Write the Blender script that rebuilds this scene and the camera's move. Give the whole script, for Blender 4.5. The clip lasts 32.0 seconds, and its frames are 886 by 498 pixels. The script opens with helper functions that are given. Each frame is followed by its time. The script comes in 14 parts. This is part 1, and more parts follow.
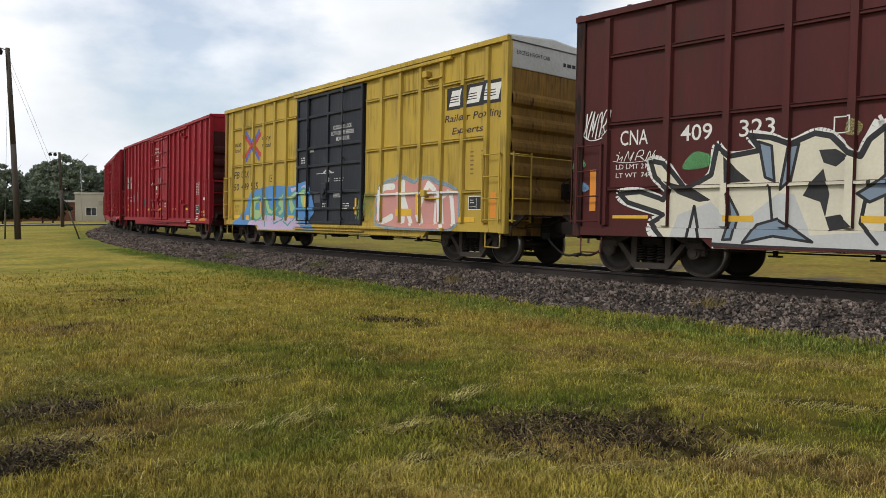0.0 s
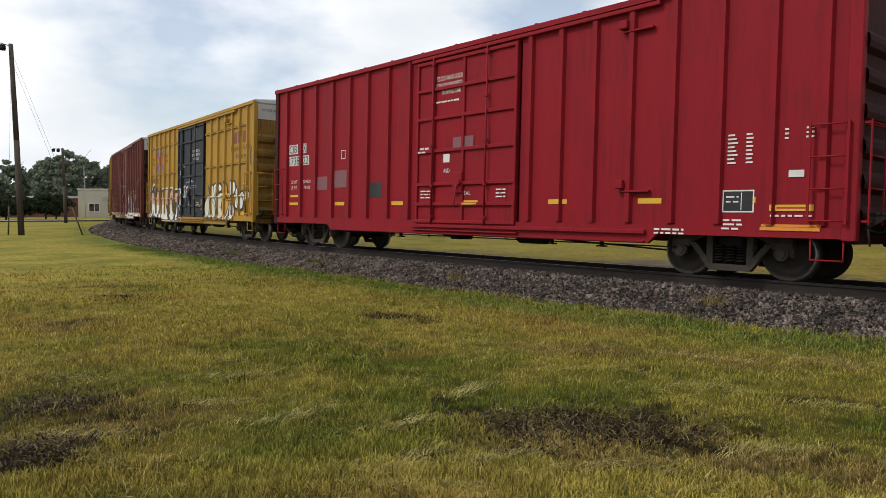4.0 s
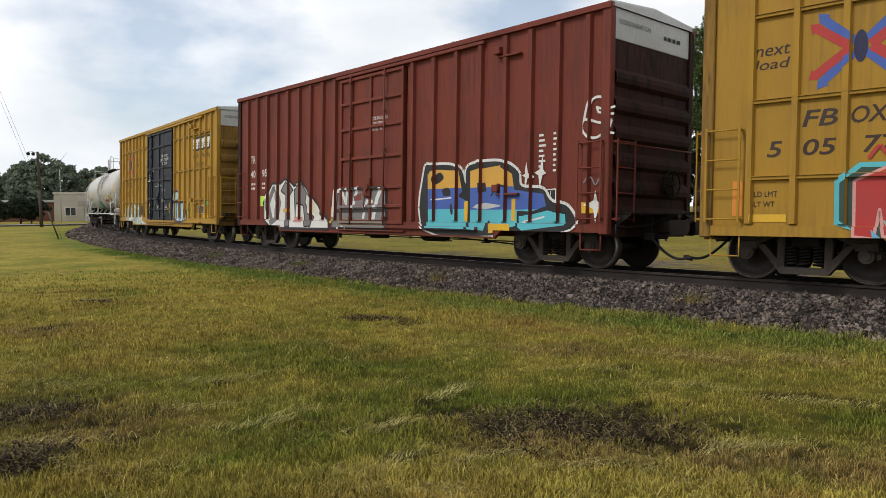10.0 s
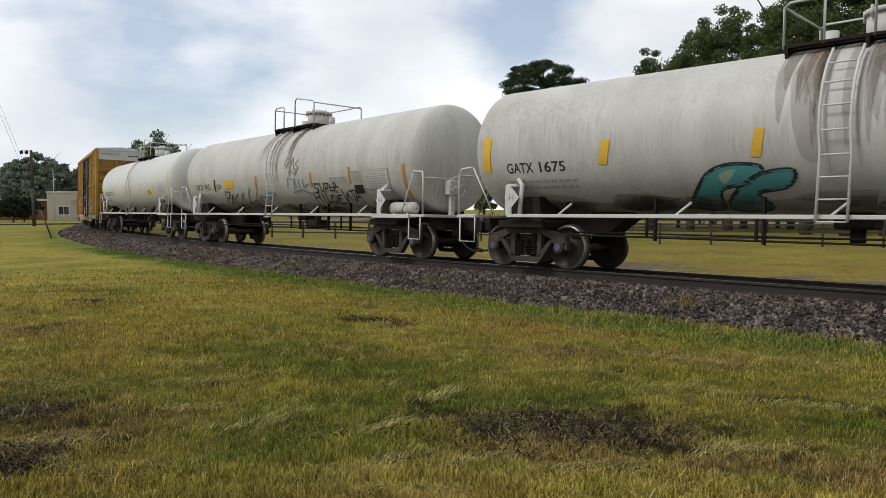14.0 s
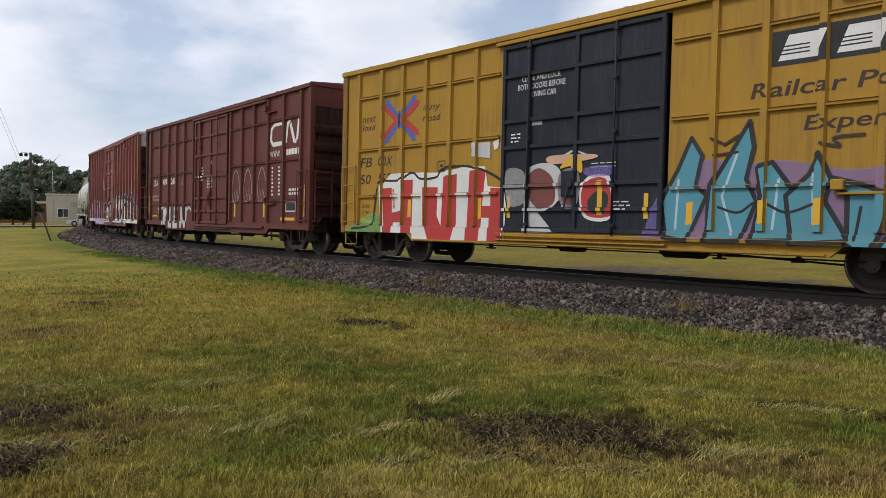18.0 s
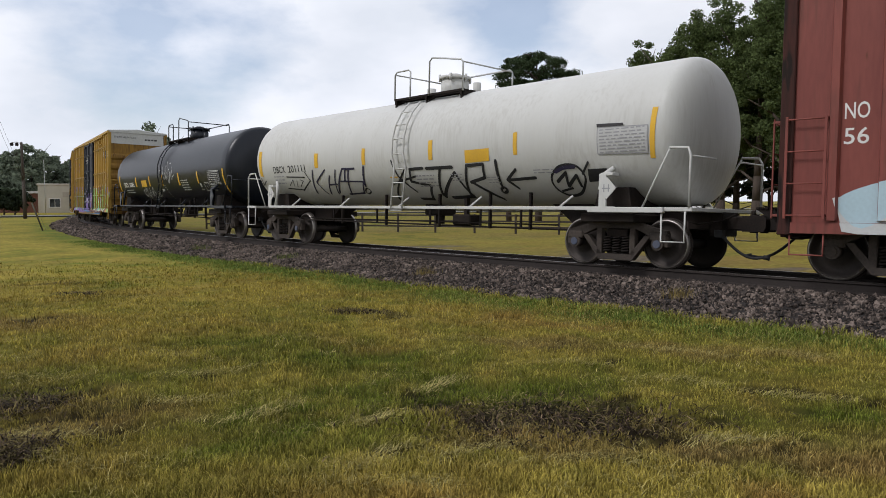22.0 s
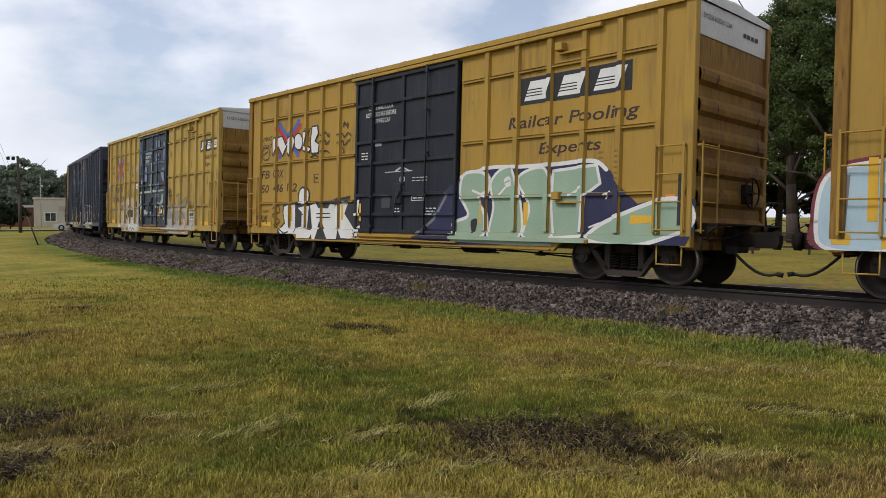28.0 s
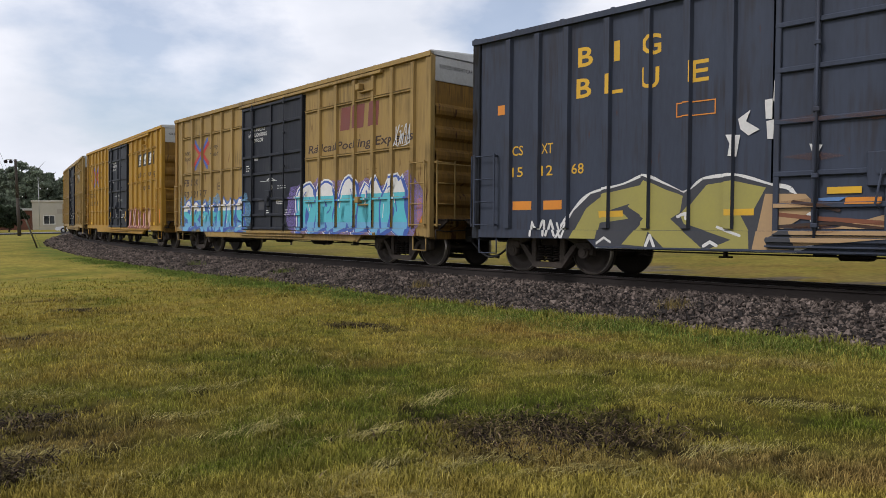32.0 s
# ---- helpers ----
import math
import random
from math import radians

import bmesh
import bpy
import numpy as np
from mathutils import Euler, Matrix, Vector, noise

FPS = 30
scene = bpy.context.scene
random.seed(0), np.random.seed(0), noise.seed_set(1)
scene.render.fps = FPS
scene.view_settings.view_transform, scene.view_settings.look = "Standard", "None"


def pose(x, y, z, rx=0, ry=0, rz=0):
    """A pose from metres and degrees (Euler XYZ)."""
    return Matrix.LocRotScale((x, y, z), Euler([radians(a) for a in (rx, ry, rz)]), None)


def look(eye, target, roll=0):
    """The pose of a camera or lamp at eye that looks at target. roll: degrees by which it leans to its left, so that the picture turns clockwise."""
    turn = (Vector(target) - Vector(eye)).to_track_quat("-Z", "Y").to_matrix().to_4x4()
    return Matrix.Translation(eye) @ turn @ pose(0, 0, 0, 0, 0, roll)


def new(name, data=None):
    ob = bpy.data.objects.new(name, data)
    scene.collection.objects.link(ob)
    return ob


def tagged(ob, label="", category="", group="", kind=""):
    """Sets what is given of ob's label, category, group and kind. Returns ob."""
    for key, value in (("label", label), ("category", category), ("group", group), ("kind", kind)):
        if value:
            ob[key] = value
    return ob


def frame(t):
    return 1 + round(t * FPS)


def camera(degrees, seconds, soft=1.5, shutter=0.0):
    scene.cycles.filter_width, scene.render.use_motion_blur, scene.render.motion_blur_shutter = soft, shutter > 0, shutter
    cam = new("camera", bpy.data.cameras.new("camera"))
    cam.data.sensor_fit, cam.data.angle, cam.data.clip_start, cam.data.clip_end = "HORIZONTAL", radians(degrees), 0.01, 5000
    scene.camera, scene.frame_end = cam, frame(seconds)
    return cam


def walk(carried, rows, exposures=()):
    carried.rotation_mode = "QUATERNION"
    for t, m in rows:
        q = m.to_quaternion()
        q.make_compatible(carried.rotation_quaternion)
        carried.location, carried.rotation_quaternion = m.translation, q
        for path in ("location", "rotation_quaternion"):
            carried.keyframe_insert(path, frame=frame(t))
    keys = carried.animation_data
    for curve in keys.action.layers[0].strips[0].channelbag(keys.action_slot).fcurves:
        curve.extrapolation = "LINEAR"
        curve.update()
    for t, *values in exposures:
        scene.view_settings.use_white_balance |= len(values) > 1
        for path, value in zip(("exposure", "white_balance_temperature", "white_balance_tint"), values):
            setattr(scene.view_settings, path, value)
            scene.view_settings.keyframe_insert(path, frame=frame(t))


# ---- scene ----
EYE = 1.77      # camera above the lawn
cam = camera(62.34, 32.0, soft=0.8)
TURNS = [
    (0, 86.974, 0.233, -0.012), (0.5, 87.032, 0.191, -0.031), (1, 87.231, -0.113, -0.018), (1.5, 87.055, -0.076, -0.108),
    (2, 86.839, 0.003, -0.185), (2.5, 87.142, 0.172, -0.073), (4.5, 86.636, 0.188, 0.301), (5, 86.697, 0.460, 0.261),
    (5.5, 86.857, 0.340, 0.296), (6, 87.053, 0.342, -0.350), (6.5, 87.362, -0.078, -1.378), (7, 87.111, -0.184, -1.913),
    (7.5, 87.191, 0.164, -1.657), (8, 87.304, 0.049, -1.766), (8.5, 87.265, 0.186, -1.757), (9, 87.159, 0.237, -1.615),
    (9.5, 87.077, 0.399, -1.546), (10, 86.813, 0.543, -1.305), (10.5, 86.765, 0.274, -1.371), (11, 86.995, 0.521, -1.447),
    (11.5, 87.117, 0.346, -1.765), (12, 87.444, 0.154, -1.609), (12.5, 87.333, 0.008, -1.694), (13, 87.318, -0.005, -1.774),
    (13.5, 87.201, -0.003, -1.465), (14, 86.923, 0.163, -1.728), (14.5, 87.259, 0.136, -2.586), (15, 87.214, 0.072, -2.195),
    (15.5, 87.036, 0.052, -1.382), (17.5, 87.495, -0.082, -1.619), (18, 87.182, 0.037, -1.769), (18.5, 86.834, 0.193, -1.948),
    (19, 86.720, 0.288, -1.808), (19.5, 86.616, 0.238, -1.977), (20, 86.573, 0.307, -1.983), (20.5, 86.599, 0.385, -2.094),
    (21, 86.518, 0.428, -2.321), (21.5, 86.491, 0.354, -2.510), (22, 86.320, 0.185, -2.255), (22.5, 86.679, 0.125, -2.251),
    (23, 86.973, -0.081, -2.377), (23.5, 87.133, 0.126, -2.248), (24, 86.970, 0.442, -2.076), (24.5, 86.992, 0.597, -2.157),
    (25, 87.173, 0.403, -2.085), (25.5, 87.258, 0.217, -2.363), (27.5, 87.067, 0.192, -2.194), (28, 87.505, 0.022, -2.540),
    (28.5, 87.632, 0.257, -1.885), (29, 87.554, 0.472, -2.410), (29.5, 87.307, 0.775, -2.158), (30, 87.051, 0.789, -2.330),
    (30.5, 87.011, 0.612, -2.317), (31, 87.244, 0.665, -2.570), (31.5, 87.145, 0.855, -2.377), (32, 87.320, 0.771, -2.630),
]
walk(cam, [(t, pose(0, 0, EYE, rx, ry, rz)) for t, rx, ry, rz in TURNS],
     exposures=[(0, 0.12, 6500, 10), (11.5, 0.12, 6500, 10), (13, 0.04, 6430, 10), (17, -0.04, 6220, 13), (21, -0.02, 6220, 13), (25, 0.0, 6260, 13), (32, -0.02, 6270, 14)])

# ---- world and sun ----
world = bpy.data.worlds.new("overcast_sky")
scene.world = world
world.use_nodes = True
wn, wl = world.node_tree.nodes, world.node_tree.links
wn.clear()
w_out, w_mix = wn.new("ShaderNodeOutputWorld"), wn.new("ShaderNodeMixShader")
w_sky, w_bg, w_cloud = wn.new("ShaderNodeTexSky"), wn.new("ShaderNodeBackground"), wn.new("ShaderNodeBackground")
SUN_EL, SUN_AZ = 48.0, 248.0      # degrees up, and clockwise from +y
w_sky.sky_type, w_sky.sun_disc = "NISHITA", False
w_sky.sun_elevation, w_sky.sun_rotation = radians(SUN_EL), radians(SUN_AZ)
w_bg.inputs[1].default_value = 0.12
w_cloud.inputs[1].default_value = 1.10
w_tc, w_map, w_noise = wn.new("ShaderNodeTexCoord"), wn.new("ShaderNodeMapping"), wn.new("ShaderNodeTexNoise")
w_noise2, w_ramp, w_tint = wn.new("ShaderNodeTexNoise"), wn.new("ShaderNodeValToRGB"), wn.new("ShaderNodeValToRGB")
w_map.inputs["Location"].default_value = (0.35, 0.1, 0.0)
w_map.inputs["Scale"].default_value = (1.0, 1.0, 2.1)
w_noise.inputs["Scale"].default_value, w_noise.inputs["Detail"].default_value = 5.0, 8.0
w_noise2.inputs["Scale"].default_value, w_noise2.inputs["Detail"].default_value = 2.6, 5.0
w_noise.inputs["Roughness"].default_value = 0.55
w_ramp.color_ramp.elements[0].position, w_ramp.color_ramp.elements[1].position = 0.0, 1.0
w_ramp.color_ramp.elements[0].color, w_ramp.color_ramp.elements[1].color = (0.42, 0.42, 0.42, 1), (1, 1, 1, 1)
w_tint.color_ramp.elements[0].position, w_tint.color_ramp.elements[1].position = 0.38, 0.62
w_tint.color_ramp.elements[0].color, w_tint.color_ramp.elements[1].color = (0.71, 0.745, 0.785, 1), (0.98, 0.985, 1.0, 1)
wl.new(w_tc.outputs["Generated"], w_map.inputs[0])
for n in (w_noise, w_noise2):
    wl.new(w_map.outputs[0], n.inputs["Vector"])
# thin blue gaps in the cloud cover
gap = None
for d, size in (((-0.315, 0.925, 0.215), 0.135), ((-0.25, 0.92, 0.30), 0.10), ((0.13, 0.96, 0.24), 0.10), ((0.55, 0.3, 0.75), 0.3), ((-0.7, -0.2, 0.6), 0.3)):
    vd, vs = wn.new("ShaderNodeVectorMath"), wn.new("ShaderNodeMath")
    vd.operation, vs.operation = "DISTANCE", "DIVIDE"
    vd.inputs[1].default_value, vs.inputs[1].default_value = d, size
    wl.new(w_tc.outputs["Generated"], vd.inputs[0])
    wl.new(vd.outputs["Value"], vs.inputs[0])
    if gap:
        mn = wn.new("ShaderNodeMath")
        mn.operation = "MINIMUM"
        wl.new(gap, mn.inputs[0])
        wl.new(vs.outputs[0], mn.inputs[1])
        gap = mn.outputs[0]
    else:
        gap = vs.outputs[0]
w_add = wn.new("ShaderNodeMath")
w_add.operation = "MULTIPLY_ADD"
w_add.inputs[1].default_value = 3.6
wl.new(w_noise.outputs[0], w_add.inputs[0])
wl.new(gap, w_add.inputs[2])
w_rng = wn.new("ShaderNodeMapRange")
w_rng.inputs["From Min"].default_value, w_rng.inputs["From Max"].default_value = 1.9, 3.0
wl.new(w_add.outputs[0], w_rng.inputs["Value"])
wl.new(w_rng.outputs[0], w_ramp.inputs[0])
wl.new(w_noise2.outputs[0], w_tint.inputs[0])
# the unseen sky behind the camera is dimmed to one side to shade the car ends; it stays bright towards the sun
w_sep, w_side, w_mul = wn.new("ShaderNodeVectorMath"), wn.new("ShaderNodeValToRGB"), wn.new("ShaderNodeVectorMath")
w_mul.operation = "MULTIPLY"
for e, (at, v) in zip([w_side.color_ramp.elements[0], w_side.color_ramp.elements[1], w_side.color_ramp.elements.new(0.5), w_side.color_ramp.elements.new(0.72),
                       w_side.color_ramp.elements.new(0.2), w_side.color_ramp.elements.new(0.39)],
                      ((0.0, 1.0), (1.0, 0.12), (0.5, 0.82), (0.72, 0.32), (0.2, 1.0), (0.39, 0.84))):
    e.position, e.color = at, (v, v, v, 1)
w_sep.operation = "DOT_PRODUCT"
w_sep.inputs[1].default_value = (0.72, -0.69, 0.0)
w_half = wn.new("ShaderNodeMath")
w_half.operation = "MULTIPLY_ADD"
w_half.inputs[1].default_value = w_half.inputs[2].default_value = 0.5
wl.new(w_tc.outputs["Generated"], w_sep.inputs[0])
wl.new(w_sep.outputs["Value"], w_half.inputs[0])
wl.new(w_half.outputs[0], w_side.inputs[0])
wl.new(w_tint.outputs[0], w_mul.inputs[0])
wl.new(w_side.outputs[0], w_mul.inputs[1])
wl.new(w_mul.outputs[0], w_cloud.inputs[0])
w_sat = wn.new("ShaderNodeHueSaturation")
w_sat.inputs["Saturation"].default_value = 1.15
wl.new(w_sky.outputs[0], w_sat.inputs["Color"])
wl.new(w_sat.outputs[0], w_bg.inputs[0])
wl.new(w_ramp.outputs[0], w_mix.inputs[0])
wl.new(w_bg.outputs[0], w_mix.inputs[1])
wl.new(w_cloud.outputs[0], w_mix.inputs[2])
wl.new(w_mix.outputs[0], w_out.inputs[0])
sun = new("sun", bpy.data.lights.new("sun", "SUN"))
sun.data.energy, sun.data.angle, sun.data.color = 1.75, radians(14), (1.0, 0.97, 0.93)
az, el = radians(SUN_AZ), radians(SUN_EL)
sun.matrix_world = look((math.sin(az) * math.cos(el) * 50, math.cos(az) * math.cos(el) * 50, math.sin(el) * 50), (0, 0, 0))

# ---- materials ----
def material(name, base, other=None, amount=0.5, rough=0.6, metal=0.0, scale=6.0, stretch=(1, 1, 1), bump=0.02,
             specks=None, speck_at=0.68, island=0.0, spec=0.3, streaks=None, fog=0.0):
    """Base colour broken up at two scales, with streaks along stretch, specks of rust or dirt, and fine relief."""
    m = bpy.data.materials.new(name)
    m.use_nodes = True
    n, l = m.node_tree.nodes, m.node_tree.links
    b = n["Principled BSDF"]
    b.inputs["Roughness"].default_value, b.inputs["Metallic"].default_value = rough, metal
    b.inputs["Specular IOR Level"].default_value = spec
    tc, mp = n.new("ShaderNodeTexCoord"), n.new("ShaderNodeMapping")
    mp.inputs["Scale"].default_value = stretch
    l.new(tc.outputs["Object"], mp.inputs[0])
    big, fine = n.new("ShaderNodeTexNoise"), n.new("ShaderNodeTexNoise")
    big.inputs["Scale"].default_value, big.inputs["Detail"].default_value = scale * 0.16, 5
    fine.inputs["Scale"].default_value, fine.inputs["Detail"].default_value = scale * 2.2, 6
    l.new(mp.outputs[0], big.inputs["Vector"])
    l.new(mp.outputs[0], fine.inputs["Vector"])
    other = other or tuple(c * 0.6 for c in base)
    add = n.new("ShaderNodeMath")
    add.operation = "MULTIPLY_ADD"
    add.inputs[1].default_value = 0.55
    l.new(fine.outputs[0], add.inputs[0])
    l.new(big.outputs[0], add.inputs[2])
    ramp = n.new("ShaderNodeMapRange")
    ramp.inputs["From Min"].default_value, ramp.inputs["From Max"].default_value = 0.55, 1.05
    ramp.inputs["To Max"].default_value = amount
    l.new(add.outputs[0], ramp.inputs["Value"])
    mix = n.new("ShaderNodeMix")
    mix.data_type = "RGBA"
    mix.inputs["A"].default_value, mix.inputs["B"].default_value = (*base, 1), (*other, 1)
    l.new(ramp.outputs[0], mix.inputs["Factor"])
    colour = mix.outputs["Result"]
    if specks:
        sp, sr, sm = n.new("ShaderNodeTexNoise"), n.new("ShaderNodeMapRange"), n.new("ShaderNodeMix")
        sp.inputs["Scale"].default_value, sp.inputs["Detail"].default_value = scale * 0.55, 8
        sr.inputs["From Min"].default_value, sr.inputs["From Max"].default_value = speck_at, speck_at + 0.05
        sm.data_type = "RGBA"
        sm.inputs["B"].default_value = (*specks, 1)
        l.new(mp.outputs[0], sp.inputs["Vector"])
        l.new(sp.outputs[0], sr.inputs["Value"])
        l.new(sr.outputs[0], sm.inputs["Factor"])
        l.new(colour, sm.inputs["A"])
        colour = sm.outputs["Result"]
    if streaks:
        # thin run-down dirt, in some places more than in others
        s1, s2, s3, sx, sm = n.new("ShaderNodeTexNoise"), n.new("ShaderNodeTexNoise"), n.new("ShaderNodeMapping"), n.new("ShaderNodeMath"), n.new("ShaderNodeMix")
        s3.inputs["Scale"].default_value = (7.0, 7.0, 0.45)
        s1.inputs["Scale"].default_value, s1.inputs["Detail"].default_value = 2.2, 4
        s2.inputs["Scale"].default_value, s2.inputs["Detail"].default_value = 0.8, 3
        l.new(tc.outputs["Object"], s3.inputs[0])
        l.new(s3.outputs[0], s1.inputs["Vector"])
        l.new(tc.outputs["Object"], s2.inputs["Vector"])
        sx.operation = "MULTIPLY"
        l.new(s1.outputs[0], sx.inputs[0])
        l.new(s2.outputs[0], sx.inputs[1])
        sr = n.new("ShaderNodeMapRange")
        sr.inputs["From Min"].default_value, sr.inputs["From Max"].default_value, sr.inputs["To Max"].default_value = 0.25, 0.42, streaks[1]
        l.new(sx.outputs[0], sr.inputs["Value"])
        sm.data_type = "RGBA"
        sm.inputs["B"].default_value = (*streaks[0], 1)
        l.new(sr.outputs[0], sm.inputs["Factor"])
        l.new(colour, sm.inputs["A"])
        colour = sm.outputs["Result"]
    if fog:
        # sprayed mist: grains of paint with bare metal between
        fn, fr = n.new("ShaderNodeTexNoise"), n.new("ShaderNodeMapRange")
        fn.inputs["Scale"].default_value, fn.inputs["Detail"].default_value = 110.0, 6
        fr.inputs["From Min"].default_value, fr.inputs["From Max"].default_value, fr.inputs["To Max"].default_value = 0.25, 0.75, fog
        l.new(tc.outputs["Object"], fn.inputs["Vector"])
        l.new(fn.outputs[0], fr.inputs["Value"])
        l.new(fr.outputs[0], b.inputs["Alpha"])
    if island:
        geo, hs, mr = n.new("ShaderNodeNewGeometry"), n.new("ShaderNodeHueSaturation"), n.new("ShaderNodeMapRange")
        mr.inputs["To Min"].default_value, mr.inputs["To Max"].default_value = 1 - island, 1 + island
        l.new(geo.outputs["Random Per Island"], mr.inputs["Value"])
        l.new(mr.outputs[0], hs.inputs["Value"])
        l.new(colour, hs.inputs["Color"])
        colour = hs.outputs[0]
    l.new(colour, b.inputs["Base Color"])
    if bump:
        bp = n.new("ShaderNodeBump")
        bp.inputs["Strength"].default_value, bp.inputs["Distance"].default_value = 0.5, bump
        l.new(fine.outputs[0], bp.inputs["Height"])
        l.new(bp.outputs[0], b.inputs["Normal"])
    return m


def attribute_material(name, rough=0.8, translucent=False):
    """Colour from the mesh's own colour attribute, broken up by noise."""
    m = bpy.data.materials.new(name)
    m.use_nodes = True
    n, l = m.node_tree.nodes, m.node_tree.links
    b = n["Principled BSDF"]
    b.inputs["Roughness"].default_value, b.inputs["Specular IOR Level"].default_value = rough, 0.05
    at, tc, no, hs, mr = (n.new("ShaderNodeAttribute"), n.new("ShaderNodeTexCoord"), n.new("ShaderNodeTexNoise"),
                          n.new("ShaderNodeHueSaturation"), n.new("ShaderNodeMapRange"))
    at.attribute_name = "tone"
    no.inputs["Scale"].default_value, no.inputs["Detail"].default_value = 5.0, 8
    mr.inputs["From Min"].default_value, mr.inputs["From Max"].default_value = 0.3, 0.7
    mr.inputs["To Min"].default_value, mr.inputs["To Max"].default_value = 0.7, 1.3
    l.new(tc.outputs["Object"], no.inputs["Vector"])
    l.new(no.outputs[0], mr.inputs["Value"])
    l.new(mr.outputs[0], hs.inputs["Value"])
    l.new(at.outputs["Color"], hs.inputs["Color"])
    l.new(hs.outputs[0], b.inputs["Base Color"])
    return m


RUST, SOOT = (0.10, 0.035, 0.014), (0.02, 0.018, 0.016)
STREAK = (1.2, 1.2, 0.22)


def car_paint(name, base, other, amount=0.6, rough=0.55, speck=RUST, at=0.66, dirt=None, spec=0.16):
    dirt = dirt or (tuple(0.35 * c + 0.4 * d for c, d in zip(base, (0.055, 0.04, 0.028))), 0.75)
    return material(name, base, other, amount, rough, scale=7, stretch=STREAK, bump=0.004, specks=speck, speck_at=at, streaks=dirt, spec=spec)


PAINT = {
    "gold": car_paint("gold_paint", (0.40, 0.226, 0.029), (0.30, 0.170, 0.035), 0.6, at=0.71, dirt=((0.21, 0.125, 0.035), 0.55)),
    # the gold above made paler: haze put into the paint
    "hazegold": car_paint("hazed_gold_paint", (0.41, 0.252, 0.045), (0.31, 0.195, 0.050), 0.7, at=0.69, dirt=((0.20, 0.13, 0.045), 0.6)),
    "straw": car_paint("dirty_straw_paint", (0.45, 0.305, 0.060), (0.33, 0.225, 0.070), 0.9, at=0.64, dirt=((0.17, 0.12, 0.06), 0.7)),
    "lemon": car_paint("lemon_gold_paint", (0.48, 0.33, 0.048), (0.34, 0.24, 0.062), 0.7, at=0.70),
    "tan": car_paint("faded_tan_paint", (0.35, 0.235, 0.08), (0.24, 0.16, 0.066), 0.8, at=0.66),
    "maroon": car_paint("maroon_paint", (0.088, 0.020, 0.019), (0.052, 0.016, 0.016), 0.7, at=0.7),
    "cocoa": car_paint("cocoa_maroon_paint", (0.135, 0.038, 0.030), (0.085, 0.028, 0.023), 0.7, at=0.7),
    "brown": car_paint("oxide_brown_paint", (0.165, 0.040, 0.031), (0.10, 0.029, 0.024), 0.8, at=0.67),
    "fadedred": car_paint("faded_red_paint", (0.235, 0.066, 0.050), (0.160, 0.042, 0.034), 0.9, at=0.68, spec=0.3),
    "oxide": car_paint("oxide_red_paint", (0.19, 0.042, 0.026), (0.115, 0.031, 0.023), 0.8, at=0.66),
    "red": car_paint("bright_red_paint", (0.265, 0.013, 0.021), (0.18, 0.013, 0.020), 0.6, at=0.76, dirt=((0.10, 0.015, 0.017), 0.4), spec=0.10),
    "navy": car_paint("slate_blue_paint", (0.055, 0.066, 0.095), (0.035, 0.04, 0.055), 0.6, at=0.7),
    "black": car_paint("black_door_paint", (0.016, 0.019, 0.028), (0.034, 0.037, 0.046), 0.7, speck=(0.07, 0.06, 0.05), at=0.74, dirt=((0.05, 0.05, 0.052), 0.45)),
    "bluedoor": car_paint("weathered_blue_door_paint", (0.030, 0.037, 0.050), (0.07, 0.088, 0.115), 0.9, at=0.7),
    "tankwhite": car_paint("tank_white_paint", (0.52, 0.515, 0.48), (0.34, 0.322, 0.285), 0.7, 0.42, speck=(0.32, 0.28, 0.22), at=0.76, dirt=((0.28, 0.25, 0.21), 0.4)),
    "tankclean": car_paint("clean_white_paint", (0.55, 0.55, 0.525), (0.47, 0.465, 0.435), 0.5, 0.4, speck=(0.36, 0.33, 0.29), at=0.8, dirt=((0.33, 0.31, 0.27), 0.3)),
    "tankblack": car_paint("tank_black_paint", (0.005, 0.007, 0.012), (0.010, 0.013, 0.019), 0.6, 0.36, speck=(0.05, 0.045, 0.04), at=0.78, dirt=((0.012, 0.013, 0.016), 0.4), spec=0.34),
    # end walls: grime over side paint darkened for the face turned from the light
    "gold_end": car_paint("grimy_shaded_gold_end", (0.32, 0.178, 0.034), (0.13, 0.075, 0.028), 1.0, 0.7, (0.07, 0.032, 0.016), 0.63, ((0.07, 0.045, 0.024), 0.7)),
    "dark_end": car_paint("sooty_shaded_oxide_end", (0.070, 0.024, 0.019), (0.022, 0.014, 0.012), 1.0, 0.75, (0.018, 0.012, 0.010), 0.56, ((0.014, 0.011, 0.010), 0.9)),
    "red_end": car_paint("sooty_shaded_red_end", (0.075, 0.010, 0.012), (0.026, 0.009, 0.009), 1.0, 0.7, (0.020, 0.011, 0.010), 0.60, ((0.030, 0.011, 0.011), 0.8)),
    "blue_end": car_paint("sooty_shaded_blue_end", (0.032, 0.037, 0.048), (0.016, 0.016, 0.018), 1.0, 0.75, (0.015, 0.012, 0.010), 0.56, ((0.012, 0.011, 0.010), 0.9)),
    "galv": material("galvanised_roof", (0.50, 0.51, 0.50), (0.34, 0.33, 0.31), 0.7, 0.5, 0.2, specks=RUST, speck_at=0.7),
}
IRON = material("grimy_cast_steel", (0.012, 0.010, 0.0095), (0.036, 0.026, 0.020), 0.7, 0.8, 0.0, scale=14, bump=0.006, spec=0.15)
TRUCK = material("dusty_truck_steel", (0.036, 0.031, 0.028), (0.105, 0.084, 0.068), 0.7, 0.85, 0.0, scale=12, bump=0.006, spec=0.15)
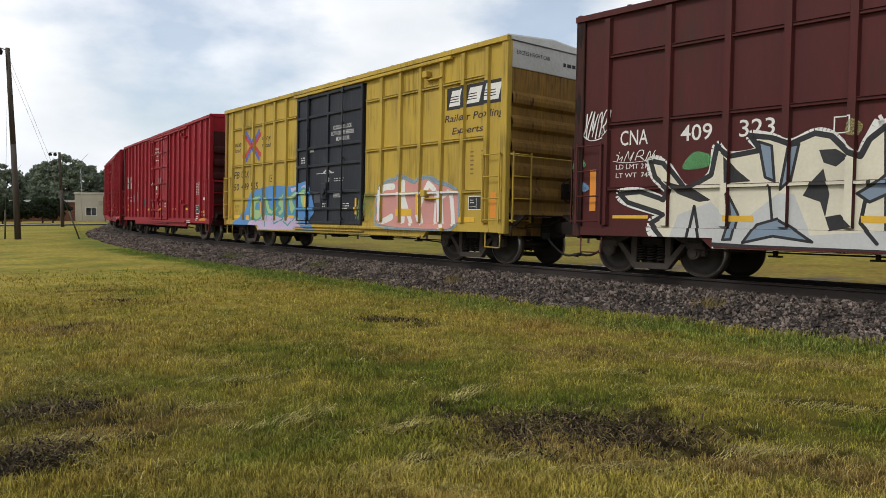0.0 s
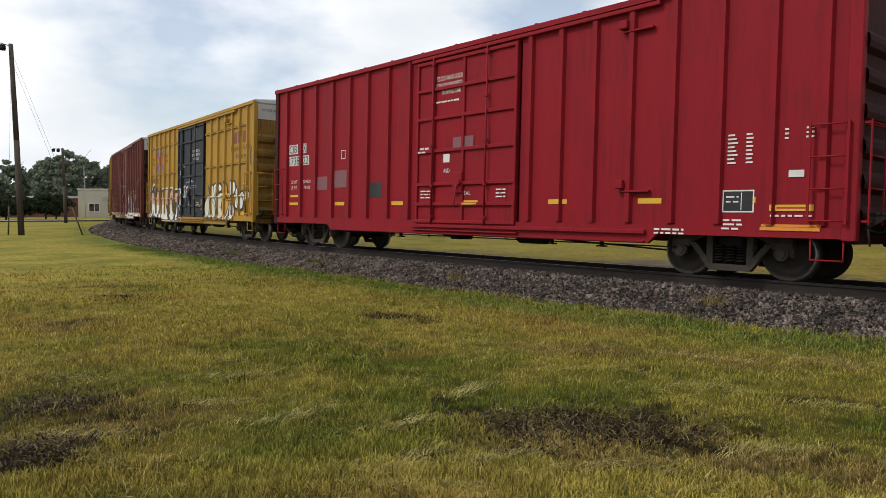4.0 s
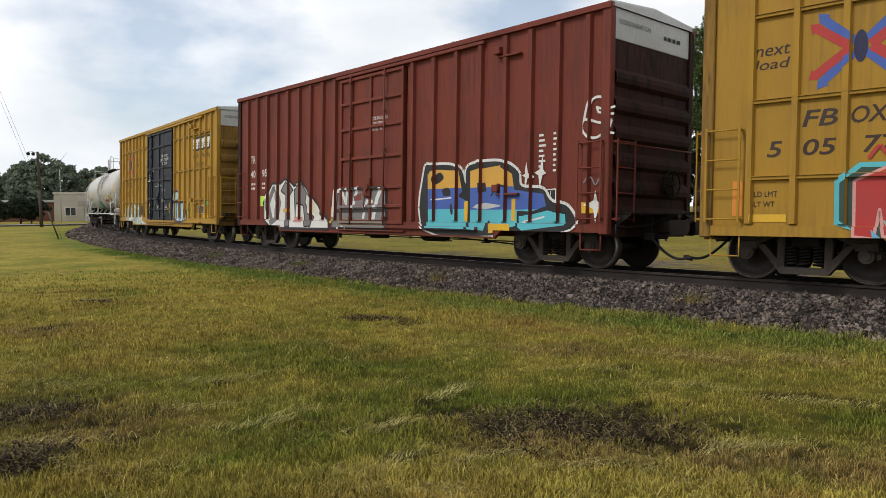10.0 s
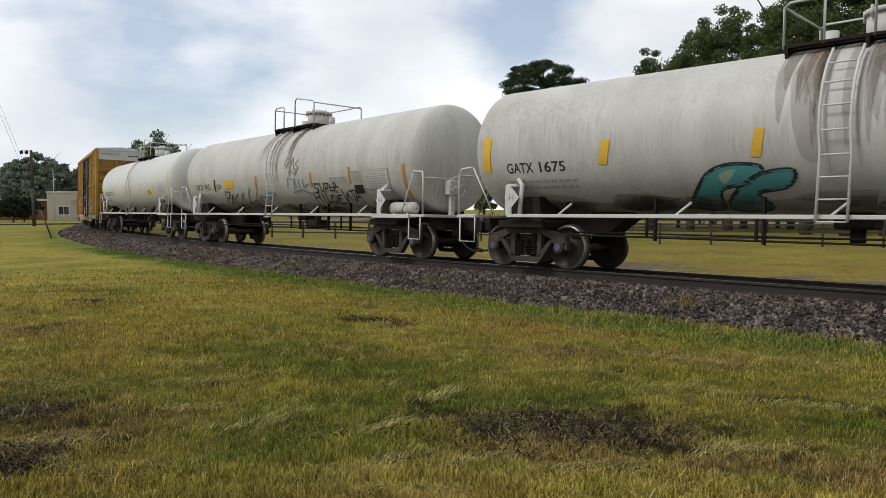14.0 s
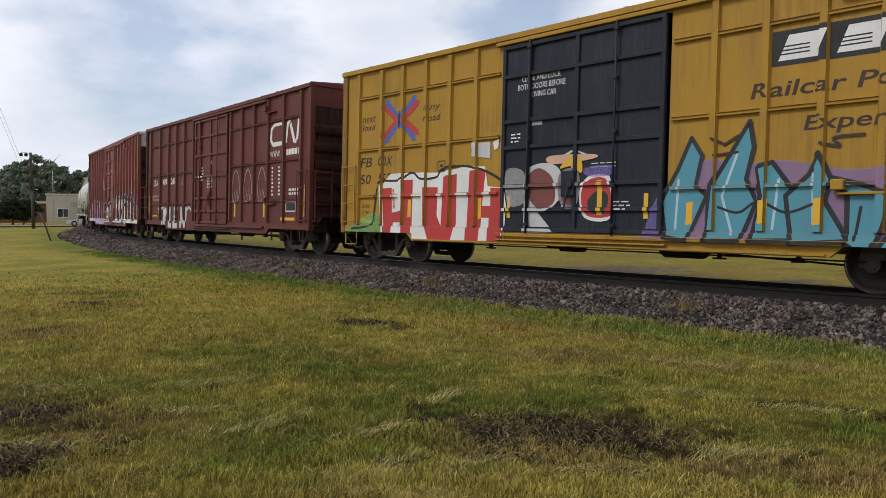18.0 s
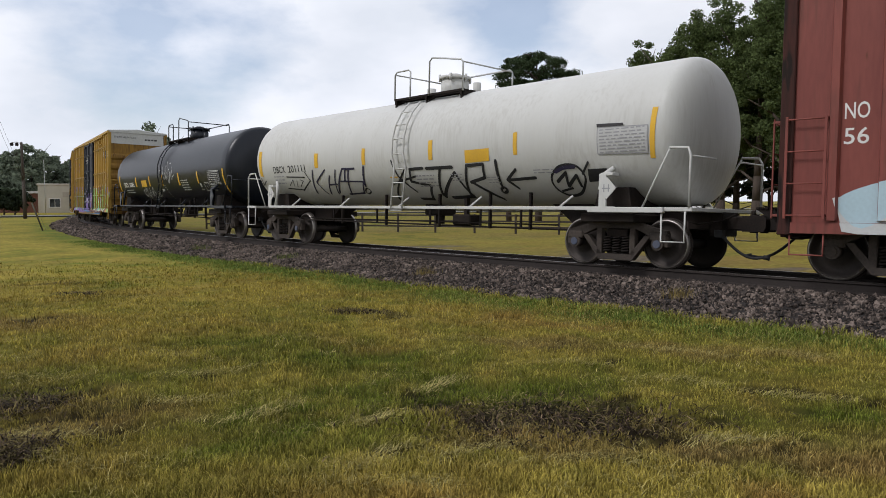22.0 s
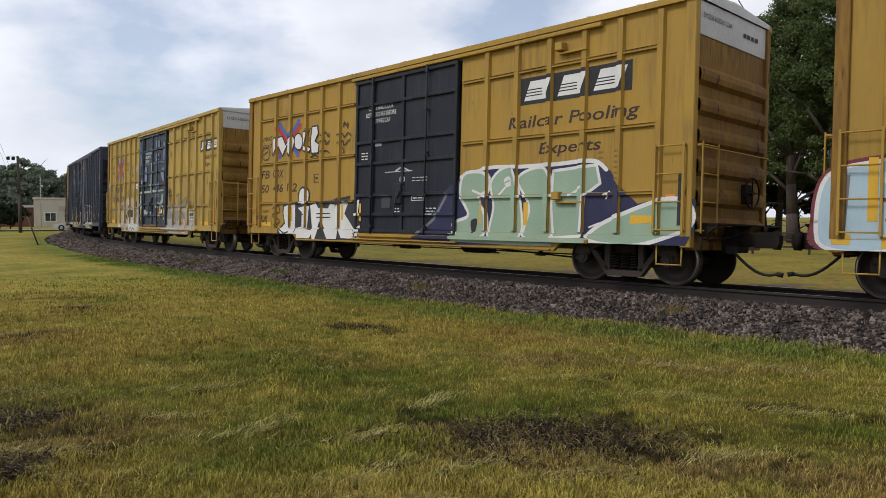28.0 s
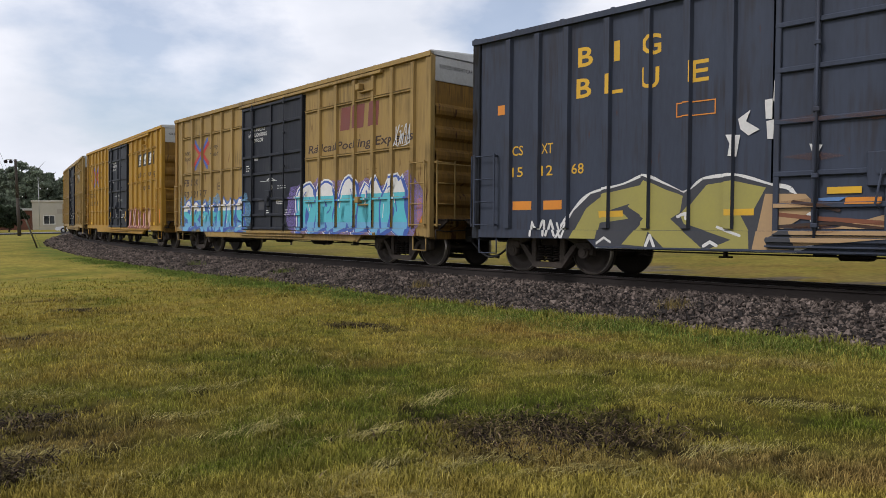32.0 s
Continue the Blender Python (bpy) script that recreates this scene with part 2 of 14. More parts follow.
WHEEL = material("worn_wheel_steel", (0.035, 0.030, 0.027), (0.075, 0.058, 0.048), 0.6, 0.6, 0.5, scale=10, bump=0.003)
TREAD = material("bright_rail_steel", (0.30, 0.28, 0.26), (0.16, 0.13, 0.11), 0.6, 0.35, 0.8, scale=8, bump=0.001)
RAILSIDE = material("rusty_rail_side", (0.046, 0.037, 0.033), (0.022, 0.018, 0.016), 0.7, 0.8, 0.2, scale=10, bump=0.004)
RUBBER = material("black_rubber", (0.02, 0.02, 0.02), rough=0.7, bump=0)
CAPBLUE = material("blue_bearing_cap", (0.05, 0.065, 0.11), (0.12, 0.12, 0.13), 0.7)


def flat_paint(name, c, worn=0.5):
    return material(name, c, tuple(0.55 * x + 0.05 for x in c), worn, 0.6, scale=9, bump=0)


INK = {k: flat_paint("letter_" + k, c) for k, c in dict(
    white=(0.74, 0.73, 0.70), black=(0.018, 0.018, 0.02), grey=(0.32, 0.32, 0.33), yellow=(0.72, 0.42, 0.03), orange=(0.72, 0.26, 0.03),
    red=(0.46, 0.04, 0.035), maroon=(0.17, 0.03, 0.035), blue=(0.06, 0.12, 0.42), sky=(0.16, 0.40, 0.62), cyan=(0.10, 0.50, 0.58),
    green=(0.12, 0.42, 0.12), olive=(0.42, 0.40, 0.14), sage=(0.30, 0.42, 0.30), purple=(0.20, 0.13, 0.42),
    lilac=(0.50, 0.40, 0.60), pink=(0.68, 0.33, 0.30), peach=(0.62, 0.38, 0.25), cream=(0.68, 0.64, 0.50), teal=(0.08, 0.30, 0.30),
    darkred=(0.19, 0.055, 0.045), brownink=(0.042, 0.021, 0.014), night=(0.028, 0.024, 0.055), dull=(0.21, 0.085, 0.095), slate=(0.20, 0.265, 0.34), mossy=(0.36, 0.40, 0.34), neon=(0.55, 0.85, 0.08), pale=(0.52, 0.53, 0.52),
    azure=(0.075, 0.24, 0.55), leaf=(0.34, 0.50, 0.24), leaf2=(0.27, 0.50, 0.075), rose=(0.58, 0.27, 0.24), coal=(0.030, 0.027, 0.030), gold2=(0.66, 0.36, 0.06), wine=(0.105, 0.022, 0.036),
    nightblue=(0.020, 0.022, 0.070), greenblack=(0.030, 0.065, 0.050), tanwood=(0.46, 0.30, 0.15), ash=(0.20, 0.185, 0.19), ash2=(0.35, 0.35, 0.335), skyblue=(0.165, 0.225, 0.325), tan=(0.46, 0.33, 0.16), dirtink=(0.22, 0.19, 0.15), ice=(0.42, 0.56, 0.62),
    steel=(0.085, 0.29, 0.37), dullred=(0.33, 0.075, 0.075), mossgreen=(0.20, 0.27, 0.085), brick=(0.24, 0.042, 0.036), deepblue=(0.055, 0.15, 0.33), rust2=(0.22, 0.075, 0.035),
    slate2=(0.075, 0.105, 0.145), mossy2=(0.33, 0.38, 0.34), slatedark=(0.050, 0.052, 0.062), olive2=(0.36, 0.32, 0.085), skyink=(0.12, 0.24, 0.48), faint=(0.22, 0.125, 0.03), brickpale=(0.44, 0.17, 0.12), redink=(0.40, 0.07, 0.05), orange2=(0.50, 0.22, 0.035), pale2=(0.50, 0.50, 0.49)).items()}

for k, c in dict(white=(0.70, 0.70, 0.68), sky=(0.20, 0.42, 0.66), green=(0.14, 0.52, 0.20), pink=(0.68, 0.28, 0.40), purple=(0.28, 0.22, 0.55), yellow=(0.75, 0.62, 0.10),
                 dirt=(0.16, 0.13, 0.10), rust=(0.20, 0.085, 0.04), black=(0.02, 0.02, 0.022), olive=(0.40, 0.38, 0.16), red=(0.45, 0.07, 0.06)).items():
    thin = 0.45 if k in ("dirt", "rust") else 0.7 if k == "white" else 0.9
    INK["mist_" + k] = material("mist_" + k, c, tuple(0.8 * x for x in c), 0.5, 0.8, scale=9, bump=0, fog=thin)


# ---- mesh building ----
class Mesher:
    """Collects boxes, tubes and prisms into one mesh, with a material index for each."""

    def __init__(self):
        self.v, self.f, self.m, self.s = [], [], [], []

    def add(self, vs, fs, m=0, smooth=False):
        k = len(self.v)
        self.v += [tuple(p) for p in vs]
        self.f += [tuple(i + k for i in q) for q in fs]
        self.m += [m] * len(fs)
        self.s += [smooth] * len(fs)
        return self

    def box(self, x0, x1, y0, y1, z0, z1, m=0):
        return self.add([(x, y, z) for x in (x0, x1) for y in (y0, y1) for z in (z0, z1)],
                        [(0, 1, 3, 2), (4, 6, 7, 5), (0, 4, 5, 1), (2, 3, 7, 6), (0, 2, 6, 4), (1, 5, 7, 3)], m)

    def cbox(self, x0, x1, y0, y1, z0, z1, c=0.01, m=0):
        """A box with chamfered edges."""
        vs, idx = [], {}
        lim = ((x0, x1), (y0, y1), (z0, z1))
        for i in (0, 1):
            for j in (0, 1):
                for k in (0, 1):
                    for a in range(3):
                        p = [lim[0][i], lim[1][j], lim[2][k]]
                        for b, e in enumerate((i, j, k)):
                            if b != a:
                                p[b] += c if e == 0 else -c
                        idx[i, j, k, a] = len(vs)
                        vs.append(tuple(p))
        fs = []
        for a in range(3):
            o = [b for b in range(3) if b != a]
            for e in (0, 1):
                q = []
                for d0, d1 in ((0, 0), (1, 0), (1, 1), (0, 1)):
                    key = [0, 0, 0]
                    key[a], key[o[0]], key[o[1]] = e, d0, d1
                    q.append(idx[(*key, a)])
                fs.append(q if (e == 1) ^ (a == 1) else q[::-1])
        for a in range(3):
            o = [b for b in range(3) if b != a]
            for d0 in (0, 1):
                for d1 in (0, 1):
                    k0, k1 = [0, 0, 0], [0, 0, 0]
                    k0[o[0]], k0[o[1]] = d0, d1
                    k1[:] = k0
                    k0[a], k1[a] = 0, 1
                    q = [idx[(*k0, o[0])], idx[(*k1, o[0])], idx[(*k1, o[1])], idx[(*k0, o[1])]]
                    fs.append(q if (d0 ^ d1) ^ (a == 1) else q[::-1])
        for i in (0, 1):
            for j in (0, 1):
                for k in (0, 1):
                    q = [idx[i, j, k, 0], idx[i, j, k, 1], idx[i, j, k, 2]]
                    fs.append(q if (i + j + k) % 2 else q[::-1])
        return self.add(vs, fs, m)

    def cyl(self, p, q, r, n=12, m=0, r2=None, smooth=True):
        p, q = Vector(p), Vector(q)
        d = (q - p).normalized()
        a = d.orthogonal().normalized()
        b = d.cross(a)
        r2 = r if r2 is None else r2
        ring = [(math.cos(2 * math.pi * i / n), math.sin(2 * math.pi * i / n)) for i in range(n)]
        vs = [p + (a * c + b * s) * r for c, s in ring] + [q + (a * c + b * s) * r2 for c, s in ring]
        self.add(vs, [(i, (i + 1) % n, n + (i + 1) % n, n + i) for i in range(n)], m, smooth)
        k = len(self.v) - 2 * n
        self.f += [tuple(range(k + n - 1, k - 1, -1)), tuple(range(k + n, k + 2 * n))]
        self.m += [m, m]
        self.s += [False, False]
        return self

    def tube(self, pts, r, n=6, m=0):
        """One bent rod: rings at each bend, joined, with closed ends."""
        pts = [Vector(p) for p in pts]
        k, side, vs, fs = len(pts), None, [], []
        for i, p in enumerate(pts):
            d = (pts[min(i + 1, k - 1)] - pts[max(i - 1, 0)]).normalized()
            side = d.orthogonal().normalized() if side is None else (side - d * side.dot(d)).normalized()
            up = d.cross(side)
            vs += [p + (side * math.cos(2 * math.pi * j / n) + up * math.sin(2 * math.pi * j / n)) * r for j in range(n)]
        for i in range(k - 1):
            fs += [(i * n + j, i * n + (j + 1) % n, (i + 1) * n + (j + 1) % n, (i + 1) * n + j) for j in range(n)]
        self.add(vs, fs, m, True)
        return self.add([], [], m).cap(len(self.v) - k * n, n, m).cap(len(self.v) - n, n, m)

    def cap(self, first, n, m):
        self.f.append(tuple(range(first, first + n)))
        self.m.append(m)
        self.s.append(False)
        return self

    def prism(self, pts, y0, y1, m=0):
        """A polygon of (x, z) drawn out from y0 to y1."""
        n = len(pts)
        self.add([(x, y0, z) for x, z in pts] + [(x, y1, z) for x, z in pts],
                 [tuple(range(n)), tuple(range(2 * n - 1, n - 1, -1))] + [(i, n + i, n + (i + 1) % n, (i + 1) % n) for i in range(n)], m)
        return self

    def lathe(self, prof, n=24, m=0, axis="y"):
        """A profile of (along, radius) turned about the axis."""
        vs = []
        for t, r in prof:
            for i in range(n):
                a = 2 * math.pi * i / n
                c, s = r * math.cos(a), r * math.sin(a)
                vs.append((c, t, s) if axis == "y" else (t, c, s))
        k = len(prof)
        return self.add(vs, [(j * n + i, j * n + (i + 1) % n, (j + 1) * n + (i + 1) % n, (j + 1) * n + i)
                             for j in range(k - 1) for i in range(n)], m, True)

    def mesh(self, name, mats):
        me = bpy.data.meshes.new(name)
        me.from_pydata(self.v, [], self.f)
        for x in mats if isinstance(mats, (list, tuple)) else [mats]:
            me.materials.append(x)
        me.polygons.foreach_set("material_index", self.m)
        me.polygons.foreach_set("use_smooth", self.s)
        me.update()
        bm = bmesh.new()
        bm.from_mesh(me)
        bmesh.ops.recalc_face_normals(bm, faces=bm.faces)
        bm.to_mesh(me)
        bm.free()
        return me


def part(name, me, parent, label="", at=None):
    ob = new(name, me)
    ob.parent = parent
    if at is not None:
        ob.matrix_basis = at
    return tagged(ob, label) if label else ob


MESHES = {}


def cached(key, make):
    if key not in MESHES:
        MESHES[key] = make()
    return MESHES[key]


def raw_mesh(name, verts, faces, mats, tone=None, smooth=False):
    """A large mesh straight from arrays: verts (n, 3), faces (m, k); tone: colours of the vertices."""
    me = bpy.data.meshes.new(name)
    nv, nf, k = len(verts), len(faces), faces.shape[1]
    me.vertices.add(nv)
    me.vertices.foreach_set("co", np.asarray(verts, np.float32).ravel())
    me.loops.add(nf * k)
    me.loops.foreach_set("vertex_index", np.asarray(faces, np.int32).ravel())
    me.polygons.add(nf)
    me.polygons.foreach_set("loop_start", np.arange(0, nf * k, k, dtype=np.int32))
    me.polygons.foreach_set("use_smooth", np.full(nf, smooth))
    if tone is not None:
        at = me.color_attributes.new("tone", "FLOAT_COLOR", "POINT")
        at.data.foreach_set("color", np.column_stack([tone, np.ones(nv)]).astype(np.float32).ravel())
    for x in mats if isinstance(mats, (list, tuple)) else [mats]:
        me.materials.append(x)
    me.update(calc_edges=True)
    return me


# ---- the track: straight, a left-hand curve, straight ----
P0, TH0, RADIUS, CANT, RAIL_Z = (3.065, 16.186), radians(-48.55), 192.15, radians(1.8), 0.50
S_IN, S_OUT = -62.0, 70.0


def track(s):
    """The middle of the track at s metres along it: x, y and heading."""
    c = min(max(s, S_IN), S_OUT)
    h = TH0 + c / RADIUS
    x = P0[0] + RADIUS * (math.sin(h) - math.sin(TH0)) + (s - c) * math.cos(h)
    y = P0[1] - RADIUS * (math.cos(h) - math.cos(TH0)) + (s - c) * math.sin(h)
    return x, y, h


def track_pose(s, half):
    """The pose of a car whose truck centres stand half before and behind s. x forward, z up from the rails."""
    xa, ya, _ = track(s - half)
    xb, yb, _ = track(s + half)
    return Matrix.Translation(((xa + xb) / 2, (ya + yb) / 2, RAIL_Z)) @ Matrix.Rotation(math.atan2(yb - ya, xb - xa), 4, "Z") @ Matrix.Rotation(-CANT, 4, "X")


def track_point(s, side, up):
    """A place beside the track: side metres to the right of its middle, up metres over the rails' plane."""
    x, y, h = track(s)
    r = side * math.cos(CANT) - 0
    return (x + math.sin(h) * r, y - math.cos(h) * r, RAIL_Z + up + side * math.sin(CANT))


# ---- paint marks on the cars: letters, panels and sprayed pictures ----
def outline_text(text, height, width=None, shear=0.0, bold=0.0):
    """The letters as flat triangles: points (u, v) from the lower left corner, and faces."""
    cu = bpy.data.curves.new("letters", "FONT")
    cu.body, cu.size, cu.shear, cu.offset, cu.resolution_u, cu.align_x = text, 1.0, shear, bold, 3, "LEFT"
    cu.space_line = 0.95
    ob = bpy.data.objects.new("letters", cu)
    me = bpy.data.meshes.new_from_object(ob)
    bm = bmesh.new()
    bm.from_mesh(me)
    bmesh.ops.triangulate(bm, faces=bm.faces)
    v = [p.co.copy() for p in bm.verts]
    f = [tuple(q.index for q in x.verts) for x in bm.faces]
    bm.free()
    bpy.data.objects.remove(ob)
    bpy.data.curves.remove(cu)
    bpy.data.meshes.remove(me)
    if not v:
        return [], []
    x0, x1, y0, y1 = min(p.x for p in v), max(p.x for p in v), min(p.y for p in v), max(p.y for p in v)
    k = height / (y1 - y0)
    j = width / (x1 - x0) if width else k
    return [((p.x - x0) * j, (p.y - y0) * k) for p in v], f


class Marks:
    """Flat shapes on a car's side in (u, z), each a hair above the one before it."""

    def __init__(self, lift=0.0):
        self.v, self.f, self.m, self.ink, self.lift = [], [], [], [], lift

    def add(self, pts, faces, ink, step=0.00016):
        self.lift += step
        if ink not in self.ink:
            self.ink.append(ink)
        k = len(self.v)
        self.v += [(u, self.lift, z) for u, z in pts]
        self.f += [tuple(i + k for i in q) for q in faces]
        self.m += [self.ink.index(ink)] * len(faces)
        return self

    def text(self, text, u, z, height, ink, width=None, shear=0.0, bold=0.0):
        p, f = outline_text(text, height, width, shear, bold)
        return self.add([(a + u, b + z) for a, b in p], f, ink)

    def rect(self, u0, u1, z0, z1, ink, lean=0.0):
        return self.add([(u0, z0), (u1, z0), (u1 + lean, z1), (u0 + lean, z1)], [(0, 1, 2, 3)], ink)

    def poly(self, pts, ink):
        n = len(pts)
        cu, cz = sum(p[0] for p in pts) / n, sum(p[1] for p in pts) / n
        return self.add(list(pts) + [(cu, cz)], [(i, (i + 1) % n, n) for i in range(n)], ink)

    def frame_rect(self, u0, u1, z0, z1, w, ink):
        self.rect(u0, u1, z0, z0 + w, ink).rect(u0, u1, z1 - w, z1, ink)
        return self.rect(u0, u0 + w, z0 + w, z1 - w, ink).rect(u1 - w, u1, z0 + w, z1 - w, ink)

    def stroke(self, pts, w, ink):
        """A line of width w with round ends, as one strip."""
        n = len(pts)
        left, right = [], []
        for i, (u, z) in enumerate(pts):
            a, b = pts[max(i - 1, 0)], pts[min(i + 1, n - 1)]
            d = math.hypot(b[0] - a[0], b[1] - a[1]) or 1.0
            nx, nz = -(b[1] - a[1]) / d * w / 2, (b[0] - a[0]) / d * w / 2
            left.append((u + nx, z + nz))
            right.append((u - nx, z - nz))
        self.add(left + right, [(i, i + 1, n + i + 1, n + i) for i in range(n - 1)], ink)
        for u, z in (pts[0], pts[-1]):
            self.blob(u, z, w / 2, w / 2, ink, 10)
        return self

    def blob(self, u, z, ru, rz, ink, n=18, rough=0.0, rnd=None):
        pts = []
        ph = rnd.uniform(0, 6) if rnd else 0
        for i in range(n):
            a = 2 * math.pi * i / n
            k = 1 + rough * math.sin(3 * a + ph) + rough * 0.6 * math.sin(5 * a + 2 * ph)
            pts.append((u + ru * k * math.cos(a), z + rz * k * math.sin(a)))
        return self.poly(pts, ink)

    def bars(self, u, z, w, rows, pitch, h, ink, rnd):
        """Small writing too fine to read: plain bars."""
        for i in range(rows):
            x = u
            while x < u + w - 0.03:
                b = rnd.uniform(0.06, 0.2)
                self.rect(x, min(x + b, u + w), z - i * pitch, z - i * pitch + h, ink, 0.0)
                x += b + 0.04
        return self

    def mesh(self, name, depth, strips=(), rails=(), curve=None):
        """Lays the shapes on the panel at depth, and again on each proud strip (u0, u1, depth) or rail (z0, z1, depth)."""
        inks = [INK[i] for i in self.ink]
        out_v, out_f, out_m = [], [], []

        def take(bm, d):
            k = len(out_v)
            bm.verts.index_update()
            for p in bm.verts:
                if curve:
                    zc, r = curve
                    y = math.sqrt(max(r * r - (p.co.z - zc) ** 2, 0.0)) + p.co.y + 0.003
                else:
                    y = d + 0.003 + p.co.y
                out_v.append((p.co.x, -y, p.co.z))
            for f in bm.faces:
                out_f.append([k + p.index for p in f.verts])
                out_m.append(f.material_index)

        me = bpy.data.meshes.new(name)
        me.from_pydata(self.v, [], self.f)
        me.polygons.foreach_set("material_index", self.m)
        z0, z1 = min(p[2] for p in self.v), max(p[2] for p in self.v)
        u0, u1 = min(p[0] for p in self.v), max(p[0] for p in self.v)
        bm = bmesh.new()
        bm.from_mesh(me)
        if curve:
            z = z0 + 0.07
            while z < z1:
                bmesh.ops.bisect_plane(bm, geom=bm.verts[:] + bm.edges[:] + bm.faces[:], plane_co=(0, 0, z), plane_no=(0, 0, 1))
                z += 0.07
        elif rails:
            bmesh.ops.bisect_plane(bm, geom=bm.verts[:] + bm.edges[:] + bm.faces[:], plane_co=(0, 0, 0.87), plane_no=(0, 0, 1), clear_inner=True)
        take(bm, depth)
        bm.free()
        for axis, lims in ((0, strips), (2, rails)):
            no = (1, 0, 0) if axis == 0 else (0, 0, 1)
            lo, hi = (u0, u1) if axis == 0 else (z0, z1)
            for a, b, d, *ends in lims:
                if b <= lo or a >= hi or (ends and (ends[1] <= u0 or ends[0] >= u1)):
                    continue
                bm = bmesh.new()
                bm.from_mesh(me)
                for co, inner, outer in ((a, True, False), (b, False, True)):
                    bmesh.ops.bisect_plane(bm, geom=bm.verts[:] + bm.edges[:] + bm.faces[:], plane_co=tuple(co * q for q in no), plane_no=no,
                                           clear_inner=inner, clear_outer=outer)
                for co, inner in zip(ends, (True, False)):
                    bmesh.ops.bisect_plane(bm, geom=bm.verts[:] + bm.edges[:] + bm.faces[:], plane_co=(co, 0, 0), plane_no=(1, 0, 0), clear_inner=inner, clear_outer=not inner)
                if axis == 0 and bm.faces:
                    bmesh.ops.bisect_plane(bm, geom=bm.verts[:] + bm.edges[:] + bm.faces[:], plane_co=(0, 0, 0.935), plane_no=(0, 0, 1), clear_inner=True)
                if bm.faces:
                    take(bm, d)
                bm.free()
        bpy.data.meshes.remove(me)
        done = bpy.data.meshes.new(name)
        done.from_pydata(out_v, [], out_f)
        for i in inks:
            done.materials.append(i)
        done.polygons.foreach_set("material_index", out_m)
        bm = bmesh.new()
        bm.from_mesh(done)
        for f in bm.faces:
            f.normal_update()
            if f.normal.y > 0:
                f.normal_flip()
        bm.to_mesh(done)
        bm.free()
        return done


SKELETON = {    # letter bones in a unit cell
    "A": [[(0, 0), (0.3, 0.6), (0.5, 1), (0.7, 0.6), (1, 0)], [(0.2, 0.32), (0.8, 0.32)]],
    "B": [[(0.1, 0), (0.1, 1)], [(0.1, 1), (0.8, 0.95), (0.85, 0.62), (0.2, 0.54)], [(0.2, 0.54), (0.95, 0.45), (0.9, 0.05), (0.1, 0)]],
    "E": [[(0.95, 0.96), (0.15, 1), (0.1, 0.5), (0.15, 0), (0.95, 0.04)], [(0.1, 0.5), (0.8, 0.52)]],
    "H": [[(0.1, 0), (0.1, 1)], [(0.9, 0), (0.9, 1)], [(0.1, 0.5), (0.9, 0.5)]], "I": [[(0.5, 0), (0.5, 0.60)], [(0.42, 1.04), (0.58, 1.08)]],
    "K": [[(0.1, 0), (0.1, 1)], [(0.95, 1), (0.25, 0.5)], [(0.25, 0.5), (0.95, 0)]], "L": [[(0.15, 1), (0.12, 0.1), (0.3, 0.02), (0.95, 0.03)]],
    "M": [[(0, 0), (0.1, 1), (0.5, 0.35), (0.9, 1), (1, 0)]], "N": [[(0.1, 0), (0.1, 1)], [(0.1, 1), (0.9, 0)], [(0.9, 0), (0.9, 1)]],
    "O": [[(0.5, 1), (0.12, 0.75), (0.12, 0.25), (0.5, 0), (0.88, 0.25), (0.88, 0.75), (0.5, 1)]], "P": [[(0.1, 0), (0.1, 1)], [(0.1, 1), (0.9, 0.9), (0.88, 0.58), (0.15, 0.45)]],
    "R": [[(0.1, 0), (0.1, 1)], [(0.1, 1), (0.9, 0.9), (0.88, 0.62), (0.2, 0.5)], [(0.35, 0.5), (0.95, 0)]], "S": [[(0.95, 0.85), (0.5, 1), (0.1, 0.75), (0.5, 0.52), (0.9, 0.25), (0.5, 0), (0.05, 0.15)]],
    "T": [[(0, 0.95), (1, 1)], [(0.5, 0.95), (0.5, 0)]], "U": [[(0.1, 1), (0.1, 0.3), (0.5, 0), (0.9, 0.3), (0.9, 1)]], "W": [[(0, 1), (0.25, 0), (0.5, 0.7), (0.75, 0), (1, 1)]],
    "!": [[(0.5, 1), (0.45, 0.35)], [(0.42, 0.06), (0.44, 0.04)]], "*": [[(0, 0.65), (1, 0.6)], [(0.5, 1), (0.2, 0.2)], [(0.9, 0.15), (0.2, 0.85)]], ">": [[(0, 0.5), (1, 0.5)], [(0.5, 0.9), (0, 0.5), (0.5, 0.1)]],
    # forms that spell nothing
    "1": [[(0.2, 0), (0.12, 0.75), (0.45, 1), (0.62, 0.62)], [(0.6, 0.85), (0.85, 0.4), (0.85, 0)]], "2": [[(0.1, 1), (0.45, 0.4), (0.15, 0)], [(0.9, 1), (0.62, 0.5), (0.95, 0)]],
    "3": [[(0.05, 0), (0.3, 1), (0.55, 0.25), (0.9, 0.95)], [(0.85, 0.6), (0.8, 0)]], "4": [[(0.9, 0.95), (0.35, 1), (0.1, 0.65), (0.75, 0.45), (0.8, 0.1), (0.15, 0)]],
    "5": [[(0.5, 1), (0.45, 0.9)], [(0.15, 0.7), (0.5, 0.62), (0.4, 0)], [(0.6, 0.3), (0.95, 0.55), (0.9, 0)]], "6": [[(0.1, 0.1), (0.2, 0.9), (0.75, 1), (0.8, 0.55), (0.3, 0.4)], [(0.5, 0.4), (0.95, 0.15)]]}


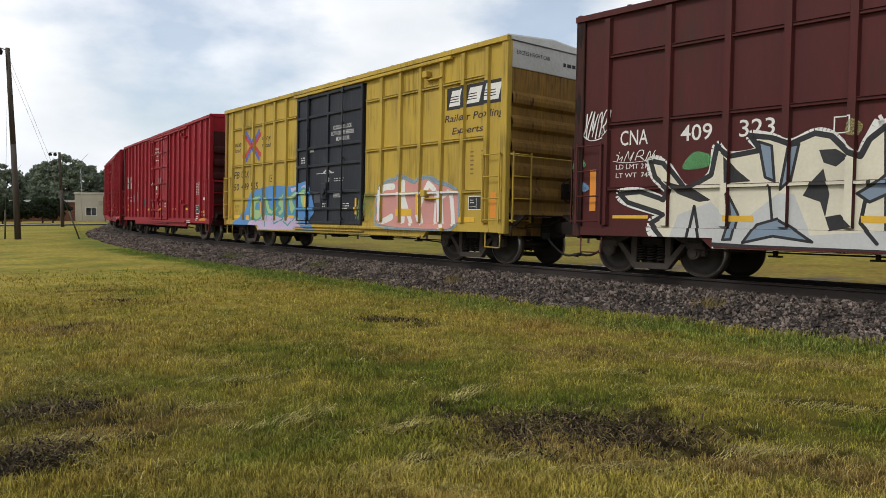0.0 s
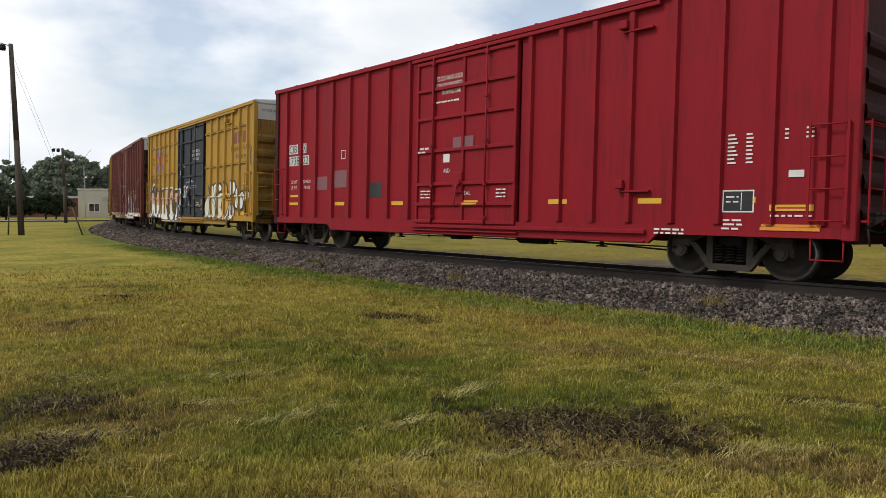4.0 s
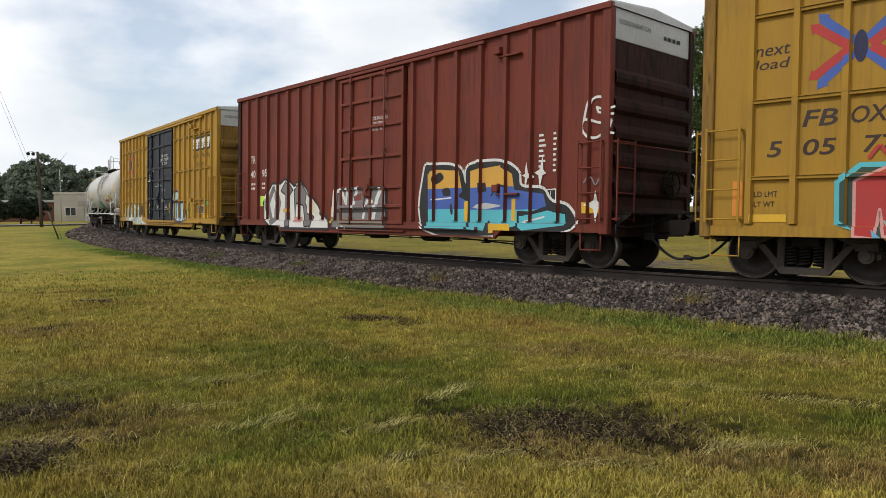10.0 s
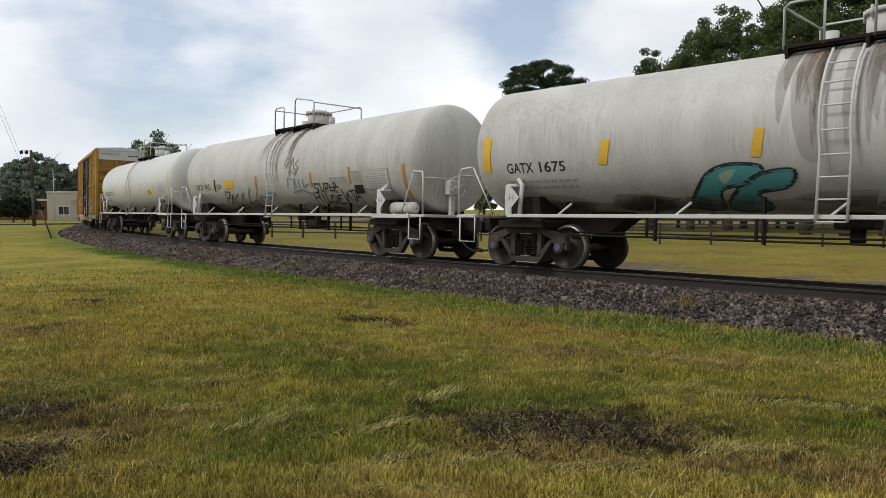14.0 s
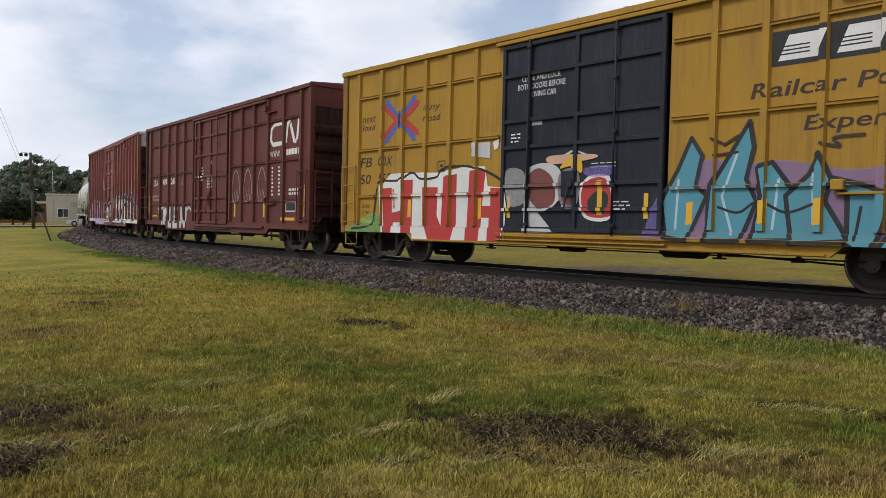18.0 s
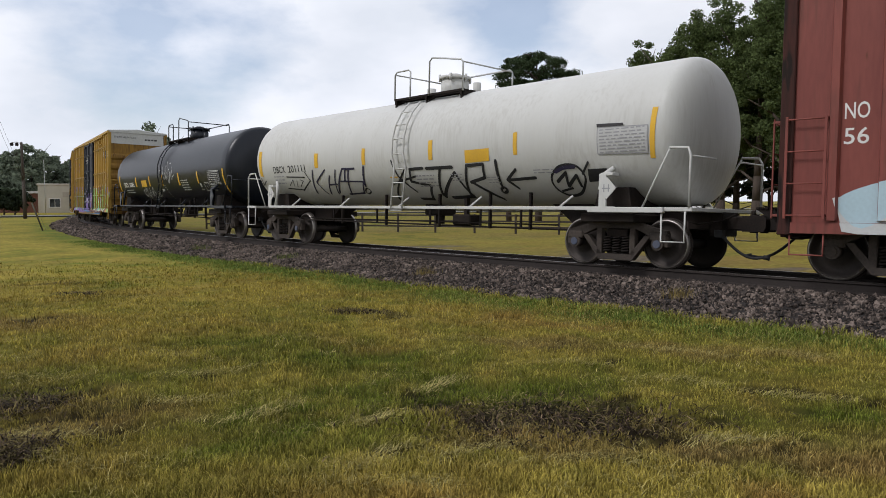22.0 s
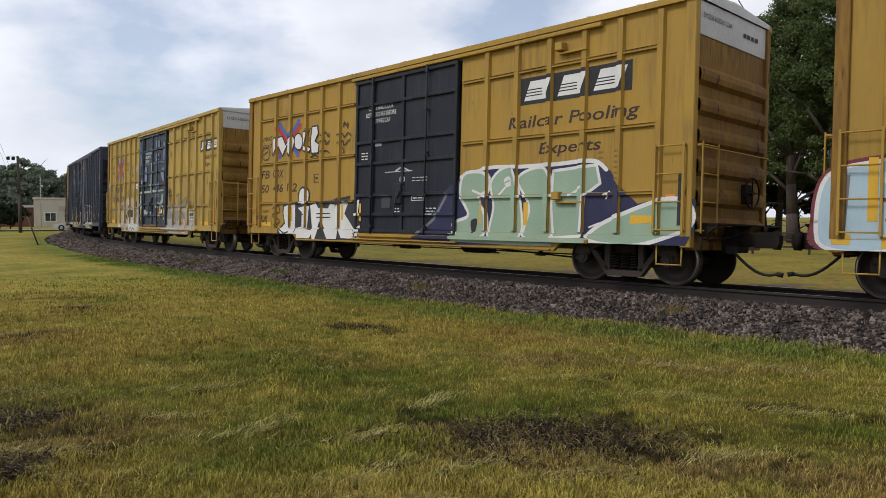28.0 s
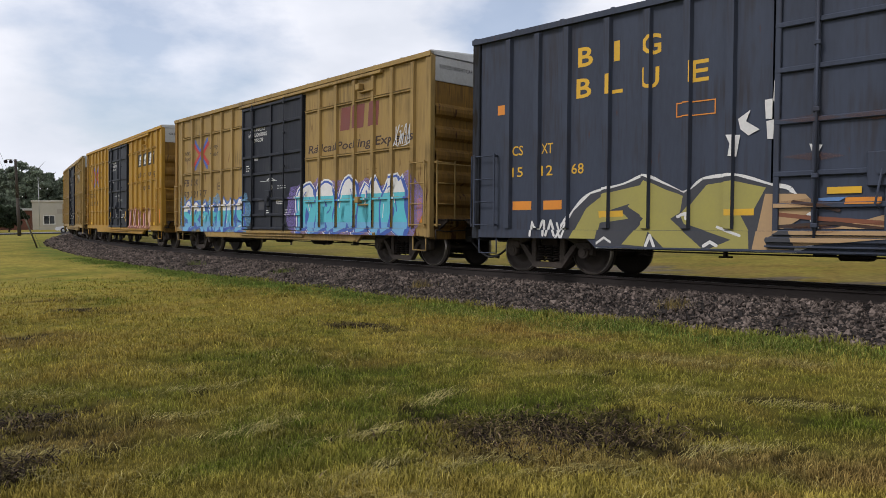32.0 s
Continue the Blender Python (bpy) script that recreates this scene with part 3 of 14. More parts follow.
def smooth_line(pts, n=6):
    """A curve through the points."""
    fine = []
    for i in range(len(pts) - 1):
        p, a, b, q = pts[max(i - 1, 0)], pts[i], pts[i + 1], pts[min(i + 2, len(pts) - 1)]
        for j in range(n):
            t = j / n
            fine.append(tuple(0.5 * (2 * a[k] + (b[k] - p[k]) * t + (2 * p[k] - 5 * a[k] + 4 * b[k] - q[k]) * t * t
                                     + (3 * a[k] - p[k] - 3 * b[k] + q[k]) * t ** 3) for k in (0, 1)))
    return fine + [pts[-1]]


def cut_band(poly, lo, hi):
    """The part of a polygon between two heights."""
    for lim, sgn in ((lo, 1), (hi, -1)):
        out = []
        for p, q in zip(poly, poly[1:] + poly[:1]):
            a, b = (p[1] - lim) * sgn, (q[1] - lim) * sgn
            if a >= 0:
                out.append(p)
            if a * b < 0:
                t = a / (a - b)
                out.append((p[0] + (q[0] - p[0]) * t, p[1] + (q[1] - p[1]) * t))
        poly = out
        if len(poly) < 3:
            return []
    return poly


def ribbon(mk, pts, width, grow, inks, levels=None, sharp=0.0, dx=0.0, dz=0.0):
    """A fat line whose width swells and thins, with round or pointed ends, in bands of colour by height."""
    n, left, right = len(pts), [], []
    for i, (u, z) in enumerate(pts):
        a, b = pts[max(i - 1, 0)], pts[min(i + 1, n - 1)]
        d = math.hypot(b[0] - a[0], b[1] - a[1]) or 1.0
        w = width * (1 + 0.22 * math.sin(i * 0.9 + pts[0][0] * 5)) / 2 + grow
        nx, nz = -(b[1] - a[1]) / d * w, (b[0] - a[0]) / d * w
        left.append((u + nx + dx, z + nz + dz))
        right.append((u - nx + dx, z - nz + dz))
    polys = [[left[i], left[i + 1], right[i + 1], right[i]] for i in range(n - 1)]
    for end, nxt, l, r in ((0, 1, left[0], right[0]), (n - 1, n - 2, left[-1], right[-1])):
        c = ((l[0] + r[0]) / 2, (l[1] + r[1]) / 2)
        du, dv = pts[end][0] - pts[nxt][0], pts[end][1] - pts[nxt][1]
        d = math.hypot(du, dv) or 1.0
        w = math.hypot(l[0] - r[0], l[1] - r[1]) / 2
        du, dv = du / d * w, dv / d * w
        cap = [l]
        if sharp:
            cap += [(c[0] + du * (0.5 + sharp) + (l[0] - c[0]) * 0.8, c[1] + dv * (0.5 + sharp) + (l[1] - c[1]) * 0.8)]
        else:
            for k in range(1, 6):
                t = math.pi * k / 6
                cap.append((c[0] + (l[0] - c[0]) * math.cos(t) + du * math.sin(t), c[1] + (l[1] - c[1]) * math.cos(t) + dv * math.sin(t)))
        polys.append(cap + [r])
    levels = levels or [-9, 9]
    for ink, lo, hi in zip(inks, levels, levels[1:]):
        vs, fs = [], []
        for p in polys:
            q = cut_band(p, lo, hi)
            if q:
                fs.append(tuple(range(len(vs), len(vs) + len(q))))
                vs += q
        if fs:
            mk.add(vs, fs, ink)


def sprayed(mk, u0, u1, z0, z1, n, seed, fills, edge, glow=None, weight=0.30, shine="white", lean=0.08, word=None, bands=False, halo=None, sharp=0.0, tight=1.0):
    """A row of fat interlocking letter forms: shadow, dark edge, fill in bands or in turn, inner lines and glints."""
    rnd = random.Random(seed)
    word = word or "".join(rnd.choice("123456") for _ in range(n))
    n, h = len(word), z1 - z0
    w = (u1 - u0) / n
    if glow:
        for i in range(n * 2 + 1):
            cu, cz, ru, rz, ph = u0 + (u1 - u0) * i / (n * 2), z0 + h * rnd.uniform(0.42, 0.60), w * 0.62, h * rnd.uniform(0.46, 0.62), rnd.uniform(0, 6)
            ring = [(cu + ru * (1 + 0.12 * math.sin(3 * a + ph)) * math.cos(a), cz + rz * (1 + 0.10 * math.sin(5 * a + ph)) * math.sin(a)) for a in (2 * math.pi * q / 20 for q in range(20))]
            ring = cut_band(ring, max(z0 - 0.02, 0.735), 9)
            if ring:
                mk.poly(ring, glow)
    fat = min(w * weight * 1.02, h * 0.30)
    e = 0.034 + 0.030 * min(1.0, h)
    forms = []
    for i, ch in enumerate(word):
        top, bot = h * rnd.uniform(0.0, 0.12), h * rnd.uniform(0.0, 0.06)
        cw = w * tight * rnd.uniform(0.92, 1.12)
        for line in SKELETON[ch]:
            pts = []
            for a, b in line:
                z = z0 + bot + fat * 0.4 + (h - top - bot - fat * 0.8) * b
                pts.append((u0 + w * (i + 0.5) + (a - 0.5) * (cw - fat * 0.8) + lean * (b - 0.5) * h + rnd.uniform(-0.04, 0.04) * w, z + rnd.uniform(-0.03, 0.03) * h))
            forms.append((i, smooth_line(pts, 5), fat * rnd.uniform(0.85, 1.2)))
    low = max(z0 - 0.02, 0.735)
    levels = [low] + [z0 + h * (k + 1) / len(fills) for k in range(len(fills) - 1)] + [9] if bands else [low, 9]
    if halo:
        for i, pts, f in forms:
            ribbon(mk, pts, f, e * 1.8, (halo,), [low, 9], sharp)
    for i, pts, f in forms:
        ribbon(mk, pts, f, e * 1.1, (edge,), [low, 9], sharp, e * 1.1, -e * 0.8)
    for i in range(n):
        mine = [x for x in forms if x[0] == i]
        for _, pts, f in mine:
            ribbon(mk, pts, f, e, (edge,), [low, 9], sharp)
        for _, pts, f in mine:
            ribbon(mk, pts, f, 0.0, fills if bands else (fills[i % len(fills)],), levels, sharp)
    for i, pts, f in forms:
        if len(pts) > 6:
            k = rnd.randrange(1, len(pts) - 4)
            off = f * rnd.uniform(-0.25, 0.25)
            ribbon(mk, [(u + off, z) for u, z in pts[k:k + 4]], e * 0.55, 0.0, (edge,), None, 0.6)
            if rnd.random() < 0.6:
                k = rnd.randrange(0, len(pts) - 3)
                ribbon(mk, [(u - f * 0.3, z) for u, z in pts[k:k + 3]], e * 0.5, 0.0, (shine,), None, 0.6)


def brushed(mk, word, u0, u1, z0, z1, ink, w=0.06, seed=1, lean=0.06):
    """A quick word in one thin sprayed line."""
    rnd = random.Random(seed)
    cw = (u1 - u0) / len(word)
    for i, ch in enumerate(word):
        for line in SKELETON[ch]:
            pts = [(u0 + cw * (i + 0.08 + 0.84 * a) + lean * (b - 0.5) * (z1 - z0) + rnd.uniform(-0.03, 0.03) * cw,
                    z0 + (z1 - z0) * b + rnd.uniform(-0.05, 0.05) * (z1 - z0)) for a, b in line]
            ribbon(mk, smooth_line(pts, 4), w, 0.0, (ink,))


def scrawl(mk, u0, u1, z0, z1, seed, ink, w=0.035, n=9):
    """A quick tag that spells nothing, in one thin line with a loop under it."""
    rnd = random.Random(seed)
    brushed(mk, "".join(rnd.choice("123456") for _ in range(max(2, n // 2))), u0, u1, z0, z1, ink, w * 0.8, seed, 0.25)
    h = z1 - z0
    ribbon(mk, smooth_line([(u0, z0 + 0.1 * h), (u0 + 0.3 * (u1 - u0), z0 - 0.12 * h), (u0 + 0.75 * (u1 - u0), z0 - 0.02 * h), (u1, z0 + 0.25 * h)], 5), w * 0.6, 0.0, (ink,))


from mathutils.geometry import tessellate_polygon


def ring_line(pts, n=5):
    """A closed curve through the points."""
    k, fine = len(pts), []
    for i in range(k):
        p, a, b, q = pts[i - 1], pts[i], pts[(i + 1) % k], pts[(i + 2) % k]
        for j in range(n):
            t = j / n
            fine.append(tuple(0.5 * (2 * a[e] + (b[e] - p[e]) * t + (2 * p[e] - 5 * a[e] + 4 * b[e] - q[e]) * t * t
                                     + (3 * a[e] - p[e] - 3 * b[e] + q[e]) * t ** 3) for e in (0, 1)))
    return fine


def fill(mk, ink, pts, edge=None, w=0.05, join=True):
    """A painted shape in one ink, or in bands from the lowest up, with a line round it."""
    tris = tessellate_polygon([[Vector((u, z, 0)) for u, z in pts]])
    inks = (ink,) if isinstance(ink, str) else ink
    lo, hi = min(p[1] for p in pts), max(p[1] for p in pts)
    for i, one in enumerate(inks):
        a, b = lo + (hi - lo) * i / len(inks), lo + (hi - lo) * (i + 1) / len(inks)
        vs, fs = [], []
        for t in tris:
            q = cut_band([pts[j] for j in t], a, b) if len(inks) > 1 else [pts[j] for j in t]
            if q:
                fs.append(tuple(range(len(vs), len(vs) + len(q))))
                vs += q
        if fs:
            mk.add(vs, fs, one, 0.00012)
    if edge:
        dash(mk, edge, w, pts, True, join)


def bubble(mk, ink, pts, edge=None, w=0.05):
    """The same with a rounded outline."""
    fill(mk, ink, ring_line(pts), edge, w, False)


def dash(mk, ink, w, pts, closed=False, join=True):
    """A sprayed line of even width."""
    pts = list(pts) + [pts[0]] if closed else list(pts)
    vs, fs = [], []
    for a, b in zip(pts, pts[1:]):
        d = math.hypot(b[0] - a[0], b[1] - a[1]) or 1.0
        nx, nz, k = -(b[1] - a[1]) / d * w / 2, (b[0] - a[0]) / d * w / 2, len(vs)
        vs += [(a[0] + nx, a[1] + nz), (b[0] + nx, b[1] + nz), (b[0] - nx, b[1] - nz), (a[0] - nx, a[1] - nz)]
        fs.append((k, k + 1, k + 2, k + 3))
    mk.add(vs, fs, ink, 0.00012)
    vs, fs = [], []
    for u, z in pts if join else (pts[0], pts[-1]):
        k = len(vs)
        vs += [(u + w / 2 * math.cos(math.pi * j / 4), z + w / 2 * math.sin(math.pi * j / 4)) for j in range(8)]
        fs.append(tuple(range(k, k + 8)))
    mk.add(vs, fs, ink, 0.00004)


def curl(mk, ink, w, pts, closed=False):
    dash(mk, ink, w, ring_line(pts) if closed else smooth_line(pts, 5), closed, False)


# ---- trucks, couplers and other running gear ----
WHEEL_R = 0.457


def wheelset_mesh():
    b = Mesher()
    for sgn in (-1, 1):
        prof = [(0.66, 0.10), (0.70, 0.30), (0.685, 0.385), (0.675, 0.487), (0.70, 0.487), (0.715, WHEEL_R), (0.80, WHEEL_R - 0.008),
                (0.80, 0.395), (0.75, 0.375), (0.765, 0.20), (0.82, 0.13), (0.82, 0.085)]
        b.lathe([(sgn * t, r) for t, r in prof], 36)
        b.lathe([(sgn * 0.716, WHEEL_R + 0.001), (sgn * 0.801, WHEEL_R - 0.006), (sgn * 0.802, WHEEL_R - 0.03)], 36, 1)
        for i in range(3):
            a = 2.1 * i
            b.cyl((0.2 * math.cos(a), sgn * 0.76, 0.2 * math.sin(a)), (0.2 * math.cos(a), sgn * 0.775, 0.2 * math.sin(a)), 0.02, 8)
    b.cyl((0, -1.06, 0), (0, 1.06, 0), 0.085, 14)
    return b.mesh("wheelset", [WHEEL, TREAD])


def side_frame_mesh(capped):
    b = Mesher()
    for y0, y1 in ((-0.07, 0.07),):
        b.prism([(-1.06, 0.58), (-0.72, 0.60), (-0.42, 0.73), (0.42, 0.73), (0.72, 0.60), (1.06, 0.58), (1.06, 0.70), (0.78, 0.76), (0.45, 0.86),
                 (-0.45, 0.86), (-0.78, 0.76), (-1.06, 0.70)], y0, y1)
        b.prism([(-0.74, 0.60), (-0.62, 0.60), (-0.30, 0.24), (0.30, 0.24), (0.62, 0.60), (0.74, 0.60), (0.36, 0.13), (-0.36, 0.13)], y0, y1)
        for s in (-1, 1):
            b.cbox(s * 0.36 - 0.06, s * 0.36 + 0.06, y0, y1, 0.22, 0.76, 0.012)
            b.cbox(s * 0.90 - 0.17, s * 0.90 + 0.17, y0 - 0.03, y1 + 0.03, 0.52, 0.66, 0.02)
            b.cbox(s * 1.05 - 0.04, s * 1.05 + 0.04, y0, y1, 0.40, 0.60, 0.012)
    for s in (-1, 1):
        b.cyl((s * 0.9, -0.12, WHEEL_R), (s * 0.9, 0.02, WHEEL_R), 0.115, 14)
        b.cyl((s * 0.9, -0.14, WHEEL_R), (s * 0.9, -0.12, WHEEL_R), 0.075, 10, 1 if capped else 0)
    return b.mesh("side_frame", [TRUCK, CAPBLUE])


def spring_mesh():
    """One coil spring with the spring inside it."""
    b, turns, n = Mesher(), 6, 10
    b.tube([(0.072 * math.cos(2 * math.pi * i / n), 0.072 * math.sin(2 * math.pi * i / n), 0.265 + 0.30 * i / (turns * n)) for i in range(turns * n + 1)], 0.019, 5)
    return b.mesh("coil_spring", IRON)


def bolster_mesh():
    b = Mesher().cbox(-0.22, 0.22, -1.0, 1.0, 0.56, 0.72, 0.02)
    b.cyl((0, 0, 0.70), (0, 0, 0.86), 0.2, 16)
    for s in (-1, 1):
        b.cbox(s * 0.42 - 0.03, s * 0.42 + 0.03, -0.72, 0.72, 0.34, 0.44, 0.01)
        for y in (-0.74, 0.74):
            b.cbox(s * 0.46 - 0.05, s * 0.46 + 0.05, y - 0.05, y + 0.05, 0.30, 0.62, 0.01)
    return b.mesh("bolster", IRON)


WHEELSETS = []      # (wheelset, thing, its place in the truck)


def truck(thing, x, turn, capped=False):
    t = new("truck", cached("bolster", bolster_mesh))
    t.parent = thing
    t.matrix_basis = pose(x, 0, 0, 0, 0, turn)
    for s in (-1, 1):
        part("side_frame", cached(("side_frame", capped), lambda: side_frame_mesh(capped)), t,
             at=pose(0, s * 0.99, 0, 0, 0, 0 if s < 0 else 180))
        for x3 in (-0.2, 0.0, 0.2):
            part("coil_spring", cached("spring", spring_mesh), t, at=pose(x3, s * 0.99, 0))
        w = part("wheelset", cached("wheelset", wheelset_mesh), t, at=pose(s * 0.9, 0, WHEEL_R))
        WHEELSETS.append((w, thing, s * 0.9))
    return t


def coupler_mesh():
    b = Mesher().cbox(-0.55, 0.42, -0.10, 0.10, 0.74, 0.98, 0.02)
    b.prism([(0.40, 0.72), (0.78, 0.72), (0.82, 0.80), (0.82, 0.94), (0.78, 1.0), (0.40, 1.0)], -0.16, 0.02)
    b.cyl((0.70, 0.07, 0.70), (0.70, 0.07, 1.02), 0.07, 10)
    b.cyl((0.55, -0.05, 0.98), (0.55, -0.05, 1.10), 0.04, 8)
    b.cbox(-0.15, 0.10, -0.30, 0.30, 0.62, 1.08, 0.02)
    return b.mesh("coupler", IRON)


def hose_mesh():
    pts = []
    for i in range(11):
        t = i / 10
        pts.append((0.1 + 0.78 * t, -0.34 + 0.1 * t, 0.66 - 0.40 * math.sin(math.pi * min(t * 1.05, 1) * 0.62)))
    b = Mesher().tube(pts, 0.026, 7)
    b.cbox(0.0, 0.16, -0.40, -0.28, 0.60, 0.74, 0.01)
    b.cyl((0.84, -0.26, 0.29), (0.94, -0.22, 0.27), 0.04, 8)
    return b.mesh("air_hose", RUBBER)


def cut_lever_mesh():
    b = Mesher().tube([(0.02, -1.38, 0.88), (0.06, -1.1, 0.84), (0.10, -0.3, 0.90), (0.30, -0.12, 1.04)], 0.016, 6)
    b.tube([(0.02, -1.38, 0.88), (0.06, -1.40, 0.64)], 0.016, 6)
    return b.mesh("cut_lever", IRON)


def end_gear(thing, x, s):
    """Coupler, hose and cut lever at one end; s: 1 front, -1 rear."""
    at = pose(x, 0, 0, 0, 0, 0 if s > 0 else 180)
    part("coupler", cached("coupler", coupler_mesh), thing, at=at)
    part("air_hose", cached("hose", hose_mesh), thing, "black rubber air hose", at=at)
    part("cut_lever", cached("lever", cut_lever_mesh), thing, at=at)


def ladder_mesh(name, w, z0, z1, rungs, mat, off=0.10, r=0.013):
    """A ladder in the x-z plane, standing off by off from y = 0 on short brackets."""
    b = Mesher()
    for x in (-w / 2, w / 2):
        b.cbox(x - 0.02, x + 0.02, -off - 0.012, -off + 0.012, z0 - 0.05, z1 + 0.05, 0.004)
        for z in (z0, z1):
            b.cbox(x - 0.02, x + 0.02, -off, 0.0, z - 0.02, z + 0.02, 0.004)
    for i in range(rungs):
        z = z0 + (z1 - z0) * i / (rungs - 1)
        b.cyl((-w / 2, -off, z), (w / 2, -off, z), r, 6)
    return b.mesh(name, mat)


def step_mesh(mat):
    b = Mesher().tube([(-0.24, 0, 0.78), (-0.24, 0, 0.40), (0.24, 0, 0.40), (0.24, 0, 0.78)], 0.017, 6)
    return b.mesh("sill_step", mat)


# ---- boxcars ----
KINDS = {   # length, eave height, posts, horizontal rails, door, truck centres, post depth and half width
    "Y": dict(l=15.37, h=4.95, posts=(-6.97, -6.02, -5.20, -4.35, -3.52, -2.68, 2.85, 3.70, 4.56, 5.40, 6.20, 7.02),
              rails=(4.22, 2.87, 1.66), door=(-1.86, 1.97), tc=12.2, d=0.075, hw=0.055),
    "S": dict(l=15.37, h=4.95, posts=(-6.88, -6.20, -5.50, -4.77, -4.08, -3.45, -2.78, 2.36, 3.04, 3.74, 4.39, 5.08, 5.75, 6.42, 7.05),
              rails=(4.22, 2.87, 1.66), door=(-1.9, 2.08), tc=12.2, d=0.075, hw=0.045),
    "R": dict(l=15.48, h=4.98, posts=(-6.97, -6.3, -5.63, -4.96, -4.29, -3.62, -2.95, -2.28, -1.62, 1.87, 2.67, 3.47, 4.26, 5.03, 5.75, 6.49, 7.22),
              rails=(), door=(-1.3, 1.55), tc=12.2, d=0.085, hw=0.055),
    "C": dict(l=15.49, h=4.94, posts=(-7.02, -5.75, -4.66, -3.69, -2.74, -1.75, 1.92, 2.89, 3.87, 4.92, 6.02, 7.15), rails=(4.12, 2.85, 1.62),
              door=(-1.46, 1.70), tc=12.4, d=0.08, hw=0.055),
    "K": dict(l=15.75, h=4.92, posts=(-6.89, -6.16, -5.46, -4.56, -3.75, -3.0, -2.25, 1.95, 2.6, 3.32, 4.16, 5.0, 5.79, 6.5, 7.07), rails=(),
              door=(-1.53, 1.63), tc=12.2, d=0.085, hw=0.06),
    "X": dict(l=17.99, h=5.01, posts=(-8.2, -7.3, -6.4, -5.45, -4.52, -3.63, -2.66, -1.75, 2.45, 3.3, 4.15, 5.0, 5.9, 6.8, 7.7, 8.5), rails=(),
              door=(-1.4, 2.1), tc=13.6, d=0.085, hw=0.055),
}
PANEL_Y = 1.40


def roof_mesh(l, h, mat, cap):
    b = Mesher()
    n, x0 = 14, -l / 2
    e = h + 0.10
    b.prism([(-l / 2, h - 0.06), (l / 2, h - 0.06), (l / 2, h + 0.05), (-l / 2, h + 0.05)], -1.485, -1.36)
    b.prism([(-l / 2, h - 0.06), (l / 2, h - 0.06), (l / 2, h + 0.05), (-l / 2, h + 0.05)], 1.36, 1.485)
    b.add([(-l / 2, -1.48, h + 0.04), (-l / 2, 0, e + 0.06), (-l / 2, 1.48, h + 0.04), (l / 2, -1.48, h + 0.04), (l / 2, 0, e + 0.06), (l / 2, 1.48, h + 0.04),
           (-l / 2, -1.40, h - 0.02), (-l / 2, 1.40, h - 0.02), (l / 2, -1.40, h - 0.02), (l / 2, 1.40, h - 0.02)],
          [(0, 3, 4, 1), (1, 4, 5, 2), (0, 1, 2, 7, 6), (3, 8, 9, 5, 4)], 1)
    for i in range(n + 1):
        x = x0 + 0.06 + (l - 0.12) * i / n
        for s in (-1, 1):
            b.add([(x - 0.05, s * 1.46, h + 0.045), (x + 0.05, s * 1.46, h + 0.045), (x + 0.03, s * 1.44, h + 0.085), (x - 0.03, s * 1.44, h + 0.085),
                   (x - 0.05, 0, e + 0.06), (x + 0.05, 0, e + 0.06), (x + 0.03, 0, e + 0.10), (x - 0.03, 0, e + 0.10)],
                  [(0, 1, 2, 3), (1, 5, 6, 2), (3, 2, 6, 7), (0, 3, 7, 4)], 1)
    return b.mesh("roof", [mat, cap])


def end_mesh(h, mat, white):
    """A corrugated end: wide horizontal ribs between corner posts, with a plain plate at the top."""
    b = Mesher()
    z, pitch, prof = 0.80, 0.52, []
    while z + pitch < h - 0.62:
        prof += [(0.0, z), (0.0, z + 0.10), (0.085, z + 0.17), (0.10, z + 0.26), (0.085, z + 0.35), (0.0, z + 0.44)]
        z += pitch
    prof += [(0.0, h - 0.60)]
    vs = [(x, y, zz) for x, zz in prof for y in (-1.30, 1.30)]
    b.add(vs, [(2 * i, 2 * i + 1, 2 * i + 3, 2 * i + 2) for i in range(len(prof) - 1)])
    return b.mesh("end_panel", mat)


def end_pieces(thing, colour, h, white_top, at):
    mat, top = PAINT[colour], PAINT["galv"] if white_top else PAINT[colour]
    # grimy end paint with the end's shade mixed into its colour
    shaded_grime = PAINT["red_end" if colour == "red" else "gold_end" if colour in ("gold", "lemon", "tan", "hazegold", "straw") else "blue_end" if colour == "navy" else "dark_end"]
    e = part("end_wall", cached((colour, h, "end"), lambda: end_mesh(h, shaded_grime, top)), thing, "corrugated end, grimy with brake dust, its paint darkened as if in shade", at=at)
    part("top_plate", cached((colour, h, white_top, "plate"), lambda: Mesher().cbox(-0.10, 0.02, -1.30, 1.30, h - 0.60, h - 0.02, 0.006).mesh("top_plate", top)), e,
         "pale plate with a notice" if white_top else "")
    for s in (-1, 1):
        part("corner_post", cached((colour, h, s, "corner"), lambda: Mesher().cbox(-0.14, 0.06, min(s * 1.30, s * 1.455), max(s * 1.30, s * 1.455), 0.70, h - 0.03, 0.015).mesh("corner_post", mat if s < 0 else shaded_grime)), e)
    part("end_sill", cached((colour, "endsill"), lambda: Mesher().cbox(-0.12, 0.05, -1.30, 1.30, 0.66, 0.82, 0.015).mesh("end_sill", shaded_grime)), e)


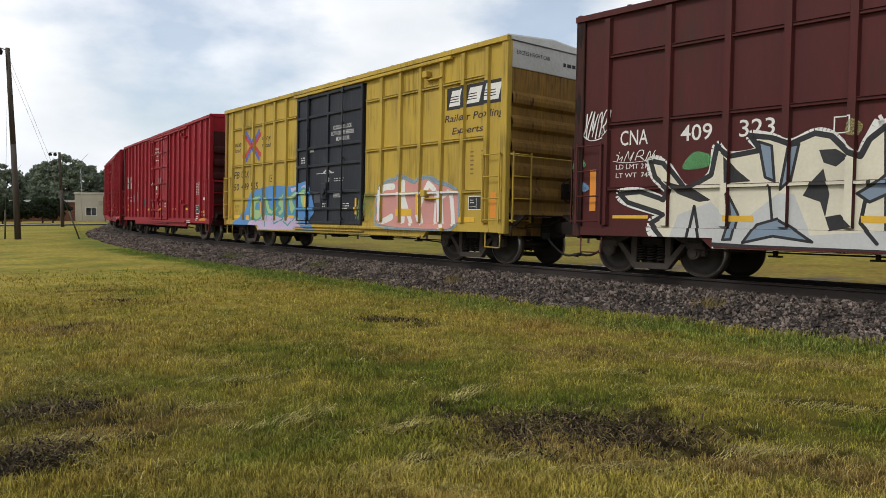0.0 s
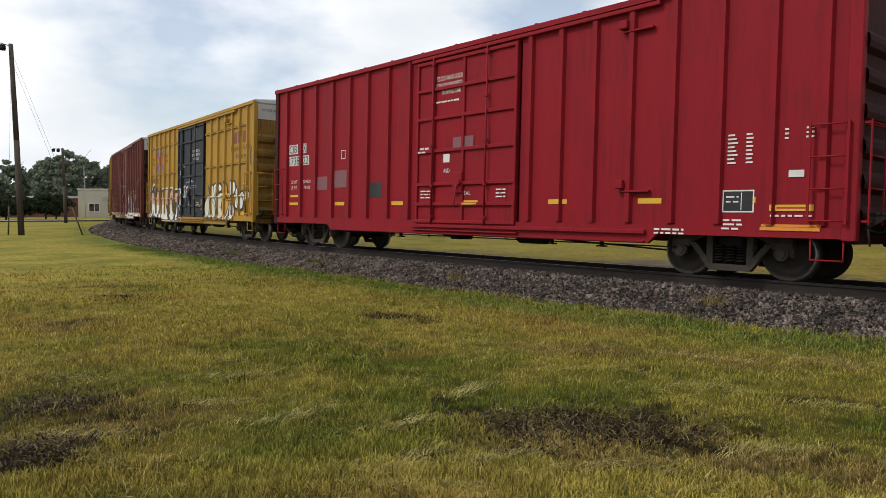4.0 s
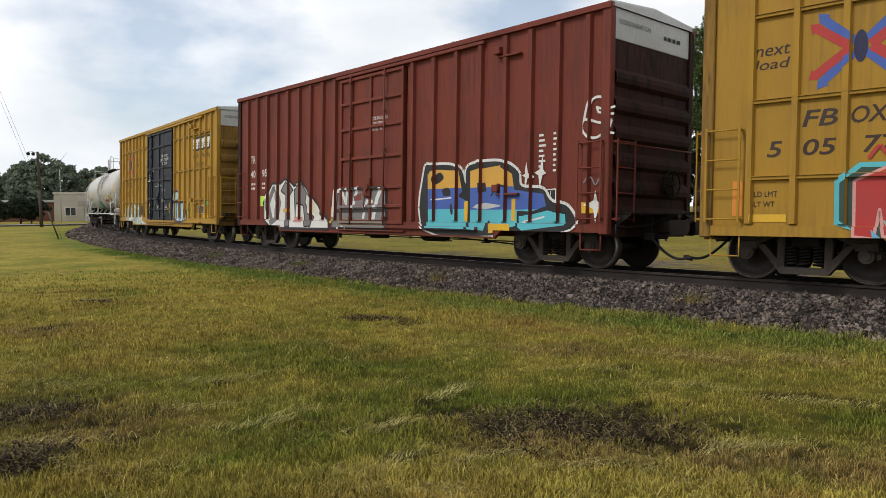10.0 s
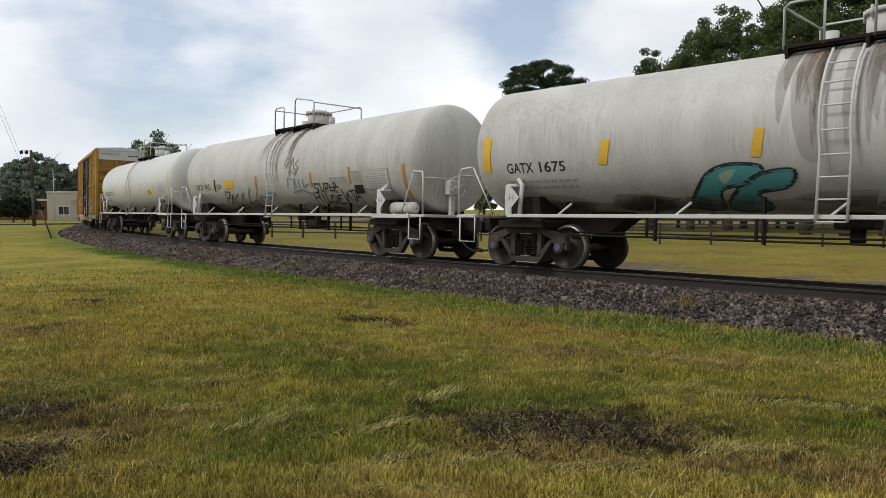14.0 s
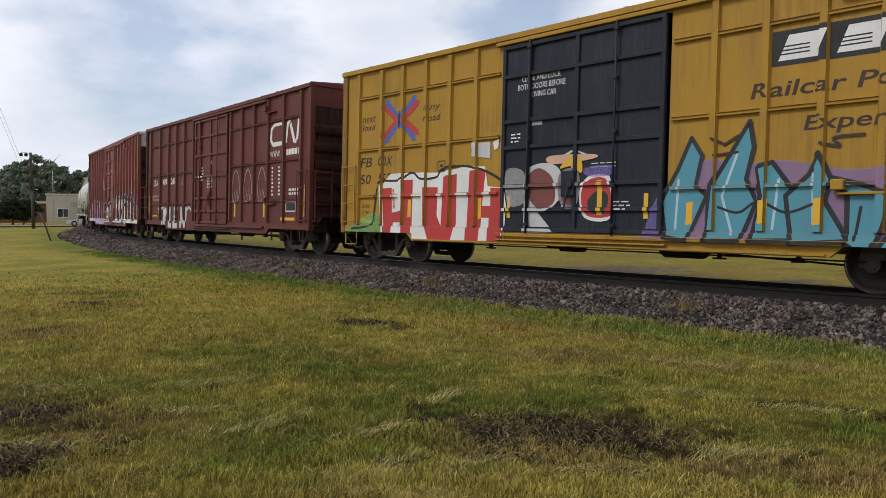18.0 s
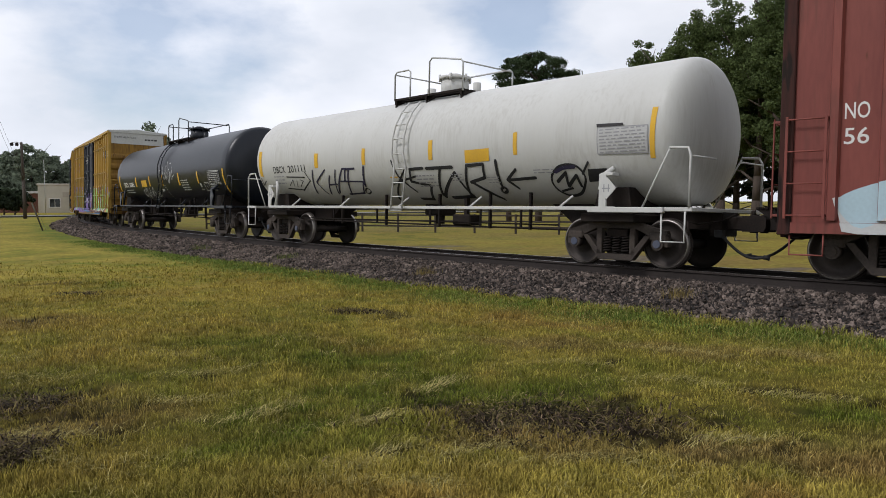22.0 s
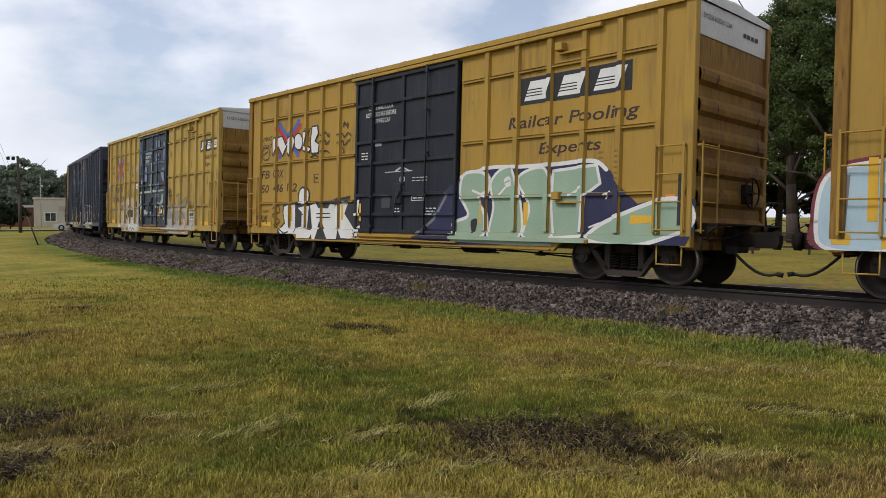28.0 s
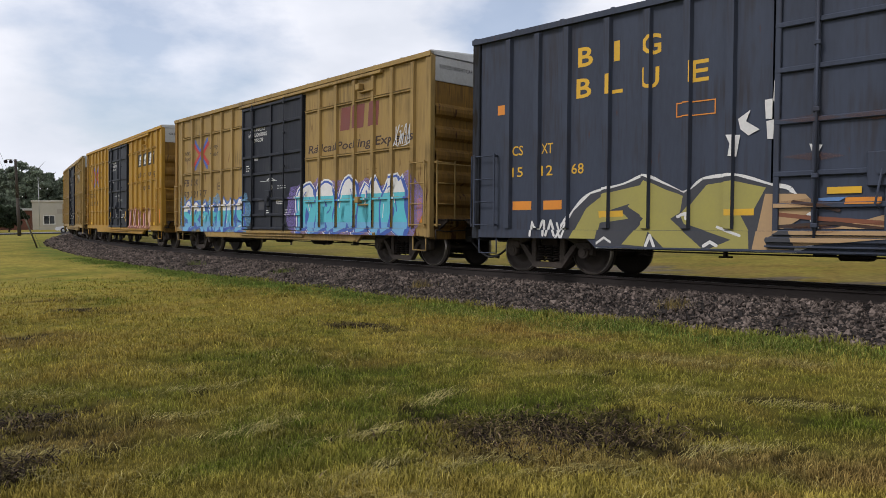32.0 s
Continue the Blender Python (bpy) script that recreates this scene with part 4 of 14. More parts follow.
def side_pieces(thing, kind, colour):
    """The near side's sheets, left and right of the door, and the strip above it."""
    k, mat = KINDS[kind], PAINT[colour]
    l, h = k["l"], k["h"]
    d0, d1 = k["door"]
    for i, (a, c, z0, z1, y) in enumerate(((-l / 2 + 0.05, d0 - 0.06, 0.86, h - 0.05, 0.0), (d1 + 0.06, l / 2 - 0.05, 0.86, h - 0.05, 0.0), (d0 - 0.06, d1 + 0.06, h - 0.20, h - 0.05, 0.0))):
        part("side_panel", cached((kind, colour, i, "panel"), lambda: Mesher().box(a, c, -PANEL_Y, -PANEL_Y + 0.06, z0, z1).mesh("side_panel", mat)), thing)


def far_side_mesh(k, mat):
    """The side that faces away: a plain sheet with its posts pressed in one piece."""
    l, h = k["l"] / 2 - 0.05, k["h"] - 0.05
    b, xs = Mesher(), [-l]
    for u in sorted(-u for u in k["posts"]):
        xs += [u - k["hw"] * 1.5, u - k["hw"], u + k["hw"], u + k["hw"] * 1.5]
    ys = [-PANEL_Y] + [-PANEL_Y, -PANEL_Y - k["d"], -PANEL_Y - k["d"], -PANEL_Y] * len(k["posts"]) + [-PANEL_Y]
    xs.append(l)
    n = len(xs)
    b.add([(x, y, z) for z in (0.86, h) for x, y in zip(xs, ys)], [(i, i + 1, n + i + 1, n + i) for i in range(n - 1)])
    return b.mesh("far_side", mat)


def sill_mesh(k, mat):
    b = Mesher()
    l, c = k["l"] / 2, k["tc"] / 2
    y0, y1 = -1.445, -1.36
    b.prism([(-l + 0.02, 0.90), (-l + 0.02, 0.73), (-c + 1.15, 0.73), (-c + 1.35, 0.55), (c - 1.35, 0.55), (c - 1.15, 0.73), (l - 0.02, 0.73), (l - 0.02, 0.90)], y0, y1)
    b.prism([(-c + 1.4, 0.60), (c - 1.4, 0.60), (c - 1.4, 0.57), (-c + 1.4, 0.57)], y0 - 0.05, y0)
    return b.mesh("side_sill", mat)


def post_mesh(k, mat):
    hw, d, h = k["hw"], k["d"], k["h"]
    b = Mesher()
    vs = []
    for z in (0.93, h - 0.10):
        vs += [(-hw * 1.5, -PANEL_Y, z), (-hw, -PANEL_Y - d, z), (hw, -PANEL_Y - d, z), (hw * 1.5, -PANEL_Y, z)]
    b.add(vs, [(0, 1, 5, 4), (1, 2, 6, 5), (2, 3, 7, 6), (0, 3, 2, 1), (4, 5, 6, 7)])
    return b.mesh("side_post", mat)


def rail_mesh(a, c, z, mat):
    b = Mesher()
    b.cbox(a, c, -PANEL_Y - 0.055, -PANEL_Y, z - 0.035, z + 0.02, 0.006)
    b.box(a, c, -PANEL_Y - 0.075, -PANEL_Y, z + 0.02, z + 0.028)
    return b.mesh("side_rail", mat)


def door_pieces(thing, kind, colour):
    """The door's sheet with its cross bars and stiles."""
    k, mat = KINDS[kind], PAINT[colour]
    d0, d1, h = *k["door"], k["h"]
    z0, z1 = 0.83, h - 0.20
    dr = part("door", cached((kind, colour, "door"), lambda: Mesher().box(d0 + 0.02, d1 - 0.02, -PANEL_Y - 0.045, -PANEL_Y + 0.04, z0, z1).mesh("door", mat)), thing, "closed sliding plug door")
    bar = cached((kind, colour, "bar"), lambda: Mesher().cbox(d0, d1, -PANEL_Y - 0.10, -PANEL_Y - 0.04, 0, 0.085, 0.012).mesh("door_bar", mat))
    for z in (z0, z0 + 0.42, 1.74, 2.55, 3.10 if kind in "YS" else 3.35, 4.05, z1 - 0.09):
        part("door_bar", bar, dr, at=pose(0, 0, z))
    stile = cached((kind, colour, "stile"), lambda: Mesher().cbox(0, 0.09, -PANEL_Y - 0.095, -PANEL_Y - 0.04, z0, z1, 0.012).mesh("door_stile", mat))
    for u in (d0, d0 + (d1 - d0) * 0.18, (d0 + d1) / 2 - 0.03, d1 - 0.09):
        part("door_stile", stile, dr, at=pose(u, 0, 0))
    return dr


def door_rod_mesh(k, mat):
    h = k["h"]
    b = Mesher().cyl((0, -PANEL_Y - 0.13, 0.80), (0, -PANEL_Y - 0.13, h - 0.16), 0.022, 8)
    for z in (0.95, 1.7, 2.7, 3.7, h - 0.35):
        b.cbox(-0.05, 0.05, -PANEL_Y - 0.16, -PANEL_Y - 0.09, z, z + 0.07, 0.008)
    return b.mesh("lock_rod", mat)


def door_handle_mesh(mat):
    b = Mesher().cbox(-0.16, 0.16, -PANEL_Y - 0.14, -PANEL_Y - 0.04, 1.55, 2.05, 0.015)
    b.cyl((0.05, -PANEL_Y - 0.19, 1.80), (0.05, -PANEL_Y - 0.13, 1.80), 0.09, 12)
    b.tube([(0.05, -PANEL_Y - 0.18, 1.80), (-0.03, -PANEL_Y - 0.19, 1.30), (0.02, -PANEL_Y - 0.17, 1.22)], 0.018, 6)
    return b.mesh("door_handle", mat)


def track_rail_mesh(k, mat):
    d0, d1 = k["door"]
    w = d1 - d0
    b = Mesher().cbox(d0 - 0.1, d1 + w * 0.95, -PANEL_Y - 0.12, -PANEL_Y - 0.03, 0.72, 0.80, 0.01)
    b.cbox(d0 - 0.1, d1 + 0.1, -PANEL_Y - 0.14, -PANEL_Y - 0.02, 0.64, 0.67, 0.006)
    return b.mesh("door_track", mat)


def top_track_mesh(k, mat):
    d0, d1, h = *k["door"], k["h"]
    b = Mesher().cbox(d0 - 0.2, d1 + (d1 - d0), -PANEL_Y - 0.11, -PANEL_Y - 0.02, h - 0.17, h - 0.09, 0.01)
    return b.mesh("door_top_track", mat)


def underframe_mesh(k):
    l, c = k["l"] / 2, k["tc"] / 2
    b = Mesher().cbox(-l + 0.1, l - 0.1, -0.32, 0.32, 0.72, 1.05, 0.01)
    b.box(-l + 0.05, l - 0.05, -1.34, 1.34, 1.02, 1.10)
    for x in (-c, c):
        b.cbox(x - 0.25, x + 0.25, -1.3, 1.3, 0.86, 1.04, 0.01)
    n = 7
    for i in range(n):
        x = -c + 1.6 + (2 * c - 3.2) * i / (n - 1)
        b.cbox(x - 0.05, x + 0.05, -1.34, 1.34, 0.80, 1.03, 0.008)
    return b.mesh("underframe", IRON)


def brake_gear_mesh(k):
    c = k["tc"] / 2
    b = Mesher()
    b.tube([(-c + 1.2, -0.75, 0.55), (-1.0, -0.65, 0.62), (0.6, -0.62, 0.60)], 0.018, 6)
    b.tube([(1.2, -0.60, 0.60), (c - 1.2, -0.78, 0.42)], 0.018, 6)
    b.tube([(-c + 0.9, -1.15, 0.52), (c - 0.9, -1.15, 0.50)], 0.014, 6)
    for x in (-3.9, -2.4, 2.9, 4.2):
        b.cbox(x - 0.03, x + 0.03, -1.18, -1.10, 0.46, 0.80, 0.006)
        b.cbox(x - 0.10, x + 0.10, -1.20, -1.08, 0.44, 0.47, 0.004)
    b.cyl((0.2, -0.62, 0.62), (0.8, -0.62, 0.62), 0.10, 12)
    return b.mesh("brake_rigging", IRON)


def reservoir_mesh():
    b = Mesher().lathe([(-0.48, 0.02), (-0.45, 0.13), (-0.37, 0.18), (0.37, 0.18), (0.45, 0.13), (0.48, 0.02)], 16, 0, "x")
    for x in (-0.25, 0.25):
        b.cbox(x - 0.03, x + 0.03, -0.03, 0.03, 0.15, 0.42, 0.006)
    return b.mesh("air_reservoir", IRON)


def valve_mesh():
    b = Mesher().cbox(-0.75, -0.30, -0.85, -0.45, 0.44, 0.74, 0.03)
    b.cyl((-0.55, -0.9, 0.55), (-0.55, -0.45, 0.55), 0.09, 10)
    b.cbox(-1.15, -0.85, -0.75, -0.5, 0.5, 0.72, 0.02)
    return b.mesh("brake_valve", IRON)


def brake_wheel_mesh():
    b = Mesher()
    pts = [(0.16, 0.28 * math.cos(a * math.pi / 8), 0.28 * math.sin(a * math.pi / 8)) for a in range(17)]
    b.tube(pts, 0.016, 6)
    for a in range(4):
        b.tube([(0.16, 0, 0), (0.16, 0.28 * math.cos(a * math.pi / 2), 0.28 * math.sin(a * math.pi / 2))], 0.012, 5)
    b.cyl((0.0, 0, 0), (0.18, 0, 0), 0.05, 10)
    b.cbox(0.0, 0.12, -0.14, 0.14, -0.20, 0.16, 0.015)
    return b.mesh("brake_wheel", IRON)


def walkway_mesh(mat):
    b = Mesher()
    for i in range(5):
        b.cbox(0.06 + 0.07 * i, 0.11 + 0.07 * i, -1.25, 1.25, 1.10, 1.13, 0.004)
    for y in (-1.2, 0, 1.2):
        b.prism([(0.04, 1.10), (0.40, 1.10), (0.04, 0.86)], y - 0.02, y + 0.02)
    return b.mesh("crossover_platform", mat)


def handrail_mesh(mat):
    b = Mesher().tube([(0.02, -1.25, 2.42), (0.11, -1.25, 2.42), (0.11, 1.25, 2.42), (0.02, 1.25, 2.42)], 0.014, 6)
    return b.mesh("end_grab_rail", mat)


def boxcar(kind, colour, door_colour, label, white_top=True):
    """A boxcar of one kind: x forward, rails at z = 0. Returns the thing and where marks lie on its side."""
    k = KINDS[kind]
    l, h, d = k["l"], k["h"], k["d"]
    mat, door_mat = PAINT[colour], PAINT[door_colour]
    thing = tagged(new("boxcar"), label, "boxcar", "freight cars of the train")
    top = PAINT["galv"] if white_top else mat
    part("roof", cached((kind, colour, "roof"), lambda: roof_mesh(l, h, mat, top)), thing, "ribbed metal roof")
    side_pieces(thing, kind, colour)
    part("side_wall", cached((kind, colour, "far"), lambda: far_side_mesh(k, mat)), thing, at=pose(0, 0, 0, 0, 0, 180))
    for s in (1, -1):
        e = pose(s * (l / 2 - 0.06), 0, 0, 0, 0, 0 if s > 0 else 180)
        end_pieces(thing, colour, h, white_top, e)
        part("side_sill", cached((kind, colour, "sill"), lambda: sill_mesh(k, mat)), thing, at=pose(0, 0, 0, 0, 0, 0 if s > 0 else 180))
        end_gear(thing, s * (l / 2 + 0.12), s)
        truck(thing, s * k["tc"] / 2, s * math.degrees(k["tc"] / 2 / RADIUS))
        part("crossover_platform", cached("walkway", lambda: walkway_mesh(IRON)), thing, at=pose(s * l / 2, 0, 0, 0, 0, 0 if s > 0 else 180))
        part("end_grab_rail", cached((colour, "grab"), lambda: handrail_mesh(mat)), thing, at=pose(s * l / 2, 0, 0, 0, 0, 0 if s > 0 else 180))
        part("ladder", cached((colour, "ladder"), lambda: ladder_mesh("ladder", 0.55, 1.0, 2.45, 4, mat)), thing, at=pose(s * (l / 2 - 0.40), -PANEL_Y - 0.02, 0))
        part("end_ladder", cached((colour, "ladder"), None), thing, at=pose(s * (l / 2 + 0.02), -s * s * 1.05, 0, 0, 0, s * 90))
        part("sill_step", cached((colour, "step"), lambda: step_mesh(mat)), thing, at=pose(s * (l / 2 - 0.42), -1.40, 0))
    for u in k["posts"]:
        part("side_post", cached((kind, colour, "post"), lambda: post_mesh(k, mat)), thing, at=pose(u, 0, 0))
    for a, c in ((k["posts"][0] - 0.05, k["door"][0] - 0.12), (k["door"][1] + 0.12, k["posts"][-1] + 0.03)):
        for z in k["rails"]:
            part("side_rail", cached((kind, colour, a, z, "rail"), lambda: rail_mesh(a, c, z, mat)), thing)
    dr = door_pieces(thing, kind, door_colour)
    w = k["door"][1] - k["door"][0]
    for f in (0.2, 0.74):
        part("lock_rod", cached((kind, door_colour, "rod"), lambda: door_rod_mesh(k, door_mat)), dr, at=pose(k["door"][0] + w * f, 0, 0))
    part("door_handle", cached((door_colour, "handle"), lambda: door_handle_mesh(door_mat)), dr, at=pose(k["door"][0] + w * 0.47, 0, 0))
    part("door_track", cached((kind, colour, "dtrack"), lambda: track_rail_mesh(k, mat)), thing)
    part("door_top_track", cached((kind, colour, "dtop"), lambda: top_track_mesh(k, mat)), thing)
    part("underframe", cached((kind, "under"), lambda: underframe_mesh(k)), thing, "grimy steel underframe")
    part("brake_rigging", cached((kind, "brake"), lambda: brake_gear_mesh(k)), thing)
    part("air_reservoir", cached("reservoir", reservoir_mesh), thing, at=pose(2.1, -0.85, 0.60))
    part("brake_valve", cached("valve", valve_mesh), thing)
    part("brake_wheel", cached("bwheel", brake_wheel_mesh), thing, at=pose(l / 2 + 0.02, 0.45, 1.72))
    for u in (4.85,):
        b = cached((colour, "hinge"), lambda: Mesher().cbox(-0.09, 0.09, -PANEL_Y - 0.16, -PANEL_Y, -0.06, 0.10, 0.012).cbox(
            -0.02, 0.62, -PANEL_Y - 0.10, -PANEL_Y, -0.13, -0.09, 0.006).mesh("door_stop", mat))
        part("door_stop", b, thing, at=pose(u, 0, h - 0.42))
        part("door_stop", b, thing, at=pose(u, 0, 1.62))
    return thing


def apart(mk, gap=0.22):
    """Splits marks into groups that lie clear of one another."""
    shapes, k = [], 0
    by = {}
    for f, m in zip(mk.f, mk.m):
        by.setdefault(round(mk.v[f[0]][1], 6), []).append((f, m))
    for lift, fs in by.items():
        us, zs = [mk.v[i][0] for f, _ in fs for i in f], [mk.v[i][2] for f, _ in fs for i in f]
        shapes.append([min(us), max(us), min(zs), max(zs), [(lift, fs)]])
    joined = True
    while joined:
        joined, out = False, []
        for s in shapes:
            for o in out:
                if s[0] < o[1] + gap and o[0] < s[1] + gap and s[2] < o[3] + gap and o[2] < s[3] + gap:
                    o[:] = [min(s[0], o[0]), max(s[1], o[1]), min(s[2], o[2]), max(s[3], o[3]), o[4] + s[4]]
                    joined = True
                    break
            else:
                out.append(s)
        shapes = out
    for s in shapes:
        g = Marks(0.0)
        for lift, fs in sorted(s[4], key=lambda x: x[0]):
            for f, m in fs:
                g.lift = lift
                g.add([(mk.v[i][0], mk.v[i][2]) for i in f], [tuple(range(len(f)))], mk.ink[m], 0.0)
        yield g


def mark_part(name, mk, thing, kind, label):
    if name in ("stencil", "data_plate", "door_notice", "graffiti"):
        for g in apart(mk, 0.05 if name == "graffiti" else 0.22):
            mark_piece(name, g, thing, kind, label)
    else:
        mark_piece(name, mk, thing, kind, label)


def mark_piece(name, mk, thing, kind, label):
    k = KINDS[kind]
    strips = [(u - k["hw"], u + k["hw"], PANEL_Y + k["d"]) for u in k["posts"]]
    d0, d1 = k["door"]
    strips.append((d0 + 0.03, d1 - 0.03, PANEL_Y + 0.048))
    c, h = k["tc"] / 2 - 1.36, k["h"]
    # the proud side sill, deeper between the trucks, the door's bars and track, and the rails along the side
    rails = [(0.735, 0.895, 1.446, -9, -c), (0.56, 0.895, 1.446, -c, c), (0.735, 0.895, 1.446, c, 9), (0.725, 0.795, PANEL_Y + 0.121, d0 - 0.09, d1 + (d1 - d0) * 0.94)]
    rails += [(z + 0.012, z + 0.073, PANEL_Y + 0.101, d0 + 0.02, d1 - 0.02) for z in (0.83, 1.25, 1.74, 2.55)]
    rails += [(z - 0.03, z + 0.018, PANEL_Y + 0.056, k["posts"][0], d0 - 0.13) for z in k["rails"]] + [(z - 0.03, z + 0.018, PANEL_Y + 0.056, d1 + 0.13, k["posts"][-1]) for z in k["rails"]]
    part(name, mk.mesh(name, PANEL_Y, strips, rails), thing, label)


def arrow_cross(mk, u, z, w):
    """The crossed chevron emblem: red and blue arms round a dark hub."""
    for sx in (-1, 1):
        for sz in (-1, 1):
            a = (u + sx * 0.02, z + sz * 0.03)
            ribbon(mk, [(u + sx * w * 0.10, z + sz * w * 0.10), (u + sx * w * 0.54, z + sz * w * 0.49)], w * 0.17, 0.0, ("blue",), None, 0.01)
            ribbon(mk, [(u + sx * w * 0.16, z + sz * w * 0.02), (u + sx * w * 0.64, z + sz * w * 0.37)], w * 0.17, 0.0, ("red",), None, 0.01)
            mk.poly([(u + sx * w * 0.44, z + sz * w * 0.55), (u + sx * w * 0.62, z + sz * w * 0.60), (u + sx * w * 0.60, z + sz * w * 0.42)], "blue")
            mk.poly([(u + sx * w * 0.58, z + sz * w * 0.44), (u + sx * w * 0.74, z + sz * w * 0.44), (u + sx * w * 0.70, z + sz * w * 0.27)], "red")
    mk.blob(u, z, w * 0.10, w * 0.25, "nightblue", 14)


def yellow_marks(thing, number, emblem="panel", box=(3.78, 6.44, 3.53, 4.08), lines=(), seed=0, notice=(-1.45, 3.95), kind="Y", over=0.0, plate=(5.05, 1.10)):
    """The stencilled marks of a yellow boxcar: code and number, emblem, slogans, small plates and the notices on its door."""
    rnd = random.Random(seed)
    ink = "brownink"
    mk = Marks()
    arrow_cross(mk, -5.32, 3.54, 0.95)
    mark_part("arrow_emblem", mk, thing, kind, "crossed red and blue arrows")
    for us, ws, z in ((-6.84, ("next", "load"), 3.58), (-4.40, ("any", "road"), 3.62)):
        mk = Marks()
        for i, w in enumerate(ws):
            mk.text(w, us, z - 0.21 * i, 0.16, ink, 0.54, 0.2, 0.006)
        mark_part("slogan", mk, thing, kind, "dark slanted slogan")
    f, places = ((-6.92, -6.08), (-6.92, -6.08, -5.30)) if kind == "Y" else ((-6.10, -5.42), (-6.62, -6.05, -5.40, -4.65))
    if len(number) == 4:
        f, places = ((-6.18, -5.40) if kind == "Y" else f), (-6.62, -6.08, -5.25, -4.50)
    mk = Marks()
    for w, u in zip(("FB", "OX"), f):
        mk.text(w, u, 2.42, 0.25, ink, 0.50, 0.2, 0.014)
    mark_part("car_code", mk, thing, kind, "dark slanted code")
    mk = Marks(over)
    for w, u in zip(number, places):
        mk.text(w, u, 1.98, 0.25, ink, 0.235 * len(w), 0.15, 0.014)
    mark_part("car_number", mk, thing, kind, "dark slanted number")
    mk = Marks()
    u0, u1, z0, z1 = box
    w = (u1 - u0) / 3.1
    if emblem == "panel":
        mk.rect(u0, u1, z0, z1, "black")
    for i in range(3):
        u = u0 + w * (i + 0.12)
        if emblem == "panel":
            mk.rect(u, u + w * 0.68, z0 + 0.08, z1 - 0.08, "white", w * 0.18)
            for j in range(3):
                mk.rect(u - 0.02, u + w * 0.55, z0 + 0.165 + 0.06 * j, z0 + 0.188 + 0.06 * j, "black", 0.0)
        else:
            mk.rect(u, u + w * 0.70, z0, z1, "darkred", 0.06)
    mark_part("company_emblem", mk, thing, kind, "black panel with slanted white blocks" if emblem == "panel" else "faded dark red blocks")
    for text, u, z, h, w in lines:
        mk = Marks()
        mk.text(text, u, z, h, ink, w, 0.15, 0.012)
        mark_part("slogan", mk, thing, kind, "dark slanted slogan")
    mk = Marks()
    pu, pz = plate
    for i in range(6):
        mk.rect(pu + 0.02, pu + 0.14, pz + 0.80 + 0.10 * i, pz + 0.835 + 0.10 * i, "faint").rect(pu + 0.40, pu + 0.50, pz + 0.80 + 0.10 * i, pz + 0.835 + 0.10 * i, "faint")
    mk.rect(pu, pu + 0.42, pz, pz + 0.28, "black").frame_rect(pu - 0.02, pu + 0.44, pz - 0.02, pz + 0.30, 0.018, "white").rect(pu + 0.03, pu + 0.24, pz + 0.05, pz + 0.06, "white")
    mk.rect(pu + 0.255, pu + 0.268, pz + 0.02, pz + 0.26, "white").rect(pu + 0.05, pu + 0.16, pz + 0.20, pz + 0.215, "white").rect(pu + 0.05, pu + 0.18, pz + 0.14, pz + 0.155, "white")
    mk.frame_rect(-3.92, -3.66, 2.21, 2.45, 0.02, ink).rect(-3.84, -3.74, 2.30, 2.36, ink)
    mk.rect(-7.15, -6.98, 1.05, 1.62, "orange")
    mk.rect(7.18, 7.36, 1.05, 1.62, "orange")
    mk.rect(6.05, 6.65, 0.95, 1.07, "yellow")
    mk.text("LD LMT", -6.80, 1.36, 0.085, ink, 0.36).text("LT WT", -6.80, 1.20, 0.085, ink, 0.32).rect(-6.85, -6.30, 0.96, 1.08, "yellow")
    mark_part("data_plate", mk, thing, kind, "small plates, reflectors and fine notices")
    mk = Marks()
    for i, w in enumerate(("CLOSE AND LOCK", "BOTH DOORS BEFORE", "MOVING CAR")):
        mk.text(w, notice[0] + (0.10 if i == 0 else 0.28 if i == 2 else 0.0), notice[1] - 0.17 * i, 0.115, "white", 0.072 * len(w), 0, 0.004)
    mk.bars(-1.62, 2.86, 0.26, 3, 0.075, 0.03, "white", rnd)
    mk.bars(-0.25, 1.42, 0.36, 2, 0.07, 0.025, "white", rnd)
    mk.bars(0.95, 1.42, 0.36, 3, 0.07, 0.025, "white", rnd).frame_rect(0.42, 0.86, 1.62, 1.74, 0.015, "white").bars(0.47, 1.67, 0.34, 1, 0.05, 0.025, "white", rnd)
    mk.blob(0.06, 2.15, 0.10, 0.10, "white", 16).blob(0.06, 2.15, 0.065, 0.065, "black", 14).rect(0.045, 0.075, 2.09, 2.21, "white")
    mk.rect(-0.06, 0.12, 1.84, 1.98, "white").poly([(-0.22, 2.38), (-0.02, 2.46), (0.0, 2.42), (-0.18, 2.34)], "pale").poly([(0.12, 2.44), (0.34, 2.36), (0.32, 2.32), (0.14, 2.40)], "pale")
    mk.rect(-0.74, -0.38, 1.46, 1.78, "pale" if seed % 3 == 0 else "slatedark").bars(0.44, 2.16, 0.55, 2, 0.07, 0.02, "pale", rnd).rect(-0.62, 0.44, 2.335, 2.355, "pale").rect(-1.05, -0.78, 3.02, 3.10, "grey")
    for u in (-1.68, 1.60):
        mk.rect(u, u + 0.09, 1.12, 1.58, "yellow")
    mark_part("door_notice", mk, thing, kind, "white notices and yellow reflectors on the door")


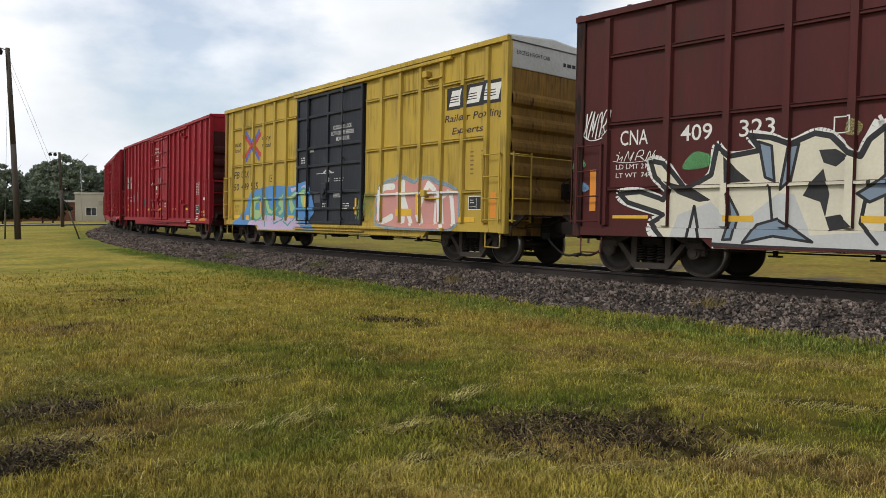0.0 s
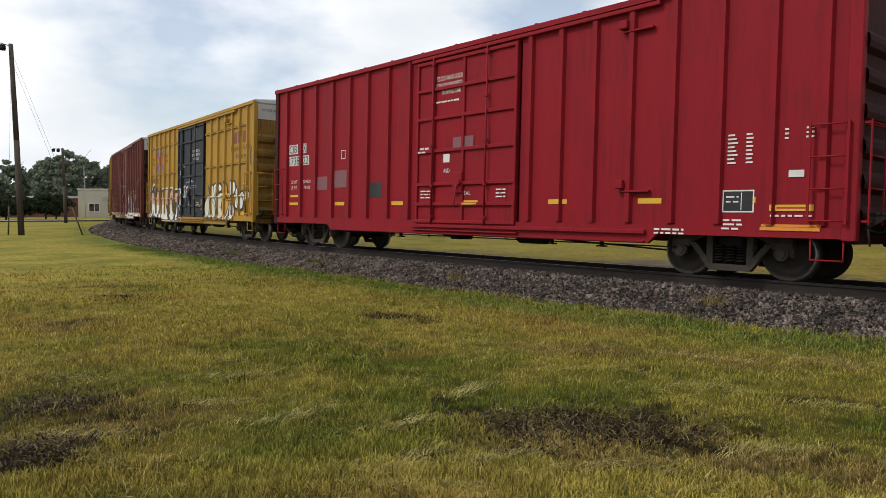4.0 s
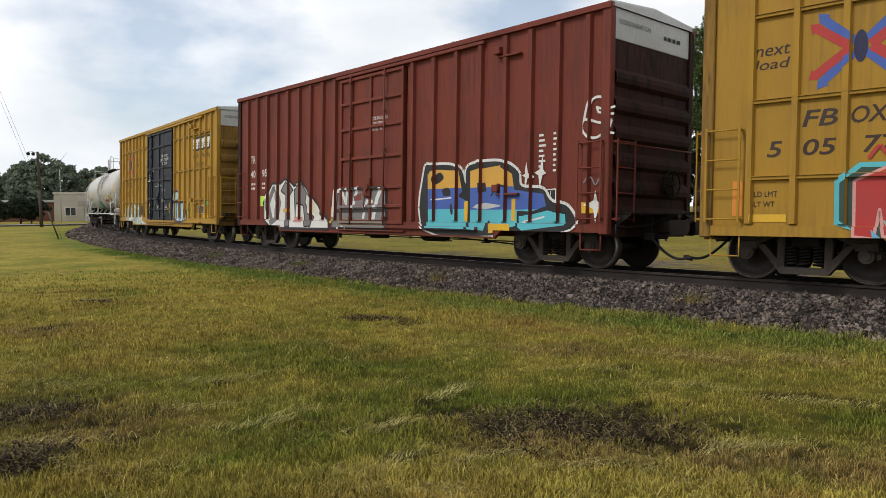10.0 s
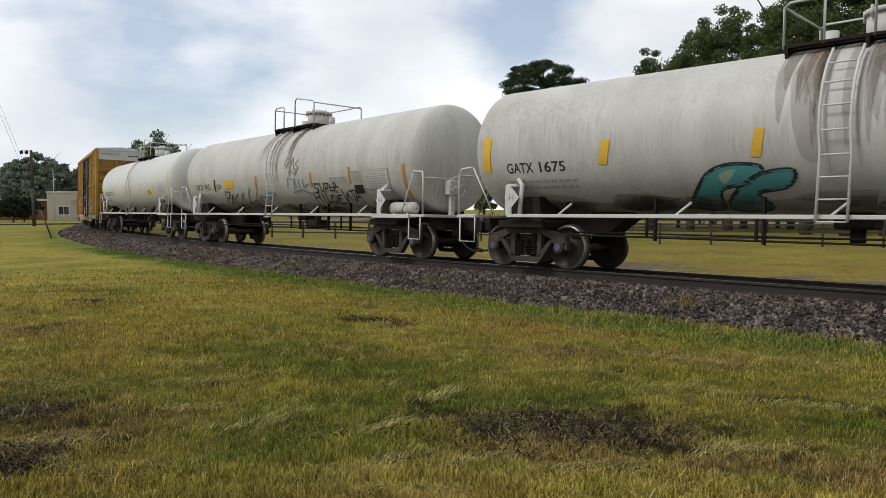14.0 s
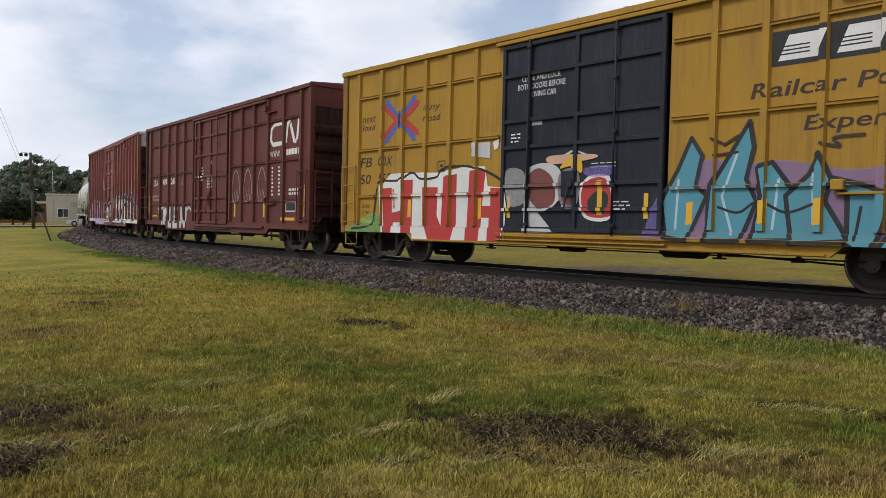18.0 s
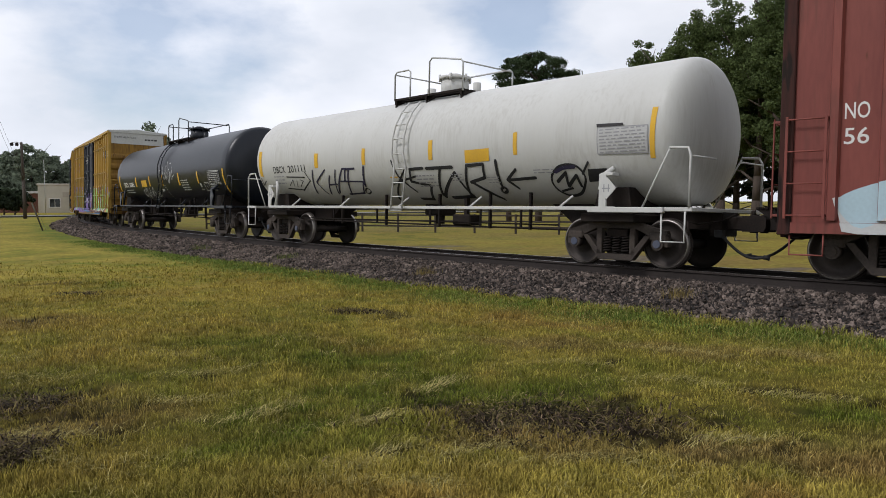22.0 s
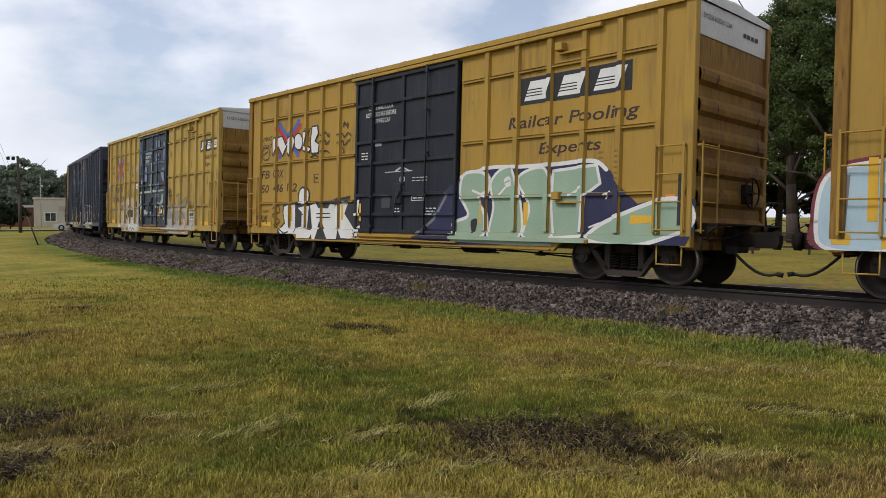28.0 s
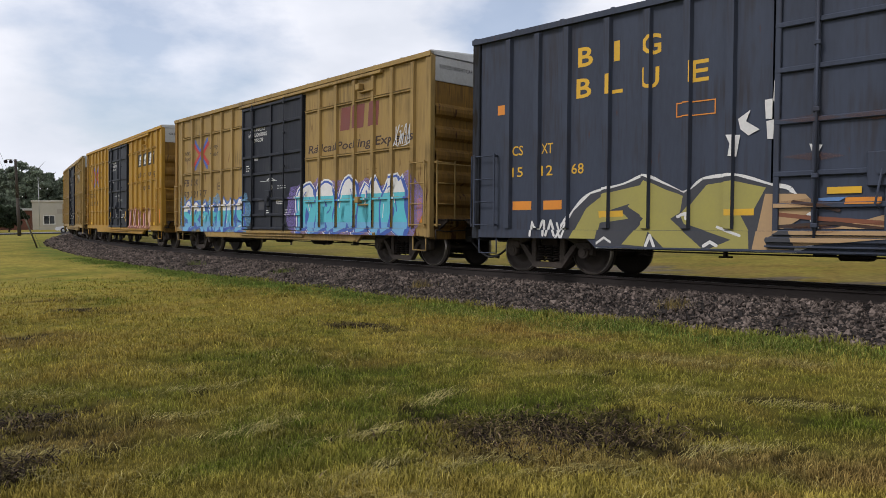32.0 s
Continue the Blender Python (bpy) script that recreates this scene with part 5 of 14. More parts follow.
def end_marks(thing, kind, text=True):
    """The notice on the plain plate at the top of the front end."""
    k = KINDS[kind]
    mk = Marks()
    mk.text("EXCESS HEIGHT CAR", -1.15, k["h"] - 0.30, 0.09, "black", 1.05)
    mk.bars(0.35, k["h"] - 0.36, 0.6, 1, 0.1, 0.08, "black", random.Random(3))
    part("end_notice", mk.mesh("end_notice", 0.0), thing, at=pose(k["l"] / 2 - 0.035, 0, 0, 0, 0, 90))


def small_plates(mk, u, z, rnd, ink="white", cols=None):
    """A framed black plate, two columns of fine figures above it, and a line of print below."""
    mk.rect(u, u + 0.50, z, z + 0.32, "black").frame_rect(u - 0.025, u + 0.525, z - 0.025, z + 0.345, 0.022, "white").rect(u + 0.30, u + 0.315, z + 0.02, z + 0.30, "white")
    mk.bars(u + 0.04, z + 0.22, 0.22, 2, 0.08, 0.025, "white", rnd)
    u0, u1, z0, z1 = cols or (u - 0.02, u + 0.52, z + 0.685, z + 1.465)
    step = (z1 - z0) / 7.43
    for i in range(8):
        y = z1 - step * (i + 0.43)
        mk.rect(u0, u0 + 0.12 + 0.03 * (i % 3), y, y + 0.43 * step, ink).rect(u1 - 0.12, u1 - 0.02 + 0.02 * (i % 2), y, y + 0.43 * step, ink)
    mk.bars(u, z - 0.17, 0.34, 3, 0.07, 0.03, ink, rnd)


# ---- tank cars ----
TANK_R, TANK_Z = 1.39, 2.56


def tank_shell_mesh(half, mat):
    prof, depth = [(-half, 0.001)], 0.46
    for i in range(1, 9):
        a = math.pi / 2 * i / 8
        prof.append((-half + depth * (1 - math.cos(a)), TANK_R * math.sin(a) ** 0.9))
    prof += [(x, TANK_R) for x in np.linspace(-half + depth + 0.4, half - depth - 0.4, 15)]
    prof += [(-a, b) for a, b in reversed(prof[:9])]
    b = Mesher().lathe(prof, 56, 0, "x")
    return b.mesh("tank_shell", mat)


def tank_platform_mesh(mat):
    b = Mesher()
    z = 1.46
    b.cbox(-1.0, 1.55, -0.8, -0.76, z - 0.02, z + 0.03, 0.004).cbox(-1.0, 1.55, 0.92, 0.96, z - 0.02, z + 0.03, 0.004)
    for x in (-0.95, 0.25, 1.5):
        b.cbox(x - 0.03, x + 0.03, -0.8, 0.95, z - 0.12, z, 0.006)
        for y in (-0.75, 0.9):
            b.cbox(x - 0.03, x + 0.03, y - 0.03, y + 0.03, 1.05, z, 0.006)
    return b.mesh("top_platform", mat)


def tank_rail_mesh(mat):
    b = Mesher()
    z0, z1 = 1.44, 2.18
    for y, gap in ((-0.78, True), (0.95, False)):
        if gap:
            b.tube([(-1.0, y, z0), (-1.0, y, z1 - 0.06), (-0.92, y, z1), (-0.45, y, z1), (-0.38, y, z1 - 0.06), (-0.38, y, z0)], 0.022, 7)
            b.tube([(0.35, y, z0), (0.35, y, z1 + 0.10), (0.45, y, z1 + 0.18), (1.48, y, z1), (1.55, y, z1 - 0.08), (1.55, y, z0)], 0.022, 7)
        else:
            b.tube([(-1.0, y, z0), (-1.0, y, z1 - 0.06), (-0.92, y, z1), (1.47, y, z1), (1.55, y, z1 - 0.08), (1.55, y, z0)], 0.022, 7)
    for x in (-1.0, 1.55):
        b.tube([(x, -0.78, z1 - 0.06), (x, 0.95, z1 - 0.06)], 0.02, 6)
    return b.mesh("platform_rail", mat)


def manway_mesh(mat):
    b = Mesher()
    b.cyl((0.35, 0.1, 1.3), (0.35, 0.1, 1.82), 0.36, 24)
    b.cyl((0.35, 0.1, 1.82), (0.35, 0.1, 1.90), 0.40, 24)
    b.cyl((0.35, 0.1, 1.90), (0.35, 0.1, 1.98), 0.30, 20, 0, 0.12)
    b.cyl((-0.55, 0.1, 1.3), (-0.55, 0.1, 1.70), 0.12, 14)
    b.cyl((1.15, 0.1, 1.3), (1.15, 0.1, 1.66), 0.10, 14)
    for i in range(6):
        a = i * math.pi / 3
        b.cyl((0.35 + 0.40 * math.cos(a), 0.1 + 0.40 * math.sin(a), 1.76), (0.35 + 0.40 * math.cos(a), 0.1 + 0.40 * math.sin(a), 1.94), 0.03, 6)
    return b.mesh("manway", mat)


TANK_RUNGS = set()      # (y, z) of each rung


def tank_ladder_mesh(mat):
    b = Mesher()
    pts = []
    for i in range(9):
        a = radians(-62 + 14 * i)
        pts.append((-(TANK_R + 0.13) * math.cos(a), TANK_Z + (TANK_R + 0.13) * math.sin(a)))
    pts = [(-TANK_R - 0.14, 1.02)] + [p for p in pts if p[1] > 1.9]
    for x in (-0.22, 0.22):
        b.tube([(x, p[0], p[1]) for p in pts], 0.024, 6)
    for p, q in zip(pts, pts[1:]):
        n = max(1, round(math.hypot(q[0] - p[0], q[1] - p[1]) / 0.30))
        TANK_RUNGS.update((round(p[0] + (q[0] - p[0]) * i / n, 3), round(p[1] + (q[1] - p[1]) * i / n, 3)) for i in range(n))
    return b.mesh("ladder", mat)


def running_rail_mesh(half, mat):
    b = Mesher().cbox(-half + 1.3, half - 1.3, -1.46, -1.40, 1.06, 1.13, 0.008)
    for x in np.linspace(-half + 2.6, half - 2.6, 5):
        b.tube([(x, -1.43, 1.10), (x + 0.22, -1.26, 1.34)], 0.024, 6)
    return b.mesh("side_running_rail", mat)


def tank_end_mesh(half, mat):
    """The end platform over the coupler, with its bent handrails."""
    b = Mesher().cbox(-0.05, 0.52, -1.40, 1.40, 1.05, 1.12, 0.01)
    b.cbox(-1.6, 0.0, -1.46, -1.36, 1.02, 1.12, 0.01)
    for s in (-1, 1):
        b.tube([(0.46, s * 1.38, 1.10), (0.46, s * 1.38, 2.02), (0.40, s * 1.36, 2.14), (0.05, s * 1.36, 2.16)], 0.024, 7)
        b.tube([(0.46, s * 1.38, 2.0), (0.46, s * 0.5, 2.0)], 0.02, 6)
        b.tube([(0.40, s * 1.40, 1.05), (0.40, s * 1.40, 0.52), (-0.05, s * 1.40, 0.52), (-0.05, s * 1.40, 1.05)], 0.018, 6)
        b.tube([(-1.3, s * 1.38, 1.12), (-1.3, s * 1.32, 1.75), (-1.15, s * 1.25, 1.86)], 0.05, 6)
        b.tube([(0.05, s * 1.36, 2.14), (-0.5, s * 1.30, 1.12)], 0.018, 6)
    return b.mesh("end_platform", mat)


def saddle_mesh():
    b = Mesher()
    b.prism([(-0.45, 0.86), (0.45, 0.86), (0.34, 1.5), (-0.34, 1.5)], -1.12, 1.12)
    b.cbox(-0.6, 0.6, -1.32, 1.32, 0.84, 1.0, 0.02)
    return b.mesh("tank_saddle", IRON)


def tank_sill_mesh(half):
    b = Mesher()
    for sgn in (-1, 1):
        x0, x1 = sorted((sgn * (half - 3.1), sgn * half))
        b.cbox(x0, x1, -0.32, 0.32, 0.74, 1.08, 0.01)
        b.prism([(sgn * (half - 3.1), 0.80), (sgn * (half - 3.7), 1.24), (sgn * (half - 2.6), 1.26), (sgn * (half - 2.6), 0.80)], -0.30, 0.30)
    b.tube([(-half + 2.5, -0.85, 0.72), (half - 2.5, -0.80, 0.66)], 0.02, 6)
    b.tube([(-half + 2.8, -1.15, 0.78), (half - 2.8, -1.15, 0.76)], 0.016, 6)
    for x in (-3.2, -1.2, 0.9, 2.6, 3.8):
        b.cbox(x - 0.025, x + 0.025, -1.17, -1.13, 0.70, 1.10, 0.006)
        b.cbox(x - 0.025, x + 0.025, -0.88, -0.80, 0.64, 1.44, 0.006)
    b.cbox(1.4, 2.0, -0.9, -0.5, 0.70, 0.95, 0.03)
    b.cbox(1.65, 1.75, -0.75, -0.65, 0.9, 1.34, 0.006)
    b.cbox(-0.3, 0.3, -0.3, 0.3, 0.92, 1.22, 0.04)
    b.cyl((0, 0, 0.70), (0, 0, 0.95), 0.12, 12)
    return b.mesh("draft_sill", IRON)


def placard_mesh(mat):
    """A diamond plate on a flat upright."""
    b = Mesher().add([(0, -0.03, 1.27), (0.20, -0.03, 1.47), (0, -0.03, 1.67), (-0.20, -0.03, 1.47), (0, -0.012, 1.27), (0.20, -0.012, 1.47), (0, -0.012, 1.67), (-0.20, -0.012, 1.47)],
                     [(0, 1, 2, 3), (7, 6, 5, 4), (0, 4, 5, 1), (1, 5, 6, 2), (2, 6, 7, 3), (3, 7, 4, 0)])
    b.cbox(-0.19, -0.03, -0.012, 0.03, 1.10, 1.74, 0.006).cbox(-0.16, 0.10, 0.0, 0.22, 1.70, 1.76, 0.006)
    for q in (-0.06, 0.04):
        b.add([(q - 0.012, -0.033, 1.40), (q + 0.012, -0.033, 1.40), (q + 0.012, -0.033, 1.54), (q - 0.012, -0.033, 1.54)], [(0, 1, 2, 3)], 1)
    b.add([(-0.10, -0.033, 1.455), (0.08, -0.033, 1.455), (0.08, -0.033, 1.475), (-0.10, -0.033, 1.475)], [(0, 1, 2, 3)], 1)
    return b.mesh("placard_holder", [mat, INK["grey"]])


def tank_reservoir_mesh(mat):
    """The air reservoir that lies on the end platform beside the placard, with two straps."""
    b = Mesher().lathe([(-0.52, 0.02), (-0.50, 0.10), (-0.44, 0.155), (0.42, 0.155), (0.48, 0.10), (0.50, 0.02)], 18, 0, "x")
    for x in (-0.3, 0.28):
        b.lathe([(x - 0.02, 0.155), (x - 0.02, 0.165), (x + 0.02, 0.165), (x + 0.02, 0.155)], 18, 0, "x")
        b.cbox(x - 0.04, x + 0.04, -0.12, 0.12, -0.24, -0.12, 0.006)
    return b.mesh("air_reservoir", mat)


def hand_brake_mesh(mat):
    """A brake stand on the end platform: post, gear box and wheel."""
    b = Mesher().cbox(-0.05, 0.05, -0.06, 0.06, 1.10, 1.95, 0.008).cbox(-0.10, 0.12, -0.16, 0.16, 1.62, 1.98, 0.02)
    b.tube([(0.20, 0.27 * math.cos(a * math.pi / 8), 1.80 + 0.27 * math.sin(a * math.pi / 8)) for a in range(17)], 0.018, 6)
    for a in range(4):
        b.tube([(0.18, 0, 1.80), (0.20, 0.27 * math.cos(a * math.pi / 2 + 0.4), 1.80 + 0.27 * math.sin(a * math.pi / 2 + 0.4))], 0.013, 5)
    b.cyl((0.10, 0, 1.80), (0.22, 0, 1.80), 0.045, 10)
    return b.mesh("hand_brake", mat)


def tank_car(colour, trim, label, marks, half=7.62, capped=True, tank=False):
    mat, tm = PAINT[colour], PAINT[trim]
    thing = tagged(new("tank_car"), label, "tank car", "freight cars of the train")
    part("tank_shell", cached((colour, half, "shell"), lambda: tank_shell_mesh(half, mat)), thing, at=pose(0, 0, TANK_Z))
    part("manway", cached((colour, "manway"), lambda: manway_mesh(mat)), thing, at=pose(0, 0, TANK_Z))
    deck = part("top_platform", cached("tplat", lambda: tank_platform_mesh(IRON)), thing, "dark grating platform", at=pose(0, 0, TANK_Z - 0.12))
    for i in range(7):
        part("plank", cached("tplank", lambda: Mesher().cbox(-1.0, 1.55, 0, 0.18, 1.46, 1.49, 0.004).mesh("plank", IRON)), deck, at=pose(0, -0.76 + 0.245 * i, 0.002))
    part("platform_rail", cached((trim, "trail"), lambda: tank_rail_mesh(PAINT["galv"] if trim != "tankblack" else tm)), thing, at=pose(0, 0, TANK_Z - 0.12))
    ladder = part("ladder", cached((trim, "tladder"), lambda: tank_ladder_mesh(tm)), thing, at=pose(0.05, 0, 0))
    for y, z in sorted(TANK_RUNGS):
        part("rung", cached((trim, "rung"), lambda: Mesher().cyl((-0.22, 0, 0), (0.22, 0, 0), 0.014, 6).mesh("rung", tm)), ladder, at=pose(0, y, z))
    for s in (1, -1):
        at = pose(0, 0, 0, 0, 0, 0 if s > 0 else 180)
        part("side_running_rail", cached((trim, half, "rrail"), lambda: running_rail_mesh(half, tm)), thing, at=at)
        part("end_platform", cached((trim, "tend"), lambda: tank_end_mesh(half, tm)), thing, at=pose(s * (half - 0.30), 0, 0, 0, 0, 0 if s > 0 else 180))
        part("tank_saddle", cached("saddle", saddle_mesh), thing, at=pose(s * (half - 1.55), 0, 0))
        end_gear(thing, s * (half + 0.12), s)
        truck(thing, s * (half - 1.55), s * math.degrees((half - 1.55) / RADIUS), capped)
        part("placard_holder", cached((trim, "placard"), lambda: placard_mesh(tm)), thing, at=pose(s * (half - 1.45), -1.45, 0))
    if tank:
        part("air_reservoir", cached((trim, "tres"), lambda: tank_reservoir_mesh(mat)), thing, at=pose(half - 0.85, -1.16, 1.27))
    part("hand_brake", cached((trim, "tbrake"), lambda: hand_brake_mesh(tm)), thing, at=pose((half + 0.02) * (1 if tank else -1), -0.35, 0, 0, 0, 0 if tank else 180))
    part("draft_sill", cached((half, "dsill"), lambda: tank_sill_mesh(half)), thing)
    if marks:
        mk = Marks()
        draw, tags = marks
        draw(mk)
        for g in apart(mk):
            part("stencil", g.mesh("stencil", 0, curve=(TANK_Z, TANK_R)), thing, "stencilled code, notice or reflector")
        for i, t in enumerate(tags):
            mk = Marks(0.004 + 0.003 * i)
            t(mk)
            for g in apart(mk, 0.05):
                part("graffiti", g.mesh("graffiti", 0, curve=(TANK_Z, TANK_R)), thing, "sprayed tag, notice or stain")
    return thing


# ---- the lawn, the road and the far ground ----
PATCHES = [  # bare or burnt spots, and shade gaps painted dark: x, y, half width, half depth, turn
    (1.08, 5.74, 1.05, 0.56, -0.08), (-3.48, 6.45, 0.45, 0.42, 0.1), (-2.92, 5.25, 0.36, 0.42, -0.4), (-0.80, 11.65, 0.6, 0.18, -0.55),
    (-6.45, 14.4, 0.4, 0.20, 0.0), (-7.6, 16.5, 0.8, 0.22, 0.1), (-0.7, 8.55, 0.28, 0.12, 0.2), (1.95, 9.0, 0.20, 0.12, 0.0),
    (-5.78, 11.2, 0.35, 0.16, 0.2), (2.82, 5.12, 0.30, 0.12, 0.1), (-4.2, 22.0, 0.9, 0.25, 0.0), (-3.72, 7.1, 0.22, 0.14, 0.2), (1.66, 8.68, 0.45, 0.10, 0.0),
    (2.19, 7.88, 0.12, 0.10, 0.0), (3.15, 7.05, 0.24, 0.07, -0.4), (3.40, 6.77, 0.14, 0.09, 0.0), (3.85, 6.40, 0.32, 0.09, -0.5), (3.25, 5.94, 0.2, 0.08, 0.2),
    # among these, thin strips painted dark as the shade beside straw ridges
    (-2.05, 8.45, 0.30, 0.10, 0.0), (-2.46, 5.65, 0.15, 0.12, 0.3), (-1.93, 4.88, 0.15, 0.10, 0.0), (-2.20, 6.52, 0.32, 0.05, 0.25), (-2.35, 7.35, 0.45, 0.06, 0.4), (-0.15, 5.05, 0.2, 0.08, 0.3)]
GRAVEL = [(6.7, 22.6, 1.5, 2.0), (5.2, 23.4, 0.8, 0.7), (9.0, 18.4, 1.4, 0.6), (0.5, 29.0, 1.4, 0.6), (10.8, 17.0, 1.0, 0.4)]      # bare gravel beyond the track
STRAWS = [(-2.15, 7.6, 0.55, 0.4), (-2.1, 6.55, 0.4, 0.25), (-1.35, 6.1, 0.35, 0.6), (0.35, 5.0, 0.5, 0.2), (2.55, 7.0, 0.5, -0.2), (1.6, 7.7, 0.6, -0.3),
          (-2.55, 8.3, 0.6, -0.4), (3.1, 8.3, 0.6, -0.3), (0.5, 9.2, 0.7, -0.3), (-0.3, 4.9, 0.35, 0.5), (-2.9, 5.6, 0.5, 0.3), (-2.4, 5.0, 0.45, -0.2), (-3.9, 7.4, 0.6, 0.1),
          (0.2, 6.9, 0.35, 0.7), (-0.35, 5.75, 0.30, 0.3), (1.2, 4.75, 0.5, -0.3), (2.3, 5.2, 0.4, 0.4), (3.4, 6.4, 0.5, -0.2), (4.4, 8.2, 0.6, -0.4), (-4.8, 9.4, 0.8, 0.1), (-0.2, 4.5, 0.4, -0.5)]


MATS = [(-2.85, 6.2, 0.8, 1.0, 0.0), (2.9, 5.0, 0.9, 0.5, 0.0), (1.2, 5.2, 1.3, 0.5, 0.0), (2.6, 8.6, 2.3, 0.45, -0.3), (-5.6, 11.0, 0.9, 0.6, 0.0)]      # brown, matted thatch


def value_noise(x, y, scale, seed):
    """Smooth noise from 0 to 1 over the plan."""
    rng = np.random.RandomState(seed)
    tab = rng.rand(128, 128)
    u, v = x / scale + 1000.3, y / scale + 1000.7
    i, j = np.floor(u).astype(int), np.floor(v).astype(int)
    a, b = u - i, v - j
    a, b = a * a * (3 - 2 * a), b * b * (3 - 2 * b)
    t = lambda p, q: tab[p % 128, q % 128]
    return (t(i, j) * (1 - a) + t(i + 1, j) * a) * (1 - b) + (t(i, j + 1) * (1 - a) + t(i + 1, j + 1) * a) * b


CIRCLE = (P0[0] - RADIUS * math.sin(TH0), P0[1] + RADIUS * math.cos(TH0))


def track_side(x, y):
    """Metres outward from the middle of the curved track."""
    return np.hypot(x - CIRCLE[0], y - CIRCLE[1]) - RADIUS


def bare_or_shade(x, y):
    """How bald or shade-dark the lawn is, 0 to 1."""
    k = np.zeros_like(x)
    for px, py, a, b, r in PATCHES:
        c, s = math.cos(r), math.sin(r)
        dx, dy = x - px, y - py
        d = np.hypot((dx * c + dy * s) / a, (-dx * s + dy * c) / b)
        d = d + 2.6 * (value_noise(x, y, 0.30, 5) - 0.5) + 2.0 * (value_noise(x, y, 0.09, 6) - 0.5)
        k = np.maximum(k, np.clip((1.0 - d) / 0.5, 0, 1))
    return k


def lawn_tone(x, y):
    """The lawn's colour: green, straw yellow and russet in drifts, greener along the stones, dark in bald and painted
    shade spots.
    """
    n = lambda s, q: value_noise(x, y, s, q)
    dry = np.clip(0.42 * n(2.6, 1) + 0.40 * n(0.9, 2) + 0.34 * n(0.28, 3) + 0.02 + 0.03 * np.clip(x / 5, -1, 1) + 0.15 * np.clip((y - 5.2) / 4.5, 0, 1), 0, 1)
    russet = np.clip((0.5 * n(1.7, 7) + 0.5 * n(0.45, 8) - 0.44) * 3.4, 0, 1) * (0.42 + 0.55 * np.clip((x + 1.5) / 3.0, 0, 1))
    o = track_side(x, y)
    lush = np.exp(-((o - 3.35) / 0.85) ** 2) * np.clip(0.25 + 1.1 * n(0.9, 11), 0, 1)
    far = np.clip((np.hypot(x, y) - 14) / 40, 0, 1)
    green, straw, rust, soil = (np.array(c) for c in ((0.122, 0.148, 0.020), (0.322, 0.262, 0.052), (0.265, 0.155, 0.046), (0.022, 0.016, 0.011)))
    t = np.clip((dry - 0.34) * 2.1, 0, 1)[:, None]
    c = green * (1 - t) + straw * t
    r = 0.75 * russet[:, None] * (1 - far[:, None])
    c = c * (1 - r) + rust * r
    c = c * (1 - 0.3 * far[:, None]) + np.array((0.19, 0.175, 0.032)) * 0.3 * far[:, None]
    c = c * (1 - 0.8 * lush[:, None]) + np.array((0.105, 0.155, 0.028)) * 0.8 * lush[:, None]
    for mx, my, p, q, turn in MATS:
        dx, dy, co, si = x - mx, y - my, math.cos(turn), math.sin(turn)
        d = np.hypot((dx * co + dy * si) / p, (dy * co - dx * si) / q) + 1.4 * (n(0.35, 14) - 0.5)
        k = 0.6 * np.clip((1.15 - d) / 0.6, 0, 1)[:, None]
        c = c * (1 - k) + np.array((0.225, 0.155, 0.058)) * k
    b = bare_or_shade(x, y)[:, None]
    return c * (1 - 0.9 * b) + soil * 0.9 * b


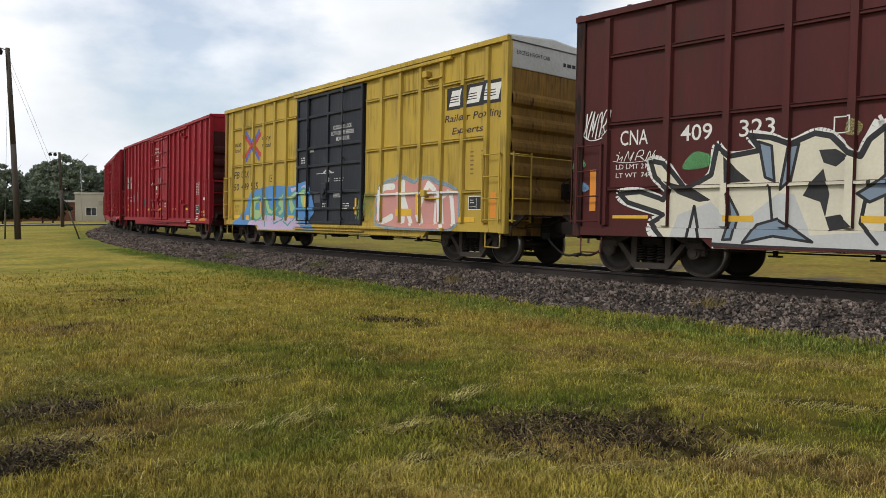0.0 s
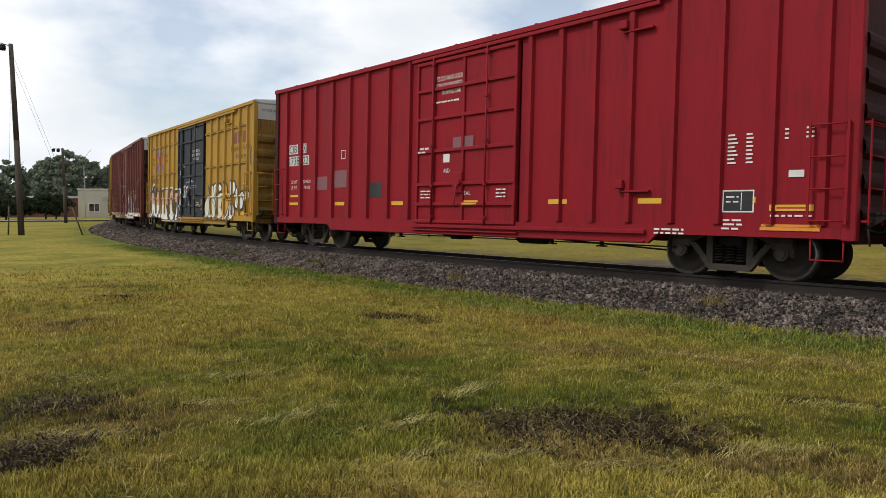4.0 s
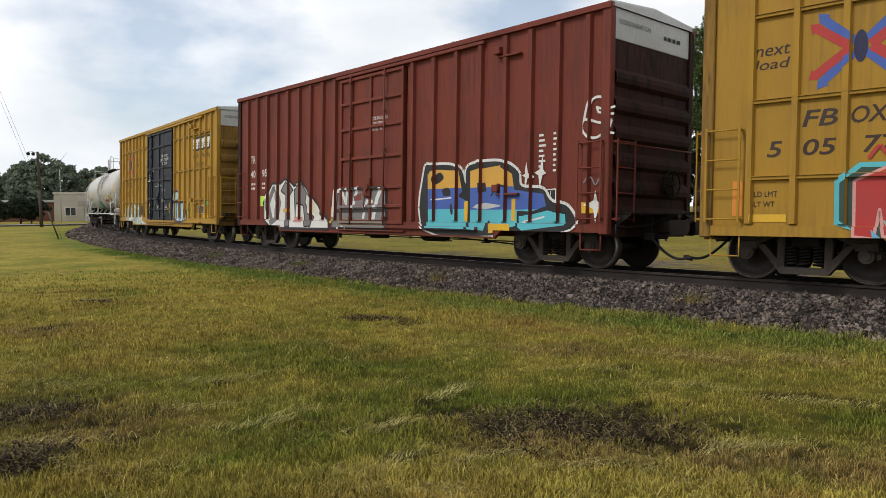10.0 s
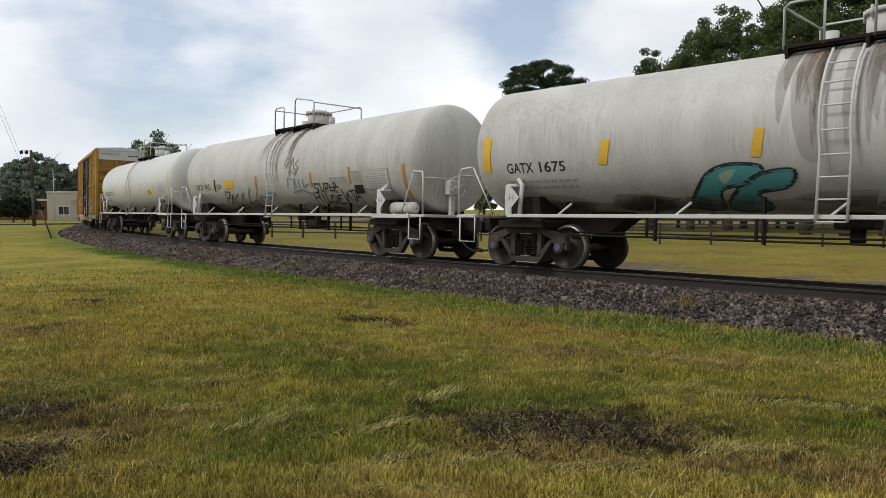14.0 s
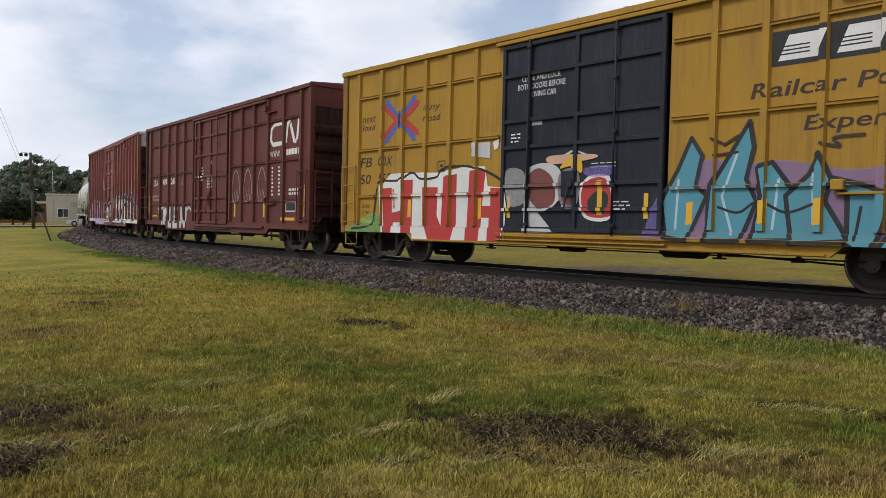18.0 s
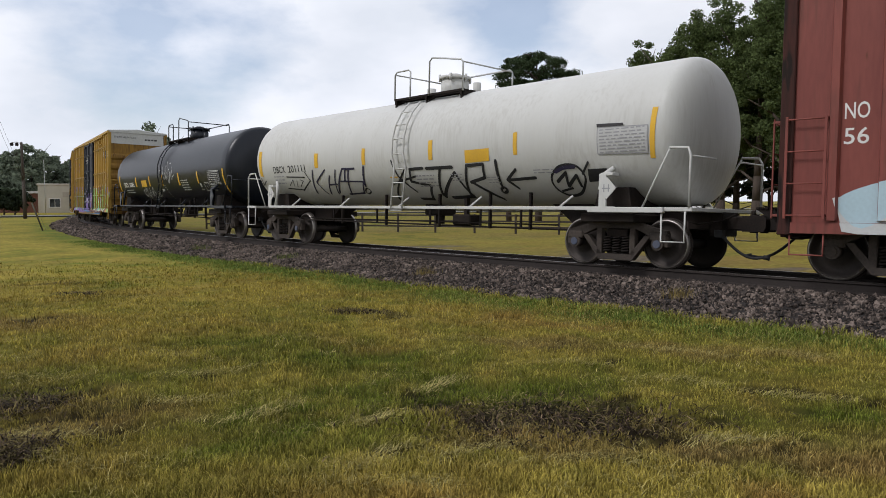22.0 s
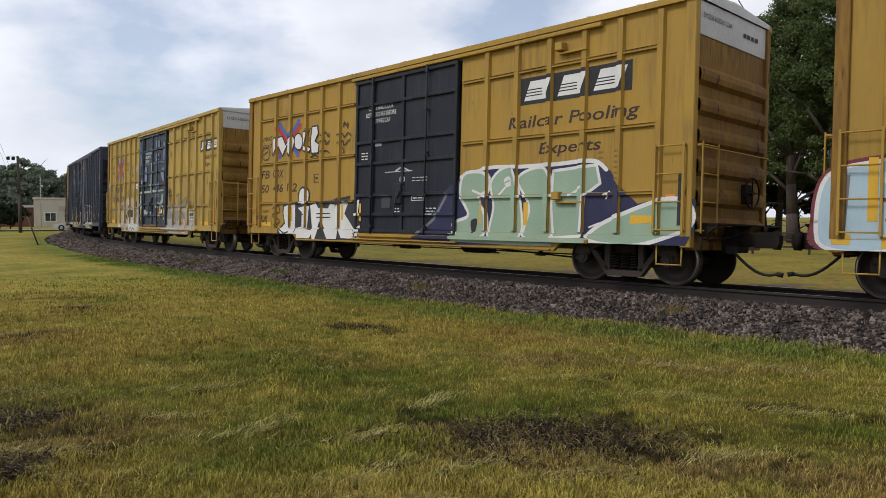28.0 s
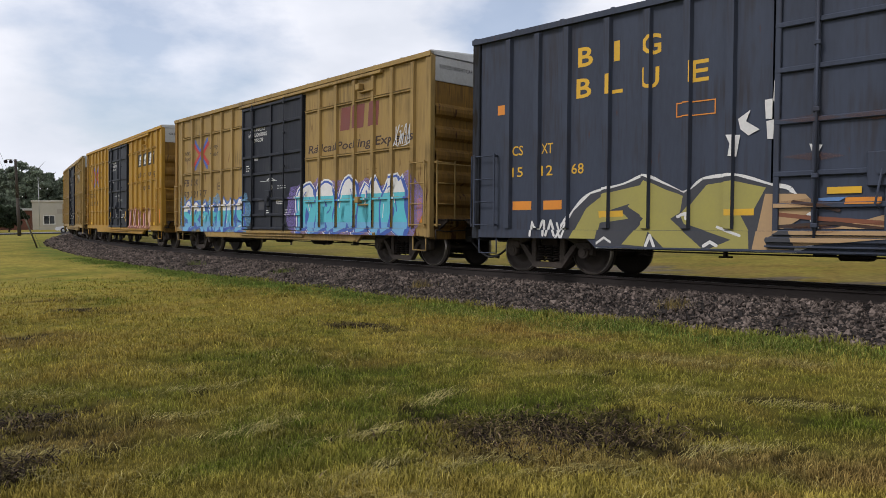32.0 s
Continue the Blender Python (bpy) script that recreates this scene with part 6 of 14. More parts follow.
def ground():
    fine = np.arange(-36, 36.01, 0.24)
    xs = np.concatenate([[-2500, -1200, -600, -300, -160, -90, -60, -45], fine, [45, 60, 90, 160, 300, 600, 1200, 2500]])
    ys = np.concatenate([[-2500, -800, -200, -60, -20, -5], np.arange(0, 60.01, 0.24), [66, 75, 90, 110, 140, 200, 300, 600, 1200, 2500]])
    x, y = np.meshgrid(xs, ys)
    x, y = x.ravel(), y.ravel()
    near = np.clip(1 - np.hypot(x, y) / 40, 0, 1)
    z = near * (0.05 * (value_noise(x, y, 1.3, 21) - 0.5) + 0.03 * (value_noise(x, y, 0.4, 22) - 0.5)) - 0.03 * bare_or_shade(x, y)
    nx, ny = len(xs), len(ys)
    i, j = np.meshgrid(np.arange(nx - 1), np.arange(ny - 1))
    a = (j * nx + i).ravel()
    faces = np.column_stack([a, a + 1, a + nx + 1, a + nx])
    rough = 0.80 + 0.26 * value_noise(x, y, 0.5, 61) + 0.16 * value_noise(x, y, 2.7, 62)
    back = np.clip((-track_side(x, y) - 1.5) / 3, 0, 1) * np.clip(value_noise(x, y, 3.3, 63) * 2.2 - 0.9, 0, 1)
    # painted darker under the near blades as shade among them, lighter from 7 m out
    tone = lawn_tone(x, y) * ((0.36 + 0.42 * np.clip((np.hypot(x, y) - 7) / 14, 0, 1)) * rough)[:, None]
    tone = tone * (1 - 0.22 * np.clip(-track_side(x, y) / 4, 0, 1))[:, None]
    tone = tone * (1 - 0.5 * back)[:, None] + np.array((0.15, 0.105, 0.045)) * (0.5 * back)[:, None]
    stony = np.zeros_like(x)
    for gx, gy, a, b in GRAVEL:
        d = np.hypot((x - gx) / a, (y - gy) / b) + 1.2 * (value_noise(x, y, 0.6, 64) - 0.5)
        stony = np.maximum(stony, np.clip((1.1 - d) / 0.5, 0, 1))
    edge = np.exp(-((track_side(x, y) + 3.4) / 0.6) ** 2) * value_noise(x, y, 0.7, 65)
    tone = tone * (1 - 0.6 * edge)[:, None] + np.array((0.050, 0.062, 0.020)) * (0.6 * edge)[:, None]
    tone = tone * (1 - 0.9 * stony)[:, None] + np.array((0.105, 0.085, 0.066)) * (0.9 * stony * (0.6 + 0.8 * value_noise(x, y, 0.25, 66)))[:, None]
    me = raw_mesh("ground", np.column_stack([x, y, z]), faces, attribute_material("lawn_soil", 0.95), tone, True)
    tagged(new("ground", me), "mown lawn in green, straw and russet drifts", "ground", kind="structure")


def blades(name, x, y, length, width, tone, lean, label, flat=False, seed=1, lift=0.0, tip=None):
    """Grass blades, one bent strip each: two quads narrowing to the tip."""
    rng = np.random.RandomState(seed)
    n = len(x)
    a = rng.rand(n) * 2 * np.pi
    if flat:
        a = lean + rng.randn(n) * 0.5
    z0 = 0.05 * (value_noise(x, y, 1.3, 21) - 0.5) + 0.03 * (value_noise(x, y, 0.4, 22) - 0.5) + lift
    dx, dy = np.cos(a), np.sin(a)
    wx, wy = -dy * width / 2, dx * width / 2
    k = rng.uniform(0.25, 0.95, n) if not flat else rng.uniform(0.9, 1.1, n)
    up = length * (np.sqrt(np.clip(1 - (k * 0.9) ** 2, 0.02, 1)) if not flat else rng.uniform(0.05, 0.35, n))
    tx, ty = x + dx * length * k, y + dy * length * k
    mx, my = x + dx * length * k * 0.35, y + dy * length * k * 0.35
    base = 0.0 if not flat else rng.uniform(0.01, 0.05, n)
    v = np.stack([np.stack([x - wx, y - wy, z0 - 0.01 + base], 1), np.stack([x + wx, y + wy, z0 - 0.01 + base], 1),
                  np.stack([mx + wx * 0.8, my + wy * 0.8, z0 + base + up * 0.6], 1), np.stack([mx - wx * 0.8, my - wy * 0.8, z0 + base + up * 0.6], 1),
                  np.stack([tx, ty, z0 + base + up * (1.0 if not flat else 0.7)], 1)], 1).reshape(-1, 3)
    o = np.arange(n)[:, None] * 5
    f = np.concatenate([o + np.array([[0, 1, 2]]), o + np.array([[0, 2, 3]]), o + np.array([[3, 2, 4]])])
    c = np.repeat(tone, 5, axis=0).reshape(-1, 5, 3)
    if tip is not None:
        # root vertices painted darker, as the shade low in the grass
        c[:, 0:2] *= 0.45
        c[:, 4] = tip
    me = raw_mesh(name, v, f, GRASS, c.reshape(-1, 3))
    return tagged(new(name, me), label, "grass", kind="stuff")


GRASS = attribute_material("grass_blade", 0.7)


def lawn():
    rng = np.random.RandomState(4)
    # spread so that the density falls with distance from the camera
    n = 340000
    r = 3.6 + 22 * rng.rand(n) ** 2.1
    a = np.radians(rng.uniform(-37, 37, n))
    x, y = r * np.sin(a), r * np.cos(a)
    keep = (track_side(x, y) > 2.45) & (rng.rand(n) > 0.9 * bare_or_shade(x, y)) & (rng.rand(n) > np.clip((r - 15) / 10.5, 0, 1))
    x, y, r = x[keep], y[keep], r[keep]
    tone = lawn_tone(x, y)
    pale = rng.rand(len(x))
    tone = tone * np.exp(rng.randn(len(x)) * 0.22)[:, None] * 1.10
    tone[pale > 0.92] = tone[pale > 0.92] * 0.5 + np.array((0.30, 0.25, 0.09)) * 0.5
    o = track_side(x, y)
    tall = 1 + 0.7 * np.exp(-((o - 3.0) / 0.5) ** 2)
    tuft = np.clip(value_noise(x, y, 0.22, 32) * 1.5 - 0.35, 0, 1) * (0.5 + 0.8 * value_noise(x, y, 1.1, 33))
    length = rng.uniform(0.026, 0.060, len(x)) * tall * (0.6 + 0.45 * value_noise(x, y, 0.8, 31) + 1.05 * tuft)
    width = rng.uniform(0.0035, 0.007, len(x)) * np.maximum(1, r / 6.5)
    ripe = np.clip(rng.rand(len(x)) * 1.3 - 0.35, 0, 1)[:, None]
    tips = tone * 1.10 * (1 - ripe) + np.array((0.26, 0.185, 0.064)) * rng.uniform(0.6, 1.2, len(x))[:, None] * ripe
    tips = np.where((bare_or_shade(x, y) > 0.4)[:, None], tone, tips)
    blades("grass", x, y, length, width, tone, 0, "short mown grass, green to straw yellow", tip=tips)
    # lush weeds along the foot of the stones, ragged towards them
    m = 52000
    s = rng.uniform(-26, 13, m)
    o = 3.12 + 0.42 * rng.randn(m) + 0.6 * (value_noise(s, s * 0 + 3, 0.9, 51) - 0.5)
    h = TH0 + s / RADIUS
    x, y = CIRCLE[0] + (RADIUS + o) * np.sin(h), CIRCLE[1] - (RADIUS + o) * np.cos(h)
    tone = np.array((0.115, 0.160, 0.034)) * np.exp(rng.randn(m) * 0.35)[:, None]
    blades("weeds", x, y, rng.uniform(0.025, 0.085, m) * (0.35 + 1.1 * value_noise(x, y, 0.5, 52)), rng.uniform(0.006, 0.013, m), tone, 0, "lush green weeds along the foot of the ballast", False, 12)
    # a few tufts between the stones
    for i, (s0, o0, k) in enumerate(((4.25, 2.35, 0.75), (-1.5, 2.5, 0.7), (-7.2, 2.5, 0.6), (8.2, 2.6, 0.8), (-13.0, 2.45, 0.7))):
        m = 110
        s, o = s0 + 0.14 * k * rng.randn(m), o0 + 0.24 * k * rng.randn(m)
        h = TH0 + s / RADIUS
        x, y = CIRCLE[0] + (RADIUS + o) * np.sin(h), CIRCLE[1] - (RADIUS + o) * np.cos(h)
        tone = np.array((0.11, 0.13, 0.035) if i % 2 == 0 and i else (0.17, 0.13, 0.05)) * np.exp(rng.randn(m) * 0.3)[:, None]
        blades("weed_tuft", x, y, rng.uniform(0.10, 0.32, m) * k, np.full(m, 0.009), tone, 0, "dry weed tuft growing in the ballast", False, 60 + i, 0.24)
    # raked-up cuttings in pale drifts
    xs, ys, ang = [], [], []
    for px, py, s, t in STRAWS:
        m = 230
        u = rng.randn(m) * s * 0.6
        v = rng.randn(m) * 0.045 + 0.22 * s * np.sin(u * 2.4 / s + px) + 0.05 * rng.randn(m)
        xs.append(px + u * math.cos(t) - v * math.sin(t))
        ys.append(py + u * math.sin(t) + v * math.cos(t))
        ang.append(np.full(m, t))
    px, py = np.array([rng.uniform(-6, 6.5, 26000), rng.uniform(3.8, 14, 26000)])
    keep = value_noise(px, py, 0.55, 41) * 0.6 + value_noise(px, py, 0.17, 42) * 0.4 > 0.60
    xs.append(px[keep]), ys.append(py[keep]), ang.append(rng.rand(keep.sum()) * 6.28)
    x, y, ang = np.concatenate(xs), np.concatenate(ys), np.concatenate(ang)
    keep = track_side(x, y) > 2.7
    x, y, ang = x[keep], y[keep], ang[keep]
    tone = np.array((0.36, 0.31, 0.115)) * rng.uniform(0.35, 1.3, len(x))[:, None]
    blades("hay_cuttings", x, y, rng.uniform(0.05, 0.15, len(x)), np.full(len(x), 0.0045), tone, ang, "pale dry grass cuttings lying in drifts", True, 9)
    # the dark litter of the burnt spots
    xs, ys = [], []
    for bx, by, a, b, t in PATCHES[:5]:
        m = int(2200 * a * b / 0.4)
        u, v = rng.randn(m) * a * 0.55, rng.randn(m) * b * 0.55
        xs.append(bx + u * math.cos(t) - v * math.sin(t))
        ys.append(by + u * math.sin(t) + v * math.cos(t))
    x, y = np.concatenate(xs), np.concatenate(ys)
    tone = np.array((0.030, 0.021, 0.014)) * np.exp(rng.randn(len(x)) * 0.9)[:, None]
    old = rng.rand(len(x)) > 0.70
    tone[old] = np.array((0.15, 0.12, 0.045)) * rng.uniform(0.5, 1.2, old.sum())[:, None]
    blades("burnt_litter", x, y, rng.uniform(0.04, 0.13, len(x)), rng.uniform(0.005, 0.016, len(x)), tone, rng.rand(len(x)) * 6.28, "dark scorched grass litter", True, 10)


def swept(profile, s_list):
    """A closed profile of (side, up) swept along the track."""
    n = len(profile)
    v = np.array([track_point(s, a, b) for s in s_list for a, b in profile])
    f = []
    for i in range(len(s_list) - 1):
        for j in range(n):
            f.append((i * n + j, i * n + (j + 1) % n, (i + 1) * n + (j + 1) % n, (i + 1) * n + j))
    return v, np.array(f)


def railway():
    far = list(np.arange(-440, -70, 12.0)) + list(np.arange(-70, 80, 1.5)) + list(np.arange(80, 450, 12.0))
    bed = tagged(new("railway_track"), "single railway track on grey ballast, curving", "railway track", kind="structure")
    drop = RAIL_Z + 0.06
    v, f = swept([(-2.9, -drop), (-1.75, -0.30), (-1.3, -0.22), (-0.95, -0.20), (0.6, -0.20), (0.95, -0.205), (1.35, -0.215), (1.75, -0.29), (2.7, -drop)], far)
    # near-black colour: the shade between the loose stones is painted into the bed
    stone = material("ballast_bed", (0.030, 0.025, 0.022), (0.014, 0.012, 0.011), 0.9, 0.9, scale=30, bump=0.03)
    part("ballast_bed", raw_mesh("ballast_bed", v, f, stone), bed)
    head = [(-0.036, -0.002), (-0.03, 0.0), (0.03, 0.0), (0.036, -0.002), (0.037, -0.038), (0.012, -0.052), (0.011, -0.155), (0.078, -0.180), (0.078, -0.197),
            (-0.078, -0.197), (-0.078, -0.180), (-0.011, -0.155), (-0.012, -0.048), (-0.037, -0.035)]
    for side in (-0.755, 0.755):
        v, f = swept([(side + a, b) for a, b in head], far)
        me = raw_mesh("rail", v, f, [RAILSIDE, TREAD])
        me.polygons.foreach_set("material_index", [1 if i % len(head) in (0, 1, 2) else 0 for i in range(len(f))])
        part("rail", me, bed, "worn steel rail, rusty at the sides")
    wood = material("creosoted_tie", (0.06, 0.047, 0.038), (0.12, 0.10, 0.085), 0.8, 0.9, scale=12, stretch=(6, 0.6, 6), bump=0.01)
    tie = Mesher().cbox(-0.115, 0.115, -1.30, 1.30, -0.38, -0.198, 0.012).mesh("tie", wood)
    plate = Mesher()
    for y in (-0.755, 0.755):
        plate.cbox(-0.10, 0.10, y - 0.17, y + 0.17, -0.200, -0.190, 0.003)
        for s in (-1, 1):
            plate.cbox(-0.07, -0.03, y + s * 0.11 - 0.02, y + s * 0.11 + 0.02, -0.195, -0.15, 0.004)
    plate = plate.mesh("tie_plate", RAILSIDE)
    s = -75.0
    while s < 45:
        x, y, h = track(s)
        m = Matrix.Translation((x, y, RAIL_Z)) @ Matrix.Rotation(h, 4, "Z") @ Matrix.Rotation(-CANT, 4, "X")
        t = part("tie", tie, bed, at=m)
        if s > -30 and s < 22:
            part("tie_plate", plate, t)
        s += 0.54
    # loose stones, denser where the camera is near
    rng = np.random.RandomState(8)
    octa = np.array([(1, 0, 0), (-1, 0, 0), (0, 1, 0), (0, -1, 0), (0, 0, 1), (0, 0, -1)], float)
    tri = np.array([(0, 2, 4), (2, 1, 4), (1, 3, 4), (3, 0, 4), (2, 0, 5), (1, 2, 5), (3, 1, 5), (0, 3, 5)])
    vs, fs, k = [], [], 0
    for s0, s1, n, size in ((-14, 24, 60000, 0.025), (-34, -14, 20000, 0.034), (-68, -34, 9000, 0.06)):
        s = rng.uniform(s0, s1, n)
        side = np.where(rng.rand(n) < 0.86, rng.uniform(0.95, 2.75, n) + 0.10 * rng.randn(n), rng.uniform(-2.6, 0.6, n))
        up = np.interp(side, [-2.9, -1.75, -1.3, -0.95, 0.6, 0.95, 1.35, 1.75, 2.7], [-drop, -0.30, -0.22, -0.20, -0.20, -0.205, -0.215, -0.29, -drop]) + rng.uniform(-0.03, 0.03, n)
        h = TH0 + s / RADIUS
        rad = RADIUS + side
        x, y = CIRCLE[0] + rad * np.sin(h), CIRCLE[1] - rad * np.cos(h)
        z = RAIL_Z + up + side * math.sin(CANT)
        c = octa[None] * rng.uniform(0.42, 1.45, (n, 1, 3)) * (size * np.exp(rng.randn(n, 1, 1) * 0.32))
        c = c + rng.randn(n, 6, 3) * size * 0.22
        q = rng.randn(n, 4)
        q /= np.linalg.norm(q, axis=1)[:, None]
        w, i, j, l = q.T
        rot = np.stack([np.stack([1 - 2 * (j * j + l * l), 2 * (i * j - l * w), 2 * (i * l + j * w)], 1),
                        np.stack([2 * (i * j + l * w), 1 - 2 * (i * i + l * l), 2 * (j * l - i * w)], 1),
                        np.stack([2 * (i * l - j * w), 2 * (j * l + i * w), 1 - 2 * (i * i + j * j)], 1)], 1)
        p = np.einsum("nab,nkb->nka", rot, c) + np.stack([x, y, z], 1)[:, None]
        vs.append(p.reshape(-1, 3))
        fs.append((np.arange(n)[:, None, None] * 6 + tri[None] + k).reshape(-1, 3))
        k += n * 6
    rock = material("ballast_stone", (0.168, 0.132, 0.110), (0.024, 0.018, 0.015), 1.0, 0.85, scale=16, bump=0.01, island=0.85)
    tagged(part("ballast_stones", raw_mesh("ballast_stones", np.concatenate(vs), np.concatenate(fs), rock), bed, "broken grey and purplish stone"), kind="stuff")


def far_spot(az, d):
    return (d * math.sin(radians(az)), d * math.cos(radians(az)))


def road():
    grey = material("asphalt_road", (0.24, 0.235, 0.23), (0.17, 0.165, 0.16), 0.7, 0.9, scale=3, bump=0.004)
    b = Mesher()
    x, y = far_spot(-27, 112)
    m = Matrix.Translation((x, y, 0)) @ Matrix.Rotation(radians(24), 4, "Z")
    vs = [m @ Vector(p) for p in ((-150, -5, 0.05), (160, -5, 0.05), (160, 5, 0.09), (-150, 5, 0.09), (-150, -5, -0.1), (160, -5, -0.1), (160, 5, -0.1), (-150, 5, -0.1))]
    b.add(vs, [(0, 1, 2, 3), (0, 4, 5, 1), (2, 6, 7, 3)])
    tagged(new("road", b.mesh("road", grey)), "pale asphalt road beyond the lawn", "road", kind="structure")
    curb = Mesher()
    vs = [m @ Vector(p) for y0, y1 in ((-6.0, -5.0),) for p in ((-150, y0, 0.0), (160, y0, 0.0), (160, y0, 0.16), (-150, y0, 0.16), (-150, y1, 0.0), (160, y1, 0.0), (160, y1, 0.16), (-150, y1, 0.16))]
    curb.add(vs, [(0, 1, 2, 3), (3, 2, 6, 7), (7, 6, 5, 4)])
    tagged(new("kerb", curb.mesh("kerb", material("dark_kerb", (0.06, 0.06, 0.06), rough=0.9))), "low dark kerb along the road", "kerb", kind="structure")
    return m


# ---- trees and hedges ----
BARK = material("tree_bark", (0.085, 0.065, 0.05), (0.045, 0.035, 0.03), 0.8, 0.95, scale=10, stretch=(4, 4, 0.6), bump=0.03)


def leaf_material(name, a, b):
    """Leaves that let some light through."""
    m = material(name, a, b, 0.8, 0.75, scale=2.0, bump=0, island=0.45, spec=0.12)
    n, l = m.node_tree.nodes, m.node_tree.links
    base = n["Principled BSDF"]
    thin, mix = n.new("ShaderNodeBsdfTranslucent"), n.new("ShaderNodeMixShader")
    l.new(base.inputs["Base Color"].links[0].from_socket, thin.inputs["Color"])
    mix.inputs[0].default_value = 0.35
    l.new(base.outputs[0], mix.inputs[1])
    l.new(thin.outputs[0], mix.inputs[2])
    l.new(mix.outputs[0], n["Material Output"].inputs["Surface"])
    return m


LEAF = {"oak": leaf_material("broadleaf", (0.12, 0.155, 0.055), (0.075, 0.105, 0.040)),
        # paler than the near leaves: the haze of distance is put into their colour
        "far": leaf_material("hazed_broadleaf", (0.20, 0.235, 0.165), (0.15, 0.185, 0.135)),
        "pine": leaf_material("pine_needles", (0.060, 0.085, 0.040), (0.038, 0.058, 0.028)),
        "light": leaf_material("spring_leaf", (0.10, 0.14, 0.035), (0.065, 0.095, 0.03)),
        "hedge": leaf_material("hedge_leaf", (0.045, 0.060, 0.034), (0.030, 0.042, 0.026))}


def tree(x, y, h, spread, kind, seed, label, base=0.35, clumps=60, per=110, leaf=0.16, z=0.0):
    """A trunk with limbs, and a crown of leaf clumps set on the limbs' ends, uneven and with gaps."""
    rnd, rng = random.Random(seed), np.random.RandomState(seed)
    thing = tagged(new("tree"), label, "tree")
    thing.location = (x, y, z)
    b = Mesher()
    lean = rnd.uniform(-0.04, 0.04)
    top, pts = h * (0.95 if kind == "pine" else 0.62), []
    for i in range(7):
        t = i / 6
        pts.append((lean * h * t + 0.12 * math.sin(3 * t + seed), 0.1 * math.cos(2.3 * t + seed), top * t))
    r0 = 0.018 * h + 0.06
    for i in range(6):
        b.cyl(pts[i], pts[i + 1], r0 * (1 - 0.13 * i), 9, 0, r0 * (1 - 0.13 * (i + 1)))
    centres = []
    limbs = 16 if kind == "pine" else 12
    for i in range(limbs):
        t = base + (1 - base) * (i + 0.5) / limbs
        f = min(t, 0.999) * 6
        p = Vector(pts[int(f)]).lerp(Vector(pts[int(f) + 1]), f - int(f))
        a = 2.4 * i + rnd.uniform(-0.5, 0.5)
        if kind == "pine":
            ln, rise = spread * (1.05 - 0.55 * abs(t - 0.8)) * rnd.uniform(0.55, 1.0), rnd.uniform(0.05, 0.22) * spread
        else:
            ln, rise = spread * rnd.uniform(0.6, 1.0), h * (t * 1.05) - p.z - rnd.uniform(0, 0.08) * h
            rise = max(rise, 0.3)
        q = p + Vector((math.cos(a) * ln, math.sin(a) * ln, rise))
        mid = (p + q) / 2 + Vector((0, 0, 0.12 * ln))
        b.cyl(p, mid, r0 * 0.34, 6, 0, r0 * 0.22)
        b.cyl(mid, q, r0 * 0.22, 5, 0, r0 * 0.06)
        centres += [q, mid * 0.45 + q * 0.55]
    part("trunk", b.mesh("trunk", BARK), thing, "rough brown trunk and limbs")
    cl = []
    for i in range(clumps):
        if kind == "pine":
            # a broad dome of flat tufts on the upper limbs
            a, r = rnd.uniform(0, 2 * math.pi), spread * math.sqrt(rnd.random())
            top_z = h - 0.30 * spread * (r / spread) ** 2 - 0.1
            p = Vector((pts[5][0] + math.cos(a) * r, pts[5][1] + math.sin(a) * r, top_z - rnd.random() ** 1.4 * min(0.32 * h, 1.25 * spread) * (1.05 - 0.5 * r / spread)))
        else:
            # inside an egg-shaped crown with a lumpy outline
            a, t = rnd.uniform(0, 2 * math.pi), rnd.uniform(-0.95, 1.0)
            lump = 0.86 + 0.14 * math.sin(3 * a + seed) * math.cos(4 * t + seed)
            r = lump * rnd.uniform(0.30, 1.0) ** 0.5
            low = h * max(base, 0.12)
            q = math.sqrt(max(1 - t * t, 0.02)) * (1.0 if t < 0.2 else 1.06 - 0.3 * t)
            p = Vector((pts[4][0] + math.cos(a) * spread * q * r, pts[4][1] + math.sin(a) * spread * q * r, (h + low) / 2 + t * r * (h - low) / 2))
        p.z = min(p.z, h * 0.985)
        cl.append((p, spread * (rnd.uniform(0.14, 0.24) if kind == "pine" else rnd.uniform(0.12, 0.24))))
    n = clumps * per
    cp = np.repeat(np.array([tuple(p) for p, _ in cl]), per, axis=0)
    cr = np.repeat(np.array([r for _, r in cl]), per)
    d = rng.randn(n, 3)
    d /= np.linalg.norm(d, axis=1)[:, None]
    d[:, 2] *= 0.45 if kind == "pine" else 0.7
    pos = cp + d * (cr * rng.rand(n) ** 0.45)[:, None]
    u, w = rng.randn(n, 3), rng.randn(n, 3)
    u /= np.linalg.norm(u, axis=1)[:, None]
    w -= (w * u).sum(1)[:, None] * u
    w /= np.linalg.norm(w, axis=1)[:, None]
    ls = leaf * rng.uniform(0.6, 1.4, n)[:, None]
    wide = 0.35 if kind == "pine" else 0.62
    v = np.stack([pos - u * ls, pos + w * ls * wide, pos + u * ls, pos - w * ls * wide], 1).reshape(-1, 3)
    f = (np.arange(n)[:, None] * 4 + np.array([[0, 1, 2, 3]]))
    part("crown", raw_mesh("crown", v, f, LEAF[kind if kind in LEAF else "oak"]), thing, "uneven leafy crown")
    return thing


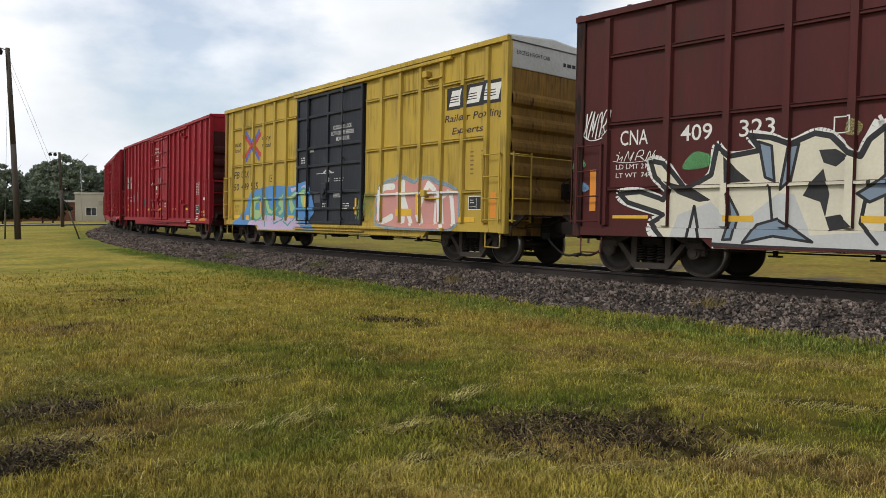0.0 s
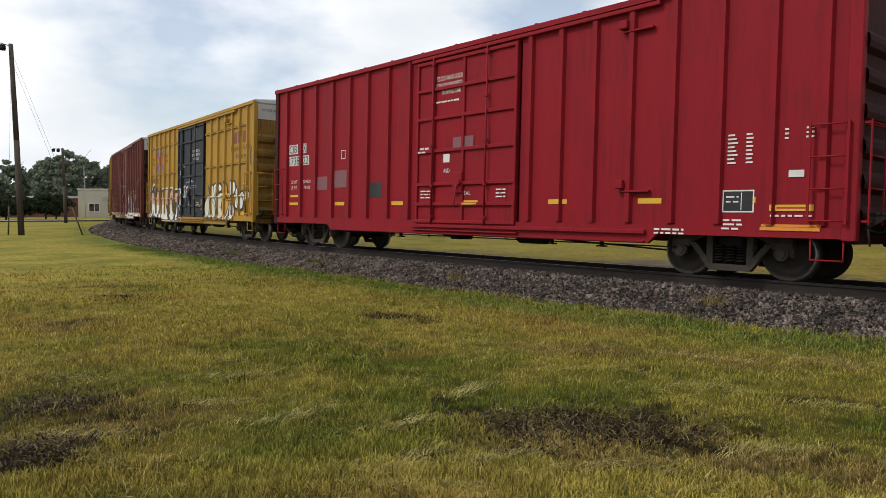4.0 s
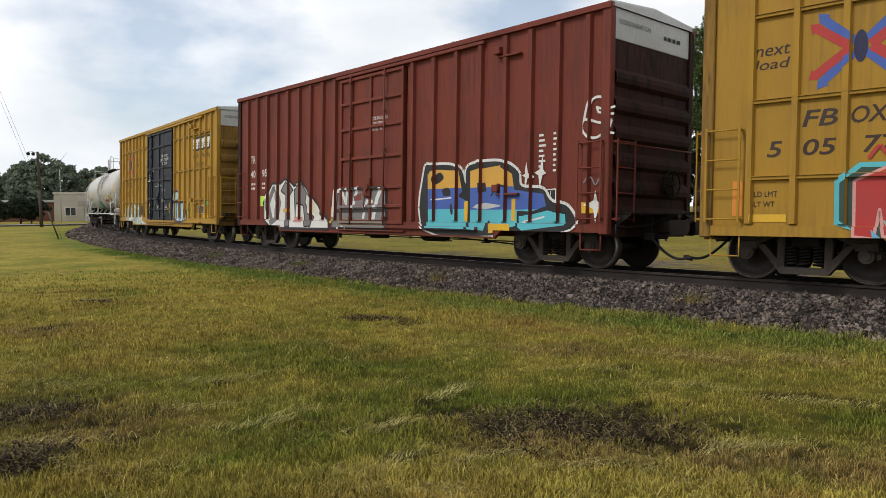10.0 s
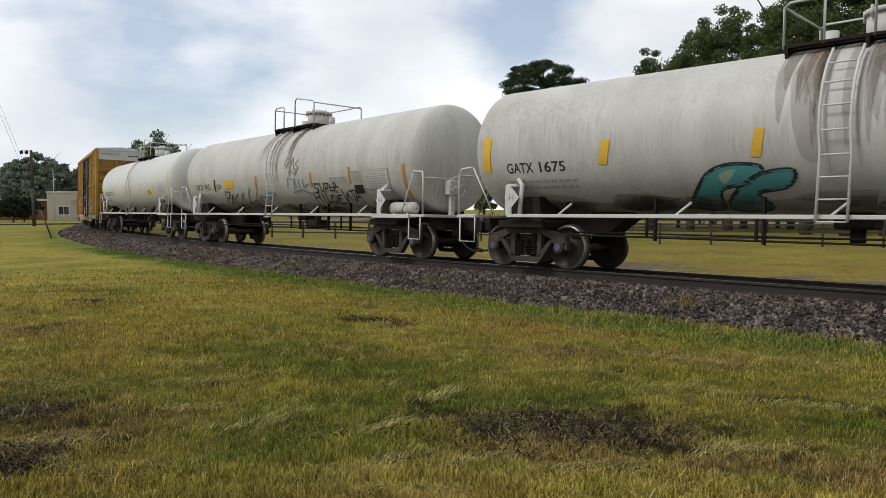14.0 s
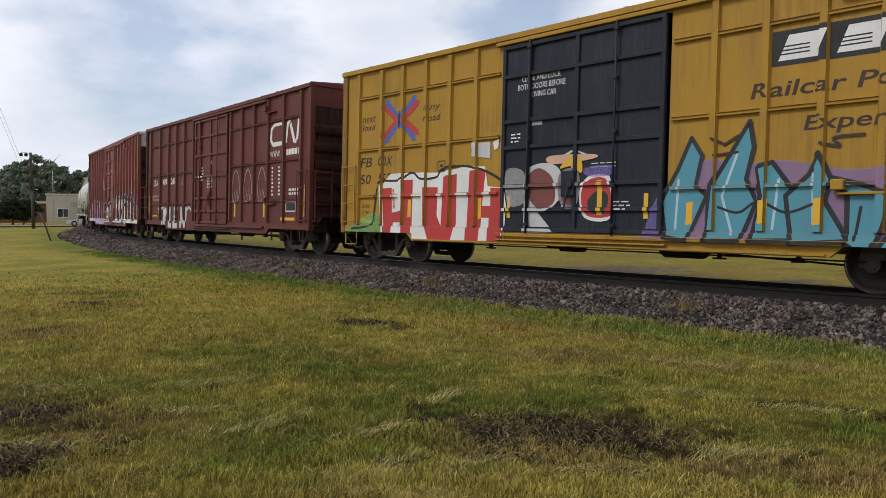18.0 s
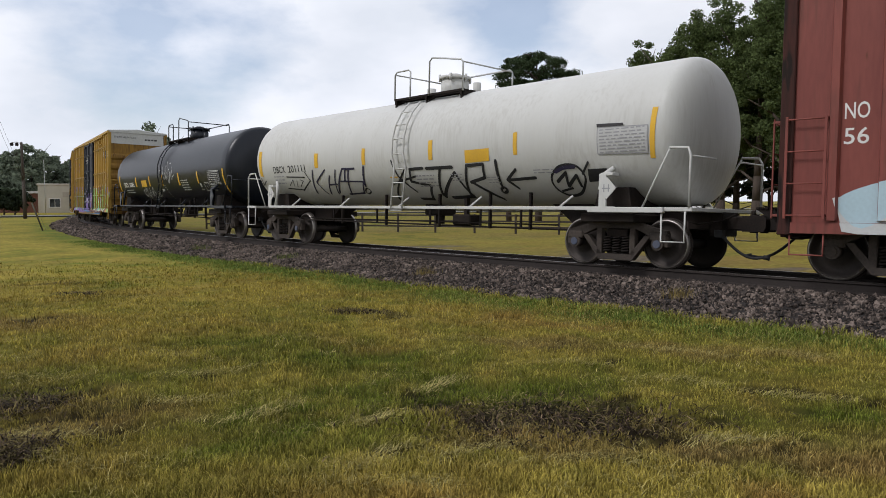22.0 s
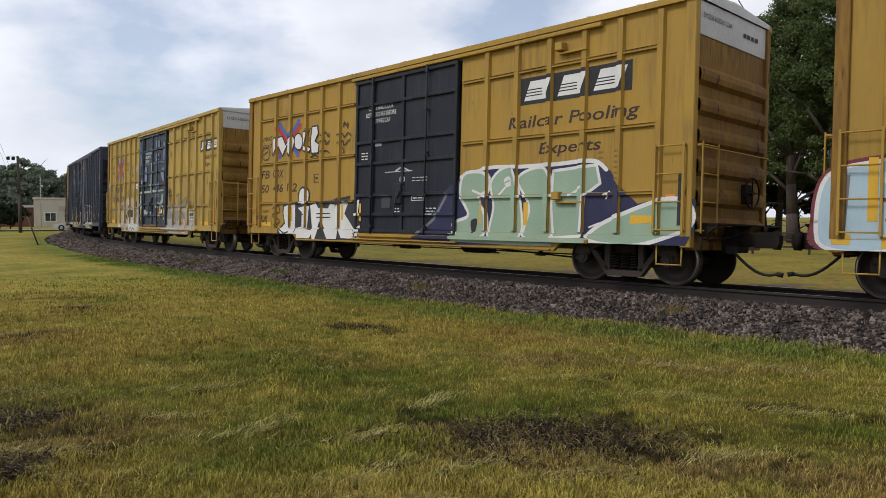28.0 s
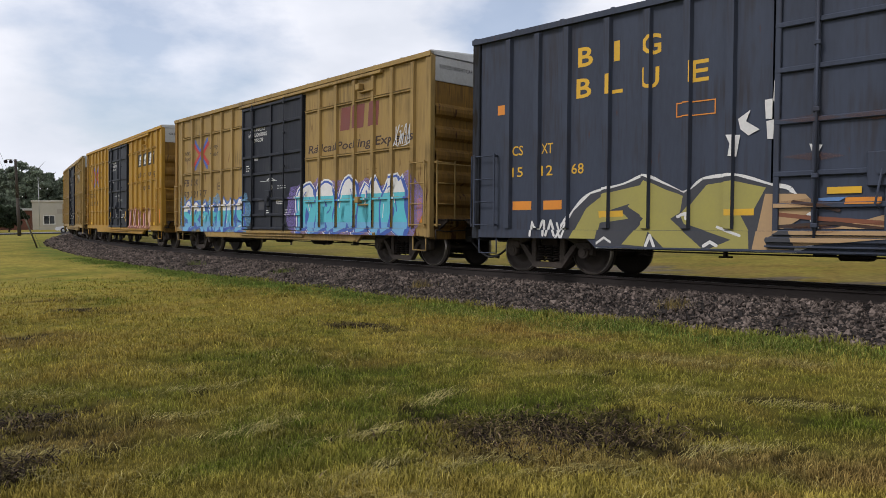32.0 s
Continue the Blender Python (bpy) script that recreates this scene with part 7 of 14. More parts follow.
def woods():
    spec = [  # azimuth, distance, height, spread, kind
        (9.6, 62, 13.9, 3.4, "pine"), (7.4, 66, 11.4, 2.0, "pine"), (15.0, 69, 13.4, 2.3, "light"), (17.6, 66, 15.8, 3.3, "oak"), (20.4, 63, 16.8, 3.7, "oak"),
        (22.9, 61, 18.2, 3.9, "oak"), (25.2, 59, 17.3, 3.2, "oak"), (28.0, 56, 19.4, 4.0, "oak"), (30.6, 54, 20.5, 4.6, "oak"), (33.0, 55, 18.8, 4.2, "oak"),
        (35.5, 54, 19.5, 4.4, "pine"), (24.0, 72, 15.5, 4.2, "oak"), (27.0, 70, 15.0, 4.4, "oak"), (31.5, 68, 16.0, 4.6, "oak"), (38.0, 56, 18.0, 4.4, "oak")]
    for i, (az_, d, h, s, k) in enumerate(spec):
        x, y = far_spot(az_, d)
        tree(x, y, h, s, k, 40 + i, "tall pine with a flat dark crown" if k == "pine" else "tall leafy roadside tree in dark green", 0.5 if k == "pine" else 0.18,
             190 if k != "pine" else 120, 240, 0.085 if k != "pine" else 0.10)
    # undergrowth beneath the right-hand trees
    for i in range(13):
        x, y = far_spot(13 + 2.2 * i, 74 + 3 * (i % 3))
        tree(x, y, 6.5 + (i * 7 % 4), 3.4, "hedge", 90 + i, "low dark shrub under the trees", 0.1, 40, 90, 0.22)
    rnd = random.Random(12)
    far = [(-35, 182, 15), (-33.4, 175, 14), (-32.0, 180, 13.2), (-30.6, 172, 14.2), (-29.4, 178, 13.0), (-28.2, 168, 15.6), (-27.0, 165, 16.2), (-25.8, 170, 14.6),
           (-24.6, 176, 13.4), (-23.4, 172, 14.6), (-22.0, 165, 13.8), (-20.8, 135, 15.2), (-19.6, 128, 17.6), (-18.4, 132, 16.4), (-17.0, 150, 14.5), (-15, 170, 13),
           (-12.5, 175, 12), (-10, 175, 12.5), (-7, 170, 12), (-4, 165, 12), (-1, 150, 12), (2, 130, 11.5), (5, 115, 11), (11.5, 95, 12.5), (13.5, 92, 12)]
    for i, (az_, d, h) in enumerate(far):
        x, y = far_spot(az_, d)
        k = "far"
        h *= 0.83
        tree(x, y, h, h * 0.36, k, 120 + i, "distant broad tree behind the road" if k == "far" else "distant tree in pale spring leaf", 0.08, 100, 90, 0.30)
    for i, (az_, d, h, s) in enumerate([(-33.5, 128, 3.9, 3.2), (-32.2, 128, 4.0, 3.2), (-31.0, 127, 3.9, 3.0), (-30.0, 128, 3.6, 2.8), (-28.6, 130, 4.2, 3.0), (-28.0, 131, 3.9, 2.4)]):
        x, y = far_spot(az_, d)
        tree(x, y, h, s, "hedge", 170 + i, "dense dark clipped shrub by the road", 0.05, 60, 90, 0.26)


# ---- poles, fence, building and vehicles ----
def poles():
    wood = material("weathered_pole_wood", (0.045, 0.036, 0.03), (0.09, 0.075, 0.062), 0.8, 0.9, scale=9, stretch=(5, 5, 0.4), bump=0.01)
    wire = material("guy_wire_steel", (0.22, 0.22, 0.22), rough=0.5, metal=0.6, bump=0)
    guard = material("guy_guard", (0.10, 0.09, 0.06), rough=0.7, bump=0)
    for (x, y), h, lean, guyed in (((-27.48, 47.34), 12.2, 0.22, True), ((-44.51, 85.75), 8.7, 0.10, False)):
        thing = tagged(new("utility_pole"), "dark wooden utility pole with a floodlight on its arm", "utility pole", "poles on the lawn")
        thing.location = (x, y, 0)
        a = math.atan2(x, y)
        side = Vector((-math.cos(a), math.sin(a), 0))
        b = Mesher().cyl((0, 0, -0.2), side * lean * 0.4 + Vector((0, 0, h * 0.5)), 0.20, 12, 0, 0.17)
        b.cyl(side * lean * 0.4 + Vector((0, 0, h * 0.5)), side * lean + Vector((0, 0, h)), 0.17, 12, 0, 0.135)
        part("pole", b.mesh("pole", wood), thing)
        t = side * lean + Vector((0, 0, h))
        arm = Mesher().tube([t + Vector((0, 0, -0.15)), t + side * 0.5 + Vector((0, 0, 0.0)), t + side * 0.95 + Vector((0, 0, -0.05))], 0.035, 7)
        part("lamp_arm", arm.mesh("lamp_arm", PAINT["galv"]), thing)
        for q in (0.45, 0.95):
            p = t + side * q + Vector((0, 0, -0.20))
            lamp = Mesher().cyl(p + Vector((0, 0, 0.12)), p + Vector((0, 0, -0.02)), 0.12, 12, 0, 0.20)
            lamp.cyl(p + Vector((0, 0, -0.02)), p + Vector((0, 0, -0.24)), 0.20, 12, 0, 0.16)
            part("floodlight", lamp.mesh("floodlight", IRON), thing)
        if guyed:
            for anchor, z in (((-23.77, 47.85), 0.75), ((-23.60, 47.95), 0.15), ((-28.9, 48.3), 0.2)):
                end = Vector((anchor[0] - x, anchor[1] - y, 0))
                part("guy_wire", Mesher().cyl(t + Vector((0, 0, -0.25 - z)), end, 0.008, 5).mesh("guy_wire", wire), thing)
                d = (t - end).normalized()
                if z != 0.15:
                    part("guy_guard", Mesher().cyl(end, end + d * 1.9, 0.05, 8).mesh("guy_guard", guard), thing)
    p = tagged(new("thin_pole"), "thin grey flagpole before the building", "pole")
    x, y = far_spot(-26.2, 140)
    p.location = (x, y, 0)
    part("mast", Mesher().cyl((0, 0, 0), (0, 0, 9.0), 0.06, 8, 0, 0.04).mesh("mast", PAINT["galv"]), p)


def fence():
    wood = material("dark_fence_wood", (0.035, 0.028, 0.024), (0.07, 0.058, 0.05), 0.8, 0.9, scale=8, stretch=(1, 4, 4), bump=0.006)
    thing = tagged(new("rail_fence"), "low dark wooden rail fence across the grass", "fence")
    post = Mesher().cbox(-0.05, 0.05, -0.05, 0.05, 0, 1.08, 0.01).mesh("fence_post", wood)
    rail = Mesher().cbox(0, 2.44, -0.02, 0.02, -0.045, 0.045, 0.008).mesh("fence_rail", wood)
    x0, y0 = -14.0, 50.0
    a = radians(-27)
    for i in range(24):
        x, y = x0 + 2.44 * i * math.cos(a), y0 + 2.44 * i * math.sin(a)
        part("fence_post", post, thing, at=pose(x, y, 0, 0, 0, -27))
        for z in (0.36, 0.68, 1.0):
            part("fence_rail", rail, thing, at=pose(x, y + 0.06, z, 0, 0, -27))


def building():
    wall = material("cream_stucco", (0.52, 0.49, 0.42), (0.40, 0.37, 0.31), 0.7, 0.9, scale=4, bump=0.004)
    brick = material("dull_brick", (0.20, 0.09, 0.065), (0.12, 0.06, 0.05), 0.7, 0.9, scale=10)
    glass = material("dark_window_glass", (0.03, 0.035, 0.04), rough=0.08, bump=0, spec=0.6)
    white = flat_paint("white_trim", (0.70, 0.69, 0.66))
    roof = material("pale_metal_roof", (0.55, 0.56, 0.56), (0.38, 0.38, 0.38), 0.7, 0.5, scale=2)
    x, y = far_spot(-24.3, 152)
    at = Matrix.Translation((x, y, 0)) @ Matrix.Rotation(radians(22), 4, "Z")
    h = tagged(new("shop_building"), "small flat-roofed cream stucco building with a white-framed window", "building")
    h.matrix_world = at
    b = Mesher()
    # front wall in pieces round the window and the door
    for q in ((-6.2, -4.4, 0, 5.0), (-2.6, -1.2, 0, 5.0), (0.2, 6.5, 0, 5.0), (-4.4, -2.6, 0, 1.0), (-4.4, -2.6, 2.6, 5.0), (-1.2, 0.2, 2.5, 5.0)):
        b.box(q[0], q[1], 0, 0.3, q[2], q[3])
    b.box(-6.2, -5.9, 0.3, 9, 0, 5.0).box(6.2, 6.5, 0.3, 9, 0, 5.0).box(-6.2, 6.5, 8.7, 9, 0, 5.0)
    part("wall", b.mesh("wall", wall), h)
    part("parapet", Mesher().cbox(-6.35, 6.65, -0.12, 9.1, 5.0, 5.35, 0.04).mesh("parapet", wall), h)
    part("flat_roof", Mesher().box(-6.0, 6.3, 0.2, 8.8, 4.7, 4.85).mesh("flat_roof", roof), h)
    w = part("window", Mesher().box(-4.3, -2.7, 0.14, 0.17, 1.1, 2.5).mesh("window", glass), h)
    part("frame", Mesher().cbox(-4.5, -2.5, -0.05, 0.12, 0.92, 1.08, 0.01).cbox(-4.5, -2.5, -0.05, 0.12, 2.52, 2.68, 0.01).cbox(-4.5, -4.34, -0.05, 0.12, 1.08, 2.52, 0.01).cbox(
        -2.66, -2.5, -0.05, 0.12, 1.08, 2.52, 0.01).cbox(-3.55, -3.45, 0.0, 0.12, 1.08, 2.52, 0.01).mesh("frame", white), w, "white window frame")
    d = part("door", Mesher().cbox(-1.15, 0.15, 0.10, 0.16, 0, 2.45, 0.01).mesh("door", white), h, "white door")
    part("sign", Mesher().cbox(-2.2, 0.9, -0.10, -0.02, 2.9, 3.8, 0.02).mesh("sign", flat_paint("sign_board", (0.42, 0.38, 0.32))), h, "worn painted sign board")
    x, y = far_spot(-29.2, 158)
    s = tagged(new("long_shed"), "low brick shed with a pale metal roof", "building")
    s.matrix_world = Matrix.Translation((x, y, 0)) @ Matrix.Rotation(radians(24), 4, "Z")
    part("wall", Mesher().box(-22, 9, 0, 8, 0, 3.6).mesh("wall", brick), s)
    part("roof", Mesher().prism([(-22.5, 3.6), (9.5, 3.6), (9.5, 4.0), (-22.5, 4.0)], -0.6, 8.6).mesh("roof", roof), s)


def pickup(name, label, x, y, turn, z=0.0, sedan=False):
    """A white pickup truck, or a low saloon car: x forward."""
    body = flat_paint("white_car_paint", (0.72, 0.72, 0.71), 0.2)
    glass = material("car_glass", (0.02, 0.022, 0.025), rough=0.08, bump=0, spec=0.6)
    thing = tagged(new(name), label, "car" if sedan else "pickup truck")
    thing.matrix_basis = pose(x, y, z, 0, 0, turn)
    if sedan:
        part("body", Mesher().prism([(-2.35, 0.35), (2.3, 0.32), (2.4, 0.5), (2.32, 0.74), (1.2, 0.90), (-1.5, 0.94), (-2.3, 0.92), (-2.4, 0.6)], -0.89, 0.89).mesh("body", body), thing)
        part("cab", Mesher().prism([(-1.75, 0.92), (1.2, 0.89), (0.45, 1.36), (0.1, 1.43), (-0.8, 1.42), (-1.2, 1.32)], -0.74, 0.74).mesh("cab", body), thing)
        for sgn in (-1, 1):
            part("side_window", Mesher().prism([(-1.3, 0.97), (0.9, 0.95), (0.35, 1.32), (-0.95, 1.34)], sgn * 0.745 - 0.006, sgn * 0.745 + 0.006).mesh("side_window", glass), thing)
    else:
        b = Mesher().prism([(-2.7, 0.45), (2.55, 0.42), (2.65, 0.6), (2.62, 0.98), (1.15, 1.08), (-0.75, 1.10), (-0.75, 1.05), (-2.7, 1.05)], -0.92, 0.92)
        part("body", b.mesh("body", body), thing)
        part("cab", Mesher().prism([(-0.75, 1.08), (1.15, 1.06), (0.45, 1.72), (0.2, 1.78), (-0.55, 1.78), (-0.72, 1.7)], -0.80, 0.80).mesh("cab", body), thing)
        for sgn in (-1, 1):
            part("side_window", Mesher().prism([(-0.6, 1.14), (0.86, 1.14), (0.33, 1.66), (-0.55, 1.68)], sgn * 0.805 - 0.006, sgn * 0.805 + 0.006).mesh("side_window", glass), thing)
        part("windscreen", Mesher().add([(1.10, -0.72, 1.12), (1.10, 0.72, 1.12), (0.50, 0.68, 1.70), (0.50, -0.68, 1.70), (1.14, -0.72, 1.12), (1.14, 0.72, 1.12), (0.54, 0.68, 1.71), (0.54, -0.68, 1.71)],
                                        [(0, 1, 2, 3), (7, 6, 5, 4), (0, 4, 5, 1), (2, 6, 7, 3)]).mesh("windscreen", glass), thing)
    for wx in (-1.4, 1.4) if sedan else (-1.65, 1.65):
        for wy in (-0.86, 0.86):
            part("wheel", cached("car_wheel", lambda: Mesher().cyl((0, -0.11, 0), (0, 0.11, 0), 0.37, 20).cyl((0, -0.12, 0), (0, 0.12, 0), 0.2, 14, 1).mesh("wheel", [RUBBER, PAINT["galv"]])),
                 thing, at=pose(wx, wy, 0.33 if sedan else 0.37))
    return thing


# ---- the place ----
ground()
railway()
ROAD = road()
lawn()
woods()
poles()
fence()
building()
x, y = far_spot(21.6, 88)
pickup("pickup_truck", "white pickup truck parked beneath the trees", x, y, 20)
x, y = far_spot(31.3, 82)
pickup("pickup_truck", "white pickup truck parked beneath the trees", x, y, 160)
ROAD_CAR = pickup("car", "white saloon car driving on the road", 0, 0, 0, sedan=True)

# ---- the train: front car first ----
TRAIN = []      # thing, middle's place behind the train's zero, half the truck centres


def enter(thing, offset, half):
    TRAIN.append((thing, offset, half))


def sprayed_part(thing, kind, label, *pieces):
    lift = 0.012
    for p in pieces:
        mk = Marks(lift)
        p(mk)
        lift = mk.lift
        mark_part("graffiti", mk, thing, kind, label)


def codes(mk, kind, lines, u, ink="white", h=0.24):
    """Code and number lines: (words, z) with words at places u."""
    for words, z in lines:
        for w, a in zip(words, u):
            mk.text(w, a, z, h, ink, 0.165 * len(w) * h / 0.24, 0.0, 0.006)


# what is sprayed on each car, rear half and front half: letter by letter, in (along, up)
def painted_a_rear(m):
    curl(m, "white", 0.16, [(-6.07, 2.11), (-5.77, 2.04), (-5.36, 1.57), (-4.91, 1.81), (-4.82, 2.30), (-4.59, 2.11), (-4.08, 2.18), (-4.26, 2.43), (-3.92, 2.37), (-3.62, 2.25), (-3.26, 2.39), (-3.02, 2.33), (-2.78, 2.07), (-2.61, 2.00), (-2.50, 2.24), (-2.29, 2.43), (-2.23, 0.61), (-4.16, 0.62), (-5.73, 0.65), (-6.03, 0.98), (-5.75, 1.13), (-6.52, 1.36), (-6.70, 1.52), (-6.26, 1.55), (-5.75, 1.39), (-5.68, 1.58), (-5.97, 1.81)], True)
    fill(m, "cream", [(-6.07, 2.11), (-5.77, 2.04), (-5.36, 1.57), (-4.91, 1.81), (-4.82, 2.30), (-4.59, 2.11), (-4.08, 2.18), (-4.26, 2.43), (-3.92, 2.37), (-3.62, 2.25), (-3.26, 2.39), (-3.02, 2.33), (-2.78, 2.07), (-2.61, 2.00), (-2.50, 2.24), (-2.27, 2.43), (-2.21, 0.61), (-4.16, 0.62), (-5.73, 0.65), (-6.03, 0.98), (-5.75, 1.13), (-6.52, 1.36), (-6.70, 1.52), (-6.26, 1.55), (-5.75, 1.39), (-5.68, 1.58), (-5.97, 1.81)], "black", 0.09)
    fill(m, "pale", [(-5.65, 0.69), (-5.51, 1.13), (-4.90, 1.35), (-4.67, 1.13), (-4.38, 1.00), (-3.79, 1.47), (-3.54, 1.46), (-3.27, 0.81), (-2.22, 0.90), (-2.21, 0.62), (-4.16, 0.64)])
    fill(m, "black", [(-4.67, 2.11), (-4.48, 1.89), (-4.23, 1.68), (-4.65, 1.66)])
    fill(m, "black", [(-5.77, 1.73), (-5.21, 1.57), (-4.90, 1.38), (-5.12, 1.35), (-5.52, 1.50)])
    fill(m, "slate", [(-4.12, 2.32), (-3.91, 2.24), (-3.85, 1.67), (-4.00, 1.74)], "black", 0.045)
    fill(m, "slate", [(-3.62, 2.22), (-3.49, 2.24), (-3.60, 1.66), (-3.73, 1.53)], "black", 0.045)
    fill(m, "black", [(-3.19, 2.13), (-2.95, 2.13), (-2.77, 2.01), (-2.94, 1.86), (-3.12, 1.93)])
    fill(m, "black", [(-3.41, 1.43), (-3.29, 1.65), (-3.12, 1.84), (-3.02, 1.45), (-3.07, 1.10), (-2.86, 1.14), (-2.68, 0.95), (-3.00, 0.88), (-3.15, 1.33)])
    fill(m, "slate", [(-4.61, 1.48), (-4.42, 1.13), (-4.52, 0.72), (-4.66, 0.71), (-4.55, 1.06)], "black", 0.045)
    fill(m, "slate", [(-4.32, 0.67), (-4.11, 0.97), (-3.78, 1.07), (-3.52, 0.91), (-3.23, 0.71), (-3.83, 0.79)], "black", 0.045)
    dash(m, "black", 0.055, [(-5.32, 0.70), (-5.20, 1.28), (-5.09, 0.70)])
    dash(m, "black", 0.044, [(-3.93, 1.60), (-3.87, 1.07)])
    dash(m, "black", 0.055, [(-2.48, 1.63), (-2.58, 1.01), (-2.34, 0.71)])
    fill(m, "slate", [(-2.64, 1.45), (-2.37, 1.62), (-2.24, 1.74), (-2.23, 1.44), (-2.47, 1.32)], "black", 0.045)
    fill(m, "yellow", [(-4.66, 1.12), (-4.17, 1.11), (-4.16, 1.01), (-4.65, 1.02)])
    fill(m, "yellow", [(-2.58, 1.12), (-2.22, 1.11), (-2.22, 1.01), (-2.57, 1.02)])
    bubble(m, "mist_green", [(-5.44, 1.94), (-5.23, 2.22), (-4.92, 2.13), (-4.99, 1.95)])
    bubble(m, "mist_olive", [(-2.84, 2.38), (-2.74, 2.56), (-2.59, 2.46), (-2.67, 2.31)])
    bubble(m, "mist_sky", [(-7.67, 1.66), (-7.56, 1.78), (-7.38, 1.66), (-7.50, 1.57)])
    bubble(m, "mist_green", [(-7.79, 2.04), (-7.67, 2.28), (-7.47, 2.09)])


def painted_b_rear(m):
    bubble(m, "azure", [(-6.78, 0.83), (-5.86, 1.25), (-5.39, 1.86), (-4.05, 2.06), (-3.33, 2.07), (-2.34, 2.02), (-1.67, 2.10), (-1.18, 2.11), (-0.87, 1.66), (-0.72, 1.20), (-1.01, 0.93), (-0.67, 0.66), (-1.40, 0.59), (-5.19, 0.68), (-6.78, 0.72)])
    fill(m, "lilac", [(-2.38, 1.95), (-1.76, 2.02), (-1.77, 1.75), (-2.25, 1.77)])
    bubble(m, "lilac", [(-1.53, 1.99), (-1.11, 2.04), (-1.14, 1.84), (-1.45, 1.83)])
    fill(m, "lilac", [(-5.72, 0.62), (-5.41, 0.91), (-4.39, 1.01), (-4.02, 1.25), (-3.47, 1.11), (-2.95, 1.02), (-2.46, 1.06), (-1.78, 1.09), (-1.52, 0.78), (-1.40, 0.61), (-4.37, 0.54)], "teal", 0.06)
    fill(m, "leaf", [(-5.31, 1.31), (-5.07, 1.75), (-4.61, 1.77), (-4.65, 1.55), (-4.95, 1.47), (-5.00, 1.31), (-4.50, 1.27), (-4.39, 1.06), (-4.88, 0.89), (-5.30, 1.01)], "teal", 0.075)
    fill(m, "leaf", [(-4.27, 1.67), (-4.08, 1.74), (-3.88, 1.34), (-3.56, 1.23), (-3.30, 1.42), (-3.21, 1.34), (-3.55, 1.09), (-4.01, 1.12), (-4.21, 1.43)], "teal", 0.075)
    fill(m, "leaf", [(-3.30, 1.46), (-2.82, 1.93), (-2.72, 1.89), (-2.84, 1.49), (-2.67, 1.26), (-3.12, 1.04), (-3.29, 1.19), (-3.04, 1.30)], "teal", 0.075)
    fill(m, "leaf", [(-2.52, 1.67), (-2.03, 1.87), (-1.91, 1.76), (-2.21, 1.55), (-2.01, 1.33), (-2.27, 1.08), (-2.43, 1.26)], "teal", 0.075)
    bubble(m, "leaf", [(-1.63, 1.82), (-1.38, 1.93), (-1.21, 1.81), (-1.16, 1.40), (-1.36, 1.28), (-1.56, 1.47)], "teal", 0.075)
    dash(m, "teal", 0.055, [(-4.40, 1.47), (-4.12, 1.11), (-4.18, 0.70)])
    dash(m, "teal", 0.055, [(-3.64, 1.03), (-3.45, 0.80), (-2.86, 0.97)])
    dash(m, "teal", 0.055, [(-2.78, 0.89), (-2.45, 0.75), (-2.00, 1.05)])
    dash(m, "lilac", 0.066, [(-1.85, 1.05), (-1.70, 0.84), (-1.41, 0.68)])
    fill(m, "yellow", [(-5.80, 1.09), (-5.54, 1.08), (-5.54, 0.91), (-5.79, 0.92)])
    fill(m, "yellow", [(-2.50, 1.08), (-2.11, 1.08), (-2.11, 0.99), (-2.50, 0.99)])
    fill(m, "yellow", [(-5.75, 0.69), (-4.69, 0.71), (-4.69, 0.63), (-5.75, 0.60)])
    fill(m, "yellow", [(-1.34, 1.72), (-1.26, 1.72), (-1.24, 1.30), (-1.33, 1.30)])
    fill(m, "yellow", [(-4.65, 1.55), (-4.53, 1.55), (-4.52, 1.14), (-4.64, 1.14)])


def painted_b_front(m):
    bubble(m, "mist_sky", [(2.59, 1.51), (2.97, 2.00), (3.52, 2.11), (3.83, 2.16), (4.34, 2.00), (4.81, 2.11), (5.35, 1.98), (5.78, 1.85), (6.18, 1.61), (6.22, 1.15), (5.98, 0.79), (5.40, 0.72), (2.79, 0.78), (2.58, 1.24)])
    bubble(m, "rose", [(2.67, 1.51), (3.03, 1.88), (3.52, 1.98), (3.84, 2.03), (4.34, 1.89), (4.81, 1.99), (5.27, 1.85), (5.70, 1.77), (6.10, 1.57), (6.13, 1.15), (5.94, 0.86), (5.39, 0.77), (2.84, 0.86), (2.68, 1.24)])
    curl(m, "white", 0.17, [(3.42, 1.85), (2.89, 1.76), (2.85, 0.98), (3.36, 1.06)])
    curl(m, "white", 0.17, [(3.86, 1.94), (3.87, 0.96)])
    curl(m, "white", 0.15, [(3.87, 1.58), (4.23, 0.90)])
    curl(m, "white", 0.16, [(4.93, 1.88), (4.57, 1.32), (4.66, 0.94)])
    curl(m, "white", 0.15, [(4.93, 1.88), (5.24, 1.61), (5.23, 0.95)])
    curl(m, "white", 0.15, [(5.42, 1.55), (5.48, 0.85)])
    curl(m, "white", 0.14, [(5.45, 1.55), (5.79, 1.62), (5.91, 0.92)])
    curl(m, "white", 0.07, [(2.64, 1.61), (3.53, 1.66), (4.54, 1.65), (6.11, 1.64)])
    fill(m, "yellow", [(3.53, 1.27), (4.25, 1.27), (4.25, 1.08), (3.53, 1.08)])
    fill(m, "yellow", [(4.47, 1.65), (4.58, 1.65), (4.60, 1.11), (4.49, 1.11)])


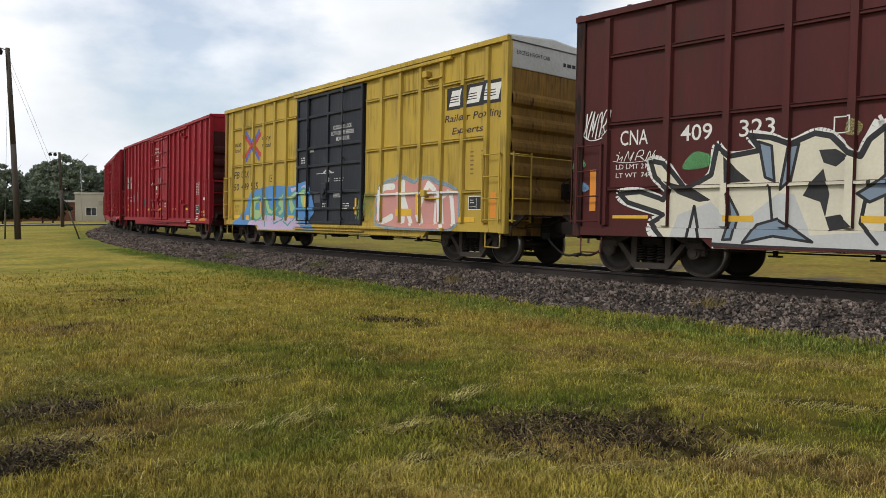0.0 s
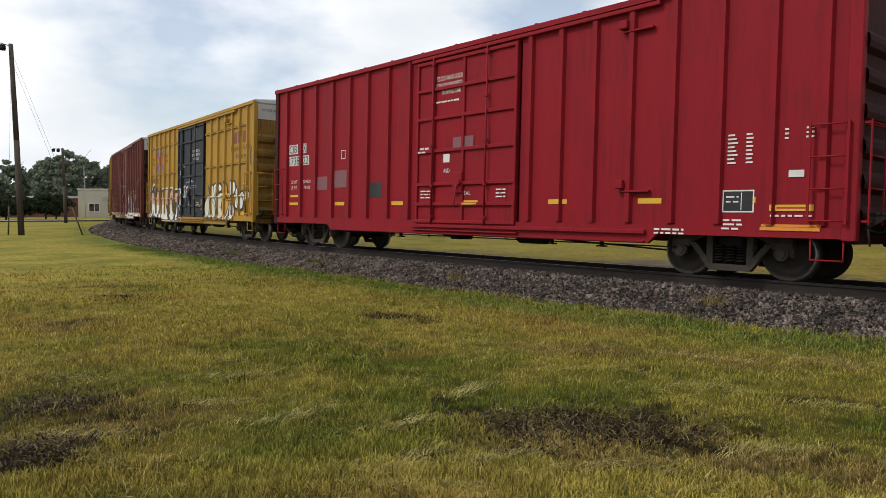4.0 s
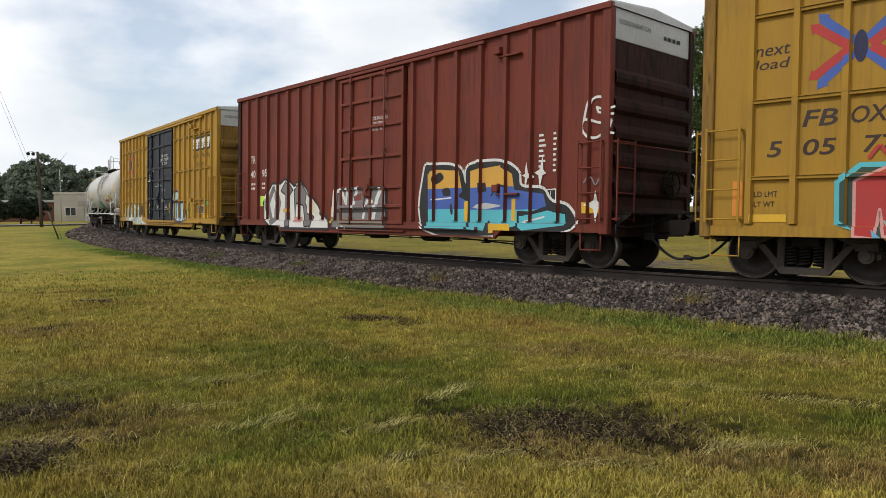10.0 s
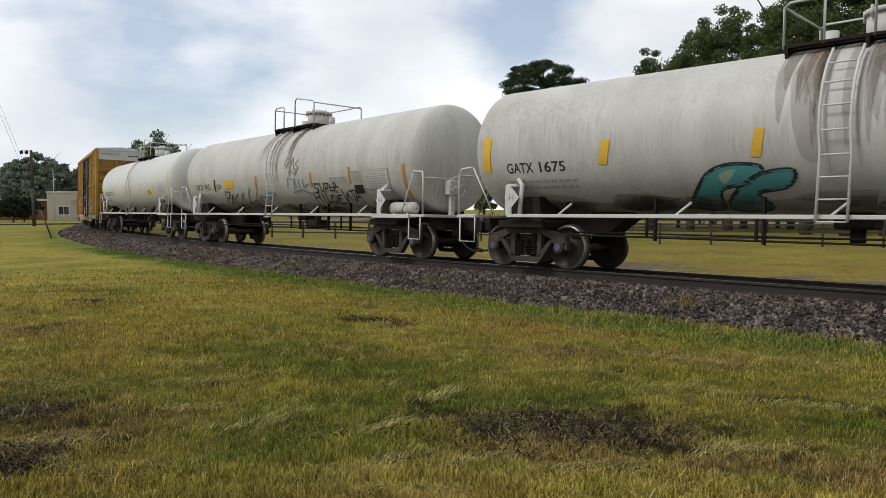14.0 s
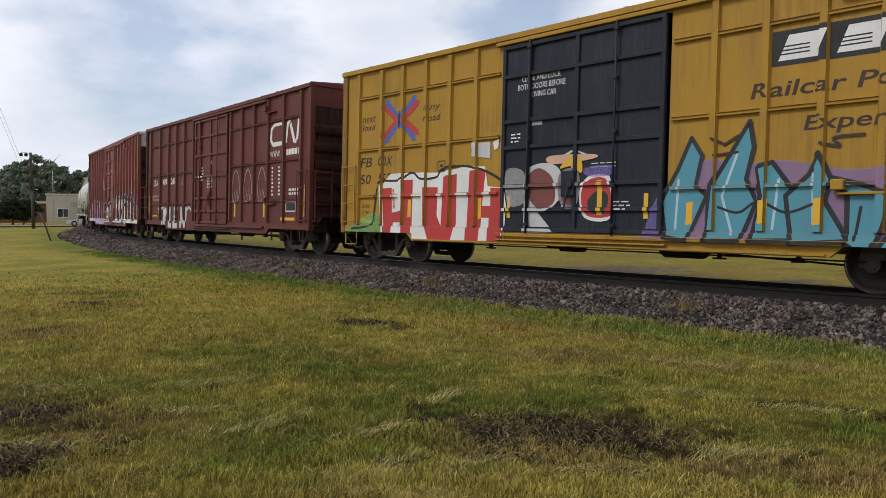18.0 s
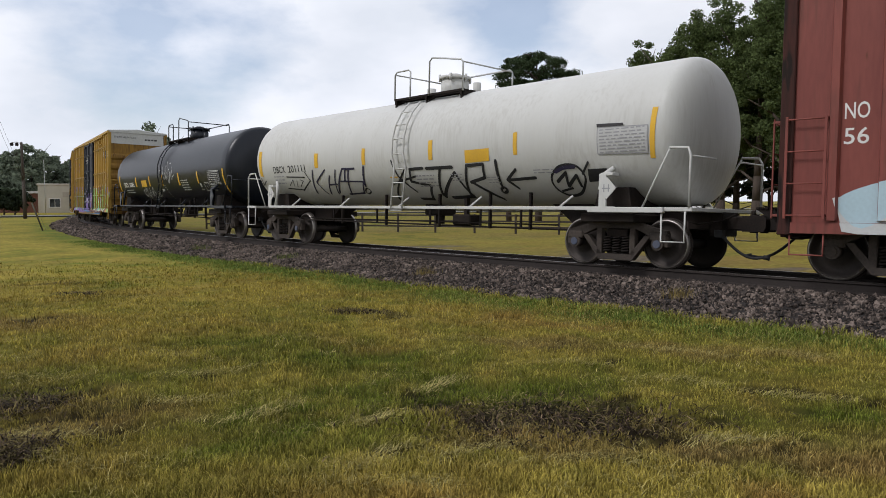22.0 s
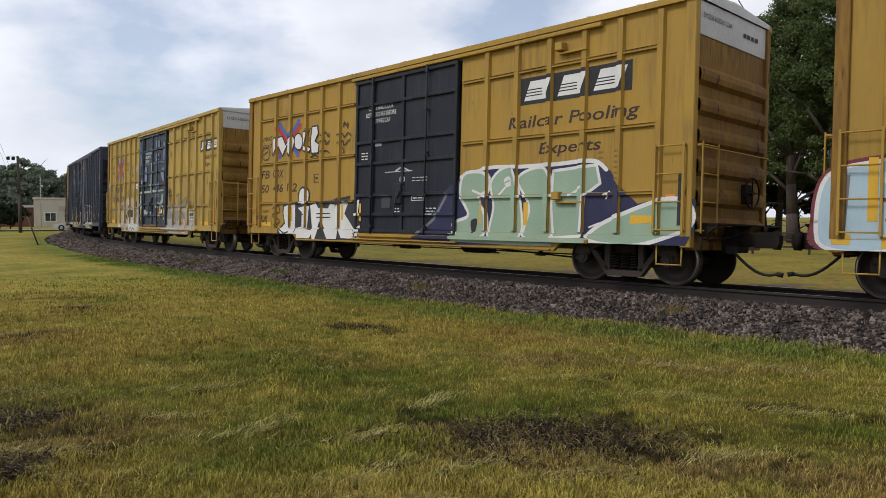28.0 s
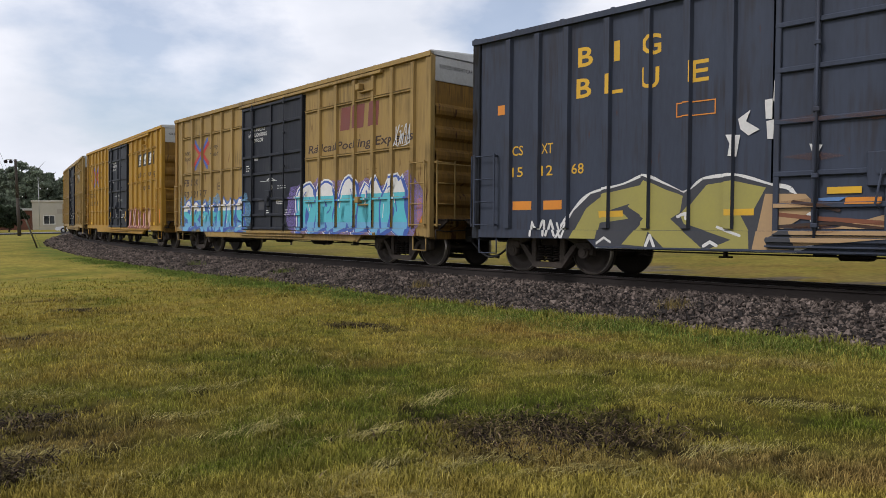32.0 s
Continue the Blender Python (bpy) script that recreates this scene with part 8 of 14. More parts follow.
def painted_e_rear(m):
    curl(m, "white", 0.12, [(-7.26, 1.69), (-6.89, 2.09), (-6.55, 2.38), (-6.22, 2.32), (-5.99, 2.01), (-5.36, 2.07), (-4.49, 2.13), (-3.52, 2.13), (-3.03, 2.14), (-2.63, 2.05), (-1.63, 2.04), (-1.52, 1.78), (-1.80, 0.97), (-1.48, 0.84), (-1.51, 0.64), (-3.47, 0.64), (-5.73, 0.61), (-7.08, 0.79), (-6.98, 1.24)], True)
    fill(m, "coal", [(-7.26, 1.69), (-6.89, 2.09), (-6.55, 2.38), (-6.22, 2.32), (-5.99, 2.01), (-5.36, 2.07), (-4.49, 2.13), (-3.52, 2.13), (-3.03, 2.14), (-2.63, 2.05), (-1.63, 2.04), (-1.52, 1.78), (-1.78, 0.97), (-1.48, 0.84), (-1.51, 0.62), (-3.47, 0.62), (-5.73, 0.61), (-7.08, 0.79), (-6.98, 1.24)])
    fill(m, ("white", "peach"), [(-7.17, 1.69), (-6.89, 2.03), (-6.52, 1.97), (-6.34, 1.68), (-6.38, 1.24), (-6.04, 0.94), (-6.48, 0.79), (-6.62, 1.07), (-6.73, 0.78), (-7.03, 0.82), (-6.87, 1.33)], "coal", 0.045)
    fill(m, ("white", "peach"), [(-5.96, 1.67), (-5.82, 2.02), (-5.30, 2.06), (-5.09, 1.65), (-5.00, 0.65), (-5.40, 0.68), (-5.43, 1.06), (-5.64, 1.06), (-5.69, 0.72), (-6.25, 0.79)], "coal", 0.045)
    fill(m, ("white", "peach"), [(-4.93, 1.61), (-4.85, 2.03), (-4.47, 2.05), (-4.38, 1.64), (-4.25, 2.12), (-3.52, 2.10), (-3.57, 1.55), (-3.82, 1.30), (-4.19, 1.42), (-3.98, 1.07), (-3.55, 0.64), (-4.17, 0.63), (-4.92, 0.66)], "coal", 0.045)
    bubble(m, ("white", "peach"), [(-3.49, 1.39), (-3.46, 1.77), (-3.27, 2.02), (-2.87, 2.11), (-2.62, 1.93), (-2.57, 1.60), (-2.70, 1.59), (-2.90, 1.83), (-3.16, 1.69), (-3.01, 1.50), (-3.08, 1.24), (-2.87, 0.95), (-2.59, 1.10), (-2.65, 0.72), (-3.06, 0.62), (-3.35, 0.78), (-3.44, 1.09)], "coal", 0.045)
    fill(m, ("white", "peach"), [(-2.54, 1.90), (-1.61, 2.00), (-1.73, 1.59), (-1.94, 0.97), (-1.98, 0.64), (-2.42, 0.59), (-2.24, 1.44), (-2.54, 1.48)], "coal", 0.045)
    bubble(m, "coal", [(-5.45, 1.49), (-5.30, 1.57), (-5.26, 1.32), (-5.42, 1.28)])
    dash(m, "pale", 0.08, [(-1.23, 2.01), (-1.19, 1.74), (-0.99, 1.73)])
    dash(m, "pale", 0.09, [(-0.67, 2.17), (-0.91, 2.15), (-0.85, 1.96), (-0.69, 1.82), (-0.71, 1.69), (-0.96, 1.70)])
    dash(m, "pale", 0.09, [(-0.26, 2.15), (-0.55, 2.10), (-0.60, 1.75), (-0.36, 1.71), (-0.31, 1.90), (-0.48, 1.91)])
    dash(m, "pale", 0.08, [(-0.17, 1.68), (-0.16, 2.02), (0.11, 2.07)])
    dash(m, "pale", 0.07, [(-0.16, 1.89), (0.03, 1.92)])
    curl(m, "white", 0.055, [(-1.46, 2.08), (-1.38, 1.85), (-1.44, 1.44), (-1.50, 1.28), (-1.67, 1.30)])
    fill(m, "yellow", [(-1.43, 1.86), (-1.33, 1.86), (-1.31, 1.41), (-1.42, 1.41)])


def painted_e_front(m):
    bubble(m, "cream", [(1.98, 1.21), (2.17, 1.57), (2.56, 1.70), (2.75, 1.60), (2.65, 1.20), (2.43, 0.82), (2.13, 0.86)], "black", 0.075)
    bubble(m, "cream", [(2.51, 2.04), (2.72, 2.12), (2.90, 1.82), (2.86, 1.56), (3.11, 0.92), (2.73, 0.78), (2.52, 0.93), (2.68, 1.47)], "black", 0.075)
    bubble(m, "cream", [(2.91, 2.07), (3.15, 2.10), (3.35, 1.63), (3.46, 1.29), (3.36, 1.11), (3.47, 0.84), (3.14, 0.79), (2.96, 1.03), (2.85, 1.56)], "black", 0.075)
    bubble(m, "white", [(3.18, 2.11), (3.57, 2.16), (3.64, 1.88), (3.75, 1.54), (3.81, 1.24), (3.55, 1.10), (3.33, 1.55)], "black", 0.075)
    bubble(m, "white", [(3.75, 2.04), (3.91, 2.18), (4.17, 2.06), (4.13, 1.88), (3.87, 1.85)], "black", 0.075)
    bubble(m, "cream", [(3.68, 1.71), (4.23, 1.82), (4.33, 1.69), (4.15, 1.28), (4.35, 0.89), (3.86, 0.76), (3.73, 1.11)], "black", 0.075)
    bubble(m, "gold2", [(4.28, 2.10), (4.52, 2.22), (4.80, 2.05), (4.81, 1.81), (5.17, 1.79), (5.18, 1.50), (4.97, 1.26), (4.70, 0.78), (4.32, 0.81), (4.27, 1.20), (4.45, 1.60)], "black", 0.075)
    bubble(m, "white", [(5.14, 1.90), (5.26, 2.21), (5.67, 2.19), (5.77, 1.94), (5.65, 1.78), (5.30, 1.58), (5.01, 1.10), (4.79, 0.74), (4.63, 0.82), (5.07, 1.43)], "black", 0.075)
    bubble(m, "white", [(5.08, 1.12), (5.29, 1.36), (5.59, 1.27), (5.60, 0.91), (5.39, 0.72), (5.12, 0.83)], "black", 0.075)
    bubble(m, "white", [(5.76, 1.87), (5.98, 2.01), (6.17, 1.92), (6.23, 1.74), (6.16, 1.32), (5.93, 1.18), (5.68, 1.27), (5.77, 1.57)], "black", 0.075)
    bubble(m, "white", [(6.22, 1.70), (6.51, 1.84), (6.59, 1.72), (6.57, 1.25), (6.31, 1.14), (6.18, 1.34)], "black", 0.075)
    bubble(m, "white", [(6.58, 1.72), (6.85, 1.82), (7.17, 1.81), (7.18, 1.52), (7.00, 1.45), (7.05, 1.10), (6.88, 1.00), (6.69, 1.15), (6.80, 1.40), (6.60, 1.47)], "black", 0.075)
    dash(m, "black", 0.033, [(3.01, 1.47), (3.23, 1.37), (3.39, 1.16)])
    dash(m, "black", 0.033, [(2.58, 1.11), (2.86, 1.20)])
    dash(m, "black", 0.033, [(3.94, 1.28), (4.13, 1.20)])
    dash(m, "black", 0.033, [(5.78, 1.15), (5.97, 1.10)])
    dash(m, "black", 0.033, [(6.16, 1.08), (6.35, 1.03)])
    curl(m, "brownink", 0.055, [(7.28, 3.01), (7.33, 3.28), (7.52, 3.28), (7.56, 2.85), (7.35, 2.77), (7.29, 3.01)])
    curl(m, "brownink", 0.055, [(7.59, 2.87), (7.62, 3.14), (7.71, 3.06), (7.65, 3.00), (7.78, 2.85)])
    dash(m, "brownink", 0.055, [(7.80, 3.14), (7.84, 2.85), (7.96, 2.89)])


def painted_f_rear(m):
    bubble(m, "mist_green", [(-4.67, 1.71), (-4.40, 2.38), (-4.03, 2.44), (-3.79, 1.92), (-4.19, 1.58)])
    bubble(m, "mist_sky", [(-6.07, 1.44), (-5.54, 1.86), (-5.66, 1.27)])
    bubble(m, "mist_green", [(-3.83, 1.85), (-3.48, 1.99), (-3.30, 1.60)])
    fill(m, "green", [(-7.71, 0.92), (-7.17, 0.84), (-6.45, 0.76), (-5.03, 0.54), (-1.29, 0.53), (0.78, 0.53), (0.77, 0.73), (0.42, 0.67), (-0.03, 0.57), (-0.51, 0.57), (-0.89, 0.62), (-1.23, 0.71), (-5.04, 0.74), (-6.45, 0.82), (-7.71, 0.99)])
    fill(m, "yellow", [(-7.03, 0.88), (-6.86, 1.75), (-6.60, 1.67), (-6.11, 0.79), (-5.04, 0.72), (-4.93, 0.58), (-6.11, 0.70)])
    bubble(m, "mist_white", [(-1.45, 1.46), (-1.19, 1.74), (-0.97, 1.55), (-1.10, 1.42), (-0.95, 1.22), (-1.38, 1.17)])
    bubble(m, "mist_green", [(-1.39, 1.14), (-1.14, 1.10), (-0.93, 0.72), (-1.29, 0.55)])
    bubble(m, "mist_yellow", [(-2.69, 0.56), (-2.15, 0.65), (-1.43, 0.66), (-1.43, 0.54)])
    fill(m, "wine", [(-6.62, 1.76), (-6.49, 1.99), (-6.19, 1.93), (-6.11, 1.57), (-5.98, 1.05), (-5.69, 1.48), (-5.56, 1.39), (-5.76, 0.88), (-5.58, 0.74), (-6.33, 0.72), (-6.47, 1.22)], "yellow", 0.042)
    fill(m, "wine", [(-5.68, 1.05), (-5.53, 1.65), (-5.39, 2.00), (-4.97, 1.89), (-4.71, 1.92), (-4.70, 1.63), (-4.94, 1.55), (-4.84, 1.39), (-5.03, 1.22), (-4.82, 0.88), (-5.35, 0.78)], "yellow", 0.042)
    fill(m, "wine", [(-4.79, 0.80), (-4.62, 1.55), (-4.29, 1.87), (-3.90, 1.86), (-3.85, 1.61), (-4.26, 1.46), (-4.34, 1.14), (-3.97, 1.06), (-3.91, 0.66), (-4.35, 0.56)], "yellow", 0.042)
    fill(m, "wine", [(-3.99, 1.06), (-3.82, 1.53), (-3.48, 1.93), (-3.21, 1.87), (-3.28, 1.52), (-3.44, 1.30), (-3.42, 0.59), (-3.81, 0.66)], "yellow", 0.042)
    fill(m, "wine", [(-3.46, 1.22), (-3.18, 1.95), (-2.91, 1.67), (-2.98, 1.37), (-2.77, 1.15), (-2.73, 1.74), (-2.50, 2.00), (-2.17, 1.83), (-2.20, 1.51), (-2.38, 1.22), (-2.44, 0.77), (-3.10, 0.57)], "yellow", 0.042)
    fill(m, "wine", [(-2.36, 0.63), (-2.16, 1.08), (-2.10, 1.43), (-1.88, 1.51), (-1.58, 1.43), (-1.47, 1.15), (-1.49, 0.73), (-1.85, 0.54)], "yellow", 0.042)
    bubble(m, "mist_white", [(-2.73, 1.81), (-2.56, 2.08), (-2.38, 1.94), (-2.53, 1.66)])
    dash(m, "white", 0.044, [(-4.17, 1.06), (-4.18, 0.59)])
    dash(m, "white", 0.055, [(-3.01, 1.67), (-2.89, 1.33)])
    fill(m, "white", [(-2.08, 2.81), (-1.79, 2.80), (-1.79, 2.72), (-2.08, 2.73)])
    fill(m, "white", [(-1.99, 2.71), (-1.83, 2.69), (-2.03, 2.59)])
    fill(m, "white", [(-1.58, 2.87), (-1.50, 2.90), (-1.47, 2.49), (-1.60, 2.48)])
    fill(m, "white", [(-1.08, 2.74), (-0.81, 2.74), (-0.81, 2.67), (-1.07, 2.66)])
    dash(m, "white", 0.033, [(-7.47, 1.55), (-7.22, 1.68), (-7.39, 1.78)])
    dash(m, "white", 0.033, [(-7.51, 1.69), (-7.22, 1.54), (-7.44, 1.50)])


def painted_f_front(m):
    bubble(m, "pink", [(5.95, 1.90), (6.10, 2.15), (6.29, 2.11), (6.18, 1.81)])
    bubble(m, "pink", [(6.43, 1.18), (6.88, 1.20), (6.92, 1.05), (6.47, 1.00)])
    bubble(m, "pink", [(6.95, 0.82), (7.18, 0.95), (7.44, 0.87), (7.41, 0.71), (7.04, 0.70)])
    bubble(m, "pink", [(1.18, 1.09), (1.43, 1.53), (1.68, 1.36), (1.57, 1.01)])
    bubble(m, "mist_pink", [(2.20, 2.11), (2.56, 2.23), (3.24, 2.23), (3.57, 2.14), (3.03, 2.03)])
    bubble(m, "yellow", [(1.53, 1.80), (1.96, 2.01), (2.56, 2.11), (3.25, 2.13), (3.62, 2.24), (4.19, 2.09), (4.68, 2.15), (5.33, 2.24), (5.77, 2.02), (6.38, 1.65), (6.39, 1.26), (6.71, 1.00), (6.72, 0.68), (1.57, 0.57), (1.77, 1.17)])
    bubble(m, "nightblue", [(1.63, 1.75), (2.06, 1.95), (2.68, 2.04), (3.30, 2.05), (3.68, 2.15), (4.19, 2.02), (4.73, 2.07), (5.27, 2.14), (5.71, 1.96), (6.29, 1.62), (6.31, 1.26), (6.60, 0.96), (6.61, 0.71), (1.72, 0.62), (1.86, 1.17)])
    fill(m, "white", [(1.51, 0.84), (3.29, 0.84), (5.27, 0.88), (6.60, 0.95), (6.64, 0.71), (2.61, 0.53), (1.57, 0.61)])
    fill(m, "white", [(1.87, 1.84), (2.56, 2.02), (2.77, 1.81), (2.72, 1.54), (2.61, 1.36), (2.86, 0.84), (1.97, 0.77), (2.05, 1.36), (1.82, 1.65)], "black", 0.045)
    bubble(m, "white", [(2.85, 1.63), (3.14, 2.04), (3.65, 1.92), (3.66, 1.61), (3.39, 1.35), (3.64, 0.81), (2.93, 0.79), (2.77, 1.17)], "black", 0.045)
    fill(m, "white", [(3.63, 1.87), (3.78, 2.10), (4.22, 1.98), (4.33, 1.60), (4.57, 1.34), (4.49, 2.03), (4.89, 2.01), (4.98, 0.80), (3.72, 0.77), (3.76, 1.26)], "black", 0.045)
    fill(m, "white", [(5.04, 1.91), (5.49, 2.10), (5.85, 1.95), (5.82, 1.65), (5.44, 1.58), (5.63, 1.26), (6.11, 1.18), (6.09, 1.65), (6.35, 1.59), (6.32, 1.22), (6.20, 0.94), (5.62, 0.89), (5.21, 0.80), (5.31, 1.18), (5.07, 1.50)], "black", 0.045)
    fill(m, "nightblue", [(2.25, 1.34), (2.58, 1.40), (2.48, 0.88), (2.39, 0.89)])
    dash(m, "nightblue", 0.07, [(3.15, 1.64), (3.29, 1.35)])
    dash(m, "nightblue", 0.066, [(3.96, 1.61), (3.92, 1.18), (4.23, 0.92)])
    dash(m, "nightblue", 0.066, [(5.29, 1.70), (5.68, 1.65)])
    bubble(m, "pink", [(5.57, 1.26), (5.69, 1.24), (5.68, 1.04), (5.53, 1.06)])
    bubble(m, "green", [(0.16, 0.63), (0.94, 0.72), (1.05, 0.56), (0.24, 0.51)])
    curl(m, "white", 0.055, [(6.49, 2.59), (6.60, 2.84), (6.72, 2.57), (6.82, 2.93), (6.90, 2.56), (7.01, 2.94)])
    dash(m, "white", 0.055, [(6.45, 2.67), (6.98, 2.48)])
    dash(m, "white", 0.044, [(6.85, 2.99), (6.80, 2.53), (6.98, 2.44)])


def painted_g_rear(m):
    fill(m, "cyan", [(-5.62, 1.58), (-5.29, 1.84), (-4.57, 1.83), (-3.73, 1.84), (-3.37, 1.89), (-2.85, 1.80), (-2.76, 1.64), (-2.05, 1.62), (-1.97, 1.11), (-2.19, 0.89), (-2.33, 0.51), (-4.25, 0.52), (-5.61, 0.92)])
    fill(m, "greenblack", [(-5.53, 1.54), (-5.26, 1.77), (-4.57, 1.75), (-3.37, 1.82), (-2.90, 1.74), (-2.82, 1.58), (-2.13, 1.56), (-2.14, 1.00), (-2.38, 0.55), (-5.05, 0.63), (-5.52, 0.98)])
    fill(m, "leaf", [(-3.76, 1.30), (-3.49, 1.46), (-3.44, 1.03), (-3.70, 1.01)])
    fill(m, "leaf", [(-4.28, 1.59), (-4.18, 1.63), (-4.22, 1.15), (-4.36, 1.23)])
    fill(m, "leaf", [(-2.30, 1.51), (-2.16, 1.52), (-2.20, 1.29), (-2.31, 1.28)])
    fill(m, "red", [(-5.35, 1.57), (-4.87, 1.79), (-4.55, 1.64), (-4.54, 1.39), (-4.84, 1.19), (-4.63, 0.72), (-4.95, 0.76), (-5.01, 1.15), (-5.07, 0.72), (-5.34, 0.75)], "pink", 0.045)
    fill(m, "red", [(-4.42, 1.63), (-4.16, 1.64), (-4.06, 1.07), (-3.99, 1.54), (-3.79, 1.67), (-3.80, 0.99), (-3.71, 0.55), (-4.06, 0.54), (-4.12, 0.83), (-4.21, 0.65), (-4.38, 1.15)], "pink", 0.045)
    fill(m, "red", [(-3.47, 1.76), (-2.89, 1.75), (-2.92, 1.52), (-3.34, 1.42), (-2.98, 0.68), (-3.25, 0.56), (-3.55, 0.99), (-3.72, 0.54), (-3.83, 0.58), (-3.53, 1.15), (-3.58, 1.54)], "pink", 0.045)
    fill(m, "red", [(-2.81, 1.52), (-2.32, 1.55), (-2.31, 1.14), (-2.58, 1.00), (-2.33, 0.55), (-2.75, 0.54), (-2.92, 1.00), (-2.75, 1.15)], "pink", 0.045)
    fill(m, "sky", [(-5.11, 0.86), (-4.89, 0.65), (-5.05, 0.56)])
    fill(m, "tanwood", [(-3.49, 1.49), (-2.87, 1.50), (-2.86, 1.09), (-3.48, 1.07)])
    dash(m, "mossy", 0.033, [(-4.95, 0.98), (-4.85, 0.82)])
    curl(m, "red", 0.055, [(-5.16, 1.91), (-5.03, 2.07), (-4.93, 1.94), (-4.78, 2.04), (-4.58, 1.92)])
    curl(m, "red", 0.055, [(-4.05, 1.90), (-4.01, 2.04), (-3.86, 1.93), (-3.73, 2.01)])
    curl(m, "red", 0.066, [(-3.27, 1.95), (-3.16, 2.13), (-3.03, 2.01), (-3.20, 1.97), (-2.95, 1.86), (-2.83, 2.08), (-2.70, 1.92), (-2.55, 2.04), (-2.27, 2.01)])
    dash(m, "red", 0.055, [(-2.62, 1.88), (-2.27, 1.85), (-2.39, 1.94)])


def painted_g_front(m):
    fill(m, "coal", [(1.93, 1.54), (2.09, 1.85), (2.34, 2.01), (2.94, 1.96), (3.00, 1.82), (3.09, 1.98), (3.73, 1.93), (3.73, 1.46), (3.67, 1.16), (3.67, 0.47), (3.18, 0.45), (3.12, 0.82), (3.36, 1.09), (2.93, 1.20), (2.86, 0.46), (2.34, 0.50), (2.45, 1.18), (2.07, 1.25)])
    fill(m, "lilac", [(2.41, 0.90), (2.82, 0.86), (2.81, 0.47), (2.44, 0.55)])
    fill(m, "lilac", [(3.19, 0.80), (3.64, 0.79), (3.67, 0.49), (3.27, 0.48)])
    fill(m, "cyan", [(2.03, 1.72), (2.28, 1.95), (2.86, 1.91), (2.83, 1.58), (2.28, 1.63)], "white", 0.038)
    fill(m, "purple", [(2.03, 1.58), (2.83, 1.55), (2.84, 1.22), (2.17, 1.26)], "white", 0.038)
    fill(m, "purple", [(2.48, 1.24), (2.84, 1.22), (2.77, 0.86), (2.46, 0.82)])
    fill(m, "neon", [(2.60, 1.24), (2.84, 1.23), (2.79, 0.86), (2.55, 0.84)])
    fill(m, "cyan", [(2.91, 1.71), (3.08, 1.92), (3.66, 1.88), (3.67, 1.53), (2.97, 1.60)], "white", 0.038)
    fill(m, "purple", [(2.92, 1.53), (3.67, 1.49), (3.65, 1.18), (3.04, 1.22)], "white", 0.038)
    fill(m, "purple", [(3.25, 1.18), (3.65, 1.18), (3.62, 0.81), (3.21, 0.77)])
    fill(m, "neon", [(3.38, 1.18), (3.65, 1.18), (3.60, 0.84), (3.37, 0.84)])
    fill(m, "nightblue", [(2.38, 1.44), (2.60, 1.44), (2.60, 1.32), (2.38, 1.32)])
    fill(m, "nightblue", [(3.24, 1.41), (3.44, 1.40), (3.45, 1.29), (3.24, 1.29)])
    curl(m, "pale", 0.033, [(3.76, 1.70), (3.83, 1.95), (3.94, 1.74), (4.04, 1.97), (4.12, 1.82)])
    curl(m, "pale", 0.033, [(3.71, 1.35), (3.90, 1.44), (3.85, 1.22), (4.06, 1.31)])
    curl(m, "pale", 0.033, [(3.75, 1.00), (3.90, 1.18), (4.02, 1.00), (3.81, 0.87)])
    m.text("XNH52", 5.02, 1.11, 0.11, "brownink", 0.46)


